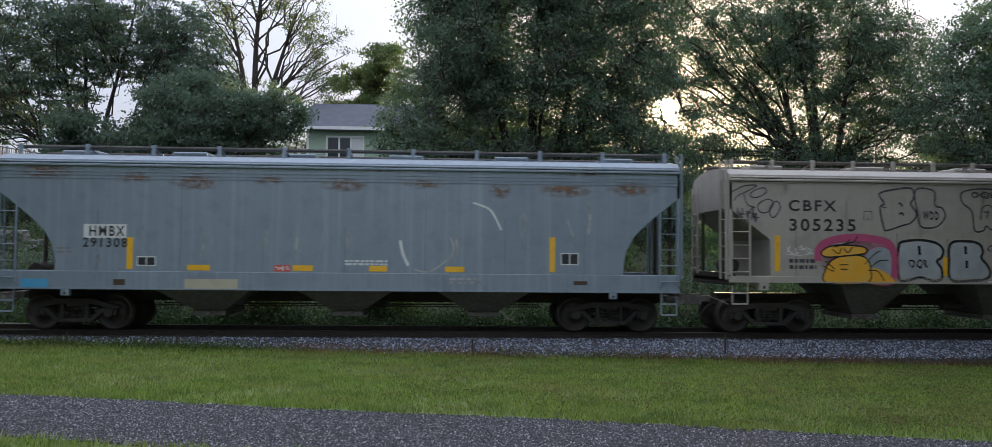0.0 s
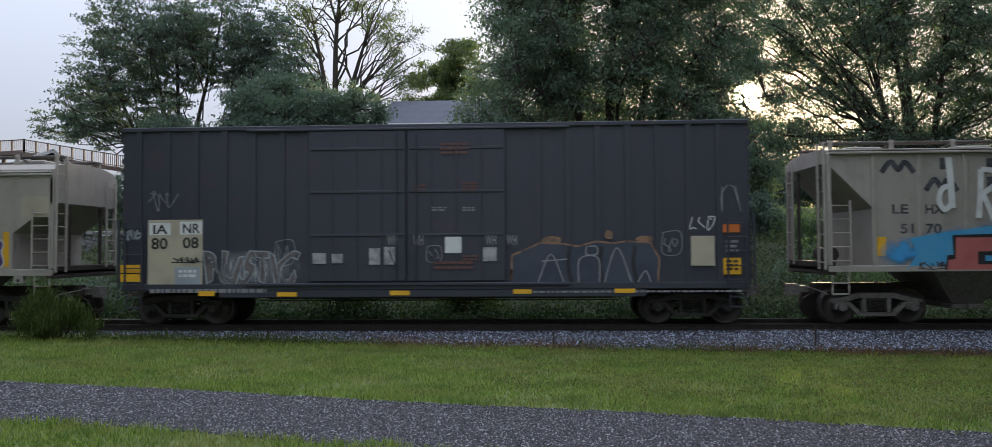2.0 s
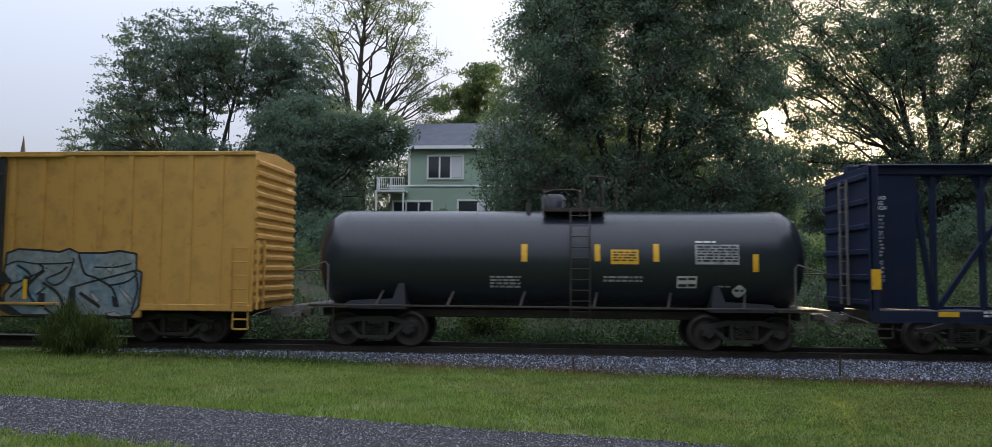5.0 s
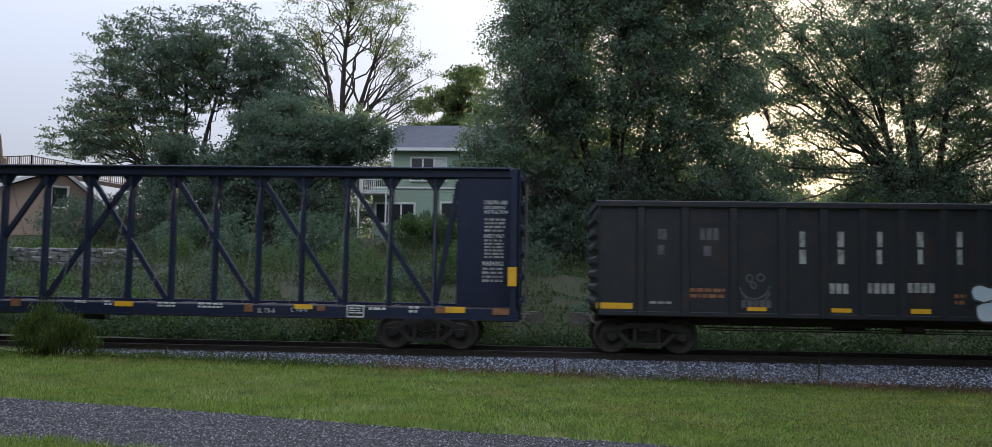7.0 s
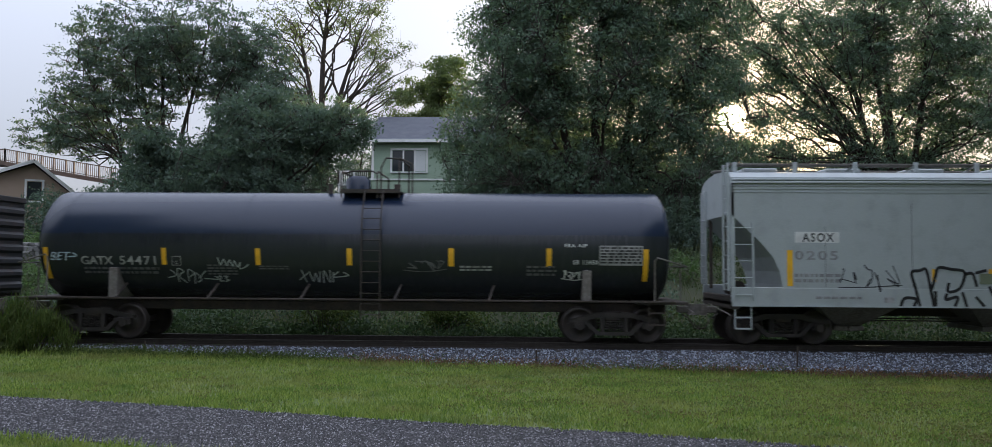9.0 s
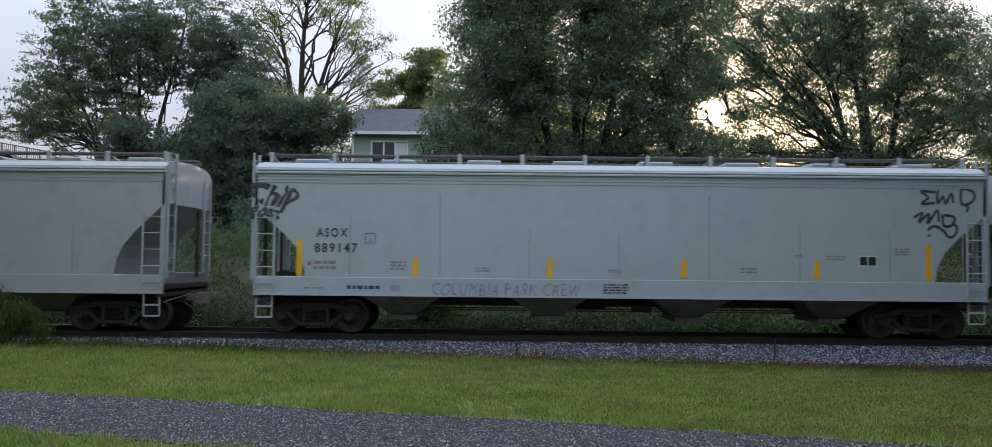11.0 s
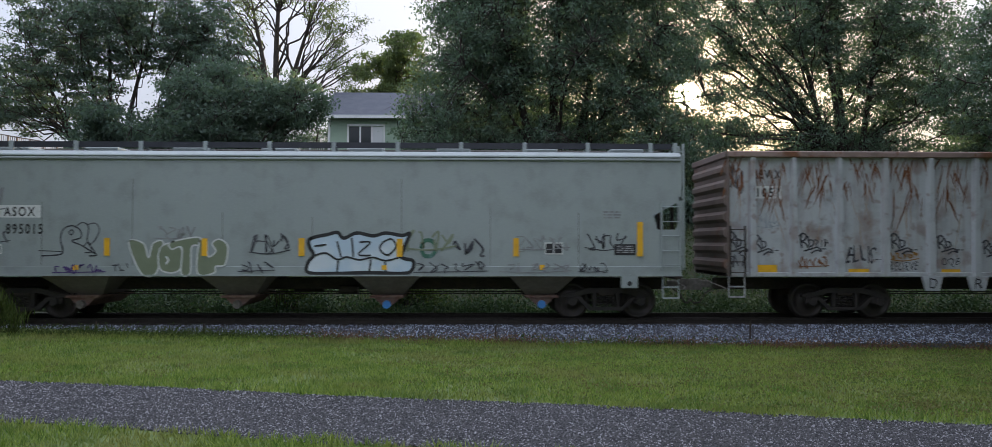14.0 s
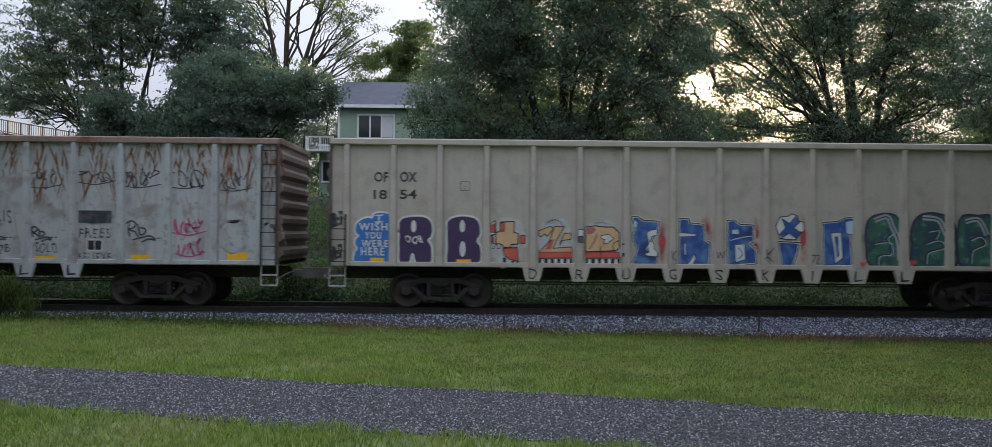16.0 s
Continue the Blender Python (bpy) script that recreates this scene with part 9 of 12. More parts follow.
lettering(L, "PELLETS", 7.42, 2.04, 8.09, 2.16, PALE_INK, offset=0.02, space=1.25)
scribble(L, 6.99, 1.48, 7.93, 2.00, BLACK, 77, 0.05, 5)
scribble(L, 4.43, 1.43, 6.38, 2.25, PALE_INK, 78, 0.02, 8)
scribble(L, 4.30, 1.52, 5.26, 1.88, TEAL, 79, 0.025, 5)
small_print(L, 6.81, 2.26, 7.34, 2.76, PALE_INK, 6, 8)
small_print(L, -7.55, 1.45, -6.42, 1.86, INK, 3, 9)
scribble(L, -8.46, 1.78, -7.79, 2.25, INK, 80, 0.015, 4)
scribble(L, -3.88, 1.68, -3.46, 2.11, INK, 81, 0.015, 3)
stroke(L, [(0.05, 2.68), (0.44, 2.68)], 0.020, INK)
scribble(L, 0.25, 1.25, 1.12, 1.35, INK, 82, 0.02, 6, y=-HW - 0.03)
scribble(L, 3.90, 1.25, 4.75, 1.37, INK, 83, 0.02, 6, y=-HW - 0.03)
stain(L, -5.27, 2.95, -5.04, 4.15, STAIN_ORANGE)
stain(L, -7.67, 3.52, -7.51, 4.14, STAIN_RUST_RUN)
stain(L, -1.51, 3.71, -1.35, 4.17, STAIN_RUST_RUN)
stain(L, 3.91, 3.81, 4.07, 4.20, STAIN_RUST_RUN)
patch(L, -3.30, 1.23, 0.49, 1.36, GREYWHITE, y=-HW - 0.013)

# chalky grey hopper
patch(M, -8.05, 2.57, -6.99, 2.88, WHITE)
lettering(M, "ASOX", -7.89, 2.60, -7.12, 2.84, BLACK, y=-HW - 0.008, offset=0.02, space=1.25)
lettering(M, "895015", -7.84, 2.16, -6.93, 2.42, BLACK, offset=0.02, space=1.25)
scribble(M, -9.27, 2.57, -7.92, 3.49, PALE_INK, 91, 0.04, 5)
stroke(M, [(-6.96, 1.62), (-6.52, 1.65), (-6.43, 1.76), (-6.49, 2.02), (-6.43, 2.27), (-6.22, 2.37), (-6.02, 2.27), (-5.99, 2.08), (-6.21, 1.99), (-5.99, 1.89), (-5.79, 1.77), (-5.60, 1.64), (-5.79, 1.62)], 0.035, INK, y=-HW - 0.008)
stroke(M, [(-6.15, 2.32), (-5.96, 2.45), (-5.81, 2.34), (-5.83, 1.99), (-5.70, 1.80), (-5.60, 1.64)], 0.03, INK, y=-HW - 0.008)
stroke(M, [(-5.83, 2.40), (-5.64, 2.43), (-5.54, 2.27), (-5.64, 2.02), (-5.78, 1.89)], 0.03, INK, y=-HW - 0.008)
stroke(M, [(-6.29, 2.21), (-6.22, 2.27), (-6.18, 2.21), (-6.24, 2.14), (-6.29, 2.21)], 0.03, INK, y=-HW - 0.008)
stroke(M, [(-7.03, 1.75), (-6.46, 1.73)], 0.02, INK, y=-HW - 0.008)
stroke(M, [(-5.92, 1.86), (-5.80, 1.96), (-5.73, 1.73), (-5.89, 1.70)], 0.03, INK, y=-HW - 0.008)
plate(M, -8.45, 1.66, -7.93, 1.91)
scribble(M, -8.45, 1.91, -7.76, 2.27, INK, 92, 0.03, 4)
throw_up(M, [(-4.81, 1.97), (-4.45, 1.93), (-4.32, 1.58), (-4.21, 1.93), (-3.96, 1.94), (-4.13, 1.20), (-4.50, 1.20)], OLIVE, WHITE, 0.035, y=-HW - 0.012)
throw_up(M, [(-4.02, 1.83), (-3.82, 1.94), (-3.58, 1.88), (-3.45, 1.61), (-3.54, 1.29), (-3.77, 1.20), (-4.02, 1.29), (-4.08, 1.58)], OLIVE, WHITE, 0.035, y=-HW - 0.015)
throw_up(M, [(-3.77, 1.96), (-3.10, 2.09), (-3.07, 1.90), (-3.26, 1.83), (-3.29, 1.20), (-3.51, 1.20), (-3.50, 1.82), (-3.75, 1.79)], OLIVE, WHITE, 0.035, y=-HW - 0.018)
throw_up(M, [(-3.07, 1.96), (-2.89, 1.99), (-2.85, 1.61), (-2.66, 1.74), (-2.75, 1.93), (-2.58, 2.04), (-2.37, 1.87), (-2.43, 1.42), (-2.66, 1.36), (-2.70, 1.20), (-3.10, 1.20)], OLIVE, WHITE, 0.035, y=-HW - 0.021)
stroke(M, [(-3.89, 1.61), (-3.83, 1.52), (-3.89, 1.42)], 0.05, WHITE, y=-HW - 0.024)
throw_up(M, [(-0.33, 2.05), (0.10, 2.16), (0.35, 2.21), (0.51, 2.07), (0.83, 2.20), (1.24, 2.13), (1.56, 2.20), (1.96, 2.14), (2.15, 2.18), (2.01, 1.82), (1.96, 1.59), (2.24, 1.50), (2.20, 1.26), (1.96, 1.19), (1.15, 1.21), (0.35, 1.19), (-0.35, 1.21), (-0.38, 1.45), (-0.24, 1.65), (-0.34, 1.85)], CHROME_BLUE, BLACK, 0.090, y=-HW - 0.012)
stroke(M, [(-0.22, 1.87), (0.08, 1.91)], 0.045, BLACK, y=-HW - 0.02)
stroke(M, [(-0.30, 1.60), (0.05, 1.70), (0.35, 1.54), (0.59, 1.60), (0.90, 1.53), (1.24, 1.59), (1.56, 1.51), (1.96, 1.61)], 0.045, BLACK, y=-HW - 0.02)
stroke(M, [(0.34, 1.99), (0.45, 1.59)], 0.045, BLACK, y=-HW - 0.02)
stroke(M, [(0.71, 2.08), (0.75, 1.60)], 0.045, BLACK, y=-HW - 0.02)
stroke(M, [(0.90, 1.97), (1.17, 1.96), (0.88, 1.67), (1.19, 1.64)], 0.045, BLACK, y=-HW - 0.02)
stroke(M, [(1.48, 1.97), (1.70, 2.05), (1.81, 1.85), (1.60, 1.65), (1.41, 1.80), (1.48, 1.97)], 0.045, BLACK, y=-HW - 0.02)
stroke(M, [(0.35, 1.19), (0.37, 1.51)], 0.045, BLACK, y=-HW - 0.02)
stroke(M, [(1.15, 1.21), (1.19, 1.54)], 0.045, BLACK, y=-HW - 0.02)
stroke(M, [(1.56, 1.21), (1.54, 1.49)], 0.045, BLACK, y=-HW - 0.02)
patch(M, -8.61, 1.62, -8.46, 2.54, YELLOW, name="reflector", y=-HW - 0.03)
patch(M, -5.41, 1.63, -5.27, 2.07, YELLOW, name="reflector", y=-HW - 0.03)
patch(M, -3.01, 1.62, -2.87, 2.06, YELLOW, name="reflector", y=-HW - 0.03)
patch(M, -0.61, 1.62, -0.46, 2.07, YELLOW, name="reflector", y=-HW - 0.03)
patch(M, 1.83, 1.61, 1.98, 2.06, YELLOW, name="reflector", y=-HW - 0.03)
patch(M, 4.75, 1.62, 4.89, 2.08, YELLOW, name="reflector", y=-HW - 0.03)
patch(M, 7.87, 1.62, 8.02, 2.49, YELLOW, name="reflector", y=-HW - 0.03)
plate(M, 5.54, 1.67, 6.00, 1.97)
patch(M, 7.30, 1.65, 7.84, 1.93, BLACK)
small_print(M, 7.35, 1.69, 7.79, 1.89, GREYWHITE, 4, 6, y=-HW - 0.008)
scribble(M, -1.79, 1.64, -0.87, 2.19, INK, 93, 0.035, 5)
scribble(M, 3.22, 1.62, 4.01, 2.06, INK, 94, 0.05, 3)
stroke(M, [(2.44, 1.82), (2.52, 2.00), (2.71, 2.00), (2.81, 1.82), (2.71, 1.64), (2.52, 1.64), (2.44, 1.82)], 0.100, GREEN)
scribble(M, 2.10, 1.74, 3.23, 2.30, OLIVE, 95, 0.05, 4)
scribble(M, 6.61, 1.78, 7.55, 2.21, INK, 96, 0.03, 5)
scribble(M, 4.83, 1.75, 6.12, 2.15, PALE_INK, 97, 0.03, 6)
scribble(M, -4.11, 2.01, -3.16, 2.36, PALE_INK, 98, 0.03, 4)
scribble(M, -6.61, 1.17, -5.42, 1.42, PURPLE, 99, 0.03, 6, y=-HW - 0.03)
scribble(M, -5.21, 1.22, -4.71, 1.44, INK, 100, 0.025, 3, y=-HW - 0.03)
scribble(M, -2.05, 1.19, -1.25, 1.51, INK, 101, 0.03, 4, y=-HW - 0.03)
scribble(M, 2.34, 1.17, 4.02, 1.50, INK, 102, 0.03, 6, y=-HW - 0.03)
scribble(M, 4.51, 1.20, 6.12, 1.46, PALE_INK, 103, 0.03, 5, y=-HW - 0.03)
scribble(M, 6.44, 1.20, 7.09, 1.46, INK, 104, 0.025, 4, y=-HW - 0.03)
patch(M, -6.17, 1.27, -6.04, 1.39, YELLOW, name="reflector", y=-HW - 0.03)
patch(M, 1.46, 1.28, 1.59, 1.40, YELLOW, name="reflector", y=-HW - 0.03)
patch(M, 5.41, 1.28, 5.54, 1.41, YELLOW, name="reflector", y=-HW - 0.03)
small_print(M, 7.02, 2.55, 7.47, 2.76, PALE_INK, 3, 9)

# rusty gondola
rust_runs(N, -9.96, 3.11, -9.45, 4.16, RUST_PAINT, 400, 26, -HW + 0.112, 0.040)
rust_runs(N, -9.96, 1.54, -9.43, 4.16, RUST_PALE, 440, 8, -HW + 0.113, 0.022)
rust_runs(N, -9.21, 2.53, -8.34, 4.16, RUST_PAINT, 401, 26, -HW + 0.112, 0.040)
rust_runs(N, -9.21, 1.54, -8.34, 4.16, RUST_PALE, 441, 8, -HW + 0.113, 0.022)
rust_runs(N, -8.05, 2.75, -7.15, 4.17, RUST_PAINT, 402, 26, -HW + 0.112, 0.040)
rust_runs(N, -8.04, 1.54, -7.14, 4.17, RUST_PALE, 442, 8, -HW + 0.113, 0.022)
rust_runs(N, -6.88, 2.96, -5.96, 4.17, RUST_PAINT, 403, 26, -HW + 0.112, 0.040)
rust_runs(N, -6.87, 1.55, -5.96, 4.17, RUST_PALE, 443, 8, -HW + 0.113, 0.022)
rust_runs(N, -5.70, 2.38, -4.82, 4.19, RUST_PAINT, 404, 26, -HW + 0.112, 0.040)
rust_runs(N, -5.69, 1.55, -4.82, 4.19, RUST_PALE, 444, 8, -HW + 0.113, 0.022)
rust_runs(N, -4.54, 2.58, -3.63, 4.19, RUST_PAINT, 405, 26, -HW + 0.112, 0.040)
rust_runs(N, -4.54, 1.56, -3.63, 4.19, RUST_PALE, 445, 8, -HW + 0.113, 0.022)
rust_runs(N, -3.36, 2.80, -2.45, 4.20, RUST_PAINT, 406, 26, -HW + 0.112, 0.040)
rust_runs(N, -3.35, 1.56, -2.45, 4.20, RUST_PALE, 446, 8, -HW + 0.113, 0.022)
rust_runs(N, -2.22, 3.01, -1.31, 4.21, RUST_PAINT, 407, 26, -HW + 0.112, 0.040)
rust_runs(N, -2.21, 1.56, -1.31, 4.21, RUST_PALE, 447, 8, -HW + 0.113, 0.022)
rust_runs(N, -1.06, 2.43, -0.12, 4.21, RUST_PAINT, 408, 26, -HW + 0.112, 0.040)
rust_runs(N, -1.05, 1.57, -0.12, 4.21, RUST_PALE, 448, 8, -HW + 0.113, 0.022)
rust_runs(N, 0.12, 2.64, 1.02, 4.22, RUST_PAINT, 409, 26, -HW + 0.112, 0.040)
rust_runs(N, 0.12, 1.58, 1.02, 4.22, RUST_PALE, 449, 8, -HW + 0.113, 0.022)
rust_runs(N, 1.28, 2.85, 2.16, 4.22, RUST_PAINT, 410, 26, -HW + 0.112, 0.040)
rust_runs(N, 1.28, 1.58, 2.16, 4.22, RUST_PALE, 450, 8, -HW + 0.113, 0.022)
rust_runs(N, 2.45, 3.07, 3.34, 4.24, RUST_PAINT, 411, 26, -HW + 0.112, 0.040)
rust_runs(N, 2.45, 1.58, 3.34, 4.24, RUST_PALE, 451, 8, -HW + 0.113, 0.022)
rust_runs(N, 3.63, 2.48, 4.56, 4.25, RUST_PAINT, 412, 26, -HW + 0.112, 0.040)
rust_runs(N, 3.63, 1.59, 4.56, 4.25, RUST_PALE, 452, 8, -HW + 0.113, 0.022)
rust_runs(N, 4.86, 2.70, 5.72, 4.25, RUST_PAINT, 413, 26, -HW + 0.112, 0.040)
rust_runs(N, 4.86, 1.60, 5.72, 4.25, RUST_PALE, 453, 8, -HW + 0.113, 0.022)
rust_runs(N, 6.02, 2.91, 6.91, 4.25, RUST_PAINT, 414, 26, -HW + 0.112, 0.040)
rust_runs(N, 6.02, 1.60, 6.91, 4.25, RUST_PALE, 454, 8, -HW + 0.113, 0.022)
rust_runs(N, 7.21, 3.12, 8.12, 4.26, RUST_PAINT, 415, 26, -HW + 0.112, 0.040)
rust_runs(N, 7.21, 1.60, 8.11, 4.26, RUST_PALE, 455, 8, -HW + 0.113, 0.022)
rust_runs(N, 8.38, 2.54, 9.28, 4.28, RUST_PAINT, 416, 26, -HW + 0.112, 0.040)
rust_runs(N, 8.38, 1.61, 9.28, 4.28, RUST_PALE, 456, 8, -HW + 0.113, 0.022)
rust_runs(N, 9.50, 2.75, 9.93, 4.28, RUST_PAINT, 417, 26, -HW + 0.112, 0.040)
rust_runs(N, 9.50, 1.61, 9.93, 4.28, RUST_PALE, 457, 8, -HW + 0.113, 0.022)
patch(N, -9.17, 3.10, -8.50, 3.42, WHITE, y=-HW + 0.113)
lettering(N, "LEWX", -9.19, 3.60, -8.50, 3.83, BLACK, offset=0.02, space=1.25, y=-HW + 0.113)
lettering(N, "1051", -9.12, 3.13, -8.56, 3.37, BLACK, y=-HW + 0.110, offset=0.02, space=1.25)
patch(N, -9.12, 1.18, -8.62, 1.41, YELLOW, name="reflector", y=-HW + 0.113)
patch(N, -6.78, 1.15, -6.25, 1.31, YELLOW, name="reflector", y=-HW + 0.113)
patch(N, -4.38, 1.11, -3.89, 1.30, YELLOW, name="reflector", y=-HW + 0.113)
patch(N, -2.04, 1.11, -1.53, 1.28, YELLOW, name="reflector", y=-HW + 0.113)
patch(N, 1.45, 1.10, 1.93, 1.28, YELLOW, name="reflector", y=-HW + 0.113)
patch(N, 3.77, 1.10, 4.30, 1.29, YELLOW, name="reflector", y=-HW + 0.113)
patch(N, 6.18, 1.15, 6.66, 1.34, YELLOW, name="reflector", y=-HW + 0.113)
patch(N, 8.59, 1.16, 9.11, 1.42, YELLOW, name="reflector", y=-HW + 0.113)
monogram(N, -9.87, 1.72, -9.44, 2.24, INK, y=-HW + 0.113)
small_print(N, -9.44, 1.77, -9.22, 1.82, INK, 1, 0, y=-HW + 0.113)
monogram(N, -9.24, 1.69, -8.80, 2.17, INK, y=-HW + 0.113)
small_print(N, -8.79, 1.74, -8.58, 1.79, INK, 1, 1, y=-HW + 0.113)
monogram(N, -8.05, 1.73, -7.56, 2.21, INK, y=-HW + 0.113)
small_print(N, -7.56, 1.78, -7.34, 1.83, INK, 1, 2, y=-HW + 0.113)
lettering(N, "ELLIS", -6.82, 1.47, -6.09, 1.90, INK, offset=0.004, shear=0.2, warp=0.2, space=1.25, y=-HW + 0.113)
small_print(N, -6.10, 1.52, -5.88, 1.56, INK, 1, 3, y=-HW + 0.113)
monogram(N, -5.71, 1.71, -5.21, 2.21, INK, y=-HW + 0.113)
small_print(N, -5.20, 1.76, -4.98, 1.81, INK, 1, 4, y=-HW + 0.113)
monogram(N, -4.50, 1.71, -4.03, 2.16, INK, y=-HW + 0.113)
small_print(N, -4.03, 1.76, -3.81, 1.81, INK, 1, 5, y=-HW + 0.113)
monogram(N, -3.31, 1.59, -2.88, 2.04, INK, y=-HW + 0.113)
small_print(N, -2.88, 1.64, -2.66, 1.69, INK, 1, 6, y=-HW + 0.113)
monogram(N, -2.20, 1.72, -1.73, 2.17, INK, y=-HW + 0.113)
small_print(N, -1.73, 1.77, -1.50, 1.82, INK, 1, 7, y=-HW + 0.113)
monogram(N, -1.01, 1.73, -0.54, 2.17, INK, y=-HW + 0.113)
small_print(N, -0.54, 1.78, -0.31, 1.83, INK, 1, 8, y=-HW + 0.113)
monogram(N, 0.22, 1.65, 0.66, 2.08, INK, y=-HW + 0.113)
small_print(N, 0.66, 1.70, 0.88, 1.75, INK, 1, 9, y=-HW + 0.113)
monogram(N, 1.34, 1.66, 1.77, 2.09, INK, y=-HW + 0.113)
small_print(N, 1.77, 1.71, 2.00, 1.75, INK, 1, 10, y=-HW + 0.113)
monogram(N, 2.49, 1.66, 2.97, 2.06, INK, y=-HW + 0.113)
small_print(N, 2.97, 1.71, 3.19, 1.76, INK, 1, 11, y=-HW + 0.113)
monogram(N, 3.66, 1.67, 4.12, 2.02, INK, y=-HW + 0.113)
small_print(N, 4.12, 1.72, 4.34, 1.77, INK, 1, 12, y=-HW + 0.113)
monogram(N, 6.05, 1.68, 6.69, 2.19, INK, y=-HW + 0.113)
small_print(N, 6.69, 1.73, 6.91, 1.77, INK, 1, 13, y=-HW + 0.113)
lettering(N, "BELIEVE", -5.70, 1.27, -5.00, 1.49, INK, offset=0.004, warp=0.14, space=1.25, y=-HW + 0.113)
lettering(N, "BELIEVE", -2.16, 1.28, -1.44, 1.50, INK, offset=0.004, warp=0.14, space=1.25, y=-HW + 0.113)
lettering(N, "BELIEVE", -1.01, 1.25, -0.28, 1.49, INK, offset=0.004, warp=0.14, space=1.25, y=-HW + 0.113)
lettering(N, "BELIEVE", 1.31, 1.25, 2.09, 1.50, INK, offset=0.004, warp=0.14, space=1.25, y=-HW + 0.113)
lettering(N, "BELIEVE", 4.86, 1.18, 5.69, 1.38, INK, offset=0.004, warp=0.14, space=1.25, y=-HW + 0.113)
lettering(N, "OQB", -4.38, 1.37, -3.91, 1.59, INK, offset=0.004, warp=0.14, space=1.25, y=-HW + 0.113)
lettering(N, "OQB", 2.59, 1.33, 3.15, 1.57, INK, offset=0.004, warp=0.14, space=1.25, y=-HW + 0.113)
lettering(N, "SOLO", 3.80, 1.37, 4.34, 1.62, INK, offset=0.004, warp=0.14, space=1.25, y=-HW + 0.113)
lettering(N, "FREE5", 4.88, 1.75, 5.66, 1.99, INK, offset=0.004, warp=0.14, space=1.25, y=-HW + 0.113)
lettering(N, "ELLIS", 1.58, 2.09, 2.16, 2.38, INK, offset=0.004, warp=0.14, space=1.25, y=-HW + 0.113)
lettering(N, "ELLIS", 2.49, 2.12, 3.19, 2.43, INK, offset=0.004, warp=0.14, space=1.25, y=-HW + 0.113)
lettering(N, "RIP", -7.64, 1.86, -7.29, 2.05, INK, offset=0.004, warp=0.14, space=1.25, y=-HW + 0.113)
plate(N, 5.08, 1.43, 5.47, 1.71, y=-HW + 0.113)
stain(N, 4.80, 2.07, 5.78, 2.47, STAIN_BLACK, y=-HW + 0.113)
patch(N, 4.86, 2.13, 5.69, 2.44, INK, y=-HW + 0.109)
scribble(N, 3.63, 2.95, 4.34, 3.46, INK, 240, 0.03, 4, y=-HW + 0.113)
scribble(N, 4.83, 3.11, 5.72, 3.46, INK, 241, 0.03, 4, y=-HW + 0.113)
scribble(N, 5.99, 2.98, 6.86, 3.52, INK, 242, 0.03, 4, y=-HW + 0.113)
scribble(N, 7.15, 2.98, 7.95, 3.48, INK, 243, 0.03, 4, y=-HW + 0.113)
scribble(N, 8.38, 2.92, 9.15, 3.45, INK, 244, 0.03, 4, y=-HW + 0.113)
scribble(N, -9.82, 2.95, -9.50, 3.98, INK, 250, 0.035, 3, y=-HW + 0.113)
scribble(N, 7.25, 1.84, 8.03, 2.27, PINK, 251, 0.04, 5, y=-HW + 0.113)
scribble(N, 7.34, 1.31, 8.00, 1.79, PINK, 252, 0.04, 4, y=-HW + 0.113)
bubble(N, "S", 8.47, 1.48, 9.05, 2.25, PAINT_N, GREYWHITE, fat=0.05, wide=0.04, y=-HW + 0.113)
scribble(N, 9.49, 1.85, 9.86, 2.17, INK, 253, 0.04, 2, y=-HW + 0.113)
scribble(N, -8.06, 1.31, -7.32, 1.62, ORANGE_FADE, 254, 0.03, 5, y=-HW + 0.113)
scribble(N, -5.70, 1.52, -5.00, 1.74, BROWN_FADE, 255, 0.03, 5, y=-HW + 0.113)
scribble(N, -9.13, 2.33, -8.56, 2.72, GREYPATCH, 256, 0.02, 4, y=-HW + 0.113)
scribble(N, -9.82, 1.35, -9.48, 1.66, INK, 257, 0.03, 3, y=-HW + 0.113)
for word, k in (("GANG", 5), ("OVAL", 7), ("BURN", 13)):
    for j, ch in enumerate(word):
        lettering(N, ch, POSTS[k] - 0.05, 1.98 - 0.2 * j, POSTS[k] + 0.05, 2.11 - 0.2 * j, PALE_INK, -HW - 0.003)
for k, ch in enumerate("DRUGSKILL"):
    for ob, dx in ((N, 0.0), (O, -0.1)):
        x = POSTS[3 + k] + dx
        w = 0.02 if ch == "I" else 0.10
        lettering(ob, ch, x - w, 0.82, x + w, 1.08, BLACK, -HW + 0.004, warp=0.12)

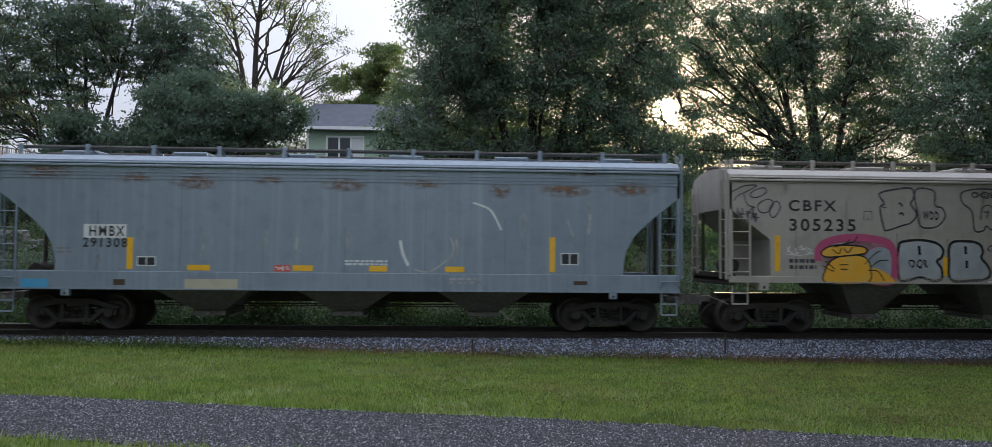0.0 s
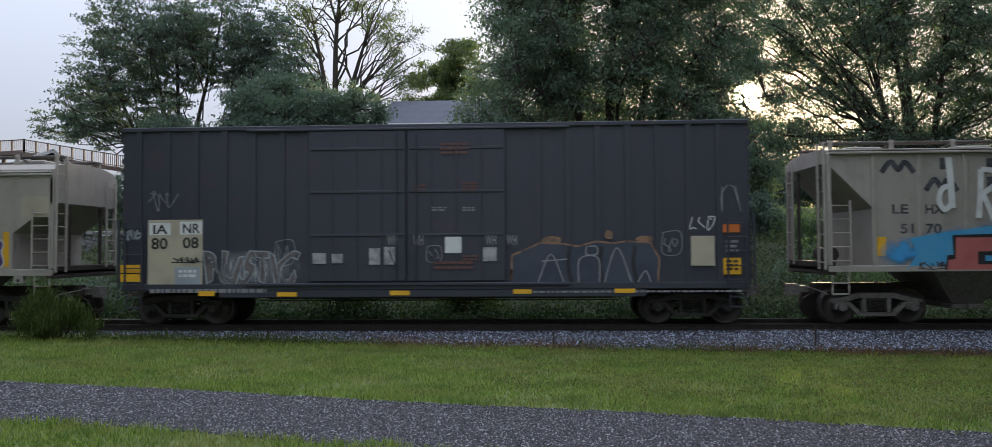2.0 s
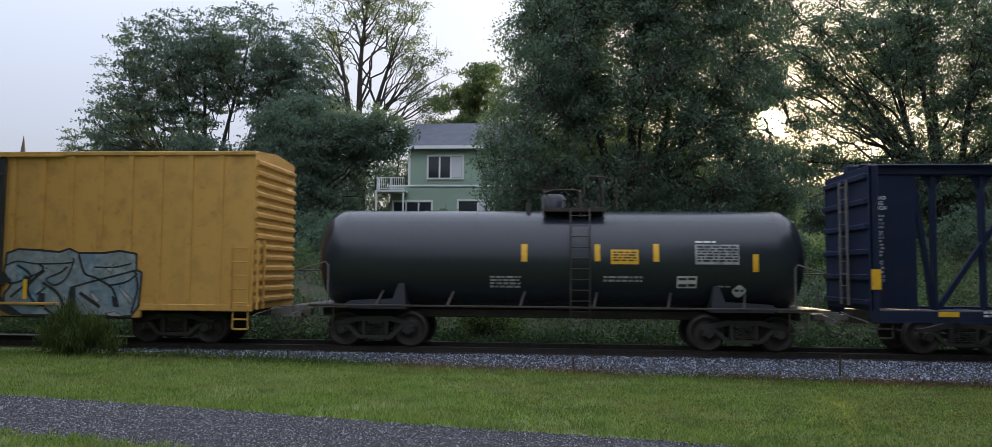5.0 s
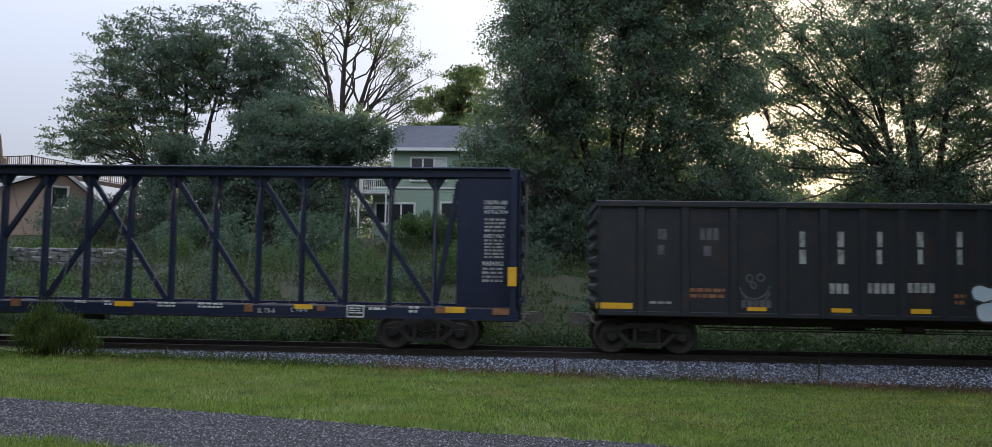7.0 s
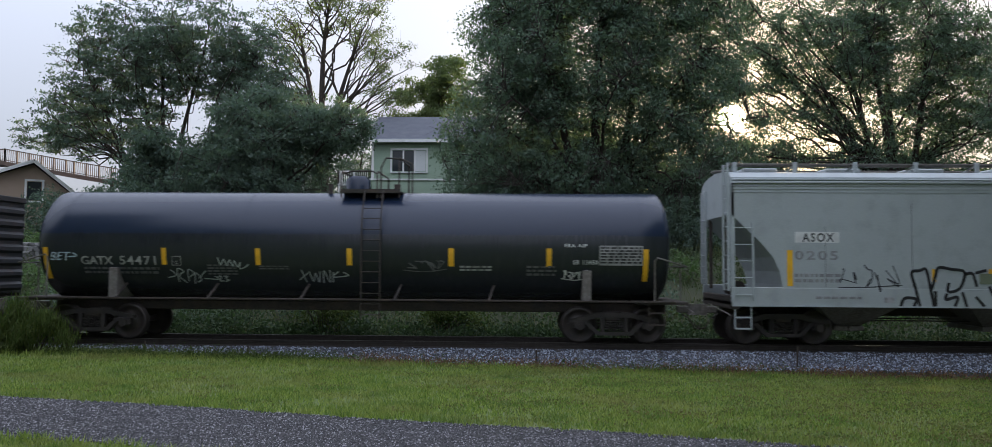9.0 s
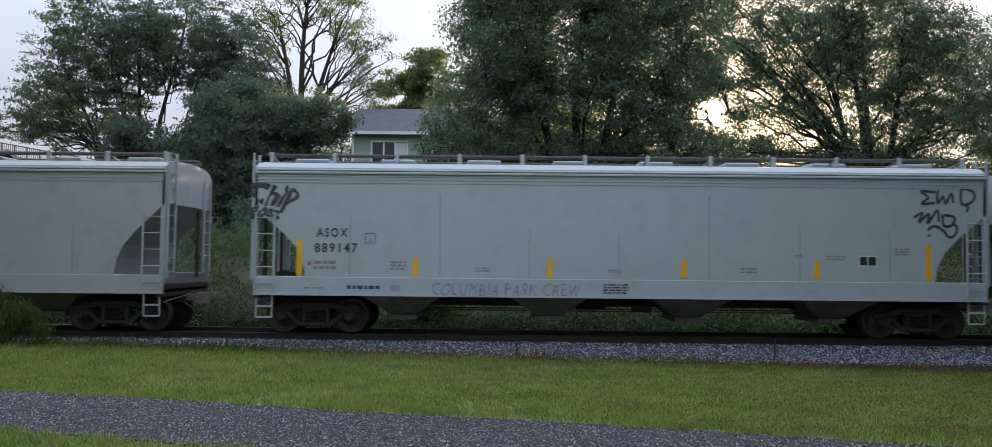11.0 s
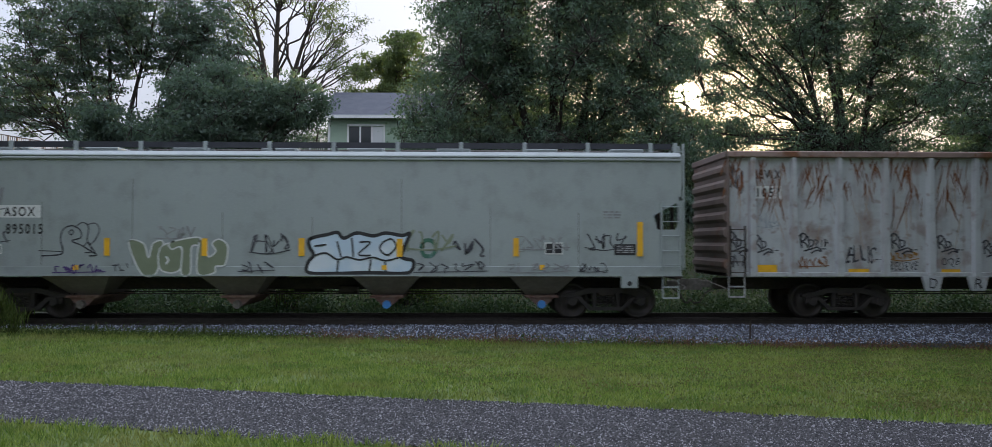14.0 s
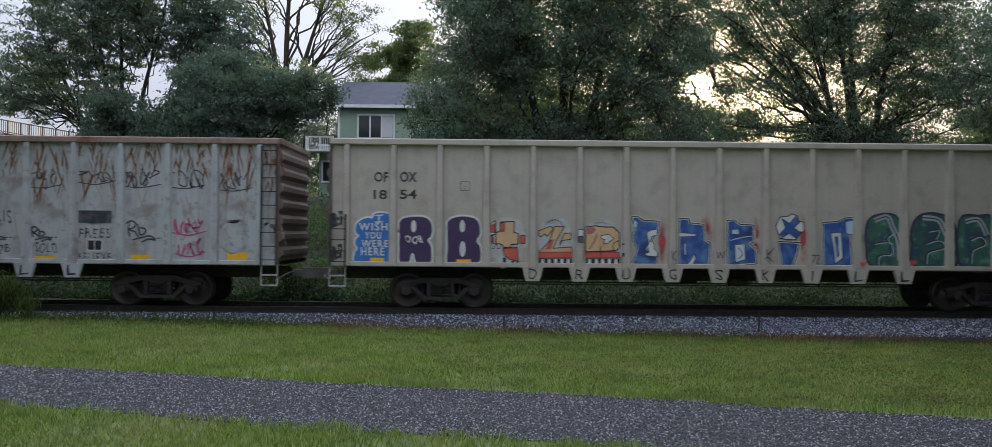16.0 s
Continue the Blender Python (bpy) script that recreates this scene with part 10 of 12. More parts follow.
# cream gondola
lettering(O, "OF", -8.78, 3.23, -8.42, 3.48, BLACK, offset=0.02, space=1.0, y=-HW + 0.113)
lettering(O, "OX", -8.13, 3.23, -7.70, 3.49, BLACK, offset=0.02, space=1.0, y=-HW + 0.113)
lettering(O, "18", -8.79, 2.79, -8.45, 3.03, BLACK, offset=0.02, space=1.0, y=-HW + 0.113)
lettering(O, "54", -8.13, 2.80, -7.70, 3.04, BLACK, offset=0.02, space=1.0, y=-HW + 0.113)
letter_square(O, -6.60, 3.02, 0.24, INK, y=-HW + 0.113)
throw_up(O, [(-9.26, 1.21), (-9.26, 1.45), (-9.20, 1.54), (-9.26, 1.66), (-9.24, 1.79), (-9.17, 1.86), (-9.25, 1.95), (-9.24, 2.14), (-9.11, 2.28), (-8.92, 2.34), (-8.82, 2.33), (-8.78, 2.43), (-8.63, 2.47), (-8.45, 2.45), (-8.37, 2.39), (-8.36, 1.80), (-8.36, 1.18), (-8.83, 1.16)], BLUE, WHITE, 0.050, y=-HW + 0.113)
stroke(O, [(-8.64, 2.38), (-8.65, 2.21)], 0.030, WHITE, y=-HW + 0.10)
stroke(O, [(-8.74, 2.38), (-8.54, 2.39)], 0.030, WHITE, y=-HW + 0.10)
stroke(O, [(-8.75, 2.21), (-8.55, 2.22)], 0.030, WHITE, y=-HW + 0.10)
throw_up(O, [(-8.15, 1.96), (-8.15, 2.20), (-8.05, 2.33), (-7.78, 2.38), (-7.51, 2.37), (-7.34, 2.26), (-7.28, 2.05), (-7.31, 1.86), (-7.39, 1.76), (-7.31, 1.62), (-7.29, 1.31), (-7.35, 1.18), (-7.61, 1.16), (-7.73, 1.22), (-7.79, 1.41), (-7.85, 1.22), (-7.95, 1.16), (-8.13, 1.19), (-8.15, 1.59)], PLUM, WHITE, 0.050, y=-HW + 0.113)
throw_up(O, [(-6.94, 2.03), (-6.93, 2.24), (-6.77, 2.36), (-6.50, 2.40), (-6.21, 2.34), (-6.09, 2.17), (-6.07, 1.93), (-6.15, 1.77), (-6.07, 1.61), (-6.05, 1.32), (-6.15, 1.19), (-6.49, 1.17), (-6.91, 1.19), (-6.93, 1.60)], PLUM, WHITE, 0.050, y=-HW + 0.113)
throw_up(O, [(-7.71, 2.12), (-7.73, 2.01), (-7.77, 1.97), (-7.81, 2.01), (-7.83, 2.12), (-7.81, 2.22), (-7.77, 2.26), (-7.73, 2.22)], WHITE, WHITE, 0.010, y=-HW + 0.106)
throw_up(O, [(-6.48, 2.13), (-6.50, 2.02), (-6.54, 1.98), (-6.58, 2.02), (-6.60, 2.13), (-6.58, 2.23), (-6.54, 2.28), (-6.50, 2.23)], WHITE, WHITE, 0.010, y=-HW + 0.106)
throw_up(O, [(-6.46, 1.55), (-6.48, 1.42), (-6.53, 1.36), (-6.58, 1.42), (-6.60, 1.55), (-6.58, 1.69), (-6.53, 1.74), (-6.48, 1.69)], WHITE, WHITE, 0.010, y=-HW + 0.106)
blob(O, -5.89, 1.18, -4.94, 2.25, HAZE_WHITE, 861, rough=0.22, y=-HW + 0.1125)
blob(O, -4.61, 1.19, -3.73, 2.29, HAZE_WHITE, 862, rough=0.22, y=-HW + 0.1125)
blob(O, -3.43, 1.20, -2.53, 2.22, HAZE_WHITE, 863, rough=0.22, y=-HW + 0.1125)
throw_up(O, [(-5.99, 2.08), (-5.71, 2.28), (-5.69, 1.94), (-5.90, 1.89)], WHITE, BLACK, 0.022, y=-HW + 0.108, sharp=True)
throw_up(O, [(-5.87, 2.13), (-5.72, 2.21), (-5.71, 1.97), (-5.84, 1.98)], RED, BLACK, 0.012, y=-HW + 0.104, sharp=True)
throw_up(O, [(-5.58, 2.24), (-5.23, 2.26), (-5.23, 1.98), (-5.12, 1.96), (-5.13, 1.69), (-5.31, 1.67), (-5.32, 1.60), (-5.50, 1.60), (-5.53, 1.67), (-5.69, 1.68), (-5.69, 1.97), (-5.58, 2.01)], PEACH, BLACK, 0.028, y=-HW + 0.109, sharp=True)
throw_up(O, [(-5.51, 1.58), (-5.15, 1.60), (-5.11, 1.25), (-5.33, 1.30), (-5.47, 1.40)], RED, BLACK, 0.022, y=-HW + 0.104, sharp=True)
throw_up(O, [(-5.58, 2.22), (-5.48, 2.22), (-5.48, 2.01), (-5.58, 2.01)], RED, BLACK, 0.018, y=-HW + 0.103, sharp=True)
throw_up(O, [(-5.84, 1.90), (-5.76, 1.90), (-5.76, 1.73), (-5.84, 1.73)], RED, BLACK, 0.018, y=-HW + 0.103, sharp=True)
throw_up(O, [(-5.08, 1.91), (-4.95, 1.91), (-4.95, 1.70), (-5.08, 1.70)], RED, BLACK, 0.018, y=-HW + 0.103, sharp=True)
throw_up(O, [(-5.79, 1.70), (-5.73, 1.70), (-5.73, 1.57), (-5.79, 1.57)], WHITE, BLACK, 0.018, y=-HW + 0.103, sharp=True)
throw_up(O, [(-5.65, 1.70), (-5.59, 1.70), (-5.59, 1.57), (-5.65, 1.57)], WHITE, BLACK, 0.018, y=-HW + 0.103, sharp=True)
throw_up(O, [(-5.23, 1.68), (-5.16, 1.68), (-5.16, 1.60), (-5.23, 1.59)], WHITE, BLACK, 0.018, y=-HW + 0.103, sharp=True)
throw_up(O, [(-5.51, 1.34), (-5.43, 1.34), (-5.43, 1.17), (-5.51, 1.17)], BLACK, BLACK, 0.006, y=-HW + 0.103, sharp=True)
throw_up(O, [(-5.30, 1.26), (-5.22, 1.26), (-5.22, 1.17), (-5.30, 1.17)], BLACK, BLACK, 0.006, y=-HW + 0.103, sharp=True)
throw_up(O, [(-5.17, 1.25), (-5.11, 1.25), (-5.11, 1.17), (-5.17, 1.17)], BLACK, BLACK, 0.006, y=-HW + 0.103, sharp=True)
throw_up(O, [(-4.61, 2.03), (-4.30, 2.15), (-4.24, 2.08), (-4.39, 1.89), (-4.46, 1.95), (-4.55, 1.87), (-4.61, 1.91)], PEACH, BLACK, 0.024, y=-HW + 0.108, sharp=True)
throw_up(O, [(-4.21, 2.14), (-3.96, 2.14), (-4.16, 1.79), (-4.24, 1.59), (-3.77, 1.63), (-3.76, 1.50), (-4.60, 1.48), (-4.51, 1.59), (-4.33, 1.78)], PEACH, BLACK, 0.024, y=-HW + 0.107, sharp=True)
throw_up(O, [(-3.96, 1.97), (-3.80, 1.98), (-3.80, 1.82), (-4.01, 1.79), (-4.09, 1.66)], PEACH, BLACK, 0.022, y=-HW + 0.107, sharp=True)
throw_up(O, [(-4.32, 1.78), (-4.23, 1.81), (-4.31, 1.57), (-4.42, 1.57)], RED, BLACK, 0.010, y=-HW + 0.103, sharp=True)
stroke(O, [(-4.45, 2.18), (-4.34, 2.27), (-4.21, 2.31), (-4.07, 2.27), (-3.99, 2.16)], 0.022, ROYAL, y=-HW + 0.10)
throw_up(O, [(-4.60, 1.49), (-3.76, 1.50), (-3.76, 1.35), (-4.60, 1.34)], RED, BLACK, 0.014, y=-HW + 0.104, sharp=True)
throw_up(O, [(-4.60, 1.32), (-3.76, 1.33), (-3.76, 1.17), (-4.60, 1.16)], BLACK, BLACK, 0.006, y=-HW + 0.104, sharp=True)
throw_up(O, [(-4.54, 1.31), (-4.47, 1.31), (-4.47, 1.17), (-4.53, 1.17)], WHITE, WHITE, 0.004, y=-HW + 0.101, sharp=True)
throw_up(O, [(-4.37, 1.31), (-4.31, 1.31), (-4.30, 1.18), (-4.37, 1.18)], WHITE, WHITE, 0.004, y=-HW + 0.101, sharp=True)
throw_up(O, [(-4.21, 1.32), (-4.14, 1.32), (-4.14, 1.18), (-4.21, 1.18)], WHITE, WHITE, 0.004, y=-HW + 0.101, sharp=True)
throw_up(O, [(-4.05, 1.32), (-3.98, 1.32), (-3.98, 1.18), (-4.05, 1.18)], WHITE, WHITE, 0.004, y=-HW + 0.101, sharp=True)
throw_up(O, [(-3.89, 1.32), (-3.82, 1.32), (-3.82, 1.18), (-3.89, 1.18)], WHITE, WHITE, 0.004, y=-HW + 0.101, sharp=True)
throw_up(O, [(-3.42, 1.50), (-2.56, 1.51), (-2.55, 1.36), (-3.41, 1.35)], RED, BLACK, 0.014, y=-HW + 0.104, sharp=True)
throw_up(O, [(-3.41, 1.33), (-2.55, 1.34), (-2.55, 1.18), (-3.41, 1.17)], BLACK, BLACK, 0.006, y=-HW + 0.104, sharp=True)
throw_up(O, [(-3.35, 1.32), (-3.28, 1.32), (-3.28, 1.18), (-3.35, 1.18)], WHITE, WHITE, 0.004, y=-HW + 0.101, sharp=True)
throw_up(O, [(-3.18, 1.32), (-3.11, 1.32), (-3.11, 1.19), (-3.18, 1.19)], WHITE, WHITE, 0.004, y=-HW + 0.101, sharp=True)
throw_up(O, [(-3.02, 1.33), (-2.95, 1.33), (-2.95, 1.19), (-3.02, 1.19)], WHITE, WHITE, 0.004, y=-HW + 0.101, sharp=True)
throw_up(O, [(-2.85, 1.33), (-2.78, 1.33), (-2.78, 1.19), (-2.85, 1.19)], WHITE, WHITE, 0.004, y=-HW + 0.101, sharp=True)
throw_up(O, [(-2.68, 1.33), (-2.62, 1.33), (-2.61, 1.19), (-2.68, 1.19)], WHITE, WHITE, 0.004, y=-HW + 0.101, sharp=True)
throw_up(O, [(-3.42, 2.13), (-3.16, 2.17), (-2.98, 2.14), (-2.71, 2.14), (-2.56, 1.99), (-2.56, 1.62), (-2.65, 1.54), (-3.42, 1.51)], PEACH, BLACK, 0.028, y=-HW + 0.109, sharp=True)
throw_up(O, [(-3.03, 1.92), (-2.82, 1.96), (-2.71, 1.85), (-2.87, 1.73), (-2.97, 1.71), (-2.92, 1.82), (-3.02, 1.85)], WHITE, BLACK, 0.016, y=-HW + 0.104, sharp=True)
throw_up(O, [(-3.42, 2.13), (-3.19, 2.14), (-3.13, 2.06), (-3.24, 1.95), (-3.41, 1.93)], CORAL, WHITE, 0.014, y=-HW + 0.104, sharp=True)
stroke(O, [(-3.04, 1.68), (-3.04, 1.37)], 0.020, BLACK, y=-HW + 0.10)
stroke(O, [(-3.14, 1.95), (-3.19, 1.79), (-3.32, 1.58)], 0.020, BLACK, y=-HW + 0.10)
stroke(O, [(-2.57, 1.80), (-2.71, 1.72), (-2.71, 1.54)], 0.020, BLACK, y=-HW + 0.10)
stroke(O, [(-3.20, 2.22), (-3.06, 2.26), (-2.83, 2.21)], 0.020, TEAL, y=-HW + 0.10)
throw_up(O, [(-3.63, 2.07), (-3.49, 2.07), (-3.49, 1.90), (-3.63, 1.90)], WHITE, BLACK, 0.018, y=-HW - 0.004, sharp=True)
throw_up(O, [(-3.63, 1.88), (-3.49, 1.89), (-3.49, 1.74), (-3.63, 1.75)], GREYFADE, BLACK, 0.012, y=-HW - 0.004, sharp=True)
stroke(O, [(-2.51, 1.72), (-2.47, 1.70)], 0.055, BLACK, y=-HW - 0.006)
stroke(O, [(-2.51, 1.45), (-2.45, 1.44)], 0.090, BLACK, y=-HW - 0.006)
stain(O, -1.59, 1.17, -1.36, 2.48, STAIN_RED, y=-HW + 0.113)
stain(O, -0.57, 1.18, -0.19, 2.49, STAIN_RED, y=-HW + 0.113)
stain(O, 0.79, 1.16, 1.03, 2.47, STAIN_RED, y=-HW + 0.113)
stain(O, 2.02, 1.17, 2.22, 2.48, STAIN_RED, y=-HW + 0.113)
stain(O, 3.33, 1.18, 3.61, 2.49, STAIN_RED, y=-HW + 0.113)
throw_up(O, [(-2.26, 2.40), (-2.12, 2.42), (-1.97, 2.32), (-1.57, 2.30), (-1.57, 2.02), (-1.74, 1.81), (-1.85, 1.59), (-1.58, 1.51), (-1.58, 1.19), (-2.29, 1.18), (-2.19, 1.35), (-2.12, 1.59), (-2.23, 1.80), (-2.24, 1.97), (-2.17, 2.07)], ROYAL, WHITE, 0.062, y=-HW + 0.109, sharp=True)
throw_up(O, [(-2.26, 2.40), (-2.12, 2.42), (-1.97, 2.32), (-1.57, 2.30), (-1.57, 2.02), (-1.74, 1.81), (-1.85, 1.59), (-1.58, 1.51), (-1.58, 1.19), (-2.29, 1.18), (-2.19, 1.35), (-2.12, 1.59), (-2.23, 1.80), (-2.24, 1.97), (-2.17, 2.07)], None, BLACK, 0.026, y=-HW + 0.1055, sharp=True)
throw_up(O, [(-1.88, 2.00), (-1.76, 2.07), (-1.61, 2.10), (-1.61, 1.94), (-1.74, 1.92), (-1.79, 1.81), (-1.68, 1.72), (-1.69, 1.59), (-1.60, 1.53), (-1.60, 1.40), (-1.85, 1.42), (-1.92, 1.46), (-1.80, 1.52), (-1.85, 1.65), (-1.81, 1.75)], WHITE, BLACK, 0.016, y=-HW + 0.102, sharp=True)
throw_up(O, [(-2.20, 2.34), (-2.12, 2.28), (-2.12, 2.15), (-2.18, 2.11), (-2.21, 2.20)], CHROME_BLUE, NIGHT, 0.010, y=-HW + 0.102, sharp=True)
throw_up(O, [(-1.05, 2.37), (-0.81, 2.37), (-0.75, 2.26), (-0.42, 2.23), (-0.38, 1.82), (-0.24, 1.77), (-0.27, 1.20), (-1.04, 1.19)], ROYAL, WHITE, 0.062, y=-HW + 0.109, sharp=True)
throw_up(O, [(-1.05, 2.37), (-0.81, 2.37), (-0.75, 2.26), (-0.42, 2.23), (-0.38, 1.82), (-0.24, 1.77), (-0.27, 1.20), (-1.04, 1.19)], None, BLACK, 0.026, y=-HW + 0.1055, sharp=True)
throw_up(O, [(-1.05, 2.01), (-0.61, 1.98), (-0.65, 1.93), (-1.05, 1.91)], WHITE, NIGHT, 0.010, y=-HW + 0.102, sharp=True)
throw_up(O, [(-0.66, 1.47), (-0.63, 1.34), (-0.71, 1.21), (-0.86, 1.19), (-0.77, 1.28)], WHITE, NIGHT, 0.012, y=-HW + 0.102, sharp=True)
stroke(O, [(-0.90, 1.76), (-0.89, 1.43)], 0.055, NIGHT, y=-HW + 0.102)
stroke(O, [(-0.90, 1.74), (-0.89, 1.45)], 0.030, CHROME_BLUE, y=-HW + 0.10)
throw_up(O, [(0.17, 2.33), (0.37, 2.35), (0.50, 2.24), (0.86, 2.22), (0.86, 1.79), (0.75, 1.75), (0.92, 1.61), (0.94, 1.24), (0.19, 1.17)], ROYAL, WHITE, 0.062, y=-HW + 0.109, sharp=True)
throw_up(O, [(0.17, 2.33), (0.37, 2.35), (0.50, 2.24), (0.86, 2.22), (0.86, 1.79), (0.75, 1.75), (0.92, 1.61), (0.94, 1.24), (0.19, 1.17)], None, BLACK, 0.026, y=-HW + 0.1055, sharp=True)
throw_up(O, [(0.28, 2.10), (0.46, 2.12), (0.48, 1.98), (0.30, 1.99)], CHROME_BLUE, BLACK, 0.014, y=-HW + 0.102, sharp=True)
throw_up(O, [(0.37, 1.72), (0.61, 1.74), (0.64, 1.35), (0.39, 1.27)], CHROME_BLUE, BLACK, 0.014, y=-HW + 0.102, sharp=True)
stroke(O, [(0.25, 1.83), (0.57, 1.91), (0.80, 1.94)], 0.020, WHITE, y=-HW + 0.10)
stroke(O, [(0.45, 1.65), (0.57, 1.49), (0.45, 1.36)], 0.020, BLACK, y=-HW + 0.098)
throw_up(O, [(1.52, 2.43), (1.74, 2.46), (1.82, 2.52), (1.97, 2.46), (1.98, 2.34), (2.12, 2.30), (2.13, 2.07), (1.97, 2.04), (1.93, 1.86), (1.75, 1.86), (1.52, 1.89), (1.41, 2.20)], WHITE, BLACK, 0.026, y=-HW + 0.109, sharp=True)
throw_up(O, [(1.56, 2.40), (1.76, 2.28), (1.92, 2.46), (2.02, 2.30), (1.88, 2.16), (2.06, 2.03), (1.93, 1.90), (1.75, 2.02), (1.57, 1.90), (1.51, 2.00), (1.65, 2.16)], ROYAL, BLACK, 0.014, y=-HW + 0.105, sharp=True)
throw_up(O, [(1.46, 1.81), (2.02, 1.79), (1.97, 1.50), (1.84, 1.19), (1.57, 1.19)], ROYAL, WHITE, 0.062, y=-HW + 0.109, sharp=True)
throw_up(O, [(1.46, 1.81), (2.02, 1.79), (1.97, 1.50), (1.84, 1.19), (1.57, 1.19)], None, BLACK, 0.026, y=-HW + 0.1055, sharp=True)
throw_up(O, [(2.60, 2.30), (3.01, 2.34), (3.15, 2.42), (3.45, 2.45), (3.45, 2.26), (3.30, 2.22), (3.38, 1.20), (2.64, 1.19)], ROYAL, WHITE, 0.062, y=-HW + 0.109, sharp=True)
throw_up(O, [(2.60, 2.30), (3.01, 2.34), (3.15, 2.42), (3.45, 2.45), (3.45, 2.26), (3.30, 2.22), (3.38, 1.20), (2.64, 1.19)], None, BLACK, 0.026, y=-HW + 0.1055, sharp=True)
throw_up(O, [(3.19, 2.33), (3.44, 2.38), (3.42, 2.00), (3.21, 2.03)], CHROME_BLUE, BLACK, 0.014, y=-HW + 0.102, sharp=True)
throw_up(O, [(2.81, 2.03), (3.07, 2.06), (3.12, 1.41), (2.93, 1.27), (2.89, 1.67)], WHITE, BLACK, 0.014, y=-HW + 0.102, sharp=True)
throw_up(O, [(2.91, 1.94), (3.00, 1.95), (3.03, 1.48), (2.97, 1.40)], ROYAL, BLACK, 0.008, y=-HW + 0.099, sharp=True)
stroke(O, [(-1.25, 1.55), (-1.22, 1.32)], 0.022, INK, y=-HW - 0.006)
stroke(O, [(-1.13, 1.56), (-1.23, 1.43), (-1.14, 1.30)], 0.022, INK, y=-HW - 0.006)
stroke(O, [(-0.11, 1.54), (-0.08, 1.38), (-0.02, 1.52), (0.03, 1.38), (0.08, 1.56)], 0.022, INK, y=-HW - 0.006)
stroke(O, [(1.14, 1.62), (1.18, 1.30)], 0.022, INK, y=-HW - 0.006)
stroke(O, [(1.32, 1.62), (1.16, 1.46), (1.31, 1.30)], 0.022, INK, y=-HW - 0.006)
stroke(O, [(1.09, 1.35), (1.34, 1.66)], 0.022, INK, y=-HW - 0.006)
stroke(O, [(2.28, 1.46), (2.37, 1.47), (2.31, 1.28)], 0.022, INK, y=-HW - 0.006)
stroke(O, [(2.39, 1.47), (2.48, 1.46), (2.42, 1.27), (2.48, 1.26)], 0.022, INK, y=-HW - 0.006)
lettering(O, "WISH", -9.15, 2.00, -8.43, 2.19, WHITE, y=-HW + 0.106, offset=0.02, space=1.25)
lettering(O, "YOU", -9.00, 1.79, -8.59, 1.96, WHITE, y=-HW + 0.106, offset=0.02, space=1.25)
lettering(O, "WERE", -9.08, 1.58, -8.41, 1.76, WHITE, y=-HW + 0.106, offset=0.02, space=1.25)
lettering(O, "HERE", -9.09, 1.37, -8.51, 1.57, WHITE, y=-HW + 0.106, offset=0.02, space=1.25)
patch(O, -8.86, 1.19, -8.51, 1.31, YELLOW, name="reflector", y=-HW + 0.104)
lettering(O, "OQB", -7.97, 1.66, -7.54, 1.88, WHITE, y=-HW + 0.10, warp=0.15, offset=0.02, space=1.25)
patch(O, -6.68, 1.19, -6.32, 1.29, YELLOW, name="reflector", y=-HW + 0.098)
stain(O, 3.63, 1.19, 4.79, 2.54, STAIN_PURPLE, y=-HW + 0.113)
stain(O, 3.54, 1.19, 4.89, 2.38, STAIN_PURPLE, y=-HW + 0.112)
stain(O, 4.79, 1.19, 6.00, 2.54, STAIN_PURPLE, y=-HW + 0.113)
stain(O, 4.70, 1.19, 6.10, 2.38, STAIN_PURPLE, y=-HW + 0.112)
stain(O, 6.05, 1.21, 7.21, 2.55, STAIN_PURPLE, y=-HW + 0.113)
stain(O, 5.95, 1.21, 7.31, 2.40, STAIN_PURPLE, y=-HW + 0.112)
throw_up(O, [(3.76, 2.34), (4.12, 2.53), (4.52, 2.44), (4.63, 1.87), (4.68, 1.22), (3.86, 1.22), (3.72, 1.72)], GREEN, NIGHT, 0.060, y=-HW + 0.108)
throw_up(O, [(4.89, 2.21), (5.09, 2.50), (5.50, 2.56), (5.93, 2.38), (6.01, 1.88), (5.99, 1.23), (4.97, 1.22), (4.88, 1.80)], GREEN, NIGHT, 0.060, y=-HW + 0.108)
throw_up(O, [(6.11, 2.39), (6.60, 2.51), (6.95, 2.40), (7.02, 1.24), (6.14, 1.23)], GREEN, NIGHT, 0.060, y=-HW + 0.108)
stroke(O, [(3.93, 2.37), (4.25, 2.46), (4.38, 2.22), (4.54, 1.86), (4.58, 1.35)], 0.130, SILVER, y=-HW + 0.104)
stroke(O, [(3.93, 2.37), (4.25, 2.46), (4.38, 2.22), (4.54, 1.86), (4.58, 1.35)], 0.030, NIGHT, y=-HW + 0.10)
stroke(O, [(5.16, 2.45), (5.57, 2.39), (5.74, 2.08), (5.92, 1.74), (5.85, 1.29)], 0.130, SILVER, y=-HW + 0.104)
stroke(O, [(5.16, 2.45), (5.57, 2.39), (5.74, 2.08), (5.92, 1.74), (5.85, 1.29)], 0.030, NIGHT, y=-HW + 0.10)
stroke(O, [(6.26, 2.36), (6.60, 2.40), (6.81, 2.02)], 0.130, SILVER, y=-HW + 0.104)
stroke(O, [(6.26, 2.36), (6.60, 2.40), (6.81, 2.02)], 0.030, NIGHT, y=-HW + 0.10)
stroke(O, [(3.90, 1.77), (4.28, 1.81), (4.34, 1.52), (4.03, 1.47), (4.00, 1.23)], 0.050, NIGHT, y=-HW + 0.1025)
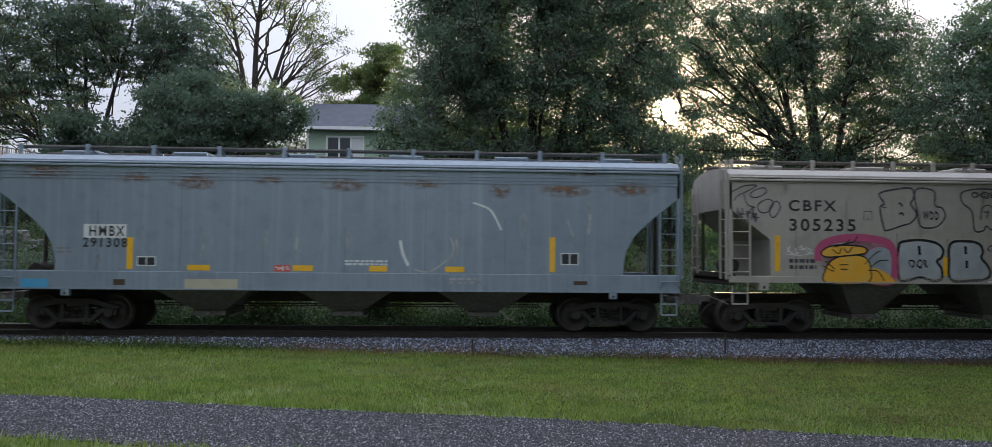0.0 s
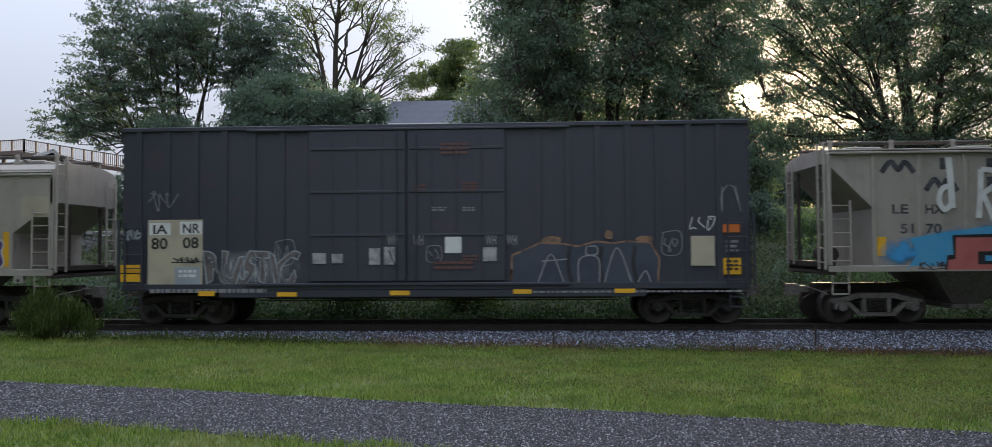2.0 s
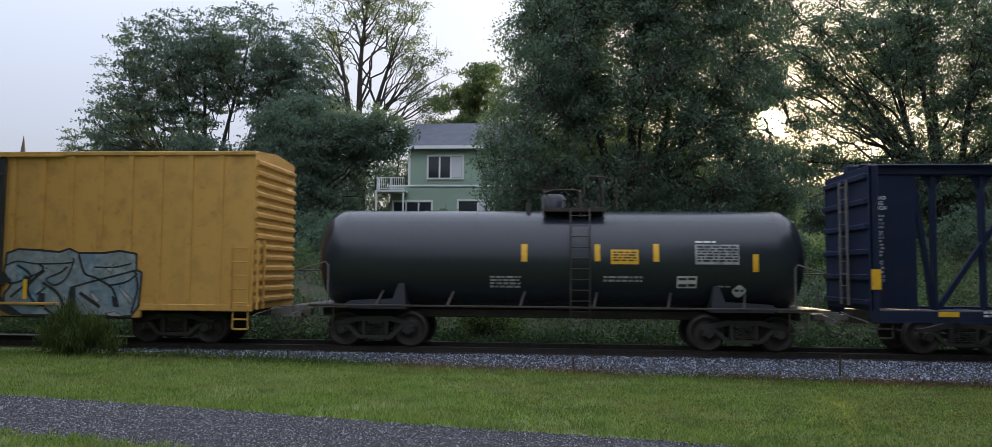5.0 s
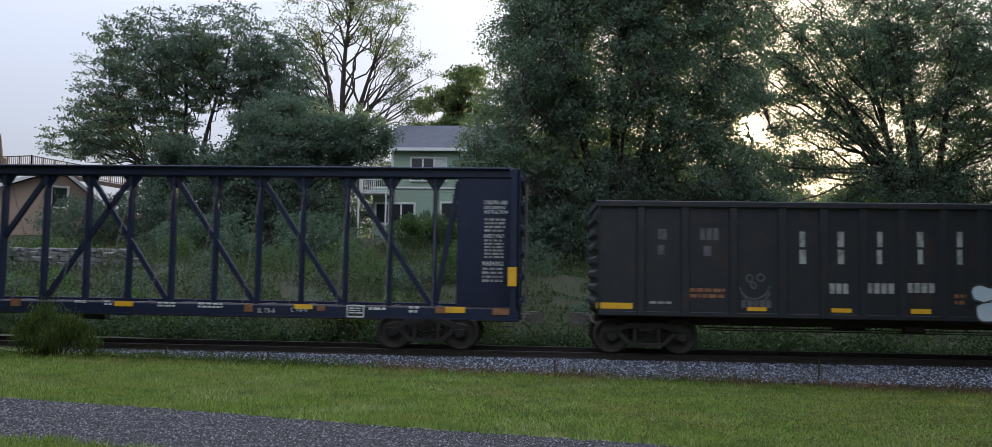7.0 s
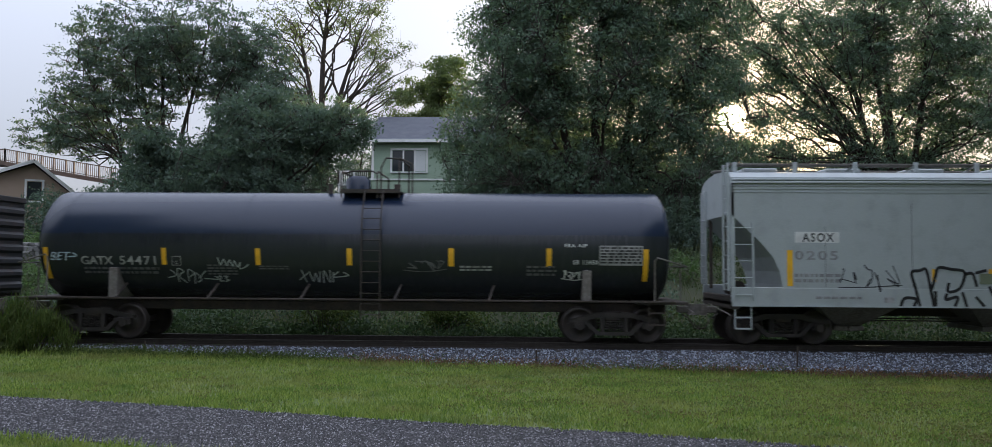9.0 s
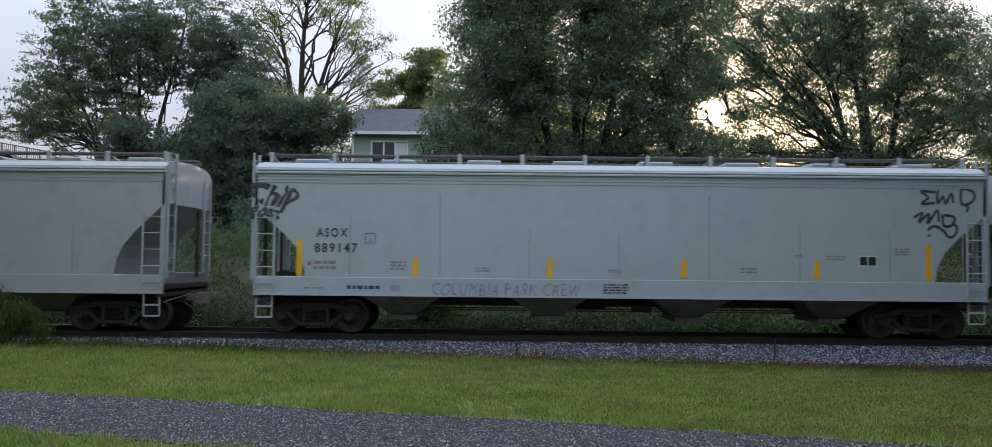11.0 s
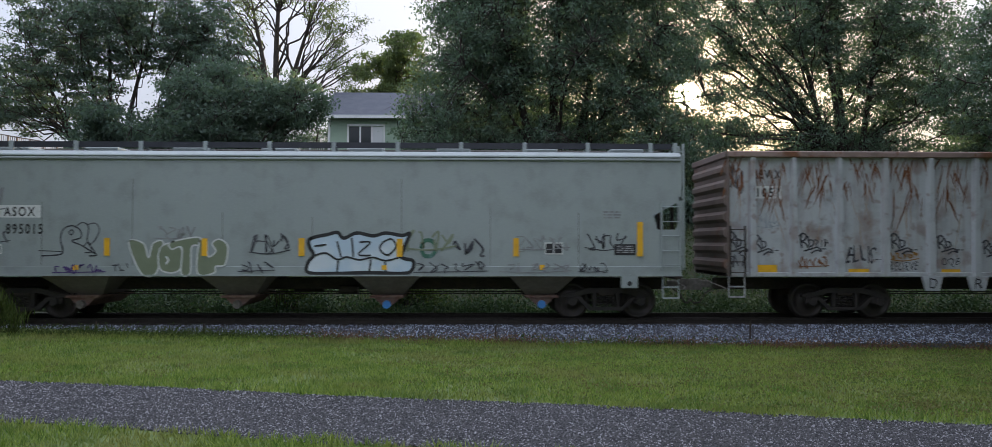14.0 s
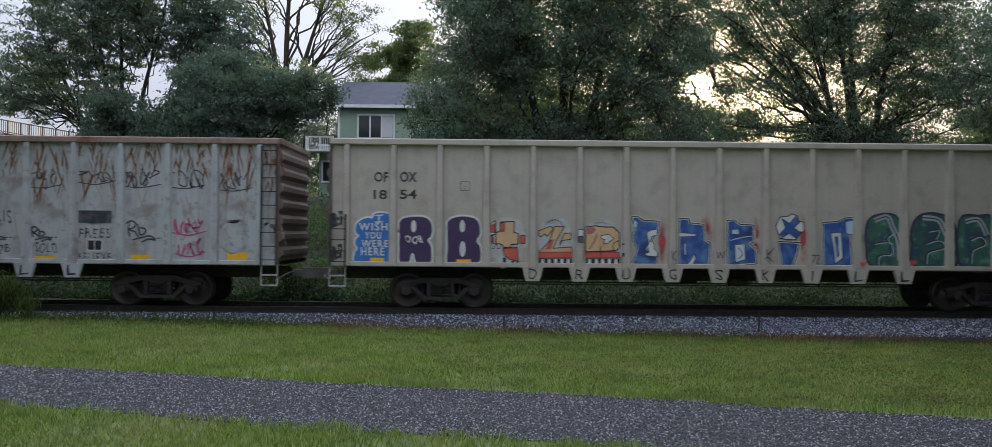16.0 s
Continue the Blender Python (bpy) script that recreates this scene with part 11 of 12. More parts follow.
stroke(O, [(3.95, 1.76), (4.33, 1.79), (4.38, 1.51), (4.08, 1.45), (4.04, 1.22)], 0.018, CHROME_BLUE, y=-HW + 0.0995)
stroke(O, [(4.37, 2.05), (4.24, 1.91), (4.36, 1.78)], 0.050, NIGHT, y=-HW + 0.1025)
stroke(O, [(4.42, 2.03), (4.28, 1.89), (4.40, 1.76)], 0.018, CHROME_BLUE, y=-HW + 0.0995)
stroke(O, [(5.21, 1.78), (5.56, 1.88), (5.69, 1.70), (5.28, 1.56), (5.24, 1.29)], 0.050, NIGHT, y=-HW + 0.1025)
stroke(O, [(5.26, 1.77), (5.60, 1.86), (5.74, 1.68), (5.33, 1.54), (5.28, 1.27)], 0.018, CHROME_BLUE, y=-HW + 0.0995)
stroke(O, [(5.28, 2.10), (5.55, 2.13), (5.46, 1.92)], 0.050, NIGHT, y=-HW + 0.1025)
stroke(O, [(5.33, 2.08), (5.60, 2.11), (5.51, 1.90)], 0.018, CHROME_BLUE, y=-HW + 0.0995)
stroke(O, [(6.36, 1.88), (6.60, 1.98), (6.74, 1.80), (6.42, 1.61), (6.37, 1.30)], 0.050, NIGHT, y=-HW + 0.1025)
stroke(O, [(6.40, 1.87), (6.65, 1.96), (6.78, 1.78), (6.46, 1.60), (6.42, 1.28)], 0.018, CHROME_BLUE, y=-HW + 0.0995)
throw_up(O, [(3.58, 1.18), (3.51, 1.27), (3.54, 1.32), (3.58, 1.29), (3.63, 1.32), (3.66, 1.27)], RED, RED, 0.006, y=-HW - 0.006)
throw_up(O, [(4.87, 1.24), (4.80, 1.33), (4.83, 1.38), (4.87, 1.34), (4.92, 1.38), (4.94, 1.33)], RED, RED, 0.006, y=-HW - 0.006)
lettering(O, "BB!", -9.81, 2.07, -9.38, 2.44, INK, y=-HW + 0.113, offset=0.03, warp=0.3)
lettering(O, "BB!", -9.80, 1.23, -9.42, 1.60, INK, y=-HW + 0.113, offset=0.03, warp=0.3)
bpy.data.scenes.remove(TYPE_CASE)

# ---------------------------------------------------------------- trees and bushes
LEAF_DARK = leaf_material("leaf_dark", (0.084, 0.124, 0.110), (0.118, 0.160, 0.128))
LEAF_MID = leaf_material("leaf_mid", (0.094, 0.143, 0.118), (0.132, 0.184, 0.138))
LEAF_LIGHT = leaf_material("leaf_light", (0.10, 0.135, 0.068), (0.145, 0.175, 0.08))
LEAF_WEED = leaf_material("leaf_weed", (0.042, 0.075, 0.018), (0.09, 0.11, 0.03), 0.35)
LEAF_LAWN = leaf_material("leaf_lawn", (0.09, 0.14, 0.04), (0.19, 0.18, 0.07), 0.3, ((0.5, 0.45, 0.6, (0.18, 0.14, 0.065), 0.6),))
LEAF_HEDGE = leaf_material("leaf_hedge", (0.075, 0.125, 0.055), (0.11, 0.165, 0.07))
LEAF_BANK = leaf_material("leaf_bank", (0.040, 0.068, 0.032), (0.08, 0.108, 0.048), 0.4, ((0.4, 0.45, 0.6, (0.07, 0.09, 0.05), 0.7),))
# ivy green with the shade under the cars put into its colour
LEAF_IVY_SHADED = leaf_material("leaf_ivy_shaded", (0.028, 0.050, 0.026), (0.056, 0.085, 0.040), 0.4)
LEAF_REED = leaf_material("leaf_reed", (0.065, 0.085, 0.04), (0.125, 0.125, 0.065), 0.4)
LEAF_DRY = leaf_material("leaf_dry", (0.13, 0.065, 0.045), (0.20, 0.125, 0.07), 0.2)


def leaf_mesh(name, centres, size, rng, mat, droop=0.3, narrow=0.55):
    """Small folded leaves, one at each centre, turned at random."""
    n = len(centres)
    way = rng.normal(size=(n, 3))
    way[:, 2] -= droop
    way /= np.linalg.norm(way, axis=1)[:, None]
    side = np.cross(way, rng.normal(size=(n, 3)))
    side /= np.linalg.norm(side, axis=1)[:, None]
    long = size * rng.uniform(0.6, 1.3, (n, 1))
    pts = np.empty((n, 4, 3))
    pts[:, 0] = centres - way * long * 0.5
    pts[:, 1] = centres + side * long * narrow * 0.5
    pts[:, 2] = centres + way * long * 0.5
    pts[:, 3] = centres - side * long * narrow * 0.5
    return bulk(name, pts.reshape(-1, 3), np.arange(n * 4).reshape(n, 4), mat)


# the sun's way in: to the eye through the two crowns, and to the lawn below them
SUN_GAPS = [((10.8, 40.0, 9.72), 0.92), ((12.95, 48.0, 11.2), 1.1)]
SUN_GAPS += [((x + 0.298 * (y - 34), y, 4.62 + 0.19 * (y - 34)), r) for y in (34, 37, 40, 42, 44, 46, 48, 50, 52) for x, r in ((12.3, 0.8), (13.3, 1.15))]


def clump_centres(lobes, spacing, rng, gap, lace=0.0):
    """Places of leaf clumps: all through each lobe, thicker outside, with gaps; lace opens small gaps too."""
    found = []
    for (cx, cy, cz), (rx, ry, rz), *share in lobes:
        count = int(4.2 * rx * ry * rz / spacing ** 3 * (share[0] if share else 1.0))
        way = rng.normal(size=(count, 3))
        way /= np.linalg.norm(way, axis=1)[:, None]
        far = rng.uniform(0.05, 1.0, (count, 1)) ** 0.45 * rng.uniform(0.85, 1.12, (count, 1))
        for p in way * far * (rx, ry, rz) + (cx, cy, cz):
            q = Vector((p[0], p[1] * 0.4, p[2] * 1.2))
            if noise.noise(Vector(p) * 0.42) + 0.5 * noise.noise(Vector(p) * 1.1) < gap:
                continue
            if lace and noise.noise(q * 1.0) + 0.9 * noise.noise(q * 2.1) < lace - 0.5:
                continue
            if all((Vector(p) - Vector(c)).length > r for c, r in SUN_GAPS):
                found.append(p)
    return np.array(found)


def tree(name, label, base, lobes, leaves, size, spacing=1.0, gap=-0.15, girth=0.35, limbs=14, fork=0.35, mat=None, seed=1, spread=0.5, stems=1, rise=0.62, fan=0.22, curve=1.0, lace=0.0, flat=0.55):
    """Stems run up through the crown as leaders, limbs leave them at many heights, twigs carry clumps of leaves."""
    rng = np.random.default_rng(seed)
    bx, by = base
    bz = ground_z(bx, by) - 0.2
    ob = empty(name, pose(bx, by, bz), label, "tree")
    centres = clump_centres(lobes, spacing, rng, gap, lace) - (bx, by, bz)
    top = centres[:, 2].max()
    middle = np.average(centres[:, 0])
    wood = Shape()
    leaders = []
    for k in range(stems):
        side = (k - (stems - 1) / 2) / max(1, (stems - 1) / 2)
        start = Vector((side * girth * (stems - 1) * 0.5, 0, 0))
        end = Vector((middle * 0.7 + side * top * fan, rng.uniform(-1.5, 1.5), top * (rng.uniform(0.88, 0.97) - 0.22 * side * side)))
        run = []
        for u in np.linspace(0, 1, 13):
            p = start.lerp(end, u ** (1.25 if stems == 1 else curve))
            p.z = end.z * u
            p += Vector((math.sin(u * 6 + k * 2 + seed), math.cos(u * 5 + k), 0)) * 0.14 * u * (1 + 0.04 * top)
            run.append(p)
        wood.tube(run, [girth * (1.35 - 0.3 * min(1, u * 6)) * (1 - u) ** 0.75 + 0.03 for u in np.linspace(0, 1, 13)], 9)
        leaders.append(run)
    chosen = [int(centres[:, 2].argmax())]
    near = np.linalg.norm(centres - centres[chosen[0]], axis=1)
    for _ in range(limbs - 1):
        chosen.append(int(near.argmax()))
        near = np.minimum(near, np.linalg.norm(centres - centres[chosen[-1]], axis=1))
    paths = []
    for c in chosen:
        tip = Vector(centres[c])
        best, slope = None, rise * rng.uniform(0.55, 1.5)
        for run in leaders:
            for i, p in enumerate(run[:-1]):
                away = math.hypot(tip.x - p.x, tip.y - p.y)
                if p.z < top * fork or i < 2:
                    continue
                cost = abs((tip.z - p.z) - slope * away) + 0.25 * away
                if best is None or cost < best[0]:
                    best = (cost, p, i)
        start, i = best[1], best[2]
        # limbs leave steeply and arch outwards
        bend = start.lerp(tip, 0.45) + Vector((rng.uniform(-0.3, 0.3), rng.uniform(-0.3, 0.3), 0.16 * (tip - start).length * rng.uniform(0.0, 1)))
        run = []
        for u in np.linspace(0, 1, 9):
            p = start * (1 - u) ** 2 + bend * 2 * u * (1 - u) + tip * u * u
            run.append(p + Vector(rng.normal(size=3)) * 0.17 * min(1, u * 3))
        thick = min(girth * (1 - i / 13) ** 0.75 * 0.5, 0.02 + 0.013 * (tip - start).length)
        wood.tube(run, [thick * (1 - u) ** 0.8 + 0.012 for u in np.linspace(0, 0.96, 9)], 6)
        paths.extend(run[1:])
    joints = np.array([tuple(p) for p in paths] + [tuple(p) for run in leaders for p in run[5:]])
    for c in centres:
        j = joints[np.linalg.norm(joints - c, axis=1).argmin()]
        a, b = Vector(j), Vector(c)
        if 0.3 < (b - a).length < 5:
            m = a.lerp(b, 0.5) + Vector((0, 0, 0.10 * (b - a).length)) + Vector(rng.normal(size=3)) * 0.08
            wood.tube([a, m, b], [0.024, 0.015, 0.006], 3, caps=False)
            for _ in range(3):
                d = Vector(rng.normal(size=3)) * spread
                wood.tube([m.lerp(b, 0.6), b + d], [0.012, 0.005], 3, caps=False)
    part("trunk", wood, BARK, ob)
    per = max(4, leaves // len(centres))
    spots = np.repeat(centres, per, axis=0)
    off = rng.normal(size=spots.shape) * (spread, spread, spread * flat)
    part("crown", leaf_mesh("crown", spots + off, size, rng, mat or LEAF_MID), None, ob)
    return ob


tree("broadleaf_tree", "broad spreading tree with dark feathery summer foliage", (-23.3, 50), [
    ((-25.9, 50, 15.3), (4.5, 3.4, 4.1)), ((-21.0, 50, 16.0), (4.8, 3.4, 3.8)), ((-29.6, 50, 12.4), (2.7, 3, 2.7)),
    ((-17.4, 50, 13.4), (3.0, 3, 4.4)), ((-29.0, 50, 10.4), (4.4, 3, 1.6)), ((-25.5, 50, 12.0), (3.2, 3, 2.0), 0.6)],
    82000, 0.18, 0.66, -0.32, 0.15, 110, 0.28, LEAF_DARK, 3, 0.26, 5, 1.1, 0.34, 1.15, 0.31, 0.30)
tree("tall_tree", "tall thin-crowned tree with bare upper limbs", (-17.2, 66), [
    ((-21.0, 66, 22), (3.0, 3, 4.6)), ((-17.0, 66, 26), (3.6, 3, 4.6)), ((-11.8, 66, 19.5), (2.6, 3, 3.4)), ((-13.5, 66, 24.0), (2.6, 3, 4)),
    ((-12.0, 66, 15.8), (2.4, 3, 2.0)), ((-20.2, 66, 16.5), (2.4, 3, 2.6))], 20000, 0.19, 0.9, -0.2, 0.36, 110, 0.34, LEAF_LIGHT, 5, 0.34, 3, 1.3, 0.09, 2.2, 0.40)
tree("maple_tree", "dense dark green rounded tree beside the house", (-14.3, 46), [
    ((-15.0, 46, 9.2), (3.9, 4, 3.6)), ((-17.8, 46, 7.2), (3.0, 3, 3.2)), ((-11.0, 46, 10.1), (2.2, 3, 1.6)), ((-15.2, 45, 6.0), (3.4, 3, 2))],
    70000, 0.20, 0.72, -0.30, 0.25, 20, 0.2, LEAF_DARK, 8, 0.30, lace=0.06)
tree("far_tree", "distant leafy tree behind the house", (-7.3, 77), [((-7.2, 77, 18.8), (3.3, 3.5, 4.3)), ((-10.7, 77, 17.0), (2.8, 3, 4.3))],
     26000, 0.28, 1.0, -0.12, 0.2, 24, 0.4, LEAF_LIGHT, 11, 0.38, 3, 1.0, 0.2, 1.2, 0.2)
# added and thickly leaved to keep the low sun off the car ends
tree("far_tree", "distant leafy tree added behind the yards to block low sun", (2.0, 76), [((1.4, 76, 11.5), (4.0, 3, 4.8)), ((6.2, 76, 11.5), (4.2, 3, 5.0))], 36000, 0.32, 0.9, -0.5, 0.2, 16, 0.3, LEAF_LIGHT, 23, 0.42)
tree("great_maple", "huge dense green tree between the houses", (3.8, 40), [
    ((3.4, 40, 12.8), (5.8, 5, 6.0)), ((-0.2, 40, 9.6), (3.0, 4, 4.4)), ((8.0, 40, 7.8), (3.1, 3.5, 4.6)), ((5.0, 40, 17.8), (6.6, 5, 4)),
    ((2.2, 39.5, 6.2), (4.2, 3.5, 2.2)), ((-0.4, 40, 14.5), (2.6, 3, 3.4)), ((9.2, 41, 13.8), (3.2, 3, 4.2), 0.6), ((-2.0, 39.5, 6.3), (2.0, 2.5, 1.7)), ((-2.7, 40, 8.5), (1.7, 2.2, 1.9)), ((11.0, 40, 11.3), (1.3, 1.6, 0.9), 1.5), ((12.15, 40, 9.7), (0.5, 1.3, 1.2), 2.0),
    ((9.3, 40, 9.8), (1.5, 2.2, 3.0)), ((11.0, 40.4, 7.7), (1.7, 1.8, 1.2), 1.3), ((11.5, 40, 6.0), (1.0, 1.2, 1.2), 1.5), ((10.6, 41, 5.6), (2.0, 2.0, 2.0))], 225000, 0.17, 0.68, -0.44, 0.26, 44, 0.2, LEAF_MID, 14, 0.32, 3, 0.9, 0.16, 1.1, 0.19)
tree("oak_tree", "tall open-crowned tree with the low sun behind it", (23.0, 48), [
    ((13.6, 48, 15.8), (4.0, 3, 3.4), 0.7), ((12.0, 48, 18.8), (4.0, 3, 3.0), 0.6), ((19.0, 48, 15.4), (4.4, 3.4, 4.4)), ((23.6, 48, 16.4), (5.0, 3.6, 5)), ((27.4, 48, 12.6), (4.2, 3.4, 5.2)), ((22.2, 48, 11.0), (4.2, 3, 2.8), 0.7),
    ((15.2, 48, 13.2), (3.4, 2.4, 1.4), 0.9), ((17.0, 48, 11.0), (3.4, 2.4, 1.8), 0.75), ((14.4, 47.6, 8.6), (3.8, 2.4, 1.3), 1.2), ((13.5, 46, 7.0), (1.3, 1.6, 1.2), 1.5), ((16.0, 50.5, 9.0), (3.6, 2.0, 1.2), 1.2), ((22, 47.5, 7.6), (6.6, 3, 2.2))],
    125000, 0.18, 0.62, -0.40, 0.21, 75, 0.22, LEAF_MID, 17, 0.28, 4, 1.2, 0.17, 1.0, 0.35, 0.45)
tree("edge_tree", "leafy tree at the edge of the yard", (28.2, 41), [
    ((27.4, 41, 10.5), (3.2, 3, 4.0)), ((31, 41, 13), (4, 4, 5)), ((30, 41, 7.5), (4, 3, 3))], 52000, 0.19, 0.8, -0.35, 0.2, 24, 0.3, LEAF_MID, 21, 0.32, lace=0.15)
for k, (x, y, rx, rz) in enumerate(((-24.0, 62, 4.0, 3.6), (-18.5, 60, 3.6, 3.4), (-15.0, 72, 4.0, 4.0), (-22.6, 47, 1.9, 3.8), (-0.5, 47, 3.2, 2.6), (5.5, 48, 3.6, 3.0), (11.0, 50, 2.8, 2.4), (22.5, 52, 3.4, 2.4), (25.0, 53, 4.0, 2.6), (33.0, 50, 4.0, 3.2), (18.5, 74, 3.6, 2.6), (23.5, 75, 4.0, 2.6), (28.5, 74, 3.6, 2.6))):
    tree("understorey_tree", "low dark tree in the shade of taller ones", (x, y), [((x, y, ground_z(x, y) + 1.2 + rz * 0.7), (rx, 2.6, rz)), ((x + rx * 0.6, y, ground_z(x, y) + 1.4), (rx * 0.8, 2.2, 1.5))],
         20000, 0.22, 0.8, -0.4, 0.16, 10, 0.2, LEAF_DARK, 80 + k, 0.42)


def far_woods():
    """Woods and hedgerows beyond the yards: tall to the sun's side, low beyond the deck."""
    rng = np.random.default_rng(31)
    pts = []
    for k in range(150):
        x = rng.uniform(-70, 120)
        y = rng.uniform(82, 112)
        h = rng.uniform(5, 8) if x > -16 else rng.uniform(1.5, 3.0)
        if -30 < x < 6 and x > -16:
            h *= 0.8
        c = np.array((x, y, ground_z(x, y) + h * 0.45))
        pts.append(c + rng.normal(size=(420, 3)) * (2.6, 2.2, h * 0.26))
    ob = part("far_woods", leaf_mesh("far_woods", np.concatenate(pts), 0.5, rng, LEAF_LIGHT), None)
    tagged(ob, "distant line of woods beyond the yards", "woods", kind="stuff")


far_woods()


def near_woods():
    """Unseen trees added to close the near side and cut its sky light: tall beside the path, a lower line far behind.
    """
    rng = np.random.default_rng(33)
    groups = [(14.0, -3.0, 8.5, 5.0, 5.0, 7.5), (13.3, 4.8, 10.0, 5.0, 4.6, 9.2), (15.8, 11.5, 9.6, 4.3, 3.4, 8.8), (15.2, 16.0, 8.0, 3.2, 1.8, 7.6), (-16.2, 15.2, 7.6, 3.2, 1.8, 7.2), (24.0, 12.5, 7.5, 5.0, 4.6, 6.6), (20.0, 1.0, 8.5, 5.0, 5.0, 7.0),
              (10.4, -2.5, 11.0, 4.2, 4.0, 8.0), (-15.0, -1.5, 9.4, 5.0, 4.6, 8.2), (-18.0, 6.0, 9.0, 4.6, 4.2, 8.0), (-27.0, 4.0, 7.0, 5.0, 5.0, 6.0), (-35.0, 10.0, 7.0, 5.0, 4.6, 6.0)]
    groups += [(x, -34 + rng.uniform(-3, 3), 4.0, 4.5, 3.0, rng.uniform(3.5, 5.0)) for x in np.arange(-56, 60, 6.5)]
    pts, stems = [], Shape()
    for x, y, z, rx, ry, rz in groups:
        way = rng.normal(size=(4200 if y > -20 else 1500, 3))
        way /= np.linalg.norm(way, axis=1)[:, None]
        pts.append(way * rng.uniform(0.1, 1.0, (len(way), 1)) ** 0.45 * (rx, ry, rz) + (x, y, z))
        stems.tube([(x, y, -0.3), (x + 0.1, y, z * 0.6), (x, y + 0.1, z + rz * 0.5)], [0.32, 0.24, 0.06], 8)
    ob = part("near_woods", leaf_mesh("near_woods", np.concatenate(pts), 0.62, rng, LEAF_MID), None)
    tagged(ob, "unseen leafy trees added round the near lawn to cut sky light", "woods", kind="stuff")
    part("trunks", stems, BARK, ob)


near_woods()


def bush(name, label, x, y, lobes, leaves, size, mat, seed, category="bush", spread=0.16, up=0.0, narrow=0.55):
    rng = np.random.default_rng(seed)
    z = ground_z(x, y)
    ob = empty(name, pose(x, y, z), label, category)
    centres = clump_centres(lobes, 0.42, rng, -0.35)
    stems = Shape()
    for c in centres[:: max(1, len(centres) // 30)]:
        stems.tube([(c[0] * 0.3, c[1] * 0.3, -0.05), (c[0] * 0.6, c[1] * 0.6, c[2] * 0.6), tuple(c)], [0.02, 0.014, 0.006], 4, caps=False)
    part("stalk", stems, BARK, ob)
    spots = np.repeat(centres, max(3, leaves // max(1, len(centres))), axis=0)
    part("foliage", leaf_mesh("foliage", spots + rng.normal(size=spots.shape) * spread, size, rng, mat, -up, narrow), None, ob)
    return ob


bush("hedge", "long rounded clipped hedge in front of the house", -6.0, 46, [((0, 0, 0.9), (3.4, 1.2, 1.1)), ((3.2, 0.3, 0.9), (2.6, 1.1, 1.0))], 14000, 0.16, LEAF_HEDGE, 41, "hedge")
bush("yard_bush", "round dark shrub against the green house", -8.6, 57, [((0, 0, 1.1), (0.75, 0.7, 0.95))], 2600, 0.15, LEAF_DARK, 40)
bush("yard_bush", "overgrown dark shrub under the trees", 1.5, 38, [((0, 0, 1.4), (3.4, 1.6, 1.6)), ((4.4, 0, 1.2), (3.0, 1.5, 1.5))], 16000, 0.17, LEAF_DARK, 42)
bush("yard_bush", "overgrown dark shrub under the trees", 10.0, 37, [((0, 0, 1.0), (2.4, 1.5, 1.1)), ((2.2, 1, 0.8), (1.4, 1.5, 0.7))], 12000, 0.17, LEAF_DARK, 43)
bush("yard_bush", "overgrown green shrub below the spreading tree", -23, 44, [((0, 0, 1.6), (3.0, 1.8, 2.0)), ((-4, 0, 1.3), (2.6, 1.5, 1.6))], 14000, 0.17, LEAF_DARK, 44)
bush("yard_bush", "overgrown green shrub below the maple", -16.5, 39, [((0, 0, 1.0), (3.4, 1.6, 1.5)), ((4.6, 0.5, 1.0), (2.8, 1.5, 1.4))], 14000, 0.17, LEAF_MID, 45)
bush("yard_bush", "pale green shrub in the gap of light", 18.6, 44, [((0, 0, 1.5), (1.5, 1.2, 1.6))], 6000, 0.16, LEAF_WEED, 46)
bush("yard_bush", "overgrown green shrub at the fence", 22, 40, [((0, 0, 1.3), (4.0, 1.6, 1.5)), ((6, 0, 1.3), (3, 1.5, 1.6))], 12000, 0.17, LEAF_MID, 47)
bush("track_bush", "rounded green weed bush behind the rails", -6.2, 24.8, [((0, 0, 0.65), (1.0, 0.7, 0.75))], 3500, 0.10, LEAF_WEED, 48)
bush("track_bush", "rounded green weed bush behind the rails", -2.3, 25.0, [((0, 0, 0.6), (1.3, 0.8, 0.7))], 3500, 0.10, LEAF_WEED, 49)
bush("weed_clump", "tall feathery weeds growing at the edge of the ballast", -11.7, 18.45, [((0, 0, 0.5), (1.05, 0.5, 0.5)), ((-0.5, 0, 0.75), (0.6, 0.35, 0.5))], 8000, 0.20, LEAF_WEED, 50, "weeds", 0.14, 2.2, 0.09)
bush("side_bush", "leafy shrub standing beside the track", 14.6, 18.4, [((0, 0, 1.2), (0.9, 0.7, 1.3))], 4500, 0.10, LEAF_WEED, 51)


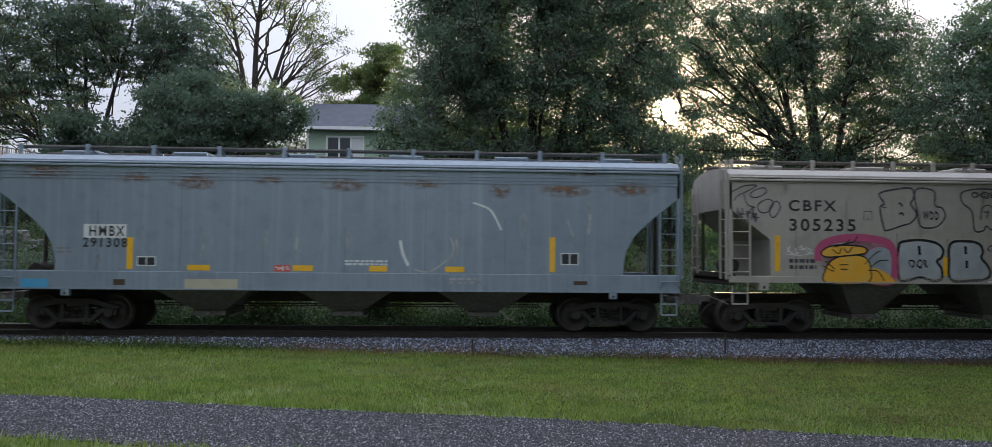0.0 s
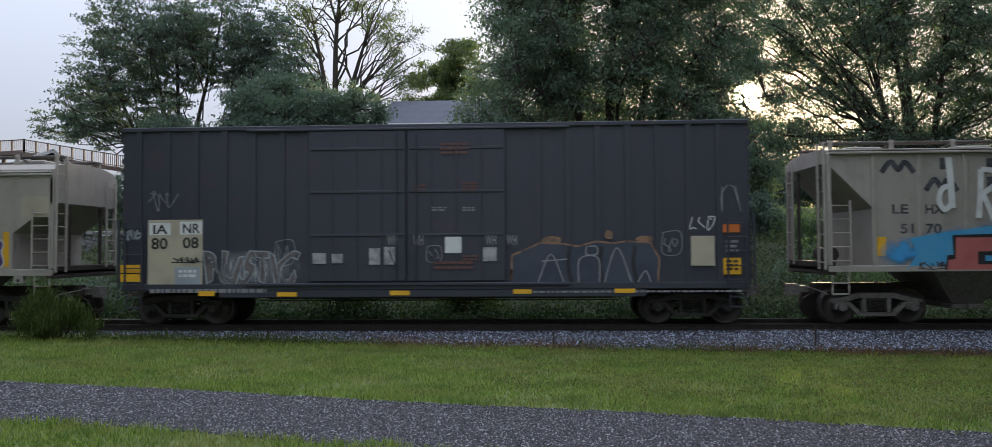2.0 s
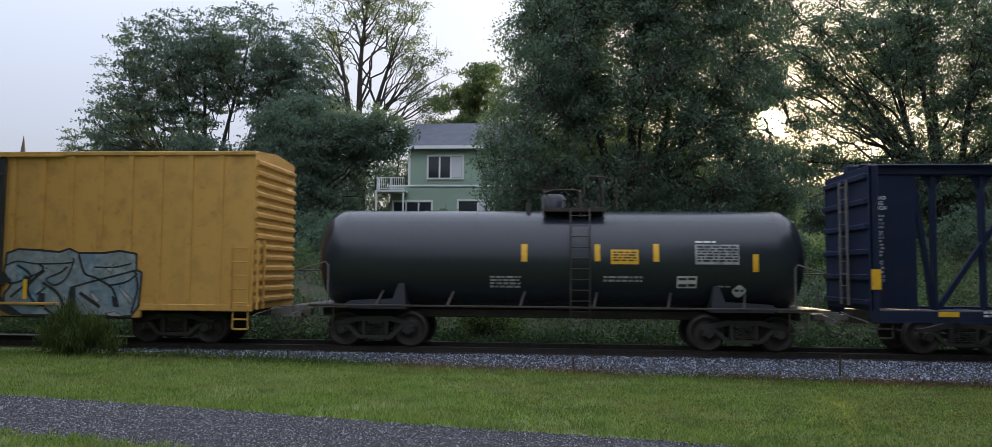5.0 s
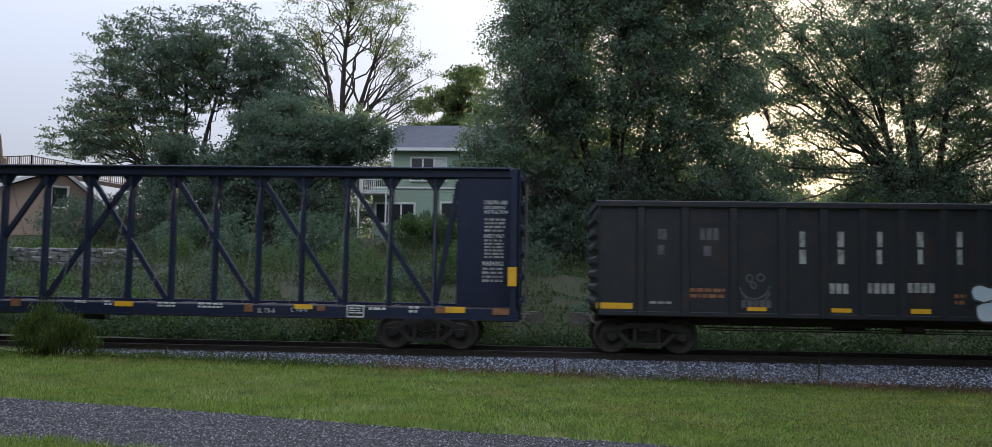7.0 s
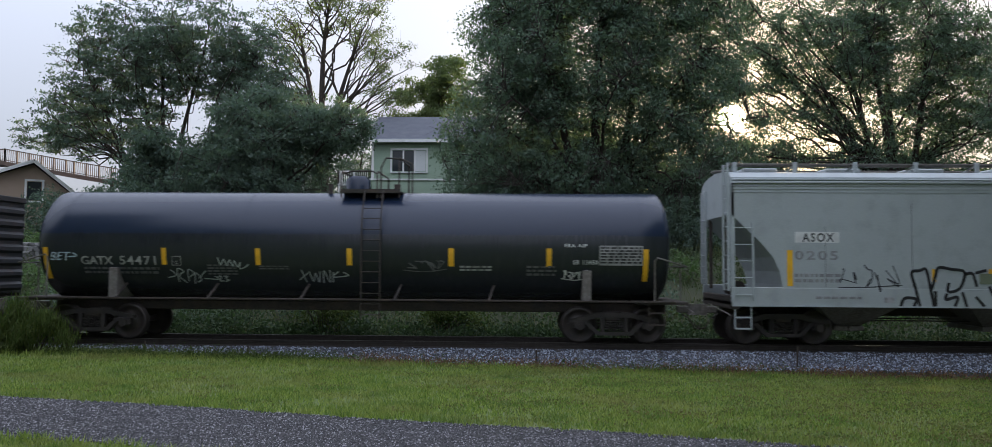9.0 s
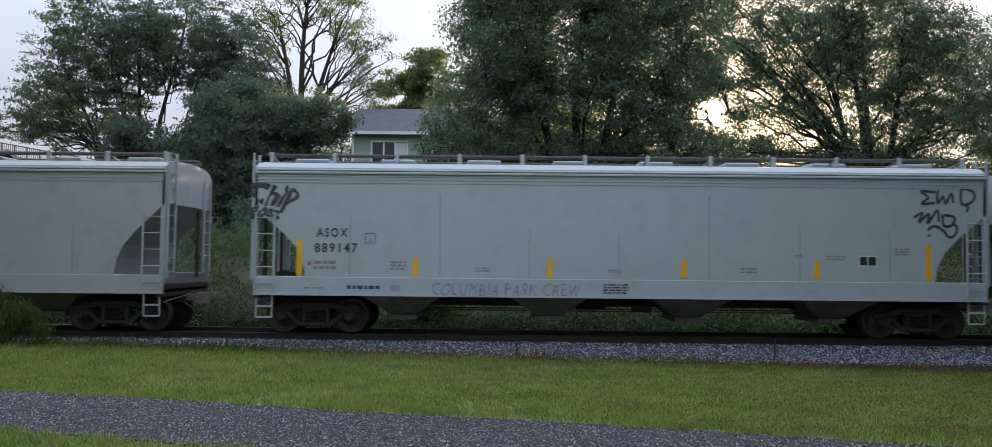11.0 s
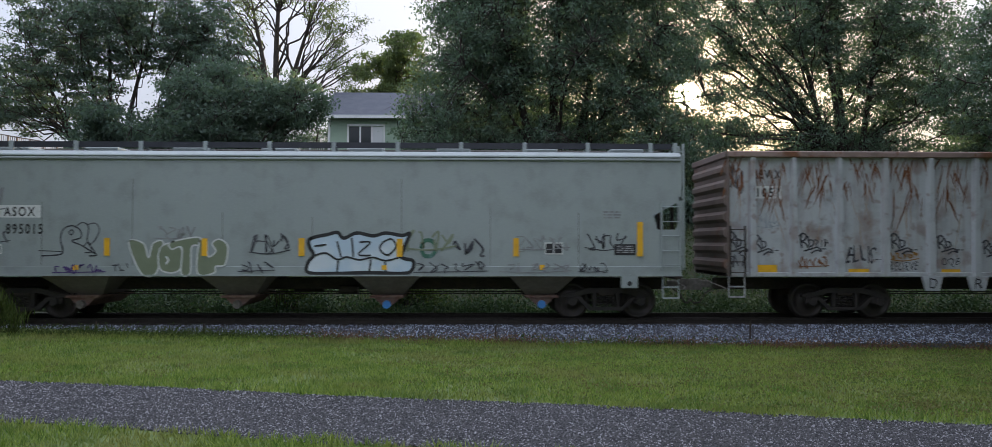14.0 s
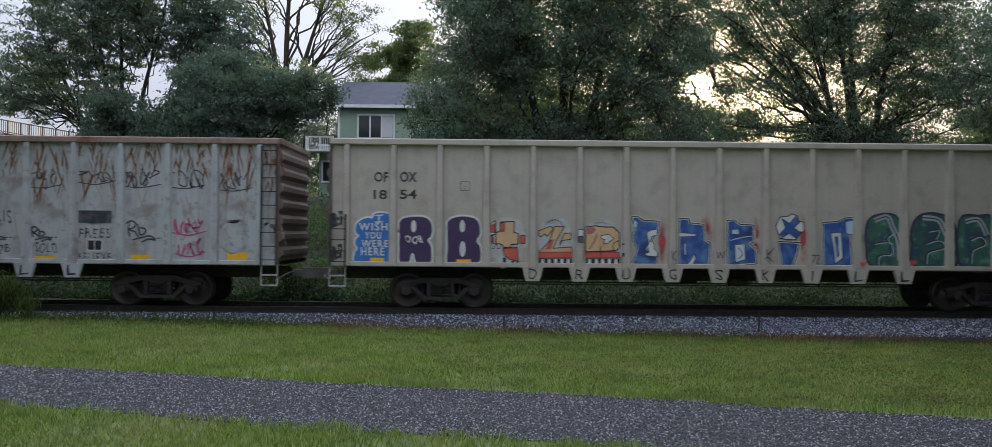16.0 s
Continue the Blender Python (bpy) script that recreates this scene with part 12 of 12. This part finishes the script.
def undergrowth():
    """Tall weeds and brambles over the bank: upright blades and broad leaves in uneven drifts."""
    rng = np.random.default_rng(61)
    for name, label, n, size, mat, up, narrow, seed in (("undergrowth", "tangled broad-leaved weeds over the bank", 150000, 0.15, LEAF_BANK, -0.5, 0.55, 5.0),
                                                        ("tall_grass", "tall pale grass standing on the bank", 60000, 0.42, LEAF_REED, -3.0, 0.05, 11.0)):
        x, y = rng.uniform(-44, 44, n), 24.6 + 21 * rng.uniform(0, 1, n) ** 1.5
        drift = np.array([noise.noise(Vector((a * 0.45, b * 0.45, seed))) + 0.5 * noise.noise(Vector((a * 1.3, b * 1.3, seed))) for a, b in zip(x, y)])
        keep = drift > -0.35
        x, y, drift = x[keep], y[keep], drift[keep]
        high = np.clip(0.35 + 1.1 * drift, 0.12, 1.3) * np.clip((y - 23.2) / 3.0, 0.35, 1.0)
        z = np.array([ground_z(a, b) for a, b in zip(x, y)]) + rng.uniform(0, 1, len(x)) * high
        ob = part(name, leaf_mesh(name, np.stack([x, y, z], 1), size, rng, mat, up, narrow), None)
        tagged(ob, label, "weeds", kind="stuff")


undergrowth()


def brambles():
    """Uneven mounds of bramble and tall weeds on the bank, some dark, some catching the light."""
    rng = np.random.default_rng(65)
    for name, label, count, mat in (("brambles", "dark tangled bramble mounds on the bank", 46, LEAF_DARK), ("nettles", "leafy green weed mounds on the bank", 40, LEAF_HEDGE)):
        pts = []
        for _ in range(count):
            x, y = rng.uniform(-30, 15), 26.5 + 13 * rng.uniform() ** 1.2
            wide, high = rng.uniform(0.5, 1.5), rng.uniform(0.5, 1.25)
            way = rng.normal(size=(620, 3))
            way /= np.linalg.norm(way, axis=1)[:, None]
            lump = 1 + 0.3 * np.sin(way[:, :1] * 5 + x) * np.cos(way[:, 2:] * 4 + y)
            pts.append(way * lump * rng.uniform(0.3, 1.0, (620, 1)) ** 0.5 * (wide, wide * 0.7, high) + (x, y, ground_z(x, y) + high * 0.45))
        ob = part(name, leaf_mesh(name, np.concatenate(pts), 0.13, rng, mat, -0.2, 0.6), None)
        tagged(ob, label, "weeds", kind="stuff")


brambles()


def ground_ivy():
    """Low leafy growth in drifts along the far side of the rails."""
    rng = np.random.default_rng(67)
    pts = []
    for k in range(230):
        x, y = rng.uniform(-19, 19), rng.uniform(23.9, 25.6)
        high = 0.12 + 0.30 * max(0.0, 0.5 + noise.noise(Vector((x * 0.5, y, 7.0)))) * (y - 23.2)
        pts.append(np.array((x, y, ground_z(x, y) + high * 0.7)) + rng.normal(size=(120, 3)) * (0.34, 0.22, high * 0.5))
    ob = part("ground_ivy", leaf_mesh("ground_ivy", np.concatenate(pts), 0.12, rng, LEAF_IVY_SHADED, -0.3, 0.7), None)
    tagged(ob, "low leafy green growth along the far rail", "weeds", kind="stuff")


ground_ivy()

# ---------------------------------------------------------------- houses
SIDING = material("green_siding", (0.30, 0.40, 0.30), 0.7, spots=((0.5, 0.4, 0.7, (0.26, 0.35, 0.26), 0.6), (9.0, 0.45, 0.7, (0.34, 0.43, 0.33), 0.3)))
TAN_WALL = material("tan_stucco", (0.36, 0.27, 0.21), 0.85, spots=((0.6, 0.4, 0.7, (0.28, 0.20, 0.16), 0.6),), bump=0.3)
SHINGLE = material("grey_shingles", (0.075, 0.083, 0.106), 0.85, spots=((1.5, 0.4, 0.7, (0.11, 0.115, 0.13), 0.7), (18.0, 0.45, 0.7, (0.11, 0.115, 0.14), 0.5)), bump=0.6, bump_scale=8)
DARK_SHINGLE = material("dark_shingles", (0.10, 0.085, 0.08), 0.85, spots=((1.5, 0.4, 0.7, (0.07, 0.06, 0.055), 0.7),), bump=0.6, bump_scale=8)
TRIM = material("white_trim", (0.72, 0.73, 0.72), 0.6, spots=((2.0, 0.45, 0.75, (0.55, 0.56, 0.55), 0.5),))
DECK_WOOD = material("deck_wood", (0.14, 0.10, 0.08), 0.8, spots=((3.0, 0.4, 0.7, (0.08, 0.06, 0.05), 0.7),))
STONE = material("field_stone", (0.13, 0.13, 0.125), 0.9, spots=((1.2, 0.35, 0.7, (0.24, 0.235, 0.225), 0.8), (8.0, 0.45, 0.7, (0.12, 0.12, 0.115), 0.6)), bump=0.8, bump_scale=7)
GLASS = material("dark_window_glass", (0.03, 0.035, 0.04), 0.06, specular=0.45)
BLIND = material("white_blind", (0.6, 0.62, 0.62), 0.8)
WREATH = material("wreath_green", (0.05, 0.07, 0.03), 0.9)


def window(parent, x0, z0, x1, z1, y, panes, name="window", blind=()):
    """A white frame, its sill and single panes, set in a front wall at y."""
    w = part(name, frame_shape(x0, z0, x1, z1, y), TRIM, parent)
    s = Shape()
    s.box(x0 - 0.08, x1 + 0.08, y - 0.12, y - 0.02, z0 - 0.1, z0 - 0.02, 0.01)
    part("sill", s, TRIM, w)
    for k in range(panes):
        a, b = x0 + (x1 - x0) * k / panes, x0 + (x1 - x0) * (k + 1) / panes
        s = Shape()
        s.box(a + 0.04, b - 0.04, y - 0.02, y - 0.005, z0 + 0.05, z1 - 0.05)
        part("pane", s, BLIND if k in blind else GLASS, w)
        if k:
            s = Shape()
            s.box(a - 0.065, a + 0.065, y - 0.05, y, z0, z1)
            part("mullion", s, TRIM, w)
    return w


def frame_shape(x0, z0, x1, z1, y, t=0.13):
    s = Shape()
    s.box(x0 - t, x1 + t, y - 0.06, y + 0.02, z1, z1 + t)
    s.box(x0 - t, x1 + t, y - 0.06, y + 0.02, z0 - t, z0)
    s.box(x0 - t, x0, y - 0.06, y + 0.02, z0, z1)
    s.box(x1, x1 + t, y - 0.06, y + 0.02, z0, z1)
    return s


def clapboards(parent, x0, x1, y, z0, z1, mat, step_=0.16):
    s = Shape()
    n = int((z1 - z0) / step_)
    for k in range(n):
        z = z0 + k * step_
        s.mesh([(x0, y, z + step_), (x1, y, z + step_), (x1, y - 0.03, z), (x0, y - 0.03, z), (x0, y, z), (x1, y, z)], [(0, 3, 2, 1), (3, 4, 5, 2)])
    return part("siding", s, mat, parent)


def railing(parent, p, q, height, gap, mat, post_every=6):
    p, q = Vector(p), Vector(q)
    n = max(2, int((q - p).length / gap))
    up = Vector((0, 0, height))
    s = Shape()
    s.bar(p + up, q + up, 0.07, 0.09)
    s.bar(p + up * 0.12, q + up * 0.12, 0.05, 0.05)
    for k in range(n + 1):
        a = p.lerp(q, k / n)
        w = 0.10 if k % post_every == 0 else 0.035
        s.bar(a, a + up * (1.05 if k % post_every == 0 else 1.0), w, w)
    return part("railing", s, mat, parent)


def green_house():
    gx, gy = -7.0, 60.0
    gz = ground_z(gx, gy)
    h = empty("house", pose(0, 0, 0), "two-storey green clapboard house with grey shingle roof", "house")
    s = Shape()
    s.box(-11.5, -1.6, 60.0, 68.0, 8.7, 11.75)
    s.box(-13.0, -1.6, 60.02, 68.0, gz - 0.6, 8.7)
    part("wall", s, SIDING, h)
    clapboards(h, -11.45, -1.65, 59.99, 8.72, 11.6, SIDING)
    clapboards(h, -12.95, -1.65, 60.0, gz - 0.3, 8.6, SIDING)
    s = Shape()
    s.prism([(59.4, 11.57), (59.4, 11.75), (64.0, 14.35), (68.6, 11.75), (68.6, 11.57), (64.0, 14.16)], "x", -11.9, -1.2)
    part("roof", s, SHINGLE, h)
    s = Shape()
    s.box(-11.95, -1.15, 59.34, 59.44, 11.51, 11.75)
    s.box(-11.6, -11.42, 59.94, 60.0, 8.7, 11.6)
    s.box(-1.7, -1.5, 59.94, 60.0, 8.7, 11.6)
    s.box(-13.1, -1.5, 59.9, 60.0, 8.62, 8.74)
    part("trim", s, TRIM, h)
    window(h, -10.0, 9.28, -7.35, 10.98, 59.96, 3, blind=(2,))
    window(h, -12.7, 5.9, -9.75, 7.4, 59.97, 3)
    window(h, -7.6, 5.9, -4.6, 7.5, 59.97, 2, blind=(1,))
    window(h, -3.6, 5.9, -2.4, 7.4, 59.97, 1)
    s = Shape()
    s.box(-13.9, -11.6, 58.6, 60.0, 8.05, 8.2, 0.02)
    part("balcony_floor", s, TRIM, h)
    railing(h, (-13.85, 58.65, 8.2), (-11.65, 58.65, 8.2), 0.95, 0.14, TRIM, 8)
    railing(h, (-13.85, 58.65, 8.2), (-13.85, 60.0, 8.2), 0.95, 0.14, TRIM, 8)
    for x in (-13.8, -11.7):
        s = Shape()
        s.box(x - 0.06, x + 0.06, 58.62, 58.74, gz - 0.6, 8.05)
        part("balcony_post", s, TRIM, h)
    s = Shape()
    s.tube([(-5.2 + 0.28 * math.cos(a), 59.85, 6.9 + 0.28 * math.sin(a)) for a in np.linspace(0, math.tau, 17)], 0.09, 6)
    wreath = part("wreath", s, WREATH)
    tagged(wreath, "dark evergreen wreath hung on the green house", "wreath")


green_house()


def tan_house():
    h = empty("house", pose(0, 0, 0), "tan gabled house with a dark roof below the deck", "house")
    gz = 3.6
    s = Shape()
    s.prism([(-37.2, gz), (-29.6, gz), (-29.6, 5.75), (-33.3, 8.75), (-37.2, 7.15)], "y", 52.0, 63.0)
    part("wall", s, TAN_WALL, h)
    s = Shape()
    s.prism([(-38.0, 6.85), (-33.3, 8.87), (-29.0, 5.30), (-29.0, 5.50), (-33.3, 9.07), (-38.0, 7.05)], "y", 51.5, 63.3)
    part("roof", s, DARK_SHINGLE, h)
    s = Shape()
    s.bar((-38.0, 51.45, 6.92), (-33.3, 51.45, 8.94), 0.22, 0.08)
    s.bar((-33.3, 51.45, 8.94), (-29.0, 51.45, 5.37), 0.22, 0.08)
    part("barge_board", s, TRIM, h)
    window(h, -33.65, 6.25, -32.75, 7.6, 51.97, 1)
    h.matrix_world = pose(-33.3, 52.0, 0, rz=36) @ pose(33.3, -52.0, 0)
    d = empty("deck", pose(0, 0, 0), "raised dark timber deck with baluster railing", "deck")
    run = [(-50, 58, 9.3), (-39.4, 58, 9.75), (-34, 58, 8.8), (-28.5, 58, 7.9)]
    for p, q in zip(run[:-1], run[1:]):
        railing(d, p, q, 0.95, 0.16, DECK_WOOD)
        s = Shape()
        s.bar(Vector(p) - Vector((0, 0, 0.15)), Vector(q) - Vector((0, 0, 0.15)), 0.3, 1.6)
        part("deck_beam", s, DECK_WOOD, d)
    for x, z in ((-46, 9.4), (-41, 9.5), (-36.5, 9.1), (-31, 8.2)):
        s = Shape()
        s.box(x - 0.12, x + 0.12, 57.9, 58.1, 3.0, z)
        part("deck_post", s, DECK_WOOD, d)
    s = Shape()
    s.tube([(-108.6, 150, 5), (-108.6, 150, 23.8)], 1.5, 8)
    s.tube([(-108.6, 150, 23.8), (-108.6, 150, 28.9)], [0.75, 0.04], 8)
    spire = part("church_spire", s, DARK_SHINGLE)
    tagged(spire, "distant slender dark church spire on its tower", "spire")


tan_house()


def garden_shed():
    h = empty("outbuilding", pose(0, 0, 0), "dark open-fronted outbuilding with pale posts", "outbuilding")
    gz = ground_z(27, 60) - 0.3
    s = Shape()
    s.box(23.6, 33.0, 62.0, 66.0, gz, 7.0)
    part("wall", s, DECK_WOOD, h)
    s = Shape()
    s.prism([(59.4, 6.9), (59.4, 7.1), (63, 8.4), (66.6, 7.1), (66.6, 6.9), (63, 8.2)], "x", 23.0, 33.5)
    part("roof", s, DARK_SHINGLE, h)
    for x in (23.7, 25.0, 27.0, 29.2, 31.4, 33.0):
        s = Shape()
        s.box(x - 0.08, x + 0.08, 59.7, 59.86, gz, 6.95, 0.01)
        part("post", s, TRIM, h)
    window(h, 25.6, 5.2, 26.5, 6.2, 61.97, 1, blind=(0,))


garden_shed()


def stone_wall():
    """Dry-stacked retaining wall, stone by stone."""
    rng = random.Random(5)
    wall = empty("stone_wall", pose(-20.5, 33.0, ground_z(-20.5, 33.0)), "low dry-stacked grey stone retaining wall", "wall")
    shapes = []
    for k in range(5):
        s = Shape()
        s.box(-0.5, 0.5, -0.25, 0.25, -0.5, 0.5, 0.12)
        s.v = [(x + rng.uniform(-0.11, 0.11), y + rng.uniform(-0.05, 0.05), z + rng.uniform(-0.14, 0.14)) for x, y, z in s.v]
        shapes.append(s.data("stone", STONE))
    z = 0.0
    for row in range(5):
        h = rng.uniform(0.15, 0.24)
        x = -3.6 + rng.uniform(0, 0.3)
        while x < 3.6 - row * 0.3:
            w = rng.uniform(0.22, 0.6)
            ob = part("stone", shapes[rng.randrange(5)], None, wall)
            ob.location, ob.scale = (x + w / 2, rng.uniform(-0.08, 0.08) + row * 0.05, z + h / 2 - 0.1), (w * 0.97, 1.0, h)
            x += w
        z += h


stone_wall()


# ---------------------------------------------------------------- small growth and stones near the camera
BLADE = leaf_material("grass_blade", (0.085, 0.155, 0.028), (0.315, 0.375, 0.10), 0.35, ((0.45, 0.48, 0.68, (0.27, 0.235, 0.105), 0.6), (2.5, 0.5, 0.72, (0.29, 0.28, 0.10), 0.5), (1.3, 0.5, 0.68, (0.08, 0.15, 0.035), 0.6)))
STONE_BALLAST = material("ballast_stone", (0.22, 0.225, 0.24), 0.85)
STONE_PATH = material("path_stone", (0.20, 0.195, 0.195), 0.85)


def island_tint(m, dark, pale, start):
    nodes, links = nodes_of(m)
    geo = nodes.new("ShaderNodeNewGeometry")
    ramp = nodes.new("ShaderNodeValToRGB")
    ramp.color_ramp.elements[0].color, ramp.color_ramp.elements[1].color = (*dark, 1), (*pale, 1)
    ramp.color_ramp.elements[0].position = start
    links.new(geo.outputs["Random Per Island"], ramp.inputs["Fac"])
    links.new(ramp.outputs["Color"], nodes["Principled BSDF"].inputs["Base Color"])


island_tint(STONE_BALLAST, (0.055, 0.06, 0.078), (0.54, 0.60, 0.72), 0.42)
island_tint(STONE_PATH, (0.034, 0.033, 0.038), (0.42, 0.41, 0.43), 0.58)


def stones(name, label, x, y, z, size, mat, seed, category):
    """Many small angular stones in one mesh."""
    rng = np.random.default_rng(seed)
    n = len(x)
    unit = np.array([(1, 0, 0), (-1, 0, 0), (0, 1, 0), (0, -1, 0), (0, 0, 1), (0, 0, -1)], dtype=float)
    tris = np.array([(0, 2, 4), (2, 1, 4), (1, 3, 4), (3, 0, 4), (2, 0, 5), (1, 2, 5), (3, 1, 5), (0, 3, 5)])
    turn = rng.uniform(0, math.tau, n)
    tilt = rng.uniform(-0.7, 0.7, n)
    p = unit[None] * rng.uniform(0.55, 1.2, (n, 6, 1)) * size[:, None, None] * (1, 0.85, 0.7)
    c, s = np.cos(tilt)[:, None], np.sin(tilt)[:, None]
    p = np.stack([p[..., 0] * c - p[..., 2] * s, p[..., 1], p[..., 0] * s + p[..., 2] * c], -1)
    c, s = np.cos(turn)[:, None], np.sin(turn)[:, None]
    p = np.stack([p[..., 0] * c - p[..., 1] * s, p[..., 0] * s + p[..., 1] * c, p[..., 2]], -1)
    p += np.stack([x, y, z], -1)[:, None]
    faces = (tris[None] + (np.arange(n) * 6)[:, None, None]).reshape(-1, 3)
    ob = part(name, bulk(name, p.reshape(-1, 3), faces, mat), None)
    tagged(ob, label, category, kind="stuff")


def ballast_stones():
    rng = np.random.default_rng(71)
    n = 52000
    x = rng.uniform(-19, 19, n)
    u = rng.uniform(0, 1, n)
    y = 18.55 + 1.9 * u
    z = np.interp(y, [18.5, 18.75, 19.75, 22], [-0.36, -0.33, RAIL_Z - 0.19, RAIL_Z - 0.19])
    x2, y2 = rng.uniform(-15, 15, 7000), rng.uniform(20.4, 22.6, 7000)
    x, y, z = np.concatenate([x, x2]), np.concatenate([y, y2]), np.concatenate([z, np.full(7000, RAIL_Z - 0.19)])
    stones("ballast_stones", "loose grey crushed stones beside the rails", x, y, z + rng.uniform(-0.01, 0.03, len(x)), rng.uniform(0.012, 0.036, len(x)), STONE_BALLAST, 72, "ballast")


ballast_stones()


def path_stones():
    rng = np.random.default_rng(73)
    n = 95000
    x = rng.uniform(-11, 8.5, n)
    edges = np.array([path_edges(a) for a in x])
    y = edges[:, 0] + (edges[:, 1] - edges[:, 0]) * rng.uniform(-0.02, 1.02, n)
    z = np.array([ground_z(a, b) for a, b in zip(x, y)]) + 0.012
    stones("path_stones", "fine dark crushed stone spread on the footpath", x, y, z, rng.uniform(0.006, 0.024, n) * rng.uniform(0.4, 1.0, n), STONE_PATH, 74, "gravel")


path_stones()


def grass_blades():
    rng = np.random.default_rng(75)
    n = 380000
    y = 6.0 + 12.7 * rng.uniform(0, 1, n) ** 0.9
    x = rng.uniform(-1, 1, n) * (y * 0.78 + 1.5)
    edges = np.stack([7.72 - 0.235 * x, 10.08 - 0.245 * x], 1)
    ragged = 0.10 * np.sin(x * 3.1) * np.sin(x * 7.7 + 1) + rng.normal(size=n) * 0.05
    keep = ((y < edges[:, 0] + ragged) | (y > edges[:, 1] + ragged)) & (rng.uniform(0, 1, n) < 0.45 + 0.55 * (0.5 + 0.5 * np.sin(x * 1.7 + np.sin(y * 1.3) * 2) * np.cos(y * 0.9 + x * 0.4)))
    x, y, edges = x[keep], y[keep], edges[keep]
    n = len(x)
    z = np.array([ground_z(a, b) for a, b in zip(x, y)])
    rim = np.minimum(np.abs(y - edges[:, 0]), np.abs(y - edges[:, 1]))
    high = rng.uniform(0.03, 0.085, n) * (1 + 0.7 * np.exp(-rim / 0.15)) * (1 + 0.8 * (y > 17.8))
    a = rng.uniform(0, math.tau, n)
    w = rng.uniform(0.005, 0.013, n)
    base = np.stack([x, y, z - 0.005], 1)
    side = np.stack([np.cos(a), np.sin(a), np.zeros(n)], 1) * w[:, None]
    lean = np.stack([rng.normal(size=n) * 0.45, rng.normal(size=n) * 0.45, np.ones(n)], 1) * high[:, None]
    pts = np.stack([base - side, base + side, base + lean], 1).reshape(-1, 3)
    ob = part("grass", bulk("grass", pts, np.arange(n * 3).reshape(n, 3), BLADE), None)
    tagged(ob, "short mown grass blades over the lawn", "grass", kind="stuff")


grass_blades()


def edge_weeds():
    rng = np.random.default_rng(77)
    pts, dry = [], []
    for k in range(150):
        x = rng.uniform(-13, 14)
        c = np.array((x, 18.45 + rng.normal() * 0.1, ground_z(x, 18.5) + 0.06))
        (dry if -4.5 < x and rng.uniform() < 0.8 else pts).append(c + rng.normal(size=(150, 3)) * (0.42, 0.13, 0.085))
    for name, label, group, mat in (("edge_weeds", "low green weeds along the ballast", pts, LEAF_WEED), ("dry_weeds", "low reddish dry weeds along the ballast", dry, LEAF_DRY)):
        ob = part(name, leaf_mesh(name, np.concatenate(group), 0.075, rng, mat, -1.0, 0.3), None)
        tagged(ob, label, "weeds", kind="stuff")
    for x, y, h in ((-9.2, 19.0, 0.45), (-6.6, 18.9, 0.4), (6.6, 18.9, 0.5), (0.4, 18.9, 0.35)):
        s = Shape()
        s.tube([(x, y, -0.4), (x + 0.01, y, 0.05 + h - 0.35)], 0.022, 6)
        ob = part("marker_post", s, STEEL_DARK)
        tagged(ob, "thin dark metal stake standing in the ballast", "stake", "stakes along the ballast")


edge_weeds()


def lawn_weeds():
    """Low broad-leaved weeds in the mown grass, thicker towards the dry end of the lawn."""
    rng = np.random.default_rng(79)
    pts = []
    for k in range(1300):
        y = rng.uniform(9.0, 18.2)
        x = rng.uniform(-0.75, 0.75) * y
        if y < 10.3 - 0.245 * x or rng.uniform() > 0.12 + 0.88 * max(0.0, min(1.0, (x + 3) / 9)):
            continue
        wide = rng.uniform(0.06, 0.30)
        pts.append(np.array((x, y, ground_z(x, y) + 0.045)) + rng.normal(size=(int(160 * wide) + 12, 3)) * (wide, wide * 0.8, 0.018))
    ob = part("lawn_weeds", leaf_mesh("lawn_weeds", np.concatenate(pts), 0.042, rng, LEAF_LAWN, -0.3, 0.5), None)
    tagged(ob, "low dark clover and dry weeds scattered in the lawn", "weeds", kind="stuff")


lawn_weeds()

# ---------------------------------------------------------------- the moving train
def travel(t):
    """Metres that the train has gone, along a smooth curve through TRAVEL."""
    ts, ds = [r[0] for r in TRAVEL], [r[1] for r in TRAVEL]
    slope = np.gradient(ds, ts)
    i = min(max(int(np.searchsorted(ts, t)) - 1, 0), len(ts) - 2)
    h = ts[i + 1] - ts[i]
    u = (t - ts[i]) / h
    return ((2 * u ** 3 - 3 * u * u + 1) * ds[i] + (u ** 3 - 2 * u * u + u) * h * slope[i] + (3 * u * u - 2 * u ** 3) * ds[i + 1] + (u ** 3 - u * u) * h * slope[i + 1])


def motions():
    steps = [k / 30 for k in range(481)]
    gone = [travel(t) for t in steps]
    for ob, x in THINGS:
        walk(ob, [(t, pose(x - d, TRACK_Y, RAIL_Z)) for t, d in zip(steps[::5], gone[::5])] + ([] if len(steps) % 5 == 1 else [(16.0, pose(x - gone[-1], TRACK_Y, RAIL_Z))]))
    for ob, x in WHEELS:
        walk(ob, [(t, pose(x, 0, 0.457, 0, -math.degrees(d / 0.457), 0)) for t, d in zip(steps, gone)])


motions()
